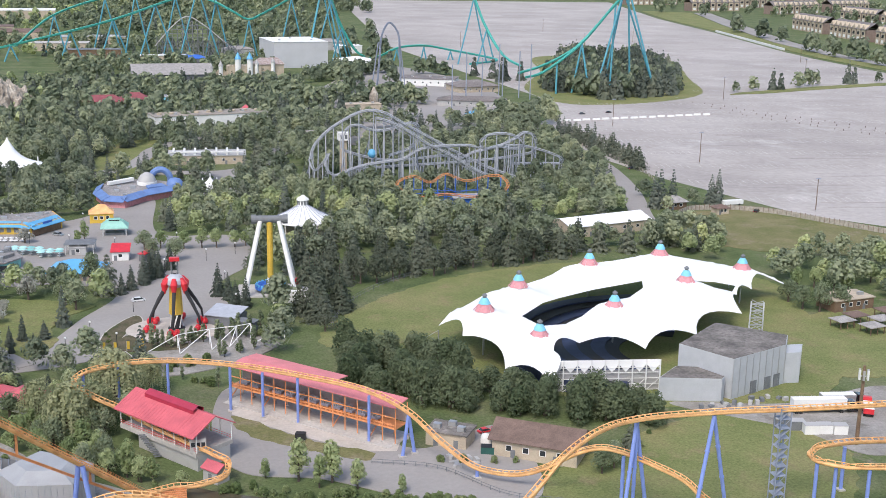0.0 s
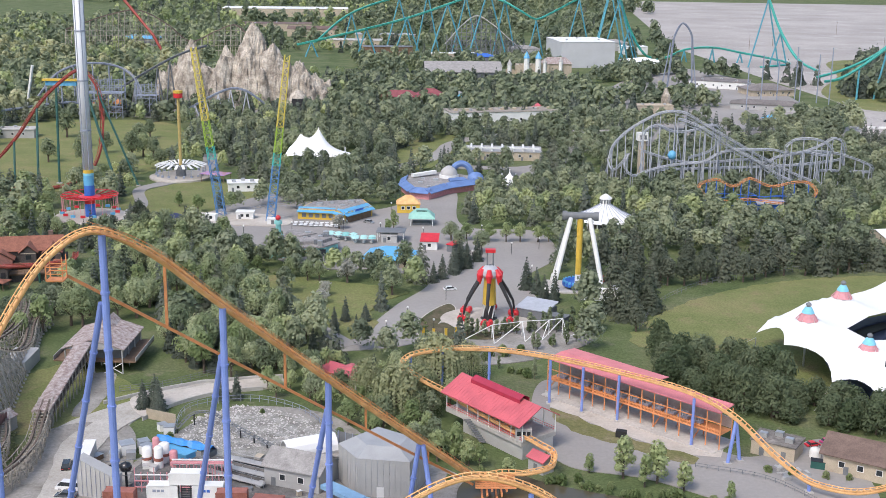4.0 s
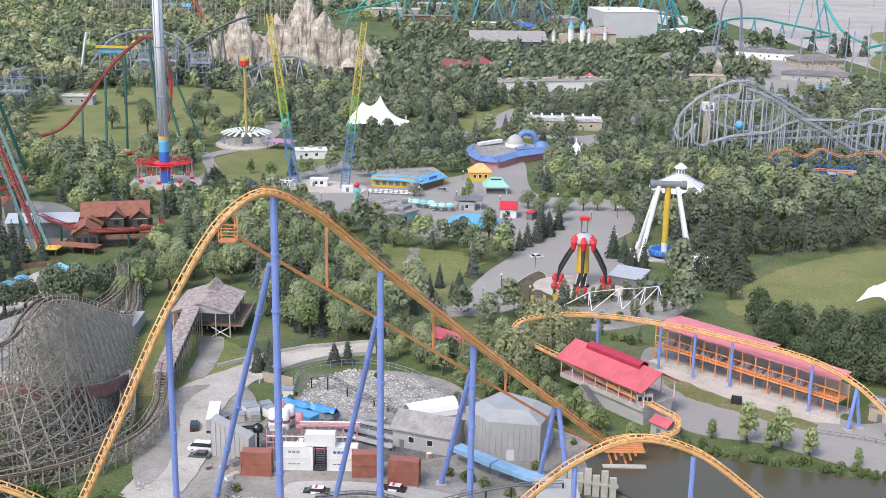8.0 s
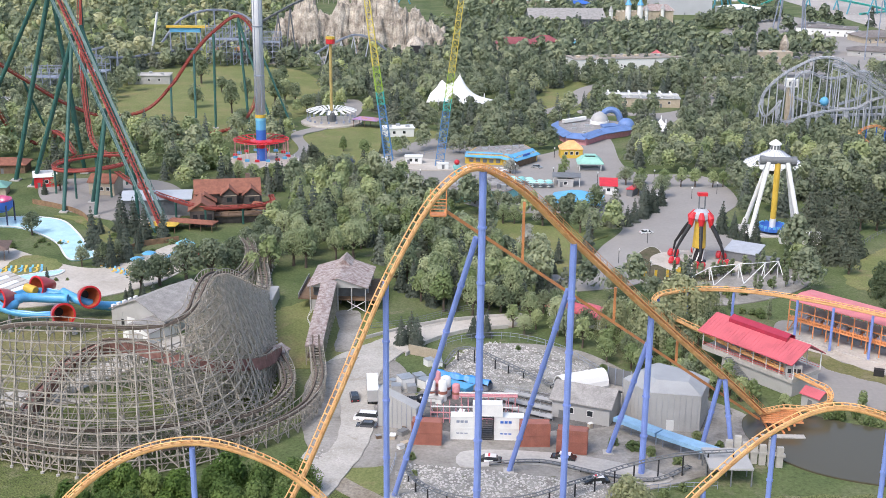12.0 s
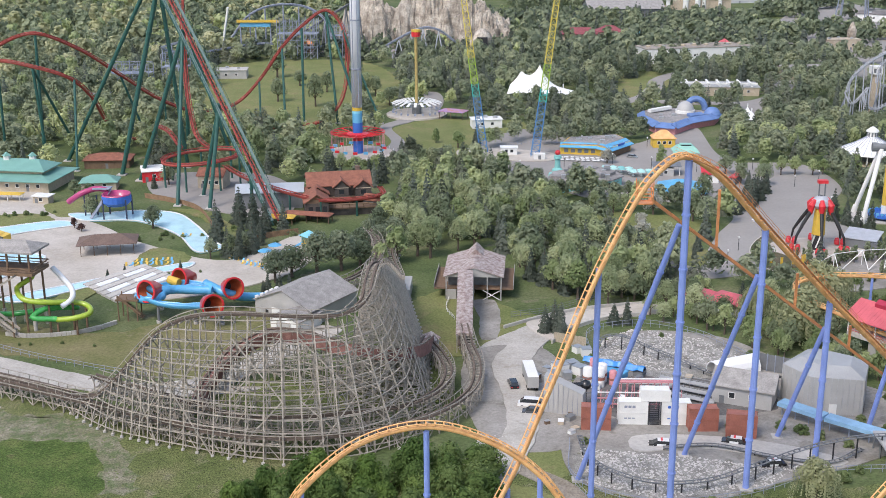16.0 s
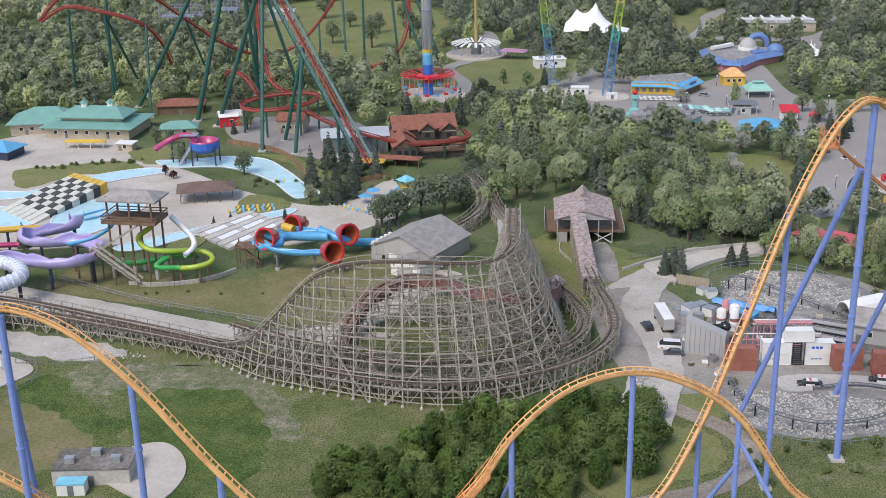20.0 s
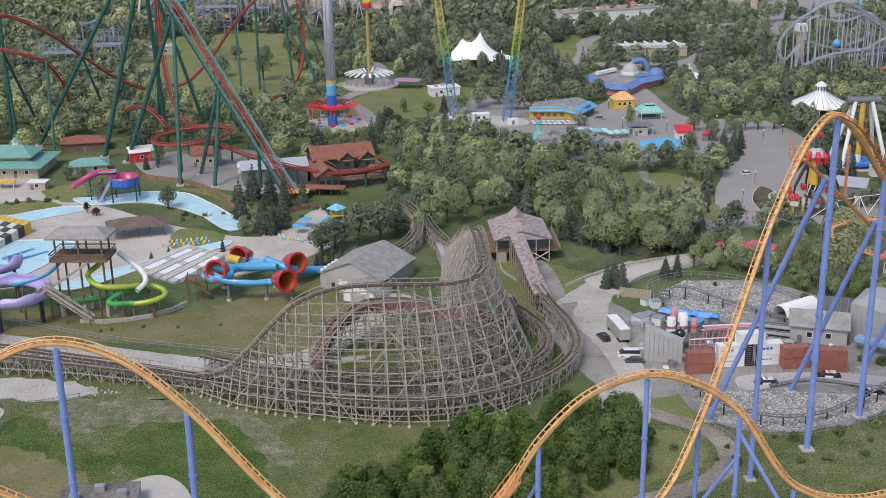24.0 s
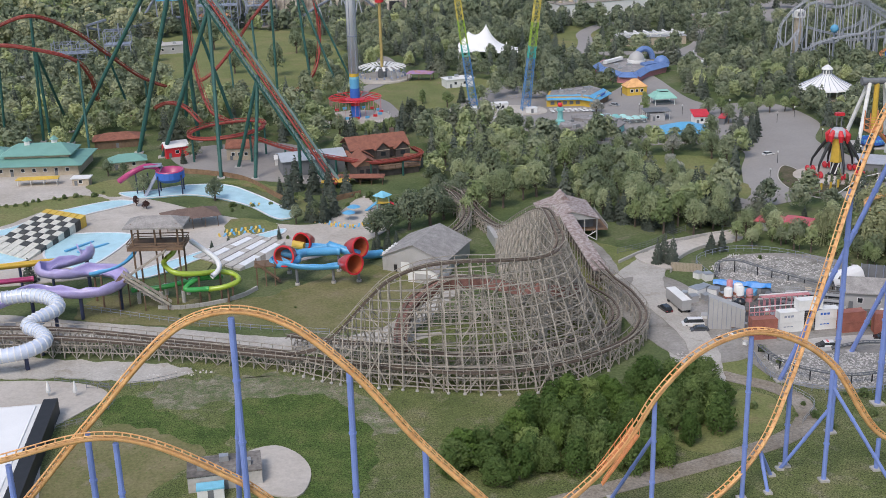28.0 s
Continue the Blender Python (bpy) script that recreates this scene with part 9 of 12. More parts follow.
for k in range(5):
    v = thing("roof_vent", "white roof vent on the barn", "vent", at=place(-122.0 + k * 1.0, 289.0 + k * 1.75, 60, 4.9))
    part("cap", Mesh().box(-0.5, -0.4, -0.5, 0.5, 0.4, 0.6), WALLW, v)
house("concrete_bunker", "concrete pump bunker with flat roof", -163.5, 177.5, 3, 14, 7.5, 3.2, "flat", CONCRETE, FLATROOF, 0, 0.1, 0, 1)
zone("bunker_pad", [(-165, 180), (-160, 187), (-154, 189), (-149, 184), (-147, 176), (-150, 168), (-158, 172)], PALECON, "pale concrete pad round the bunker", "pavement")
house("pump_box", "white metal pump box", -166, 171.5, 3, 5, 2.6, 2.2, "flat", WALLW, CYANC, 0, 0.1, 0, 1)
sh = thing("terrace_building", "low white-roofed building with a black edge wall", "building")
part("wall", Mesh().prism([(-240, 150), (-203.5, 150), (-203, 212), (-240, 212)], -0.2, 3.2), WALLW, sh)
part("roof", Mesh().prism([(-240, 150), (-205, 150), (-204.5, 211), (-240, 211)], 3.2, 3.4), TENTW, sh)
part("edge_wall", Mesh().prism([(-203.6, 150), (-200.6, 150), (-200.2, 213), (-203.2, 213)], -0.2, 3.8), BLACK, sh)
for x, y in ((-204, 222), (-198, 221)):
    um = thing("closed_umbrella", "closed white sun umbrella", "umbrella", at=place(x, y))
    part("pole", Mesh().tube([(0, 0, -0.1), (0, 0, 2)], 0.08, 6), STEELP, um)
    part("canopy", Mesh().lathe((0, 0, 1.2), [(0.45, 0), (0.5, 0.6), (0.1, 2.8)], 10), WALLW, um)

# ---- lodge and ride station of the red coaster ----
DARKTIMBER = mat("dark_stained_timber", (0.075, 0.065, 0.058), 0.85, vary=0.25, scale=0.8)
lodge = thing("timber_lodge", "dark timber lodge with rust-red cross gables", "building", at=place(-114.5, 405, 12))
part("ground_floor", Mesh().box(-12, -7, -0.2, 12, 7, 4.0), DARKTIMBER, lodge)
part("upper_floor", Mesh().box(-11, -6, 4.0, 11, 7, 8.0), DARKTIMBER, lodge)
def gabled(m, x0, x1, y0, y1, h, rise, along_x=True, o=0.7, t=0.25):
    if along_x:
        c = (y0 + y1) / 2
        for s, e in ((y0 - o, c), (y1 + o, c)):
            m.add([(x0 - o, s, h), (x1 + o, s, h), (x1 + o, e, h + rise), (x0 - o, e, h + rise), (x0 - o, s, h + t), (x1 + o, s, h + t), (x1 + o, e, h + rise + t), (x0 - o, e, h + rise + t)], [(0, 1, 2, 3), (4, 7, 6, 5), (0, 4, 5, 1), (1, 5, 6, 2), (0, 3, 7, 4)])
    else:
        c = (x0 + x1) / 2
        for s, e in ((x0 - o, c), (x1 + o, c)):
            m.add([(s, y0 - o, h), (s, y1 + o, h), (e, y1 + o, h + rise), (e, y0 - o, h + rise), (s, y0 - o, h + t), (s, y1 + o, h + t), (e, y1 + o, h + rise + t), (e, y0 - o, h + rise + t)], [(0, 1, 2, 3), (4, 7, 6, 5), (0, 4, 5, 1), (1, 5, 6, 2), (0, 3, 7, 4)])
    return m


part("main_roof", gabled(Mesh(), -11, 11, -6, 7, 8.0, 3.6), RUST, lodge, "rust-red shingle roof")
for x0, x1, y0, h in ((-11.5, -4.5, -10, 6.0), (5.5, 11, -8, 7.4), (-2, 3, -8.5, 7.8)):
    part("cross_gable_roof", gabled(Mesh(), x0, x1, y0, 0, h, 2.8, False), RUST, lodge)
    part("cross_gable_wall", Mesh().box(x0, y0, 0, x1, 0, h).add([(x0, y0, h), (x1, y0, h), ((x0 + x1) / 2, y0, h + 2.6), (x0, y0 + 0.3, h), (x1, y0 + 0.3, h), ((x0 + x1) / 2, y0 + 0.3, h + 2.6)], [(0, 1, 2), (5, 4, 3), (0, 2, 5, 3), (1, 4, 5, 2)]), DARKTIMBER, lodge)
    c = (x0 + x1) / 2
    part("window", Mesh().box(c - 0.9, y0 - 0.06, h - 2.2, c + 0.9, y0 + 0.1, h - 0.7), GLASS, lodge)
    part("trim", Mesh().box(x0, y0 - 0.08, h - 0.2, x1, y0 + 0.1, h + 0.05), WALLT, lodge)
part("chimney", Mesh().box(6.5, 1, 8, 8, 2.5, 13.2), BROWNROOF, lodge)
part("front_wing", Mesh().box(-13, -20, -0.2, -5, -10, 5.6), DARKTIMBER, lodge)
part("front_wing_roof", gabled(Mesh(), -13, -5, -20, -8, 5.6, 3.0, False), RUST, lodge)
part("front_wing_gable", Mesh().add([(-13, -20, 5.6), (-5, -20, 5.6), (-9, -20, 8.4), (-13, -19.7, 5.6), (-5, -19.7, 5.6), (-9, -19.7, 8.4)], [(0, 1, 2), (5, 4, 3), (0, 2, 5, 3), (1, 4, 5, 2)]), BROWN, lodge)
for x in (-12, -9.6, -7.2):
    part("window", Mesh().box(x, -20.08, 2.4, x + 1.5, -19.9, 4.4), GLASS, lodge)
part("terrace", Mesh().box(-5, -17, 2.4, 12, -10.9, 2.8), BROWN, lodge)
part("terrace_wall", Mesh().box(-4.6, -16.4, -0.2, 11.6, -11, 2.4), DARKTIMBER, lodge)
for k in range(8):
    part("terrace_post", Mesh().beam((-4.8 + k * 2.4, -16.9, 2.8), (-4.8 + k * 2.4, -16.9, 3.9), 0.16), BROWN, lodge)
part("terrace_rail", Mesh().box(-5, -17, 3.8, 12, -16.85, 3.95), BROWN, lodge)
for x, z in ((-9.5, 5.4), (-6.8, 5.4), (-0.6, 1.0), (4.2, 1.0), (8.4, 1.0), (-0.6, 4.8), (7.0, 4.8)):
    part("window", Mesh().box(x, -7.08 if z < 4 else -6.08, z, x + 1.5, -6.9 if z < 4 else -5.9, z + 1.6), GLASS, lodge)
for k in range(9):
    part("porch_post", Mesh().beam((-11.5 + k * 2.9, -10.5, -0.1), (-11.5 + k * 2.9, -10.5, 4.2), 0.25), BROWN, lodge)
part("porch_deck", Mesh().box(-12, -11, 3.9, 12, -6, 4.2), BROWN, lodge)
part("porch_rail", Mesh().box(-12, -11, 4.2, 12, -10.85, 5.2), BROWN, lodge)
PALEROOF = mat("pale_blue_grey_metal_roof", (0.42, 0.46, 0.50), 0.5, vary=0.08, scale=0.3)
house("dive_station", "dark ride station with a pale metal roof", -138.7, 402.5, 8, 23, 12, 6.0, "gable", WALLD, PALEROOF, 1.8, 0.7, 0, 2)
house("lodge_annex", "dark annex with a rust-red roof", -101, 398, -20, 6, 5, 3.6, "gable", WALLD, RUST, 1.6, 0.5, 1, 1)
canopy("rust_canopy", "rust-red canopy over the queue", -122, 381, -12, 16, 4, 2.8, RUST, 0.8, posts=5)
canopy("rust_canopy", "rust-red canopy over the queue", -131, 378, -6, 9, 4, 2.6, YELLOW, 0.8, posts=3)

# ---- midway ----
def eave(mesh, p, q, z0, z1, out=1.3, into=2.0, thick=0.25):
    """A sloping roof strip along a wall from p to q, the outside to the right of the way."""
    d = Vector((q[0] - p[0], q[1] - p[1], 0)).normalized()
    n = Vector((d.y, -d.x, 0))
    a, b = Vector((p[0], p[1], 0)), Vector((q[0], q[1], 0))
    low, high = [a + n * out, b + n * out], [a - n * into, b - n * into]
    ring = [(low[0], z0), (low[1], z0), (high[1], z1), (high[0], z1)]
    return mesh.add([(v.x, v.y, z) for v, z in ring] + [(v.x, v.y, z - thick) for v, z in ring],
                    [(0, 1, 2, 3), (7, 6, 5, 4), (0, 4, 5, 1), (1, 5, 6, 2), (2, 6, 7, 3), (3, 7, 4, 0)])


GRITROOF = mat("gritty_grey_roof", (0.27, 0.255, 0.245), 0.95, vary=0.25, scale=0.15, fine=1.2)
AQUA = mat("weathered_turquoise_paint", (0.20, 0.47, 0.45), 0.7, vary=0.15, scale=0.4)
PALEAQUA = mat("pale_turquoise_canvas", (0.38, 0.64, 0.60), 0.8, vary=0.1)
ARCADEB = mat("arcade_blue_roof", (0.13, 0.22, 0.44), 0.55, vary=0.12, scale=0.3)
FS = [(-30.4, 487), (-15, 484.6), (-10.5, 479), (0.2, 494), (-4.5, 508), (-26, 501)]
stand = thing("food_stand", "low food stand with bright blue eaves and a gritty flat roof", "building")
part("wall", Mesh().prism(FS, -0.2, 4.3), YELLOW, stand)
part("flat_roof", Mesh().prism([(x * 0.94 - 0.8, y * 0.94 + 29.5) for x, y in FS], 4.3, 4.6), GRITROOF, stand)
part("eave", eave(Mesh(), FS[0], FS[1], 3.5, 5.0), SKYB, stand)
part("eave", eave(Mesh(), FS[2], FS[3], 3.4, 5.4, 1.6, 2.6), SKYB, stand)
part("eave", eave(Mesh(), FS[1], FS[2], 3.4, 5.0), SKYB, stand)
for k in range(5):
    x = -28.6 + k * 2.8
    part("serving_hatch", Mesh().box(x, 486.45 - k * 0.436, 1.0, x + 1.9, 486.75 - k * 0.436, 2.6), WALLD, stand)
part("shop_front", Mesh().add([(-10.0, 479.4, 0), (-0.4, 492.8, 0), (-0.4, 492.8, 3.2), (-10.0, 479.4, 3.2), (-9.88, 479.3, 0), (-0.28, 492.7, 0), (-0.28, 492.7, 3.2), (-9.88, 479.3, 3.2)], [(4, 5, 6, 7), (0, 3, 2, 1), (0, 4, 7, 3), (1, 2, 6, 5), (3, 7, 6, 2)]), BROWN, stand)
part("sign", Mesh().beam((-6.2, 483.6, 4.6), (-3.2, 487.8, 4.7), 0.2, 0.9), DEEPB, stand, "dark blue sign bar")
for x, y, s_ in ((-22, 494, 1.2), (-17, 497, 0.8), (-12, 492, 1.0), (-9, 499, 1.4), (-15, 490, 0.6), (-6, 501, 0.8)):
    part("roof_unit", Mesh().box(x - s_, y - s_ * 0.7, 4.5, x + s_, y + s_ * 0.7, 4.6 + s_ * 0.8), STEELP, stand)
house("orange_kiosk", "orange kiosk with an onion roof", 15.2, 503.5, 3, 9.5, 7, 4.2, "hip", YELLOW, ORANGE, 3.2, 0.4, 3, 0)
gz = thing("mint_pavilion", "open pavilion with a sloping mint-green roof", "shelter", at=place(21.2, 480))
for x in (-4.4, 4.4):
    for y in (-3.6, 3.6):
        part("post", Mesh().box(x - 0.15, y - 0.15, -0.1, x + 0.15, y + 0.15, 3.4), WALLW, gz)
part("roof", Mesh().add([(-5.4, -4.6, 3.4), (5.4, -4.6, 3.4), (5.4, 4.6, 3.4), (-5.4, 4.6, 3.4), (-3.1, -2.4, 5.6), (3.1, -2.4, 5.6), (3.1, 2.4, 5.6), (-3.1, 2.4, 5.6), (-5.4, -4.6, 3.1), (5.4, -4.6, 3.1), (5.4, 4.6, 3.1), (-5.4, 4.6, 3.1)],
                        [(0, 1, 5, 4), (1, 2, 6, 5), (2, 3, 7, 6), (3, 0, 4, 7), (4, 5, 6, 7), (8, 9, 1, 0), (9, 10, 2, 1), (10, 11, 3, 2), (11, 8, 0, 3), (11, 10, 9, 8)]), MINT, gz)
part("roof_box", Mesh().box(-2.4, -1.7, 5.55, 2.4, 1.7, 6.3), MINT, gz)
part("roof_opening", Mesh().box(-2.0, -1.75, 5.75, 2.0, -1.6, 6.15), GLASS, gz)
part("counter", Mesh().box(-3.6, -2.6, -0.1, 3.6, 2.6, 1.1), WALLD, gz)
canopy("flat_canopy", "square dark-topped sun canopy", 9.6, 452.5, -4, 10, 7, 4.0, WALLD, 0.15, WALLW, posts=3)
house("ticket_hut", "small grey hut under the canopy", 9, 449.5, -4, 6, 3.5, 2.8, "flat", WALLG, WALLG, 0, 0.2, 1, 1)
house("red_roof_kiosk", "white kiosk with a red roof", 24.6, 440, -4, 6, 6, 3.4, "shed", WALLW, REDP, 1.6, 0.5, 1, 1)
hb = house("blue_roof_shop", "octagonal shop with a bright blue roof", 10.6, 418, -12, 16, 12, 3.2, "hip", WALLT, SKYB, 3.2, 1.4, 3, 2)
house("round_kiosk", "small red and dark kiosk", 34, 438, 60, 8, 2.4, 2.8, "flat", WALLD, REDP, 0, 0.3, 0, 1)
food = thing("seaside_food_court", "low food court with rough grey roof slabs and turquoise walls", "building")
FC = [(-39, 425), (-33, 421), (-26, 424), (-14, 427), (-9, 434), (-12, 443), (-20, 448), (-29, 447), (-37, 436)]
part("wall", Mesh().prism([(x * 0.95 - 1.2, y * 0.95 + 21.8) for x, y in FC], -0.2, 3.4), AQUA, food)
fr2 = random.Random(4)
part("roof", Mesh().prism(FC, 3.2, 3.7), GRITROOF, food)
for slab, z0, z1 in (([(-37, 430), (-29, 426), (-25, 432), (-30, 441), (-36, 437)], 3.7, 4.5), ([(-27, 428), (-16, 430), (-12, 436), (-17, 443), (-26, 440)], 3.7, 4.9), ([(-30, 440), (-24, 436), (-18, 441), (-22, 446.5), (-29, 446)], 3.7, 5.4), ([(-35, 425), (-30, 423.5), (-27, 427), (-33, 429)], 3.7, 4.1)):
    part("roof_slab", Mesh().prism(slab, z0, z1), GRITROOF, food)
for k in range(16):
    x, y, s = fr2.uniform(-36, -13), fr2.uniform(426, 446), fr2.uniform(0.4, 1.2)
    if inside(x, y, FC):
        part("roof_unit", Mesh().box(x - s, y - s * 0.7, 3.6, x + s, y + s * 0.7, 5.0 + s * 0.7), STEELP if k % 3 else WALLD, food)
for k in range(7):
    x, y = -37.5 + k * 3.6, 423.2 + abs(k - 1.6) * 0.62
    part("window_bay", Mesh().box(x, y - 0.2, 0.6, x + 2.4, y + 0.6, 2.7), GLASS, food)
stt = thing("lighthouse_figurehead", "turquoise pedestal with a red ball on top", "ornament", at=place(-33.5, 447.5))
part("tiers", Mesh().lathe((0, 0, 0), [(3.6, -0.1), (3.4, 1.2), (2.2, 1.4), (2.0, 3.0), (1.2, 3.4), (1.0, 7.0), (1.6, 7.2), (1.4, 8.4), (0.3, 8.6)], 14), AQUA, stt)
part("ball", Mesh().lathe((0, 0, 8.4), [(0.05, 0), (0.9, 0.5), (1.1, 1.2), (0.8, 1.9), (0.05, 2.2)], 12), REDP, stt, smooth=True)
PCOL = [PALEAQUA, PALEAQUA, AQUA, PALEAQUA]
for i, (x, y) in enumerate([(-43 + k * 1.7, 431 - k * 1.9) for k in range(4)] + [(-14 + (k % 4) * 3.0, 452 + (k // 4) * 3.4 - (k % 4) * 0.9) for k in range(8)] + [(-4 + (k % 3) * 3.2, 446 + (k // 3) * 3) for k in range(6)]):
    pa = thing("table_parasol", "turquoise parasol over a table", "parasol", "parasols at the food court", at=place(x, y))
    part("pole", Mesh().tube([(0, 0, -0.1), (0, 0, 2.6)], 0.07, 6), WALLW, pa)
    part("shade", Mesh().lathe((0, 0, 2.3), [(1.6, 0), (0.9, 0.35), (0.05, 0.5)], 12), PCOL[i % 4], pa)
    part("table", Mesh().lathe((0, 0, 0.7), [(0.7, 0), (0.7, 0.08), (0.05, 0.08)], 10), WALLW, pa)
for k in range(26):
    x, y = -30 + (k % 9) * 2.1 + fr2.uniform(-0.3, 0.3), 474 + (k // 9) * 2.6 + (k % 9) * -0.3
    tb = thing("patio_table", "pale round patio table with stools", "table", "tables by the food stand", at=place(x, y))
    part("top", Mesh().lathe((0, 0, 0.72), [(0.9, 0), (0.9, 0.08), (0.05, 0.08)], 10), WALLW, tb)
    part("leg", Mesh().tube([(0, 0, -0.05), (0, 0, 0.74)], 0.08, 6), STEELP, tb)
arcade = thing("space_arcade", "arcade with blue eaves, domes and a half ring", "building")
AR = [(11, 547.6), (15.5, 531), (24, 527.5), (33, 541), (46, 551), (50, 562), (34, 574), (20, 575), (12, 562)]
part("wall", Mesh().prism(AR, -0.2, 3.8), PINKC, arcade)
part("flat_roof", Mesh().prism([(x * 0.95 + 1.5, y * 0.95 + 27.6) for x, y in AR], 3.8, 4.1), GRITROOF, arcade)
for k in range(5):
    part("eave", eave(Mesh(), AR[k], AR[k + 1], 3.2, 5.0, 1.4, 2.4), ARCADEB, arcade)
part("eave", eave(Mesh(), AR[8], AR[0], 3.2, 5.0, 1.4, 2.0), ARCADEB, arcade)
part("white_arm", Mesh().beam((16, 559, 5.2), (27, 566, 5.8), 2.2, 1.4), WALLW, arcade)
part("drum", Mesh().lathe((33.4, 561, 4.0), [(4.6, -0.1), (4.6, 1.6), (0.1, 1.7)], 16), WALLW, arcade)
part("grey_dome", Mesh().lathe((33.4, 561, 5.5), [(4.2, 0), (3.9, 1.5), (2.8, 3.0), (1.2, 4.0), (0.1, 4.4)], 16), WALLG, arcade, smooth=True)
part("blue_dome", Mesh().lathe((46, 559, 3.9), [(4.0, -0.1), (3.6, 1.4), (2.2, 2.8), (0.3, 3.4)], 16), ARCADEB, arcade, smooth=True)
part("half_ring", Mesh().tube([(39.5 + 4.6 * math.cos(a), 568, 4.2 + 5.4 * math.sin(a)) for a in np.linspace(0, math.pi, 12)], 1.5, 8), ARCADEB, arcade)
part("blue_wing", Mesh().prism([(34, 547), (42, 551), (40, 557), (33, 553)], 4.0, 5.2), ARCADEB, arcade)
for x, y, s_ in ((20, 545, 1.1), (24, 536, 0.8), (27, 552, 1.3), (21, 555, 0.9)):
    part("roof_unit", Mesh().box(x - s_, y - s_ * 0.7, 4.0, x + s_, y + s_ * 0.7, 4.4 + s_ * 0.6), STEELP, arcade)
house("flat_hall", "flat-roofed hall with white roof beams", 64, 640, -3, 40, 18, 4.6, "flat", WALLT, WALLG, 0, 0.4, 6, 2)
fh = thing("roof_pergola", "white raised roof beams of the hall", "pergola", at=place(64, 640, -3, 4.9))
for k in range(7):
    part("beam", Mesh().box(-18 + k * 5.6, -8, 0, -17 + k * 5.6, 8, 1.3), WALLW, fh)
part("long_beam", Mesh().box(-19, -8.5, 1.3, 19, -7.5, 2.0), WALLW, fh)
SANDROOF = mat("sandy_gravel_roof", (0.30, 0.265, 0.225), 0.95, vary=0.2, scale=0.1, fine=1.0)
house("white_hall", "long white hall with a grey roof", 70, 765, 14, 72, 20, 9.0, "flat", WALLW, SANDROOF, 0, 0.4, 10, 3)
for k in range(9):
    dm = thing("roof_drum", "low grey drum on the hall roof", "roof unit", at=place(40 + k * 7.6, 757 + k * 2.0, 14, 9.3))
    part("drum", Mesh().lathe((0, 0, 0), [(1.6, -0.1), (1.6, 1.0), (0.1, 1.4)], 10), WALLT, dm)
house("red_roof_house", "cream house with dark red hipped roofs", 3, 848, 2, 26, 12, 7, "hip", WALLT, DARKRED, 4, 1.0, 6, 1)
house("red_roof_house", "cream house with dark red hipped roofs", 24, 852, 2, 18, 12, 8, "hip", WALLT, DARKRED, 4, 1.0, 5, 1)
house("turquoise_sign_house", "small house with a pale turquoise front", 42, 860, 0, 9, 8, 8, "flat", CYANC, WALLG, 0, 0.3, 1, 1)
house("pagoda_gate", "small pagoda with a red roof", 96, 800, 0, 6, 6, 6, "hip", WALLT, PINKROOF, 3.4, 1.2, 2, 1)
house("big_grey_shed", "large grey-roofed show hall", 50, 1012, 4, 62, 40, 9, "gable", WALLD, GREYROOF, 7, 1, 0, 2)
PALEWALL = mat("pale_grey_wall_panels", (0.47, 0.48, 0.50), 0.7, vary=0.06, scale=0.1)
house("show_building", "tall windowless pale grey show building", 167, 1160, 8, 52, 60, 24, "flat", PALEWALL, WALLW, 0, 0.3, 0, 1)
cas = thing("fairy_castle", "small cream castle with blue-capped turrets", "castle", at=place(112, 1045, 4))
part("keep", Mesh().box(-14, -6, -0.2, 14, 8, 11), WALLT, cas)
part("hall", Mesh().box(10, -4, -0.2, 34, 14, 12), WALLT, cas)
part("hall_roof", Mesh().add([(9, -5, 12), (35, -5, 12), (35, 15, 12), (9, 15, 12), (14, 5, 17), (30, 5, 17)], [(0, 1, 5, 4), (1, 2, 5), (2, 3, 4, 5), (3, 0, 4), (3, 2, 1, 0)]), REDROOF, cas)
for x, y, h, r, c in ((-6, -7, 17, 2.4, SKYB), (4, -8, 17, 2.4, SKYB), (-20, -2, 11, 1.8, WALLG), (-28, 0, 9, 1.8, WALLG), (24, -6, 14, 1.6, WALLG), (10, -6, 13, 1.6, WALLG)):
    t_ = part("turret", Mesh().tube([(x, y, -0.2), (x, y, h)], r, 12), WALLW, cas)
    part("turret_cap", Mesh().lathe((x, y, h), [(r * 1.25, 0), (0.05, r * 2.6)], 12), c, t_)
part("curtain_wall", Mesh().box(-34, -2, -0.2, -14, 0, 6), WALLT, cas)
for k in range(18):
    part("merlon", Mesh().box(-34 + k * 2.7, -6.2 if k > 7 else -2.2, 11 if k > 7 else 6, -32.6 + k * 2.7, -5.2 if k > 7 else -1.2, 12.2 if k > 7 else 7.2), WALLT, cas)
DUSKROOF = mat("dusty_brown_roof", (0.185, 0.165, 0.155), 0.9, vary=0.22, scale=0.1, fine=0.8)
house("entrance_hall", "wide low entrance building with a dark flat roof", 262, 985, -22, 46, 26, 6, "flat", WALLW, DUSKROOF, 0, 0.6, 6, 3)
house("entrance_wing", "low entrance pavilion with a brown hipped roof", 288, 940, 10, 36, 26, 5, "hip", WALLT, DUSKROOF, 4, 1.2, 6, 3)
house("gate_hall", "gate hall with a brown-grey roof", 264, 850, -18, 50, 16, 4.5, "hip", WALLG, DUSKROOF, 2.5, 0.8, 5, 2)
house("blue_roof_shelter", "small shelter with a bright blue roof", 250, 778, 10, 14, 9, 4, "hip", BROWN, SKYB, 3, 0.8, 0, 1)
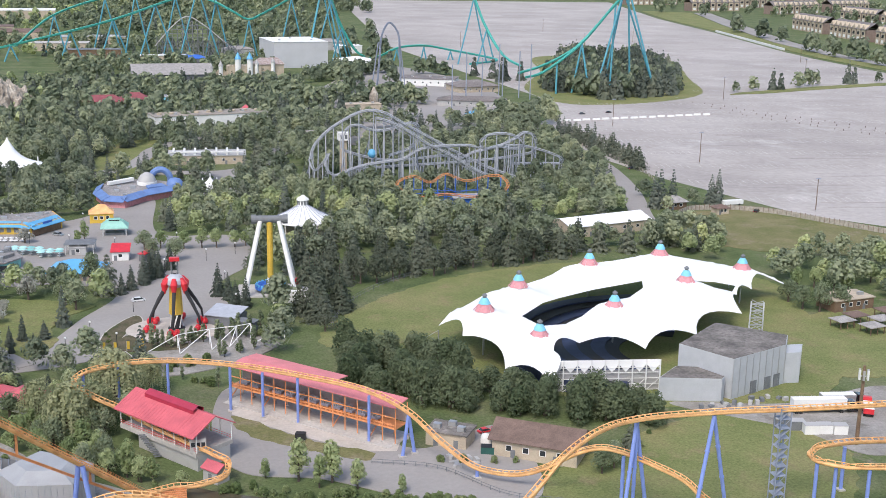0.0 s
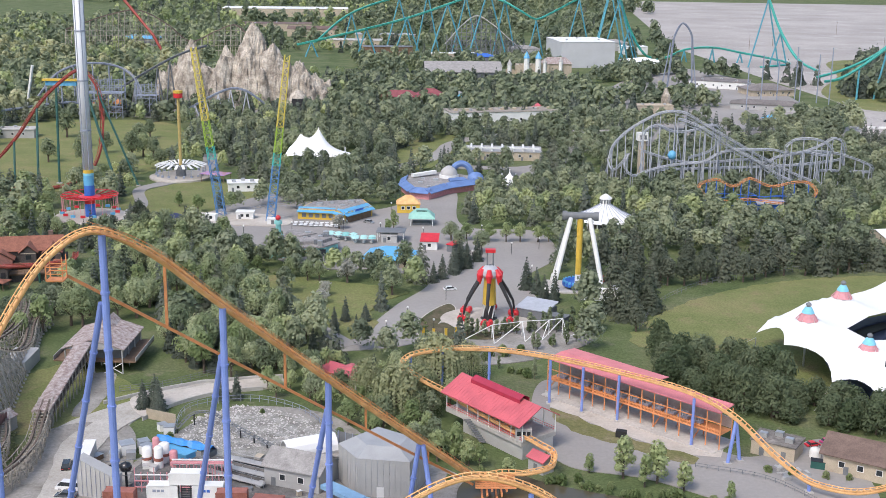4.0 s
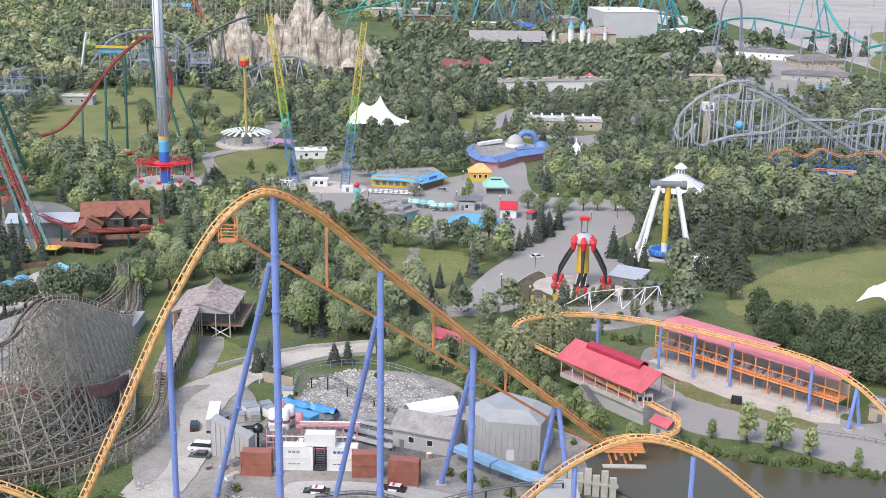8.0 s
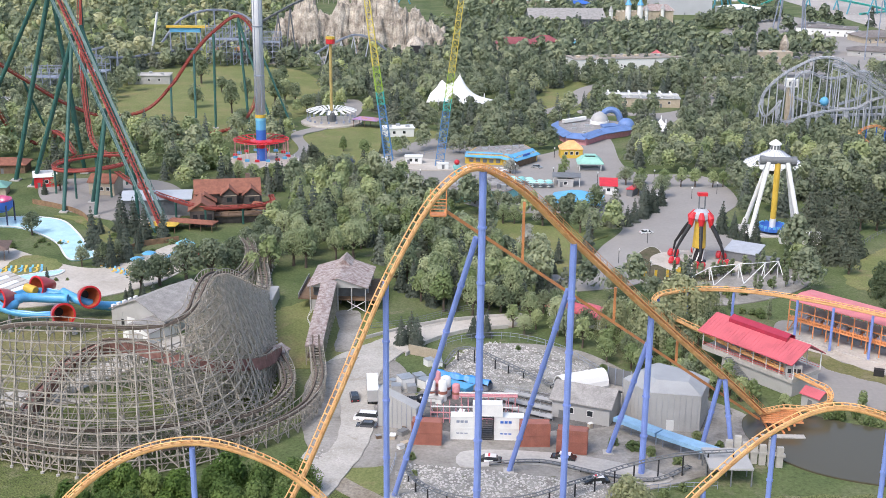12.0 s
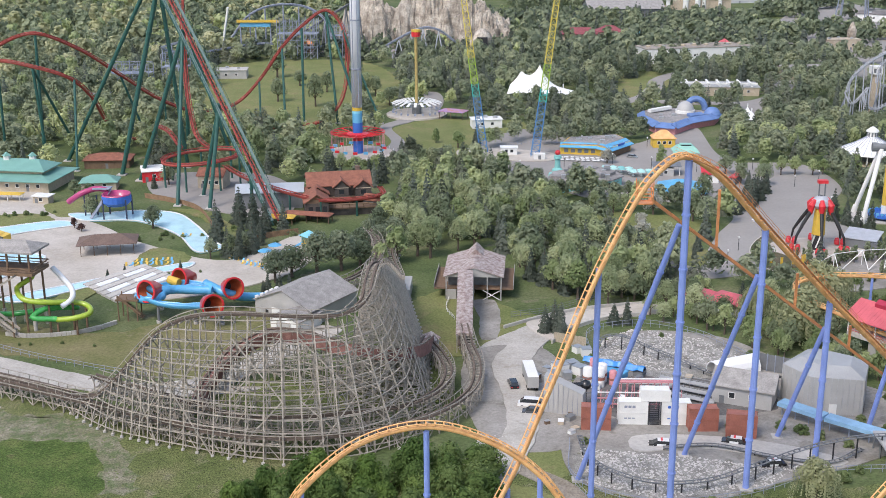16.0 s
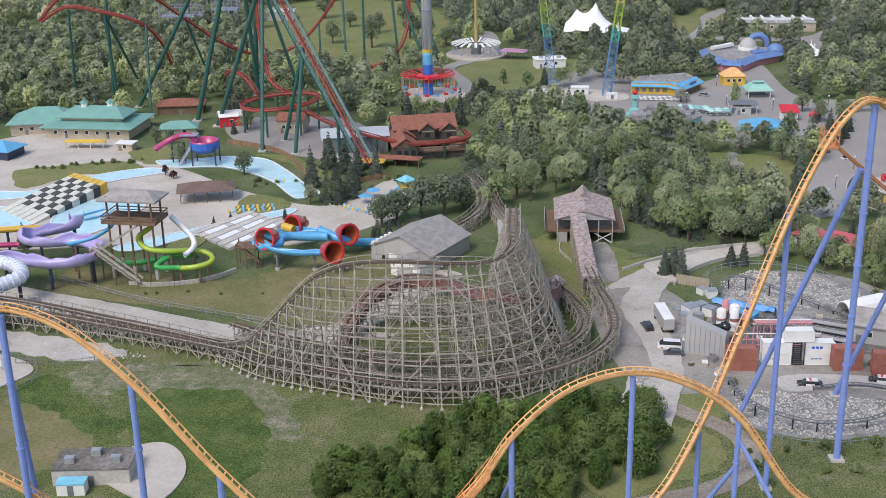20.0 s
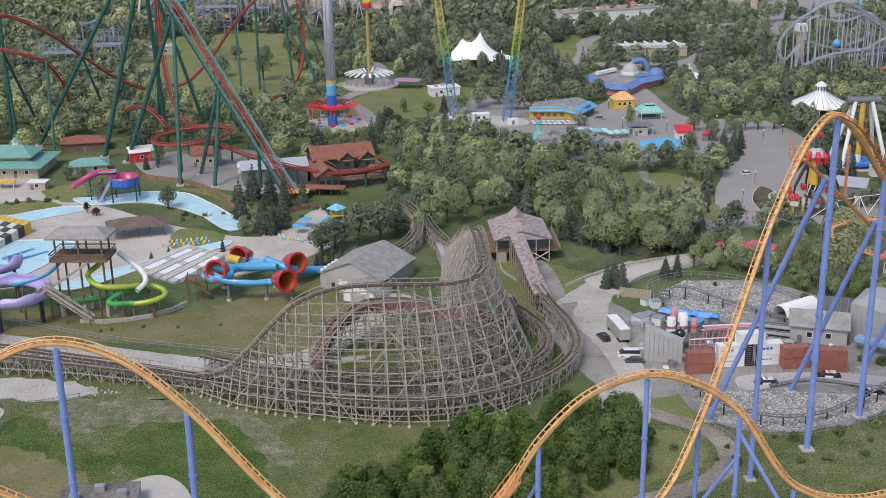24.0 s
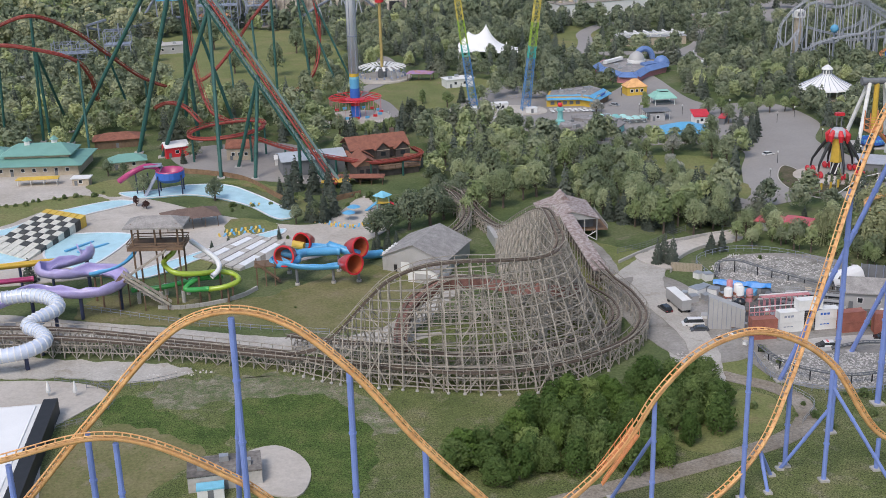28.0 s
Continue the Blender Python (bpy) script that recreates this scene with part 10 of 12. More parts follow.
house("rock_village_shop", "sandy stone village shop", 176, 815, 6, 26, 10, 7, "flat", WALLT, WALLT, 0, 0.3, 4, 2)
bv = thing("rock_village_tower", "sandy stone bell tower", "tower", at=place(186, 822))
part("shaft", Mesh().lathe((0, 0, 0), [(3.6, -0.2), (3.0, 7), (3.2, 12), (2.2, 14), (1.0, 17), (0.1, 18)], 10), ROCK, bv)
wt = thing("white_bell_tower", "small white stucco bell tower", "tower", at=place(128, 580, 0, 0, 0.95))
part("shaft", Mesh().box(-1.7, -1.6, -0.2, 1.7, 1.6, 21), WALLT, wt)
part("belfry", Mesh().box(-2.8, -2.6, 21, 2.8, 2.6, 25), WALLW, wt)
for x in (-1.2, 1.2):
    # dark grey slab on the uncut wall paints a belfry arch's shade
    part("opening", Mesh().box(x - 0.6, -2.7, 21.8, x + 0.6, -2.4, 24), WALLD, wt)
ball = thing("blue_ball", "large bright blue ball ornament", "ornament", at=place(139, 560))
part("ball", Mesh().lathe((0, 0, 14), [(0.05, 0), (1.5, 0.6), (2.3, 2.2), (1.5, 3.9), (0.05, 4.6)], 14), SKYB, ball, smooth=True)
part("pole", Mesh().tube([(0, 0, -0.1), (0, 0, 14.2)], 0.3, 6), SILVER2, ball)
for i, (x, y, t, w, d, h, rf, wl, rm) in enumerate(((-60, 1330, 0, 60, 26, 8, "flat", WALLT, CONCRETE), (-20, 1235, 3, 50, 16, 9, "flat", BROWN, WALLD), (45, 1190, 3, 44, 14, 7, "flat", WALLT, WALLW), (-176, 1570, 5, 90, 40, 9, "flat", WALLT, BROWNROOF), (-200, 1880, 4, 190, 60, 12, "flat", WALLT, WALLW), (70, 1150, 2, 30, 16, 8, "hip", WALLD, DEEPB), (120, 1250, 10, 30, 18, 8, "hip", WALLG, GREYROOF), (220, 1330, 8, 40, 24, 9, "hip", WALLG, GREYROOF), (240, 1290, 8, 26, 20, 8, "flat", WALLW, TENTW), (-30, 1420, 3, 70, 30, 8, "flat", WALLT, WALLG), (226, 1150, 20, 34, 30, 6, "hip", WALLW, TENTW), (-120, 1480, 0, 60, 30, 9, "gable", WALLT, BROWNROOF), (-290, 1320, 0, 50, 26, 8, "hip", WALLD, SKYB), (-330, 1150, 0, 40, 14, 6, "flat", WALLW, WALLG), (-190, 800, 10, 22, 14, 6, "hip", BROWN, ORANGE2), (-216, 690, 6, 24, 12, 5, "flat", WALLG, CONCRETE), (-275, 600, 4, 22, 12, 5, "flat", WALLT, WALLG), (-62, 545, 10, 14, 8, 4, "flat", WALLW, WALLW), (120, 690, 6, 26, 12, 5, "gable", WALLT, GREYROOF), )):
    house("park_building", "distant low park building with a plain roof", x, y, t, w, d, h, rf, wl, rm, 3.0, 0.4, min(8, w // 7), 1)
house("blue_ticket_booth", "small dark blue booth with a blue roof", -92, 474, 10, 5, 4, 2.8, "hip", NAVY, NAVY, 1.4, 0.8, 1, 1)
canopy("purple_parasol_shelter", "peaked shelter in purple blue", -79, 476, 10, 5, 4, 3, NAVY, 1.6, WALLW)
house("pink_kiosk", "kiosk with a bright red roof beside the willow", 5, 296, -40, 9, 8, 3.4, "hip", WALLW, PINKROOF, 1.6, 0.6, 2, 1)
house("pink_kiosk_wing", "kiosk wing with a bright red roof", -2, 301, -40, 7, 6, 3.0, "hip", WALLW, PINKROOF, 1.8, 0.8, 1, 1)
for x, y in ((22.5, 327.5), (25.5, 327), (29, 327.5), (32, 328.5), (32.8, 330)):
    fl_ = thing("yellow_banner", "tall yellow banner on a pole", "banner", "yellow banners", at=place(x, y))
    part("pole", Mesh().tube([(0, 0, -0.1), (0, 0, 5.4)], 0.06, 6), STEELP, fl_)
    part("flag", Mesh().box(0.05, -0.03, 3.0, 0.85, 0.03, 5.3), YELLOW, fl_)

# ---- parking lot ----
LINE = mat("faded_white_lot_paint", (0.55, 0.53, 0.50), 0.9, vary=0.25, scale=0.3)
DARKSEAM = mat("dark_asphalt_seam", (0.22, 0.20, 0.19), 0.9, vary=0.2, scale=0.2)
lr = random.Random(31)
seams = Mesh()
for k in range(700):
    x, y = lr.uniform(290, 800), lr.uniform(460, 1500)
    if inside(x, y, LOT) and inside(x + 30, y + 4, LOT) and not inside(x, y, ISLAND):
        ln_ = lr.uniform(8, 40)
        a = radians(-8 + lr.uniform(-2, 2))
        seams.add([(x, y, 0.075), (x + ln_ * math.cos(a), y + ln_ * math.sin(a), 0.075), (x + ln_ * math.cos(a), y + ln_ * math.sin(a) + 0.5, 0.075), (x, y + 0.5, 0.075)], [(0, 1, 2, 3)])
tagged(new("asphalt_seams", seams.data("asphalt_seams", DARKSEAM)), "dark tar-filled seams in the lot", "pavement", kind="stuff")
lines = Mesh()
for r_ in range(16):
    y0 = 500 + r_ * 44
    for k in range(150):
        x = 300 + k * 3.4
        y = y0 - (x - 300) * 0.14
        if inside(x, y, LOT) and inside(x, y + 12, LOT) and not inside(x, y, ISLAND) and lr.random() < 0.85:
            lines.add([(x, y, 0.08), (x + 0.22, y, 0.08), (x + 1.8, y + 11, 0.08), (x + 1.58, y + 11, 0.08)], [(0, 1, 2, 3)])
tagged(new("bay_lines", lines.data("bay_lines", LINE)), "faded white parking bay lines", "road marking", kind="stuff")
for x, y, h in ((327.4, 474.8, 15), (328, 598, 17), (330, 735, 18), (470, 860, 18), (560, 760, 18), (620, 1000, 18), (480, 640, 17), (412, 520, 16), (700, 1150, 18), (520, 1320, 18), (420, 1400, 18), (620, 1420, 18), (560, 1600, 18), (380, 1350, 18)):
    lp = thing("lot_lamp", "tall thin grey parking lot lamp", "street lamp", "parking lot lamps", at=place(x, y))
    part("pole", Mesh().tube([(0, 0, -0.1), (0, 0, h)], [0.24, 0.14], 7), BROWN, lp)
    part("base", Mesh().tube([(0, 0, -0.1), (0, 0, 0.9)], 0.4, 8), CONCRETE, lp)
    part("head", Mesh().box(-1.2, -0.3, h, 1.2, 0.3, h + 0.3), SILVER2, lp)
for k in range(17):
    t = k / 16
    bq = thing("barrier", "white plastic water-filled barrier", "barrier", "white barriers across the lot", at=place(301 + 118 * t, 762 + 20 * t + (1 if k % 2 else 0), 8))
    part("block", Mesh().add([(-2.8, -0.5, 0), (2.8, -0.5, 0), (2.8, 0.5, 0), (-2.8, 0.5, 0), (-2.7, -0.2, 1.3), (2.7, -0.2, 1.3), (2.7, 0.2, 1.3), (-2.7, 0.2, 1.3)], [(3, 2, 1, 0), (4, 5, 6, 7), (0, 1, 5, 4), (1, 2, 6, 5), (2, 3, 7, 6), (3, 0, 4, 7)]), WALLW, bq)
    part("foot", Mesh().box(-2.9, -0.55, -0.05, 2.9, 0.55, 0.15), WALLW, bq)
for k in range(24):
    t = k / 23
    bq = thing("barrier", "white plastic water-filled barrier", "barrier", "white barriers along the far edge", at=place(822 - 56 * t, 1600 - 290 * t, 79, 0, 1.6))
    part("block", Mesh().box(-4.4, -0.6, 0, 4.4, 0.6, 1.6), WALLW, bq)
for k in range(60):
    x, y = 440 + (k % 20) * 4 + lr.uniform(-2, 2), 790 - (k % 20) * 9 + (k // 20) * 30 + lr.uniform(-3, 3)
    cn = thing("lane_marker", "small dark lane marker post", "marker", "lane markers on the lot", at=place(x, y))
    part("post", Mesh().tube([(0, 0, -0.05), (0, 0, 1.1)], [0.3, 0.16], 6), BROWNROOF, cn)
mb = thing("maintenance_trailer", "white flat trailer on the lot", "trailer", at=place(296, 494, 4))
part("bed", Mesh().box(-5, -1.2, 0.5, 5, 1.2, 2.4), WALLW, mb)
for s in (-3, 3):
    part("wheel", Mesh().tube([(s, -1.2, 0.45), (s, 1.2, 0.45)], 0.45, 10), TYRE, mb)
fencew = thing("boundary_fence", "long curved grey timber boundary fence", "fence")
fl_ = along([(262, 478, 0), (272, 486, 0), (290, 484, 0), (306, 474, 0), (322, 450, 0), (338, 426, 0), (360, 398, 0)], 2.2)
for p, q in zip(fl_, fl_[1:]):
    part("panel", Mesh().beam(p + Vector((0, 0, 1.1)), p.lerp(q, 0.97) + Vector((0, 0, 1.1)), 0.12, 2.3), WOOD, fencew)
    part("post", Mesh().beam(p, p + Vector((0, 0, 2.6)), 0.2), BROWN, fencew)
lotf = thing("lot_edge_fence", "low grey rail fence along the lot", "fence")
for p, q in zip(*[iter(along([(262, 505, 0), (284, 560, 0), (287, 610, 0), (280, 690, 0), (274, 730, 0)], 3.0))] * 2):
    part("panel", Mesh().beam(p + Vector((0, 0, 0.9)), q + Vector((0, 0, 0.9)), 0.1, 1.6), WOOD, lotf)

# ---- townhouses beyond the lot ----
BRICKB = mat("brown_townhouse_brick", (0.20, 0.15, 0.125), 0.9, vary=0.2, scale=0.3, fine=2)
ROOFT = mat("grey_townhouse_roof", (0.17, 0.155, 0.15), 0.9, vary=0.15, scale=0.3)


def townrow(x, y, turn, units):
    ob = thing("townhouse_row", "row of brown brick townhouses with grey gables", "house", "townhouses beyond the lot", at=place(x, y, turn, 0, 2.0))
    W = 7.0
    L = W * units
    part("wall", Mesh().box(-L / 2, -6, -0.2, L / 2, 6, 8), BRICKB, ob)
    part("roof", gabled(Mesh(), -L / 2, L / 2, -6, 6, 8, 4.2), ROOFT, ob)
    for k in range(units):
        c = -L / 2 + W * (k + 0.5)
        part("gable_front", Mesh().add([(c - 2.6, -6.4, 0), (c + 2.6, -6.4, 0), (c + 2.6, -6.4, 8.4), (c, -6.4, 11.4), (c - 2.6, -6.4, 8.4), (c - 2.6, -4, 0), (c + 2.6, -4, 0), (c + 2.6, -4, 8.4), (c, -2, 11.4), (c - 2.6, -4, 8.4)], [(0, 1, 2, 3, 4), (0, 4, 9, 5), (1, 6, 7, 2), (4, 3, 8, 9), (3, 2, 7, 8)]), WALLT, ob)
        for z in (1.2, 4.6):
            part("window", Mesh().box(c - 1.5, -6.5, z, c + 1.5, -6.35, z + 2.0), GLASS if z > 2 else WALLW, ob)
    return ob


for x, y, t, n in ((982, 1610, -97, 8), (962, 1470, -97, 8), (950, 1350, -97, 6), (1200, 1830, -92, 8), (1195, 1700, -92, 8), (1180, 1560, -95, 8), (1205, 2080, 20, 9), (1360, 2150, 20, 8), (1380, 1900, -90, 8), (1400, 1700, -90, 8), (1090, 2180, 10, 8), (1420, 2380, 15, 9), (1250, 2320, 15, 9), (1060, 2420, 10, 9)):
    townrow(x, y, t, n)
zone("verge", [(935, 2163), (1010, 2100), (905, 1760), (812, 1420), (780, 1230), (772, 1050), (760, 900), (720, 900), (748, 1049), (752, 1194), (765, 1279), (824, 1589), (874, 1907)], LAWN, "green verge beside the lot", "lawn", False)
zone("town_road", [(1015, 2100), (1040, 2080), (935, 1740), (838, 1410), (800, 1220), (792, 1040), (782, 900), (762, 900), (774, 1050), (782, 1230), (814, 1420), (908, 1760)], ASPHALT, "grey suburban road", "road", False)
zone("town_ground", [(1045, 2080), (1500, 2200), (1500, 1200), (820, 1000), (805, 1220), (842, 1410), (940, 1740)], PARKGRASS, "grass and yards between the townhouses", "lawn", False)
zone("tree_strip", [(492, 893), (506, 905), (600, 942), (680, 964), (690, 955), (664, 944), (600, 925), (530, 900)], LAWN, "narrow grass strip with trees in the lot", "lawn", False)
mastp = thing("phone_mast", "tall dark pole with white antenna panels", "mast", at=place(199.3, 234.5))
part("pole", Mesh().tube([(0, 0, -0.1), (0, 0, 20)], [0.5, 0.35], 10), BROWN, mastp)
for k in range(6):
    a = k * 1.047
    part("antenna", Mesh().box(1.1 * math.cos(a) - 0.2, 1.1 * math.sin(a) - 0.2, 16.6, 1.1 * math.cos(a) + 0.2, 1.1 * math.sin(a) + 0.2, 19.0), WALLW if k % 2 else WALLG, mastp)
    part("bracket", Mesh().beam((0, 0, 17.4), (1.1 * math.cos(a), 1.1 * math.sin(a), 17.4), 0.12), STEELP, mastp)
stw = thing("evacuation_stair_tower", "grey steel stair tower beside the coaster", "stairs", at=place(163.0, 206.8))
for x in (-1.2, 1.2):
    for y in (-1.2, 1.2):
        part("post", Mesh().beam((x, y, -0.1), (x, y, 23.4), 0.2), SILVER2, stw)
for k in range(11):
    z = k * 2.1
    part("flight", Mesh().beam((-1.0, 0.6 if k % 2 else -0.6, z), (1.0, 0.6 if k % 2 else -0.6, z + 2.0), 0.8, 0.12), SILVER2, stw)
    part("landing", Mesh().box(-1.3, -1.3, z + 2.0, 1.3, 1.3, z + 2.08), SILVER2, stw)
    part("brace", Mesh().beam((-1.2, -1.2, z), (1.2, -1.2, z + 2.1), 0.1), SILVER2, stw)
for k, (x, y) in enumerate(((192, 243), (195.5, 242.5), (199, 241.5), (190, 246), (187, 248))):
    bx = thing("storage_container", "scuffed white storage container", "container", "yard containers", at=place(x, y, -12))
    part("shell", Mesh().box(-1.7, -1.2, -0.05, 1.7, 1.2, 2.4), WALLW if k < 3 else WALLD, bx)
    part("lid", Mesh().box(-1.75, -1.25, 2.4, 1.75, 1.25, 2.5), WALLG, bx)
for k in range(16):
    x, y = 172 + lr.uniform(0, 26), 262.5 + lr.uniform(-2, 2) - 0
    cl = thing("crate", "small grey equipment crate on the dock", "crate", at=place(x, y + (x - 172) * 0.12, lr.uniform(0, 90)))
    part("body", Mesh().box(-0.7, -0.5, -0.02, 0.7, 0.5, lr.uniform(0.6, 1.4)), WALLD if k % 2 else WALLG, cl)
for k in range(14):
    x, y = 102 + lr.uniform(0, 6), 242.5 + lr.uniform(-3, 4)
    cl = thing("scrap_pile", "grey stacked scrap and kerb stones", "scrap", at=place(x, y, lr.uniform(0, 180)))
    part("slab", Mesh().box(-0.9, -0.4, -0.02, 0.9, 0.4, lr.uniform(0.3, 0.9)), CONCRETE if k % 2 else WALLG, cl)
sk = thing("green_skip", "dark green waste skip", "skip", at=place(111.5, 246.5, -20))
part("bin", Mesh().box(-1.6, -1.0, -0.02, 1.6, 1.0, 1.8), GREEN, sk)
part("lid", Mesh().box(-1.65, -1.05, 1.8, 1.65, 1.05, 1.9), BLACK, sk)
tk = thing("white_tank", "white domed water tank", "tank", at=place(112.5, 252.0))
part("tank", Mesh().lathe((0, 0, 0), [(1.3, -0.05), (1.3, 1.6), (1.0, 2.3), (0.1, 2.7)], 14), WALLW, tk, smooth=True)
bxk = thing("black_generator", "black generator box on the lawn", "equipment", at=place(70, 262.5, -20))
part("casing", Mesh().box(-1.2, -0.8, -0.05, 1.2, 0.8, 1.8), BLACK, bxk)
for x, y in ((20, 400), (30, 372), (18, 350), (12, 336), (40, 420), (55, 432), (66, 440), (22, 455), (5, 462), (-10, 468), (-30, 462), (-48, 455), (45, 460), (8, 500), (-20, 504), (60, 400), (26, 338), (62, 372)):
    lp = thing("path_lamp", "dark post lamp on the path", "street lamp", "midway lamps", at=place(x, y))
    part("pole", Mesh().tube([(0, 0, -0.1), (0, 0, 4.2)], 0.09, 6), BLACK, lp)
    part("globe", Mesh().lathe((0, 0, 4.1), [(0.1, 0), (0.32, 0.25), (0.3, 0.55), (0.05, 0.75)], 8), WALLW, lp)

# ---- loose stone, grass tufts, fences ----
def scatter(name, label, category, rings, count, size, material, seed, tall=0.6, keep=None):
    """Small lumps strewn over patches, in one mesh."""
    r, m = random.Random(seed), Mesh()
    for ring, n in zip(rings, count):
        xs, ys = [p[0] for p in ring], [p[1] for p in ring]
        done = 0
        while done < n:
            x, y = r.uniform(min(xs), max(xs)), r.uniform(min(ys), max(ys))
            if not inside(x, y, ring):
                continue
            done += 1
            q = r.uniform(*size)
            a = r.uniform(0, 6.28)
            foot = [(x + math.cos(a + k * 1.57) * q * r.uniform(0.6, 1.1), y + math.sin(a + k * 1.57) * q * r.uniform(0.6, 1.1), 0.02) for k in range(4)]
            head = [(x + (u - x) * 0.55 + r.uniform(-0.1, 0.1) * q, y + (v - y) * 0.55, 0.12 + q * tall * r.uniform(0.6, 1.2)) for u, v, _ in foot]
            m.add(foot + head, [(0, 1, 5, 4), (1, 2, 6, 5), (2, 3, 7, 6), (3, 0, 4, 7), (4, 5, 6, 7)])
    return tagged(new(name, m.data(name, material)), label, category, kind="stuff")


def island_mat(name, dark, light):
    m = leaf_mat(name, dark, light, thin=0.0)
    m.node_tree.nodes["Principled BSDF"].inputs["Roughness"].default_value = 0.95
    return m


BROKEN = island_mat("broken_grey_stone", (0.20, 0.19, 0.17), (0.50, 0.48, 0.45))
BED1 = [(-34, 254), (-32, 272), (-22, 281), (-6, 274), (2, 262), (-10, 256), (-24, 252)]
BED2 = [(-41, 212), (-26, 210), (-2, 205), (3, 206), (-6, 197), (-27, 191), (-41, 197)]
RUBBLE = [(-60, 217), (-53, 217.5), (-53, 211), (-59, 209)]
LEFTHEAP = [(-190, 236), (-172, 232), (-168, 228), (-178, 226), (-190, 229)]
scatter("loose_rocks", "loose broken grey stones", "stones", [BED1, BED2, RUBBLE, LEFTHEAP], [1700, 2400, 120, 60], (0.16, 0.48), BROKEN, 21)
TUFT = island_mat("grass_tufts", (0.075, 0.115, 0.03), (0.13, 0.165, 0.055))
FIELD = [(-198, 200), (-185, 225), (-150, 226), (-120, 210), (-95, 204), (-60, 206), (-60, 170), (-100, 150), (-198, 150)]
scatter("meadow_tufts", "rough grass tufts and weeds on the meadow", "grass", [FIELD], [1500], (0.12, 0.36), TUFT, 22, 0.25)

def fence_line(name, label, points, high, material, gap=2.5, rails=(0.5, 1.0), width=0.08):
    ob = thing(name, label, "fence")
    pts = along([(x, y, 0) for x, y in points], gap)
    posts = Mesh()
    for p in pts:
        posts.beam(p - Vector((0, 0, 0.1)), p + Vector((0, 0, high)), width * 1.3)
    part("post_work", posts, material, ob, kind="stuff")
    for k in rails:
        m = Mesh().sweep(rails_frames([p + Vector((0, 0, high * k)) for p in pts]), [(-width / 2, -width / 2), (width / 2, -width / 2), (width / 2, width / 2), (-width / 2, width / 2)])
        part("rail", m, material, ob)
    return ob


def plank_fence(name, label, points, high, material):
    ob = thing(name, label, "fence")
    pts = along([(x, y, 0) for x, y in points], 2.4)
    for p, q in zip(pts, pts[1:]):
        part("panel", Mesh().beam(p + Vector((0, 0, high / 2 - 0.1)), p.lerp(q, 0.97) + Vector((0, 0, high / 2 - 0.1)), 0.12, high), material, ob)
    return ob


BOARDS = mat("brown_board_fence", (0.24, 0.15, 0.09), 0.9, vary=0.25)
fence_line("yard_fence", "grey steel mesh fence round the stone bed", [(-35, 262), (-34, 277), (-20, 283), (-7, 276.5), (3.5, 260)], 1.8, SILVER2)
fence_line("lower_yard_fence", "grey steel fence below the train ride", [(-43, 214), (-43, 198), (-30, 189), (-10, 193), (6, 202), (20, 204)], 1.6, SILVER2)
fence_line("slide_fence", "thin wire fence along the water park slope", [(-204, 275), (-178, 260), (-157, 251), (-140, 245)], 1.6, SILVER2, 3.0)
fence_line("meadow_fence", "thin wire fence along the gravel track", [(-196, 224), (-184, 223.5), (-176, 226)], 1.5, WALLD, 2.5)
fence_line("terrace_fence", "dark steel fence of the terrace", [(-200, 205), (-192, 209), (-189, 217), (-192, 224), (-204, 230)], 1.4, WALLD, 2.0)
fence_line("service_fence", "dark low fence along the pond bank", [(84, 246), (98, 240), (110, 224), (122, 218)], 1.2, WALLD, 2.4)
fence_line("road_fence", "dark chain fence beside the service road", [(-54, 288), (-44, 292), (-34, 300), (-28, 304)], 1.8, WALLD, 2.4, (0.3, 0.65, 1.0))
fence_line("lawn_fence", "white rail beside the lift ramp", [(-71, 302), (-71.5, 294), (-69, 286)], 1.1, WALLW, 2.0)
fence_line("bend_fence", "thin fence along the lower road", [(-46, 178), (-40, 186), (-43, 196)], 1.3, STEELP, 2.2)
fence_line("amphitheatre_fence", "dark fence behind the amphitheatre lawn", [(88, 344), (100, 372), (122, 396), (160, 414), (200, 420)], 1.8, WALLD, 3.0)
fence_line("tower_fence", "blue-grey plaza fence by the towers", [(-52, 500), (-40, 508), (-24, 505), (-12, 516)], 2.0, SILVER2, 2.5)
plank_fence("river_fence", "brown board fence beside the lazy river", [(-187, 411), (-176, 405), (-164, 395), (-152, 370), (-146, 357)], 2.0, BOARDS)
plank_fence("entry_fence", "brown board fence below the red coaster", [(-139, 349), (-133, 360), (-123, 366)], 2.0, BOARDS)
# low retaining walls of the ramp road
for name, pts_ in (("ramp_wall", [(-56, 280), (-46, 288), (-36, 294), (-24, 298), (-14, 300)]), ("ramp_inner_wall", [(-44, 270), (-38, 280), (-28, 288), (-18, 291)])):
    m = Mesh().sweep(rails_frames(along([(x, y, 0.45) for x, y in pts_], 2.0)), [(-0.2, -0.6), (0.2, -0.6), (0.2, 0.55), (-0.2, 0.55)])
    tagged(new("retaining_wall", m.data("retaining_wall", CONCRETE)), "low pale concrete retaining wall of the ramp road", "wall")
zone("ramp_road", [(-50, 284), (-40, 289), (-28, 296), (-14, 299), (-14, 293), (-28, 289), (-38, 281), (-44, 272)], PALECON, "pale concrete ramp road", "road")

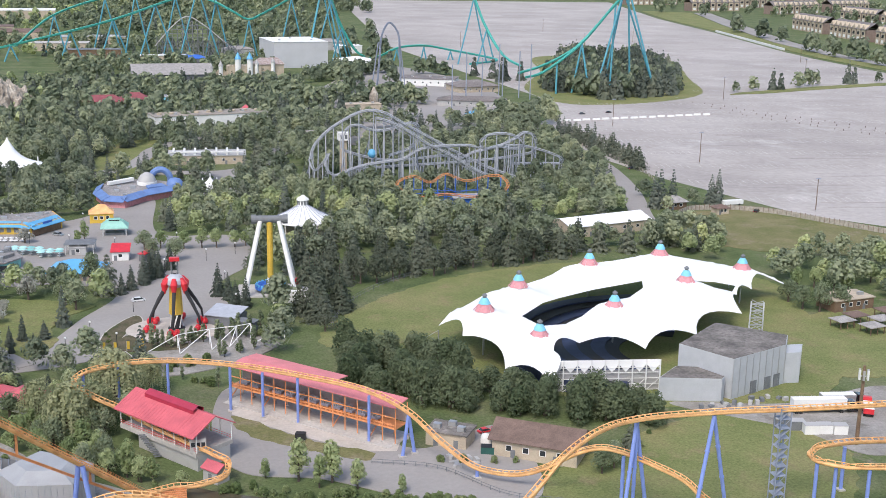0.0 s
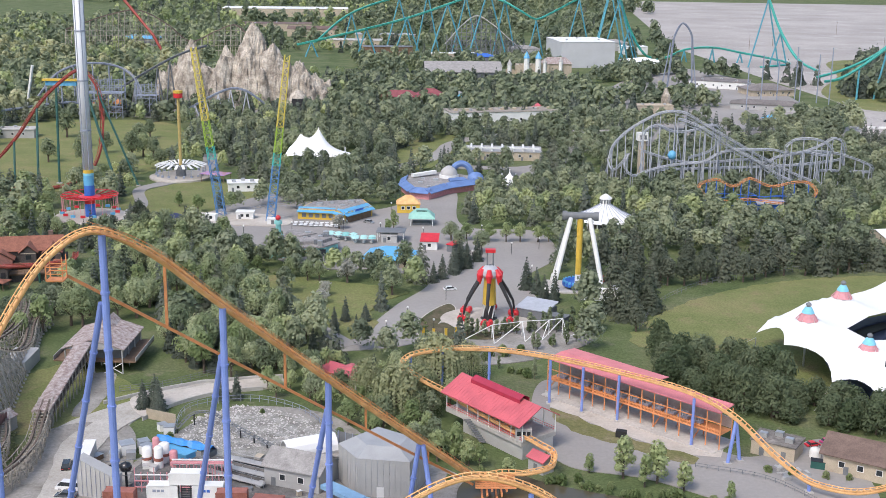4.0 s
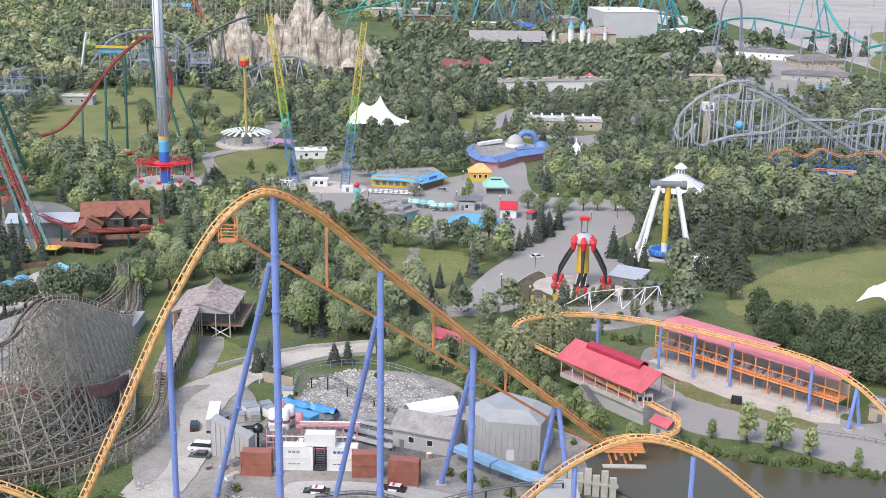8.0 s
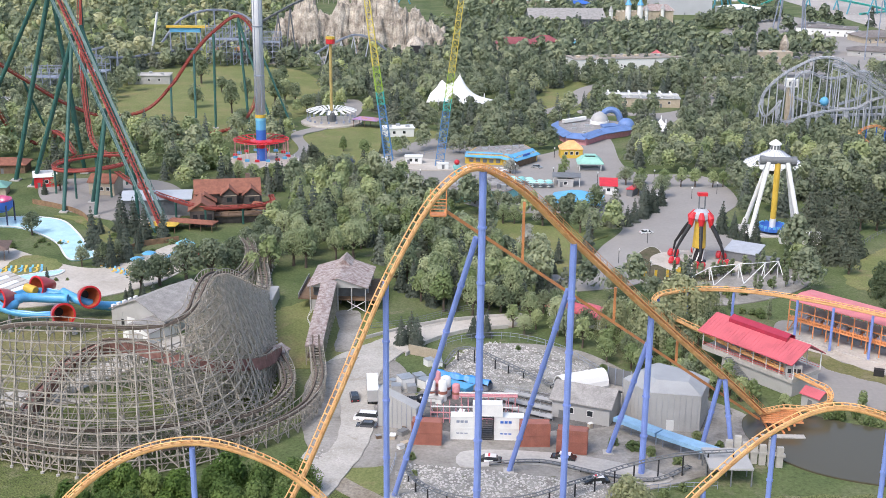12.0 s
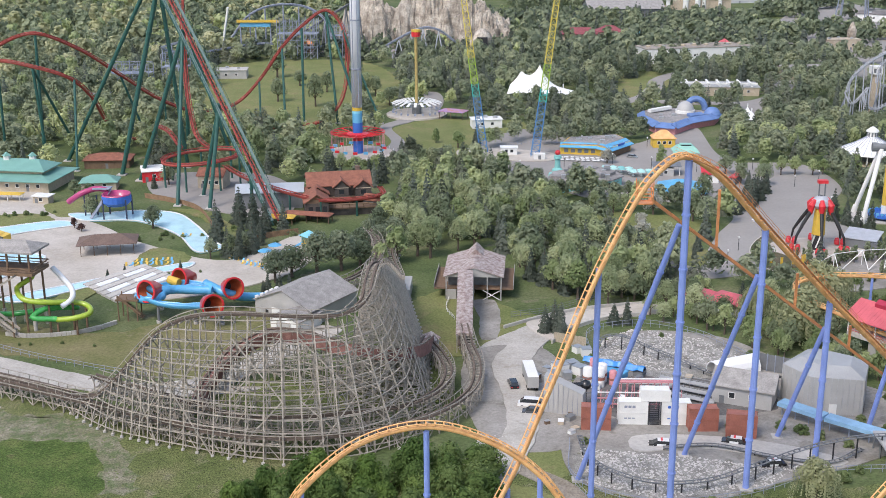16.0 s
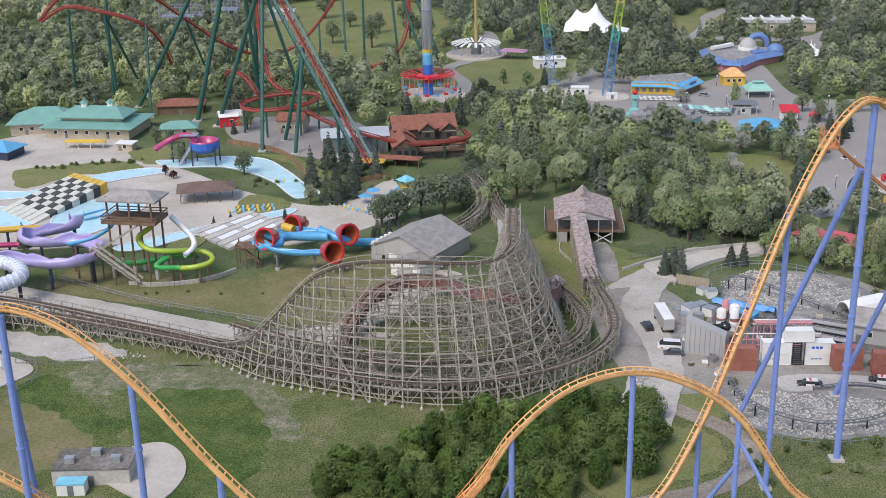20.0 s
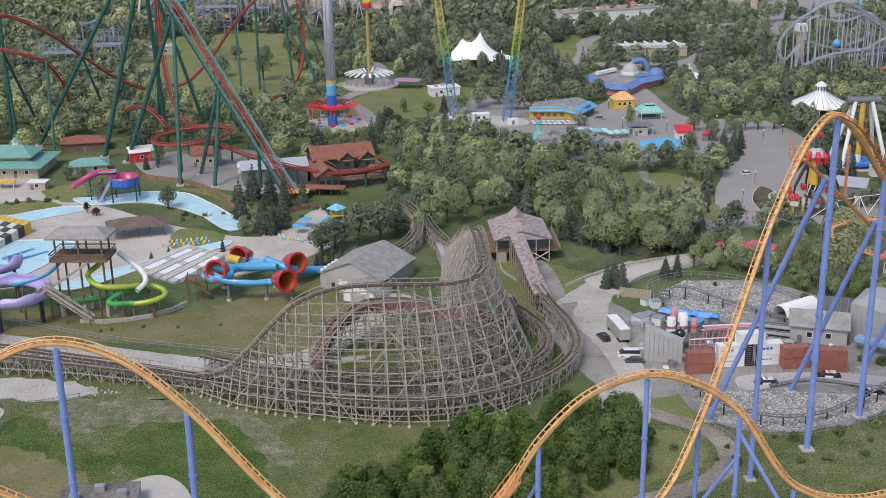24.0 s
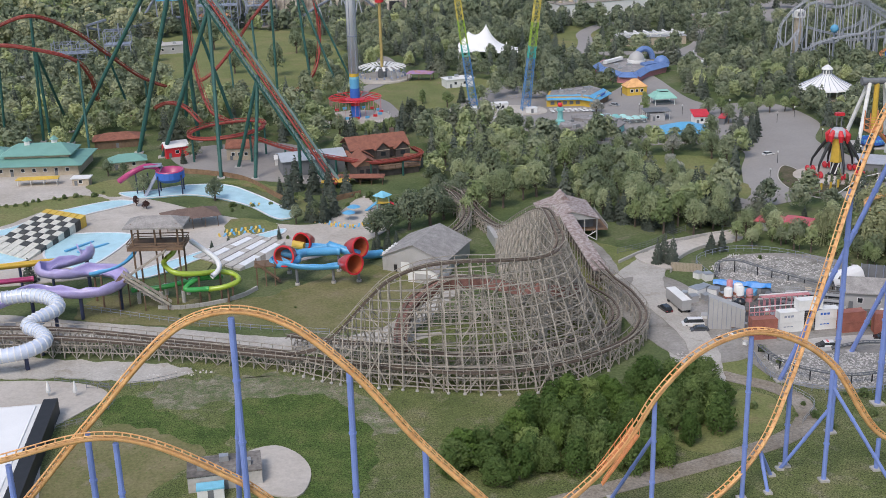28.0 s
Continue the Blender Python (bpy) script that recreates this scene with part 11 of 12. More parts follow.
# clutter of the train ride yard
yr = random.Random(31)
CRATES = [BROWN, WALLG, STEELP, WALLT, WALLD, WALLW]
for k in range(34):
    x, y = yr.uniform(-44, -2), yr.uniform(228, 252)
    if k >= 22:
        x, y = yr.uniform(-50, -40), yr.uniform(216, 256)
    w, h = yr.uniform(0.5, 1.4), yr.uniform(0.5, 1.3)
    c = thing("storage_crate", "weathered storage crate in the ride yard", "crate", "crates in the yard", at=place(x, y, yr.uniform(0, 90)))
    part("box", Mesh().box(-w, -w * 0.7, -0.05, w, w * 0.7, h), CRATES[k % 6], c)
    part("lid", Mesh().box(-w - 0.05, -w * 0.7 - 0.05, h, w + 0.05, w * 0.7 + 0.05, h + 0.08), CRATES[(k + 2) % 6], c)
rackset = thing("pipe_gantry", "pinkish steel pipe gantry behind the containers", "gantry")
for k in range(15):
    x = -36.5 + k * 1.35
    part("upright", Mesh().beam((x, 231.5, -0.1), (x, 231.5, 4.6 if k % 3 else 5.6), 0.18), PINKC, rackset)
    if k < 14:
        part("cross_brace", Mesh().beam((x, 231.5, 1.0 if k % 2 else 3.8), (x + 1.35, 231.5, 3.8 if k % 2 else 1.0), 0.1), SILVER2, rackset)
for z in (1.2, 2.6, 4.0):
    part("pipe", Mesh().tube([(-36.5, 231.5, z), (-17.6, 231.5, z)], 0.16, 7), WALLW if z > 3 else PINKC, rackset)
for k, (a, b) in enumerate((((-22, 244, 1.0), (-6, 236, 1.0)), ((-20, 247.5, 1.0), (-4, 240, 1.0)), ((-24, 241, 1.0), (-10, 233.5, 1.0)))):
    plat = thing("loading_platform", "long grey steel loading platform", "platform")
    a, b = Vector(a), Vector(b)
    part("deck", Mesh().beam(a, b, 1.6, 0.2), WALLG, plat)
    for o in (-0.75, 0.75):
        s_ = (b - a).normalized().cross(Vector((0, 0, 1))) * o
        part("rail", Mesh().beam(a + s_ + Vector((0, 0, 1)), b + s_ + Vector((0, 0, 1)), 0.07), STEELP, plat)
    for t in (0.0, 0.2, 0.4, 0.6, 0.8, 1.0):
        p = a.lerp(b, t)
        part("leg", Mesh().beam((p.x, p.y, -0.1), (p.x, p.y, 1.9), 0.12), STEELP, plat)
PALEKERB = mat("pale_kerb_concrete", (0.50, 0.47, 0.42), 0.9, vary=0.15)
# kerb stones round the claw's bed and the midway lawns
kerb = thing("planter_kerb", "pale concrete kerb round the planting bed", "kerb")
ring = [(22.1, 352), (21.8, 335), (29.7, 323.6), (31, 326), (27, 338), (27.5, 347), (33, 362), (31, 368)]
pts = along([(x, y, 0.12) for x, y in ring], 1.6, True)
for p, q in zip(pts, pts[1:] + pts[:1]):
    part("kerb_stone", Mesh().beam(p, p.lerp(q, 0.96), 0.3, 0.3), PALEKERB, kerb)

# ---- trees ----
LEAF_MID = leaf_mat("green_leaves", (0.149, 0.186, 0.112), (0.275, 0.322, 0.194))
LEAF_LIGHT = leaf_mat("light_green_leaves", (0.211, 0.272, 0.120), (0.360, 0.424, 0.205))
LEAF_ASH = leaf_mat("fresh_ash_leaves", (0.235, 0.290, 0.150), (0.400, 0.450, 0.255))
LEAF_DARK = leaf_mat("dark_green_leaves", (0.099, 0.143, 0.096), (0.205, 0.244, 0.153))
NEEDLE = leaf_mat("spruce_needles", (0.070, 0.094, 0.079), (0.137, 0.162, 0.127))
PINE = leaf_mat("pine_needles", (0.078, 0.101, 0.076), (0.164, 0.186, 0.131))
WILLOW = leaf_mat("willow_leaves", (0.254, 0.277, 0.153), (0.428, 0.442, 0.252))
NEARLEAF = leaf_mat("deep_green_leaves", (0.044, 0.084, 0.020), (0.158, 0.236, 0.070))
NEARLEAF2 = leaf_mat("rich_green_leaves", (0.064, 0.116, 0.024), (0.215, 0.305, 0.082))
CHESTNUT = leaf_mat("dark_chestnut_leaves", (0.062, 0.089, 0.050), (0.159, 0.200, 0.109))
SILVERLEAF = leaf_mat("silvery_leaves", (0.303, 0.327, 0.285), (0.468, 0.462, 0.404))
COPPER = leaf_mat("copper_leaves", (0.070, 0.037, 0.036), (0.148, 0.078, 0.074))
FERN = leaf_mat("shrub_leaves", (0.099, 0.149, 0.061), (0.223, 0.280, 0.118))


def leaf(mesh, r, p, out, size):
    """A small bent clump of leaves, turned roughly outwards."""
    n = (out + Vector((r.uniform(-1, 1), r.uniform(-1, 1), r.uniform(-0.4, 1.0))) * 0.42).normalized()
    s = n.orthogonal().normalized()
    s.rotate(Matrix.Rotation(r.uniform(0, 6.28), 3, n))
    t = n.cross(s)
    w, h = size * r.uniform(0.6, 1.3), size * r.uniform(0.6, 1.3)
    mesh.add([p - s * w - t * h * 0.3, p + t * -h + n * size * 0.25, p + s * w + t * h * 0.2, p - s * w * 0.2 + t * h], [(0, 1, 2, 3)])


def broad_tree(seed, height, width, leaves, size, lift=0.28, lobes=9):
    r = random.Random(seed)
    wood = Mesh()
    wood.tube([(0, 0, -0.3), (0.1, 0.05, height * 0.3), (0.0, 0.15, height * 0.62)], [width * 0.05, width * 0.036, width * 0.016], 7)
    crown = Mesh()
    balls = []
    for i in range(lobes):
        a, k = i * 2.4 + r.uniform(-0.4, 0.4), (i + 0.5) / lobes
        rad = width * 0.5 * r.uniform(0.25, 0.62) * (1 - max(0, k - 0.45) * 1.35)
        z = height * (lift + 0.12 + k * (0.72 - lift))
        c = Vector((math.cos(a) * rad, math.sin(a) * rad, z))
        balls.append((c, width * r.uniform(0.15, 0.30)))
        wood.tube([(0, 0.05, height * (0.22 + 0.3 * k)), tuple(c * 0.6 + Vector((0, 0, c.z * 0.28))), tuple(c)], [width * 0.02, width * 0.014, width * 0.006], 5)
    for _ in range(leaves):
        c, rad = r.choice(balls)
        d = Vector((r.gauss(0, 1), r.gauss(0, 1), r.gauss(0.35, 1))).normalized()
        leaf(crown, r, c + d * rad * r.uniform(0.72, 1.08) * Vector((1, 1, 0.85)).z, d, size)
    return wood, crown


def cone_tree(seed, height, width, leaves, size, bare=0.06, ragged=0.2):
    r = random.Random(seed)
    wood = Mesh().tube([(0, 0, -0.3), (0, 0, height * 0.98)], [width * 0.05, 0.03], 6)
    crown = Mesh()
    whorls = max(9, int(height * 1.1))
    for _ in range(leaves):
        k = 1 - math.sqrt(r.random())
        k = (int(k * whorls) + r.uniform(0, 0.55)) / whorls
        z = height * (bare + (1 - bare) * k)
        a = r.uniform(0, math.tau)
        far = width * 0.5 * (1 - k) ** 0.85 * (1 + ragged * math.sin(a * 3 + k * 40)) * r.uniform(0.45, 1.0) + 0.08
        d = Vector((math.cos(a), math.sin(a), -0.15))
        leaf(crown, r, Vector((d.x * far, d.y * far, z - far * 0.25)), d + Vector((0, 0, 0.5)), size * (1.1 - 0.5 * k))
    return wood, crown


def willow_tree(seed, height, width, leaves):
    r = random.Random(seed)
    wood, crown = broad_tree(seed, height, width, int(leaves * 0.5), 0.34, lift=0.3, lobes=12)
    for _ in range(int(leaves * 0.05)):
        a, k = r.uniform(0, math.tau), r.uniform(0.35, 1.0)
        x, y = math.cos(a) * width * 0.5 * k, math.sin(a) * width * 0.5 * k
        top = height * (0.95 - 0.45 * k * k)
        for j in range(10):
            leaf(crown, r, Vector((x * (1 + 0.02 * j), y * (1 + 0.02 * j), max(0.6, top - j * height * 0.055))), Vector((x, y, 0.2)).normalized(), 0.26)
    return wood, crown


KINDS = {
    "oak1": (broad_tree(1, 11, 9.5, 1300, 0.32, lobes=15), LEAF_MID, "tree", "leafy green broadleaf park tree"),
    "oak2": (broad_tree(2, 12, 9, 1300, 0.32, lobes=17), LEAF_MID, "tree", "leafy green broadleaf park tree"),
    "oak3": (broad_tree(3, 10, 10, 1400, 0.32, lobes=15), LEAF_DARK, "tree", "dark green broadleaf park tree"),
    "lime1": (broad_tree(4, 9, 7, 850, 0.33, lobes=13), LEAF_LIGHT, "tree", "light green broadleaf park tree"),
    "lime2": (broad_tree(5, 10, 7.5, 850, 0.33, lobes=14), LEAF_LIGHT, "tree", "light green broadleaf park tree"),
    "ash1": (broad_tree(61, 11, 8.6, 1900, 0.25, lobes=24), LEAF_ASH, "tree", "fine-leaved fresh green park tree"),
    "ash2": (broad_tree(62, 12, 8.0, 1900, 0.25, lobes=26), LEAF_ASH, "tree", "fine-leaved fresh green park tree"),
    "near1": (broad_tree(6, 9, 9.5, 3000, 0.26, lift=0.05, lobes=18), NEARLEAF, "tree", "dense green tree below the coaster"),
    "near2": (broad_tree(7, 8, 9.0, 3000, 0.26, lift=0.04, lobes=16), NEARLEAF, "tree", "dense dark green tree below the coaster"),
    "near3": (broad_tree(17, 8.5, 8.5, 3000, 0.26, lift=0.04, lobes=16), NEARLEAF2, "tree", "dense bright green tree below the coaster"),
    "chestnut": (broad_tree(41, 9, 9.5, 2200, 0.30, lift=0.02, lobes=18), CHESTNUT, "chestnut_tree", "dense dark green tree beside the amphitheatre"),
    "chestnut2": (broad_tree(42, 9, 9, 2200, 0.30, lift=0.02, lobes=18), CHESTNUT, "chestnut_tree", "dense green tree beside the amphitheatre"),
    "spruce1": (cone_tree(8, 11, 5.0, 950, 0.35), NEEDLE, "spruce_tree", "dark green conical spruce tree"),
    "spruce2": (cone_tree(9, 9, 4.4, 850, 0.35), NEEDLE, "spruce_tree", "dark green conical spruce tree"),
    "pine1": (broad_tree(10, 11, 8.0, 1050, 0.35, lift=0.2, lobes=20), PINE, "pine_tree", "dark green bushy pine tree"),
    "pine2": (cone_tree(11, 11, 7.8, 1100, 0.42, ragged=0.4), PINE, "pine_tree", "dark green spreading pine tree"),
    "willow": (willow_tree(12, 12, 13, 3000), WILLOW, "willow_tree", "pale green weeping willow tree"),
    "olive": (broad_tree(13, 7, 8, 900, 0.30), SILVERLEAF, "olive_tree", "silvery grey tree by the midway"),
    "plum": (broad_tree(14, 7, 6, 800, 0.30), COPPER, "plum_tree", "copper leaved ornamental plum tree"),
    "poplar": (broad_tree(15, 8, 4.6, 1000, 0.24, lift=0.1, lobes=10), LEAF_LIGHT, "young_tree", "slender young light green tree"),
    "column": (broad_tree(18, 6, 1.9, 420, 0.22, lift=0.05, lobes=12), LEAF_MID, "columnar_tree", "narrow columnar dark green tree"),
    "bush": (broad_tree(16, 2.2, 3.4, 380, 0.22, lift=0.0, lobes=8), FERN, "shrub", "low rounded green garden shrub"),
    "far_oak1": (broad_tree(31, 11, 10, 470, 0.55, lobes=16), LEAF_MID, "", ""),
    "far_oak2": (broad_tree(32, 12, 9, 480, 0.53, lobes=18), LEAF_MID, "", ""),
    "far_oak3": (broad_tree(33, 10, 10, 480, 0.53, lobes=15), LEAF_DARK, "", ""),
    "far_lime": (broad_tree(34, 10, 8, 430, 0.49, lobes=14), LEAF_LIGHT, "", ""),
    "far_willow": (broad_tree(35, 12, 13, 400, 0.74, lobes=18), WILLOW, "", ""),
    "far_spruce": (cone_tree(36, 12, 5.0, 380, 0.48), NEEDLE, "", ""),
    "far_pine": (cone_tree(37, 11, 7.6, 420, 0.55, ragged=0.4), PINE, "", ""),
}
for kind, seed in (("far_oak1", 51), ("far_oak2", 52), ("far_oak3", 53), ("far_lime", 54), ("far_willow", 55)):
    KINDS["dist" + kind[3:]] = (broad_tree(seed, 11, 10 if kind != "far_willow" else 13, 105, 1.2, lift=0.15, lobes=12), KINDS[kind][1], "", "")
KINDS["dist_spruce"] = (cone_tree(56, 12, 5.4, 90, 1.08), NEEDLE, "", "")
KINDS["dist_pine"] = (cone_tree(57, 11, 7.6, 95, 1.15, ragged=0.4), PINE, "", "")
READY = {}
trees_rng = random.Random(5)


def spot(x, y, size):
    r = trees_rng
    return Matrix.Translation((x, y, 0)) @ Matrix.Rotation(r.uniform(0, 6.28), 4, "Z") @ Matrix.Diagonal((size * r.uniform(0.88, 1.14), size * r.uniform(0.88, 1.14), size * r.uniform(0.82, 1.18), 1))


def plant(kind, x, y, size=1.0):
    """A tree of its own: trunk and crown."""
    m = spot(x, y, size)
    if kind not in READY:
        (wood, crown), leafmat, name, label = KINDS[kind]
        ob = READY[kind] = thing(name, label, "shrub" if name == "shrub" else "tree")
        part("trunk", wood, BARK, ob)
        part("crown", crown, leafmat, ob)
        ob.matrix_basis = m
        return ob
    ob = copy_thing(READY[kind], Matrix())
    ob.matrix_basis = m
    return ob


ARRAYS = {}


def wood(name, label, spots):
    """Many far trees in one mesh."""
    co, loops, starts, mats, names, tints, nv = [], [], [], [], [], [], 0
    for kind, x, y, size in spots:
        if kind not in ARRAYS:
            (tr, crown), leafmat, _, _ = KINDS[kind]
            flat = [i for f in crown.f for i in f]
            size_ = np.array([len(f) for f in crown.f])
            ARRAYS[kind] = (np.array(crown.v, dtype=np.float32), np.array(flat, dtype=np.int32), size_, leafmat)
        v, f, n, leafmat = ARRAYS[kind]
        if leafmat not in names:
            names.append(leafmat)
        m = np.array(spot(x, y, size), dtype=np.float32)
        co.append(v @ m[:3, :3].T + m[:3, 3])
        loops.append(f + nv)
        starts.append(n)
        mats.append(np.full(len(n), names.index(leafmat), dtype=np.int32))
        tints.append(np.full(len(n), trees_rng.uniform(-1, 1), dtype=np.float32))
        nv += len(v)
    if not co:
        return None
    co, loops, sizes, mats = np.concatenate(co), np.concatenate(loops), np.concatenate(starts), np.concatenate(mats)
    me = bpy.data.meshes.new(name)
    me.vertices.add(len(co))
    me.vertices.foreach_set("co", co.ravel())
    me.loops.add(len(loops))
    me.loops.foreach_set("vertex_index", loops)
    me.polygons.add(len(sizes))
    me.polygons.foreach_set("loop_start", np.concatenate([[0], np.cumsum(sizes)[:-1]]).astype(np.int32))
    me.polygons.foreach_set("material_index", mats)
    for m in names:
        me.materials.append(m)
    me.update(calc_edges=True)
    me.attributes.new("tree_tint", "FLOAT", "FACE").data.foreach_set("value", np.concatenate(tints))
    return tagged(new(name, me), label, "woodland", kind="stuff")


def over(ring, gap, kinds, size=(0.8, 1.2), seed=1, jitter=0.45, clear=()):
    """Uneven spots over a patch."""
    r = random.Random(seed)
    xs, ys = [p[0] for p in ring], [p[1] for p in ring]
    y, n, out = min(ys), 0, []
    while y < max(ys):
        x = min(xs) + (gap / 2 if n % 2 else 0)
        while x < max(xs):
            px, py = x + r.uniform(-jitter, jitter) * gap, y + r.uniform(-jitter, jitter) * gap
            if inside(px, py, ring) and not any(math.hypot(px - cx, py - cy) < cr for cx, cy, cr in clear):
                out.append((r.choice(kinds), px, py, r.uniform(*size)))
            x += gap
        y += gap * 0.87
        n += 1
    return out


def grove(ring, gap, kinds, size=(0.8, 1.2), seed=1, clear=()):
    for s in over(ring, gap, kinds, size, seed, clear=clear):
        plant(*s)


def row(a, b, n, kinds, size=(0.8, 1.1), seed=1, wander=1.0):
    r = random.Random(seed)
    for i in range(n):
        t = i / max(1, n - 1)
        plant(r.choice(kinds), a[0] + (b[0] - a[0]) * t + r.uniform(-wander, wander), a[1] + (b[1] - a[1]) * t + r.uniform(-wander, wander), r.uniform(*size))


# trees of their own, near the coasters
grove([(-90, 412), (-60, 414), (-52, 402), (-42, 386), (-32, 372), (-25, 364), (-21, 352), (-14, 340), (-8, 330), (-6, 318), (-18, 292), (-42, 302), (-50, 320), (-58, 345), (-88, 335)], 8.4, ["ash1", "ash2", "lime1", "ash1", "lime2", "ash2", "ash1", "oak1"], (0.75, 1.15), 2)
row((-48, 320), (-34, 306), 9, ["spruce1", "spruce2"], (0.75, 1.1), 92, 3)
grove([(82, 296), (92, 330), (112, 316), (126, 284), (160, 266), (156, 254), (122, 266), (96, 282)], 7.2, ["chestnut", "chestnut", "chestnut2"], (0.85, 1.15), 6)
grove([(78, 350), (88, 400), (108, 420), (104, 392), (92, 352), (82, 332)], 7.0, ["pine1", "pine2"], (0.85, 1.15), 5)
row((104, 392), (190, 416), 16, ["pine1", "pine2", "pine1"], (0.85, 1.1), 51, 2.5)
row((100, 404), (196, 428), 16, ["pine1", "pine2"], (0.85, 1.15), 52, 3)
grove([(-60, 188), (-30, 190), (20, 196), (26, 188), (-10, 180), (-40, 172)], 8.0, ["bush"], (0.4, 0.9), 91)
for x, y, s in ((17.0, 273, 1.25), (23, 279, 0.85)):
    plant("willow", x, y, s)
for x, y, k, s in ((27, 291, "willow", 1.15), (9, 284, "willow", 0.85), (35, 300, "willow", 0.9), (1, 190, "willow", 0.75), (-5, 291, "ash1", 0.8), (-12, 296, "ash2", 0.8), (-3, 301, "lime1", 0.8), (16, 298, "ash1", 0.8), (18, 286, "lime2", 0.8), (30, 280, "ash2", 0.7), (-2, 280, "lime1", 0.6), (-14, 286, "ash1", 0.65), (12, 262, "lime1", 0.6)):
    plant(k, x, y, s)
for x, y, s in ((-6, 238, 1.5), (5.8, 220, 1.2), (9, 217.5, 1.0), (2, 222.5, 0.9), (14, 214, 0.9), (-8.5, 223, 0.8), (-40, 214, 0.9), (-39, 207, 0.6), (-28, 187.5, 0.9), (-18, 189, 1.0), (-9, 191, 0.9), (9, 199, 1.1), (13, 203, 0.8), (20, 226, 1.0), (24, 222, 0.8), (-35, 259, 0.8), (-16, 275, 0.6), (4, 262, 0.9), (8, 258, 1.0)):
    plant("bush", x, y, s)
for x, y, s in ((67, 240, 1.35), (74, 238, 1.45), (79, 234, 1.1), (71, 236, 1.0), (30.6, 249, 1.2), (24, 256, 1.0), (36, 245, 0.8), (88, 230, 0.6), (60, 243, 0.7)):
    plant("poplar", x, y, s)
row((52, 238), (102, 220), 34, ["bush"], (0.5, 1.1), 61, 1.8)
row((84, 228), (120, 214), 14, ["bush"], (0.6, 1.1), 611, 1.5)
row((18, 262), (40, 240), 12, ["bush", "lime1"], (0.45, 0.7), 62, 2)
for x, y, s in ((-3.9, 344.1, 0.75), (-0.9, 349.1, 0.8), (5.2, 349.3, 0.8), (2.9, 341.1, 0.55), (-2.8, 337.8, 0.5), (-27.6, 365.3, 0.7), (-12.9, 327, 0.95), (-8, 321, 0.8), (-5.1, 321, 0.8), (-0.9, 307.5, 0.7), (-27.1, 284.4, 0.8), (-23.7, 284.6, 0.75)):
    plant("spruce2", x, y, s)
for x, y in ((12.4, 377), (9, 383)):
    plant("oak1", x, y, 1.0)
for x, y in ((26, 393), (29, 398), (33, 404), (35, 410), (38, 412), (60, 381), (57, 386), (65, 371), (62, 375)):
    plant("spruce1", x, y, trees_rng.uniform(0.8, 1.05))
row((34, 452), (84, 452), 9, ["lime1", "oak1", "lime2"], (0.7, 0.95), 64, 1.5)
row((36, 436), (44, 434), 2, ["oak2"], (0.8, 0.9), 65, 1)
row((34, 338), (66, 340), 16, ["column"], (0.6, 1.0), 66, 1.5)
row((64, 340), (74, 352), 8, ["column", "bush"], (0.7, 1.1), 67, 2)
row((-44, 424), (-6, 414), 14, ["oak1", "bush", "lime1", "oak2"], (0.5, 0.75), 68, 2)
row((-38, 405), (-12, 392), 9, ["ash1", "lime1", "bush"], (0.5, 0.75), 69, 2)
for x, y, s in ((-9.9, 367, 0.8), (-3.2, 391.5, 1.0), (-9.4, 376, 0.75)):
    plant("olive", x, y, s)
row((-38, 318), (-12, 305), 8, ["spruce1", "spruce2", "oak1"], (0.7, 1.0), 71, 3)
for x, y in ((-45.5, 277), (-43, 279), (-41.5, 276)):
    plant("spruce1", x, y, 0.85)
for x, y, s in ((-118, 321, 1.1), (-111, 324, 1.2), (-104, 327, 1.1), (-99, 332, 1.0), (-122, 316, 0.9)):
    plant("oak3", x, y, s)
plant("lime1", -92, 328, 1.0)
plant("lime2", -88, 334, 1.1)
row((-124, 306), (-117, 309), 5, ["spruce2"], (0.45, 0.6), 72, 0.6)
plant("plum", -131, 300, 0.8)
for x, y in ((-97, 374), (-98, 352), (-94, 345), (-100, 340), (-90, 352), (-96, 362)):
    plant("oak3", x, y, trees_rng.uniform(0.75, 1.05))
for x, y, s in ((-145, 378, 1.2), (-139, 372, 1.1), (-134, 366, 1.0), (-128, 366, 0.9), (-148, 356, 1.25), (-141, 340, 1.0), (-134, 344, 1.2), (-137, 338, 0.9)):
    plant("spruce1", x, y, s)
for x, y, k, s in ((-195.7, 366, "plum", 0.55), (-199.5, 370, "plum", 0.55), (-173, 371, "oak3", 0.75), (-198, 384, "oak1", 0.8), (-214, 413, "oak1", 0.6), (-208, 411, "oak1", 0.5), (-222, 300, "spruce1", 0.85), (-140, 340, "oak1", 0.7), (-146, 338, "oak1", 0.6), (-136, 344, "oak3", 0.6), (-190, 462, "oak1", 1.0), (-183, 430, "oak1", 0.8), (-187, 424, "spruce2", 0.7)):
    plant(k, x, y, s)
row((-170, 318), (-148, 322), 9, ["bush", "spruce2"], (0.4, 0.55), 73, 2.5)
row((-246, 378), (-212, 388), 14, ["bush"], (0.5, 0.9), 74, 2)
row((-184, 356), (-152, 362), 12, ["bush"], (0.5, 0.9), 75, 3)
row((-128, 368), (-112, 352), 10, ["bush"], (0.6, 1.1), 76, 2.5)
row((-96, 476), (-88, 468), 3, ["pine1", "spruce1"], (0.8, 1.0), 77, 2)
row((-132, 468), (-106, 462), 7, ["bush"], (0.8, 1.4), 78, 2)
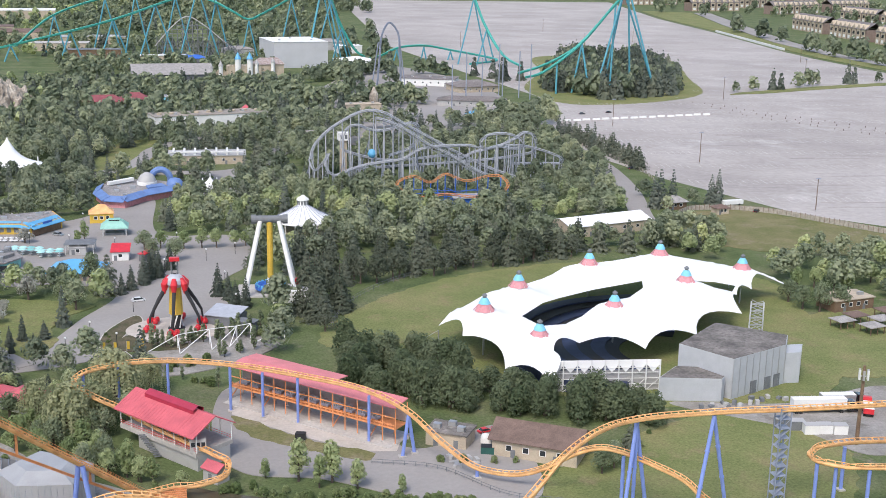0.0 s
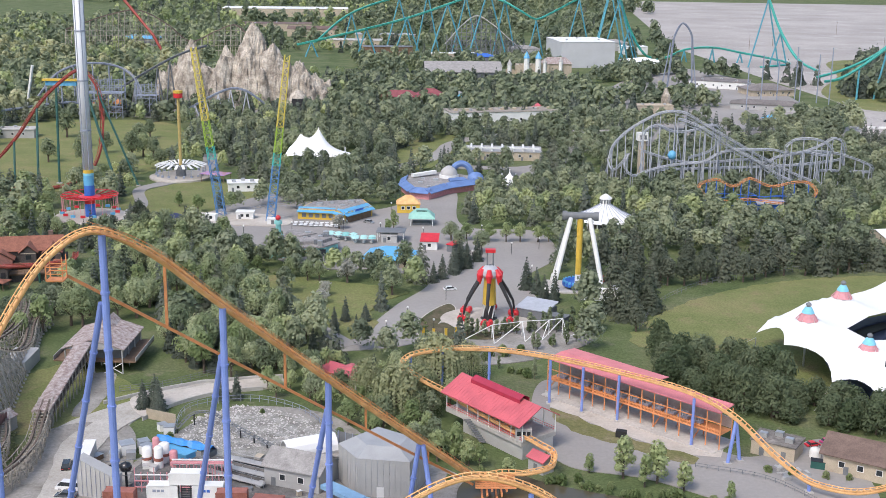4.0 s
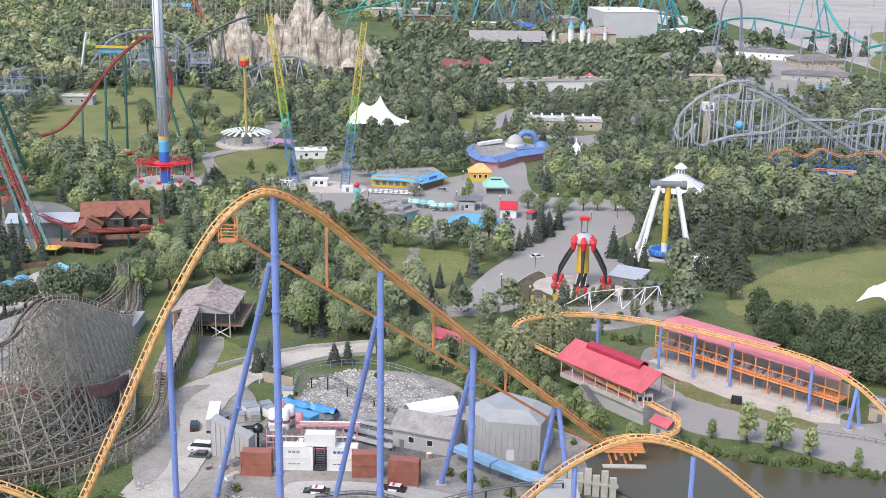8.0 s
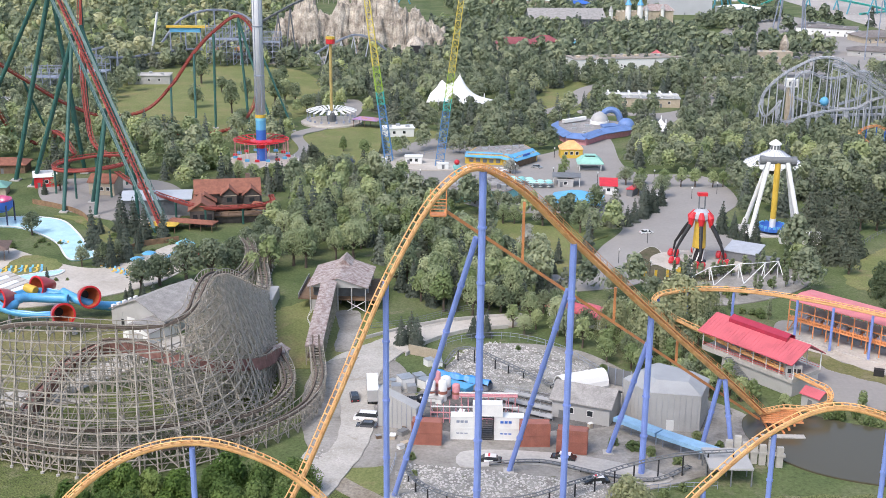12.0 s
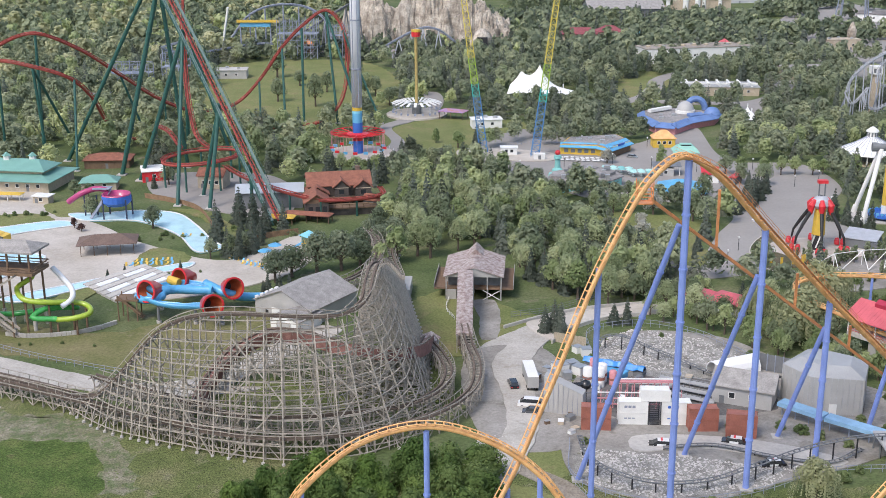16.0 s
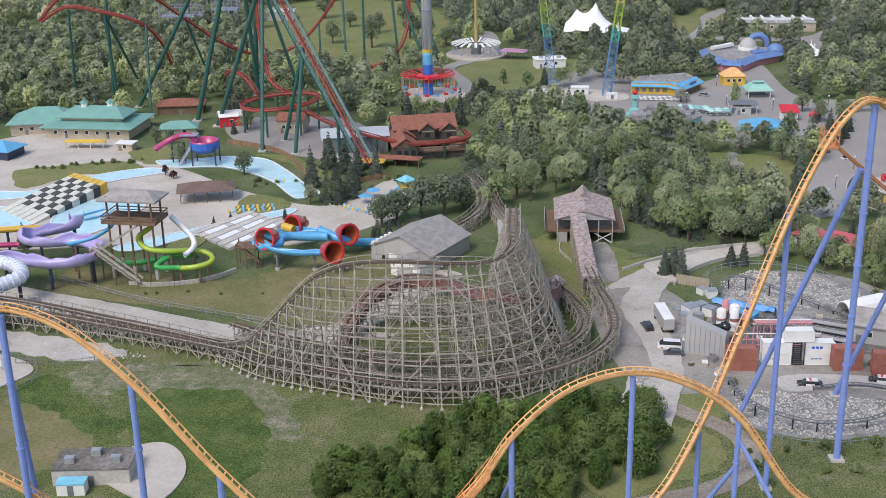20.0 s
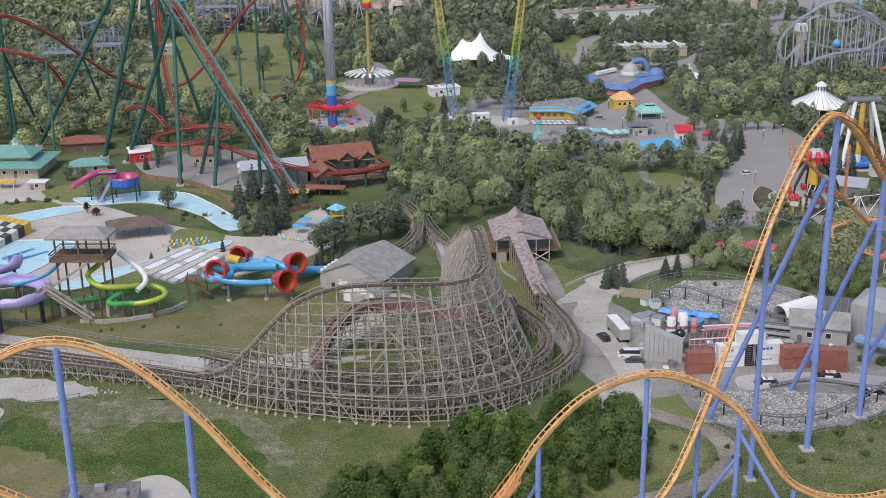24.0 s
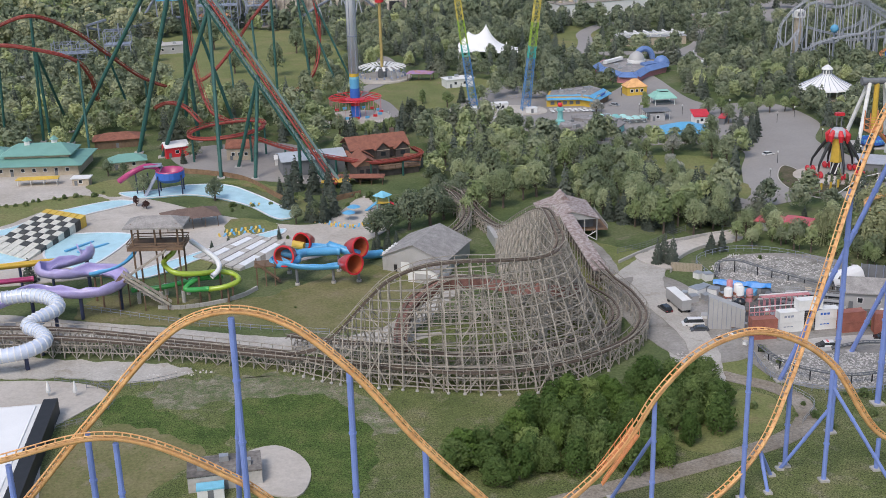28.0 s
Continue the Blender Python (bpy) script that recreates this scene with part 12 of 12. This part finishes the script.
for x, y, k, s in ((-112, 447, "lime1", 0.8), (-119, 450, "ash1", 0.7), (-104, 449, "lime2", 0.75), (-136, 470, "poplar", 1.0), (-98, 452, "pine1", 0.9), (-172, 610, "oak1", 1.2), (-150, 596, "oak2", 1.3), (-132, 622, "oak1", 1.3), (-128, 630, "ash1", 1.2), (-138, 664, "oak2", 1.2), (-186, 690, "oak1", 1.3)):
    plant(k, x, y, s)
row((-92, 462), (-48, 432), 12, ["oak1", "oak2", "lime1"], (0.7, 1.0), 79, 4)
row((100, 244), (116, 240), 4, ["bush"], (0.6, 1.0), 81, 1)
row((132, 228), (150, 248), 6, ["oak1", "bush", "pine2"], (0.5, 0.9), 82, 3)
row((-180, 265), (-150, 262), 5, ["bush"], (0.3, 0.5), 83, 3)

grove([(-24, 293), (-6, 290), (8, 283), (22, 272), (27, 257), (32, 240), (27, 236), (16, 257), (2, 271), (-14, 284)], 5.6, ["lime1", "oak1", "bush", "lime2"], (0.5, 0.8), 92)
grove([(-128, 166), (-110, 184), (-92, 197), (-72, 202), (-60, 202), (-56, 191), (-64, 176), (-78, 166), (-100, 162)], 5.4, ["near1", "near2", "near2", "near3"], (0.7, 1.0), 93)
row((23, 350), (24, 334), 7, ["bush"], (0.35, 0.6), 94, 0.8)
row((25, 330), (30, 325), 5, ["bush"], (0.35, 0.6), 95, 0.8)
row((-150, 372), (-128, 352), 8, ["bush", "spruce2"], (0.5, 0.8), 96, 2)

for x, y, k in ((2, 289, "oak1"), (8, 290, "lime1"), (-5, 295, "oak2"), (12, 297, "lime2"), (-8, 303, "oak1"), (0, 306, "lime2"), (10, 304, "spruce2")):
    plant(k, x, y, 0.72)

row((36, 334), (72, 346), 15, ["column"], (1.0, 1.4), 97, 1.2)
row((40, 316), (66, 330), 12, ["column", "bush"], (0.8, 1.3), 98, 1.6)
row((44, 308), (54, 300), 6, ["bush", "column"], (0.7, 1.2), 99, 1.5)
grove([(10, 302), (24, 290), (31, 270), (24, 264), (6, 286)], 6.0, ["lime1", "oak1", "bush"], (0.5, 0.75), 100)
row((-128, 452), (-100, 448), 6, ["lime1", "spruce1", "oak1"], (0.7, 1.0), 101, 4)
for x, y, k in ((-136, 548, "oak1"), (-128, 470, "lime1"), (-140, 462, "lime2"), (-112, 600, "oak2"), (-94, 478, "spruce1"), (-74, 498, "lime1"), (-84, 508, "poplar"), (-66, 506, "spruce2"), (16, 404, "oak2"), (38, 418, "spruce1"), (42, 422, "spruce1"), (36, 424, "spruce2"), (8, 462, "poplar"), (10, 470, "poplar"), (-12, 470, "olive")):
    plant(k, x, y, 0.95)
for x, y in ((-150, 640), (-138, 690), (-168, 660), (-122, 628)):
    plant("oak1", x, y, 1.0)

for x, y in ((243.0, 346.2), (243.4, 337.7), (247.7, 334.4), (255.5, 335.5), (252.8, 358.2), (268.7, 351.9), (284.8, 363.6), (260.6, 360.4), (265.7, 356.0)):
    plant("oak1" if int(x) % 2 else "lime1", x, y, 0.85)

# far woods, joined
TALL = ["far_oak1", "far_oak2", "far_oak3", "far_lime"]
SPOTS = []
for ring, gap, kinds, size, seed, clear in (
    ([(-60, 640), (-40, 590), (-12, 545), (6, 542), (8, 640), (34, 700), (20, 770), (-45, 770)], 9.5, TALL + ["far_spruce", "far_oak3"], (0.8, 1.15), 3, ((-33, 622, 22), (14, 700, 10))),
    ([(58, 560), (100, 560), (112, 545), (120, 498), (150, 492), (112, 482), (108, 500), (80, 505), (70, 488), (44, 500), (44, 530)], 8, ["far_oak1", "far_lime", "far_lime", "far_oak2"], (0.75, 1.0), 4, ((95, 474, 15), (62, 556, 8))),
    ([(105, 470), (130, 462), (172, 478), (236, 462), (246, 440), (250, 414), (200, 420), (112, 424), (92, 432), (96, 460)], 9.5, ["far_pine", "far_pine", "far_oak3", "far_oak1"], (0.85, 1.15), 5, ((217, 456, 24),)),
    ([(120, 500), (140, 528), (200, 530), (262, 520), (262, 476), (190, 482), (140, 482)], 9.5, TALL, (0.8, 1.1), 8, ((217, 456, 24), (170, 514, 24))),
    ([(105, 575), (150, 600), (240, 605), (268, 640), (262, 700), (240, 730), (205, 660), (160, 640), (110, 620)], 11, TALL + ["far_lime"], (0.8, 1.15), 14, ()),
    ([(205, 540), (268, 520), (268, 620), (244, 600), (236, 560)], 9, TALL + ["far_spruce"], (0.8, 1.1), 15, ()),
    ([(36, 700), (100, 690), (150, 690), (170, 780), (120, 800), (110, 745), (60, 720), (30, 740)], 10, TALL + ["far_spruce", "far_oak3"], (0.8, 1.2), 16, ()),
    ([(84, 640), (130, 640), (150, 690), (100, 690)], 10, TALL, (0.8, 1.2), 17, ()),
    ([(-30, 800), (40, 790), (120, 800), (160, 830), (140, 1020), (100, 985), (40, 960), (-30, 1000), (-40, 880)], 12.5, TALL + ["far_spruce"], (0.85, 1.25), 11, ((3, 848, 18), (24, 852, 14), (42, 856, 8), (96, 798, 6))),
    ([(-420, 620), (-215, 760), (-215, 860), (-190, 960), (-180, 1180), (-480, 1250), (-560, 800)], 15, TALL + ["far_willow", "far_willow"], (1.0, 1.4), 10, ((-262, 720, 20), (-216, 690, 18))),
    ([(-178, 768), (-112, 762), (-100, 720), (-100, 650), (-62, 640), (-42, 700), (-40, 790), (-110, 790), (-178, 790)], 9, ["far_spruce", "far_oak3", "far_spruce", "far_oak2"], (0.8, 1.15), 18, ((-96, 574, 24),)),
    ([(-215, 760), (-180, 772), (-180, 800), (-215, 800)], 11, TALL, (0.8, 1.1), 19, ()),
    ([(-380, 440), (-276, 448), (-205, 475), (-168, 476), (-150, 470), (-135, 500), (-160, 530), (-200, 545), (-250, 640), (-400, 640)], 11, TALL + ["far_oak1"], (0.8, 1.2), 12, ((-216, 462, 12), (-246, 472, 8))),
    ([(-240, 640), (-220, 560), (-200, 560), (-222, 690), (-235, 740)], 11, TALL, (0.8, 1.2), 20, ()),
    ([(345, 945), (400, 1070), (450, 1200), (540, 1200), (500, 1020), (455, 900), (380, 865)], 10, ["far_spruce", "far_spruce", "far_pine", "far_spruce", "far_oak3"], (1.2, 1.75), 13, ()),
    ([(-30, 1040), (150, 1080), (150, 1180), (60, 1150), (-60, 1200)], 14, TALL, (0.9, 1.3), 21, ((112, 1045, 40), (50, 1012, 40))),
    ([(-180, 1250), (240, 1260), (240, 1420), (-180, 1460)], 24, TALL + ["far_spruce"], (1.0, 1.4), 22, ((-60, 1330, 40), (120, 1250, 25), (220, 1330, 30), (240, 1290, 25))),
    ([(-500, 1260), (-160, 1240), (-140, 1420), (-220, 1560), (-560, 1700)], 20, TALL, (1.1, 1.5), 23, ((-290, 1320, 35),)),
    ([(-420, 1600), (260, 1500), (300, 1900), (-450, 2100)], 30, TALL + ["far_spruce"], (1.2, 1.8), 24, ((-176, 1570, 60), (-200, 1880, 110))),
    ([(-600, 2150), (400, 2000), (420, 2700), (-800, 2900)], 42, TALL, (1.6, 2.4), 25, ()),
    ([(990, 1300), (1500, 1250), (1600, 2700), (1010, 2700), (1020, 2150), (1080, 2050)], 58, TALL, (1.2, 1.9), 26, ()),
    ([(830, 1150), (1000, 1000), (1000, 1230), (860, 1250)], 40, ["far_oak3", "far_oak2"], (1.5, 2.0), 27, ()),
    ([(252, 372), (262, 398), (298, 400), (348, 372), (300, 338), (268, 344)], 9.5, TALL, (0.8, 1.1), 28, ((259, 338, 12), (254, 316, 14))),
    ([(236, 396), (256, 410), (258, 436), (240, 446), (230, 430)], 9, TALL, (0.8, 1.1), 29, ()),
    ([(150, 850), (200, 830), (240, 860), (215, 930), (180, 960), (150, 900)], 16, TALL, (0.9, 1.3), 30, ((217, 930, 14),)),
    ([(160, 1010), (210, 1000), (225, 1110), (200, 1120)], 13, TALL, (0.9, 1.3), 33, ()),
    ([(250, 700), (285, 720), (292, 760), (262, 770)], 8, ["far_oak3", "far_oak2"], (1.1, 1.6), 34, ()),
):
    SPOTS += over(ring, gap, kinds, size, seed, clear=clear)
def line_spots(a, b, n, kinds, size, seed):
    r = random.Random(seed)
    return [(r.choice(kinds), a[0] + (b[0] - a[0]) * i / (n - 1) + r.uniform(-2, 2), a[1] + (b[1] - a[1]) * i / (n - 1) + r.uniform(-2, 2), r.uniform(*size)) for i in range(n)]


SPOTS += line_spots((284, 705), (290, 585), 26, ["far_pine", "far_spruce", "far_pine"], (0.95, 1.3), 41)
SPOTS += [("far_spruce", x, y, k) for x, y, k in ((257, 493, 1.4), (261, 496, 1.5), (266, 494, 1.3), (287, 498, 1.25), (290, 497, 1.2))] + [("far_oak3", 278, 498, 0.9)]
SPOTS += [(kind, x, y, k) for kind, x, y, k in (("far_oak3", 506, 911, 0.9), ("far_oak2", 527, 922, 1.2), ("far_spruce", 545, 921, 1.5), ("far_spruce", 553, 922, 1.5), ("far_oak2", 578, 938, 1.4), ("far_oak3", 592, 946, 1.4), ("far_oak1", 602, 951, 1.2), ("far_spruce", 640, 961, 1.6), ("far_spruce", 647, 962, 1.3), ("far_oak3", 676, 969, 0.9))]
SPOTS += [("far_oak3", x, y, k) for x, y, k in ((956, 2120, 2.4), (983, 1993, 2.4), (940, 2080, 2.2), (847, 1589, 2.4), (858, 1610, 2.3), (870, 1640, 2.2), (833, 1487, 2.3), (838, 1500, 2.2), (828, 1425, 1.9), (790, 1290, 2.0), (783, 1270, 2.1), (776, 1209, 2.1), (782, 1230, 2.0), (789, 1192, 2.2), (778, 1160, 2.1), (770, 1116, 2.2), (772, 1080, 2.1), (768, 1040, 2.0), (764, 1000, 2.0))]
SPOTS += line_spots((-130, 560), (-100, 640), 8, ["far_oak1", "far_lime"], (0.8, 1.0), 44)
SPOTS += line_spots((-60, 500), (-30, 530), 8, ["far_oak2", "far_oak3"], (0.8, 1.0), 45)
SPOTS += line_spots((-34, 505), (8, 520), 8, ["far_oak3", "far_oak2"], (0.9, 1.1), 46)
SPOTS += [("far_oak3", x, y, k) for x, y, k in ((281, 1367, 1.9), (273, 1259, 1.7), (262, 1240, 1.6), (232, 993, 1.6), (269, 1064, 1.5), (282, 1066, 1.6), (292, 1058, 1.4), (266, 723, 1.7), (260, 740, 1.6), (274, 730, 1.7), (282, 738, 1.5), (268, 752, 1.6), (186, 929, 1.2), (203, 989, 1.1), (171, 1028, 1.3), (161, 1005, 1.2), (267, 1445, 1.9), (300, 1496, 1.9), (199, 1432, 2.0), (182, 1428, 2.0), (167, 1426, 1.9), (150, 1423, 1.9), (301, 1830, 2.2), (225, 907, 0.8), (207, 791, 1.0), (223, 730, 1.3), (232, 736, 1.1), (238, 1290, 1.5), (250, 1320, 1.6), (222, 1200, 1.5), (230, 1230, 1.4), (246, 1180, 1.5), (258, 1400, 1.6), (286, 1420, 1.6))]
SPOTS += [("far_spruce", x, y, k) for x, y, k in ((332, 1006, 1.8), (329, 1027, 1.7), (337, 1016, 1.6), (349, 1008, 1.5), (326, 996, 1.4), (151, 812, 1.4), (157, 786, 1.5), (148, 796, 1.4), (160, 800, 1.5), (250, 1110, 1.5), (256, 1130, 1.5), (318, 1050, 1.5))]
SPOTS += line_spots((150, 745), (262, 748), 20, ["far_oak3", "far_oak2", "far_spruce"], (0.9, 1.3), 47)
SPOTS += line_spots((160, 842), (232, 868), 8, ["far_oak3", "far_oak2"], (0.8, 1.1), 48)
SPOTS += line_spots((205, 1050), (250, 1090), 9, ["far_oak3", "far_oak1"], (1.1, 1.5), 49)
# trees stand wherever the park leaves room between its paths, lawns and buildings
bpy.context.view_layer.update()
CELL, TAKEN = 3.0, set()
for ob in list(bpy.data.objects):
    if ob.type != "MESH" or ob.name.split(".")[0] in ("ground", "crown", "trunk", "rail", "track_spine", "tie_work", "rail_line"):
        continue
    if "structure" in str(ob.get("kind", "")) or not len(ob.data.vertices):
        continue
    mw = ob.matrix_world
    low = [mw @ Vector(c) for c in ob.bound_box]
    x0, x1, y0, y1 = min(c.x for c in low), max(c.x for c in low), min(c.y for c in low), max(c.y for c in low)
    if min(c.z for c in low) > 7 or (x1 - x0) * (y1 - y0) > 3000:
        continue
    if x1 - x0 < 45 and y1 - y0 < 45:
        TAKEN.update((i, j) for i in range(int(x0 // CELL), int(x1 // CELL) + 1) for j in range(int(y0 // CELL), int(y1 // CELL) + 1))
for kind, x, y, size in SPOTS:
    TAKEN.add((int(x // CELL), int(y // CELL)))


def free(x, y, room):
    n = int(room // CELL) + 1
    i, j = int(x // CELL), int(y // CELL)
    return not any((i + a, j + b) in TAKEN for a in range(-n, n + 1) for b in range(-n, n + 1))


PARK = [(-330, 420), (-200, 452), (-130, 400), (-96, 372), (-60, 350), (-20, 300), (70, 320), (92, 430), (250, 470), (262, 520), (268, 690), (250, 790), (150, 860), (150, 990), (-180, 1000), (-330, 900)]
OPEN = [(-96, 574, 26), (-33, 622, 22), (95, 474, 16), (-116, 486, 20), (-114, 462, 17), (-112, 446, 10), (64, 620, 15), (30, 536, 18), (-62, 536, 12), (70, 744, 16), (40, 736, 12), (100, 752, 12), (168, 498, 9), (12, 832, 12)]
fill = random.Random(77)
for kind, x, y, size in over(PARK, 8.2, ["far_oak1", "far_oak2", "far_lime", "far_oak3", "far_oak3", "far_spruce", "far_spruce", "far_pine"], (0.75, 1.3), 78):
    if any(inside(x, y, ring) for _, ring in ZONES) or any(math.hypot(x - a, y - b) < r for a, b, r in OPEN):
        continue
    if fill.random() < 0.9 and free(x, y, 2.5):
        SPOTS.append((kind, x, y, size))
        TAKEN.add((int(x // CELL), int(y // CELL)))
SPOTS = [spot_ for spot_ in SPOTS if not inside(spot_[1], spot_[2], PERIMETER)]
SWAP = {"far_lime": "far_oak2", "far_oak1": "far_oak3"}
SPOTS = [(SWAP.get(k, k) if x > -40 and y > 520 else "far_lime" if k == "far_oak3" and x < -60 and y < 560 else k, x, y, s) for k, x, y, s in SPOTS]
SPOTS = [("dist" + k[3:] if y > 760 else k, x, y, s) for k, x, y, s in SPOTS]
wood("park_woodland", "mixed green trees of the park beyond the rides", [s for s in SPOTS if s[2] < 800])
wood("distant_woodland", "green trees far beyond the park", [s for s in SPOTS if s[2] >= 800])
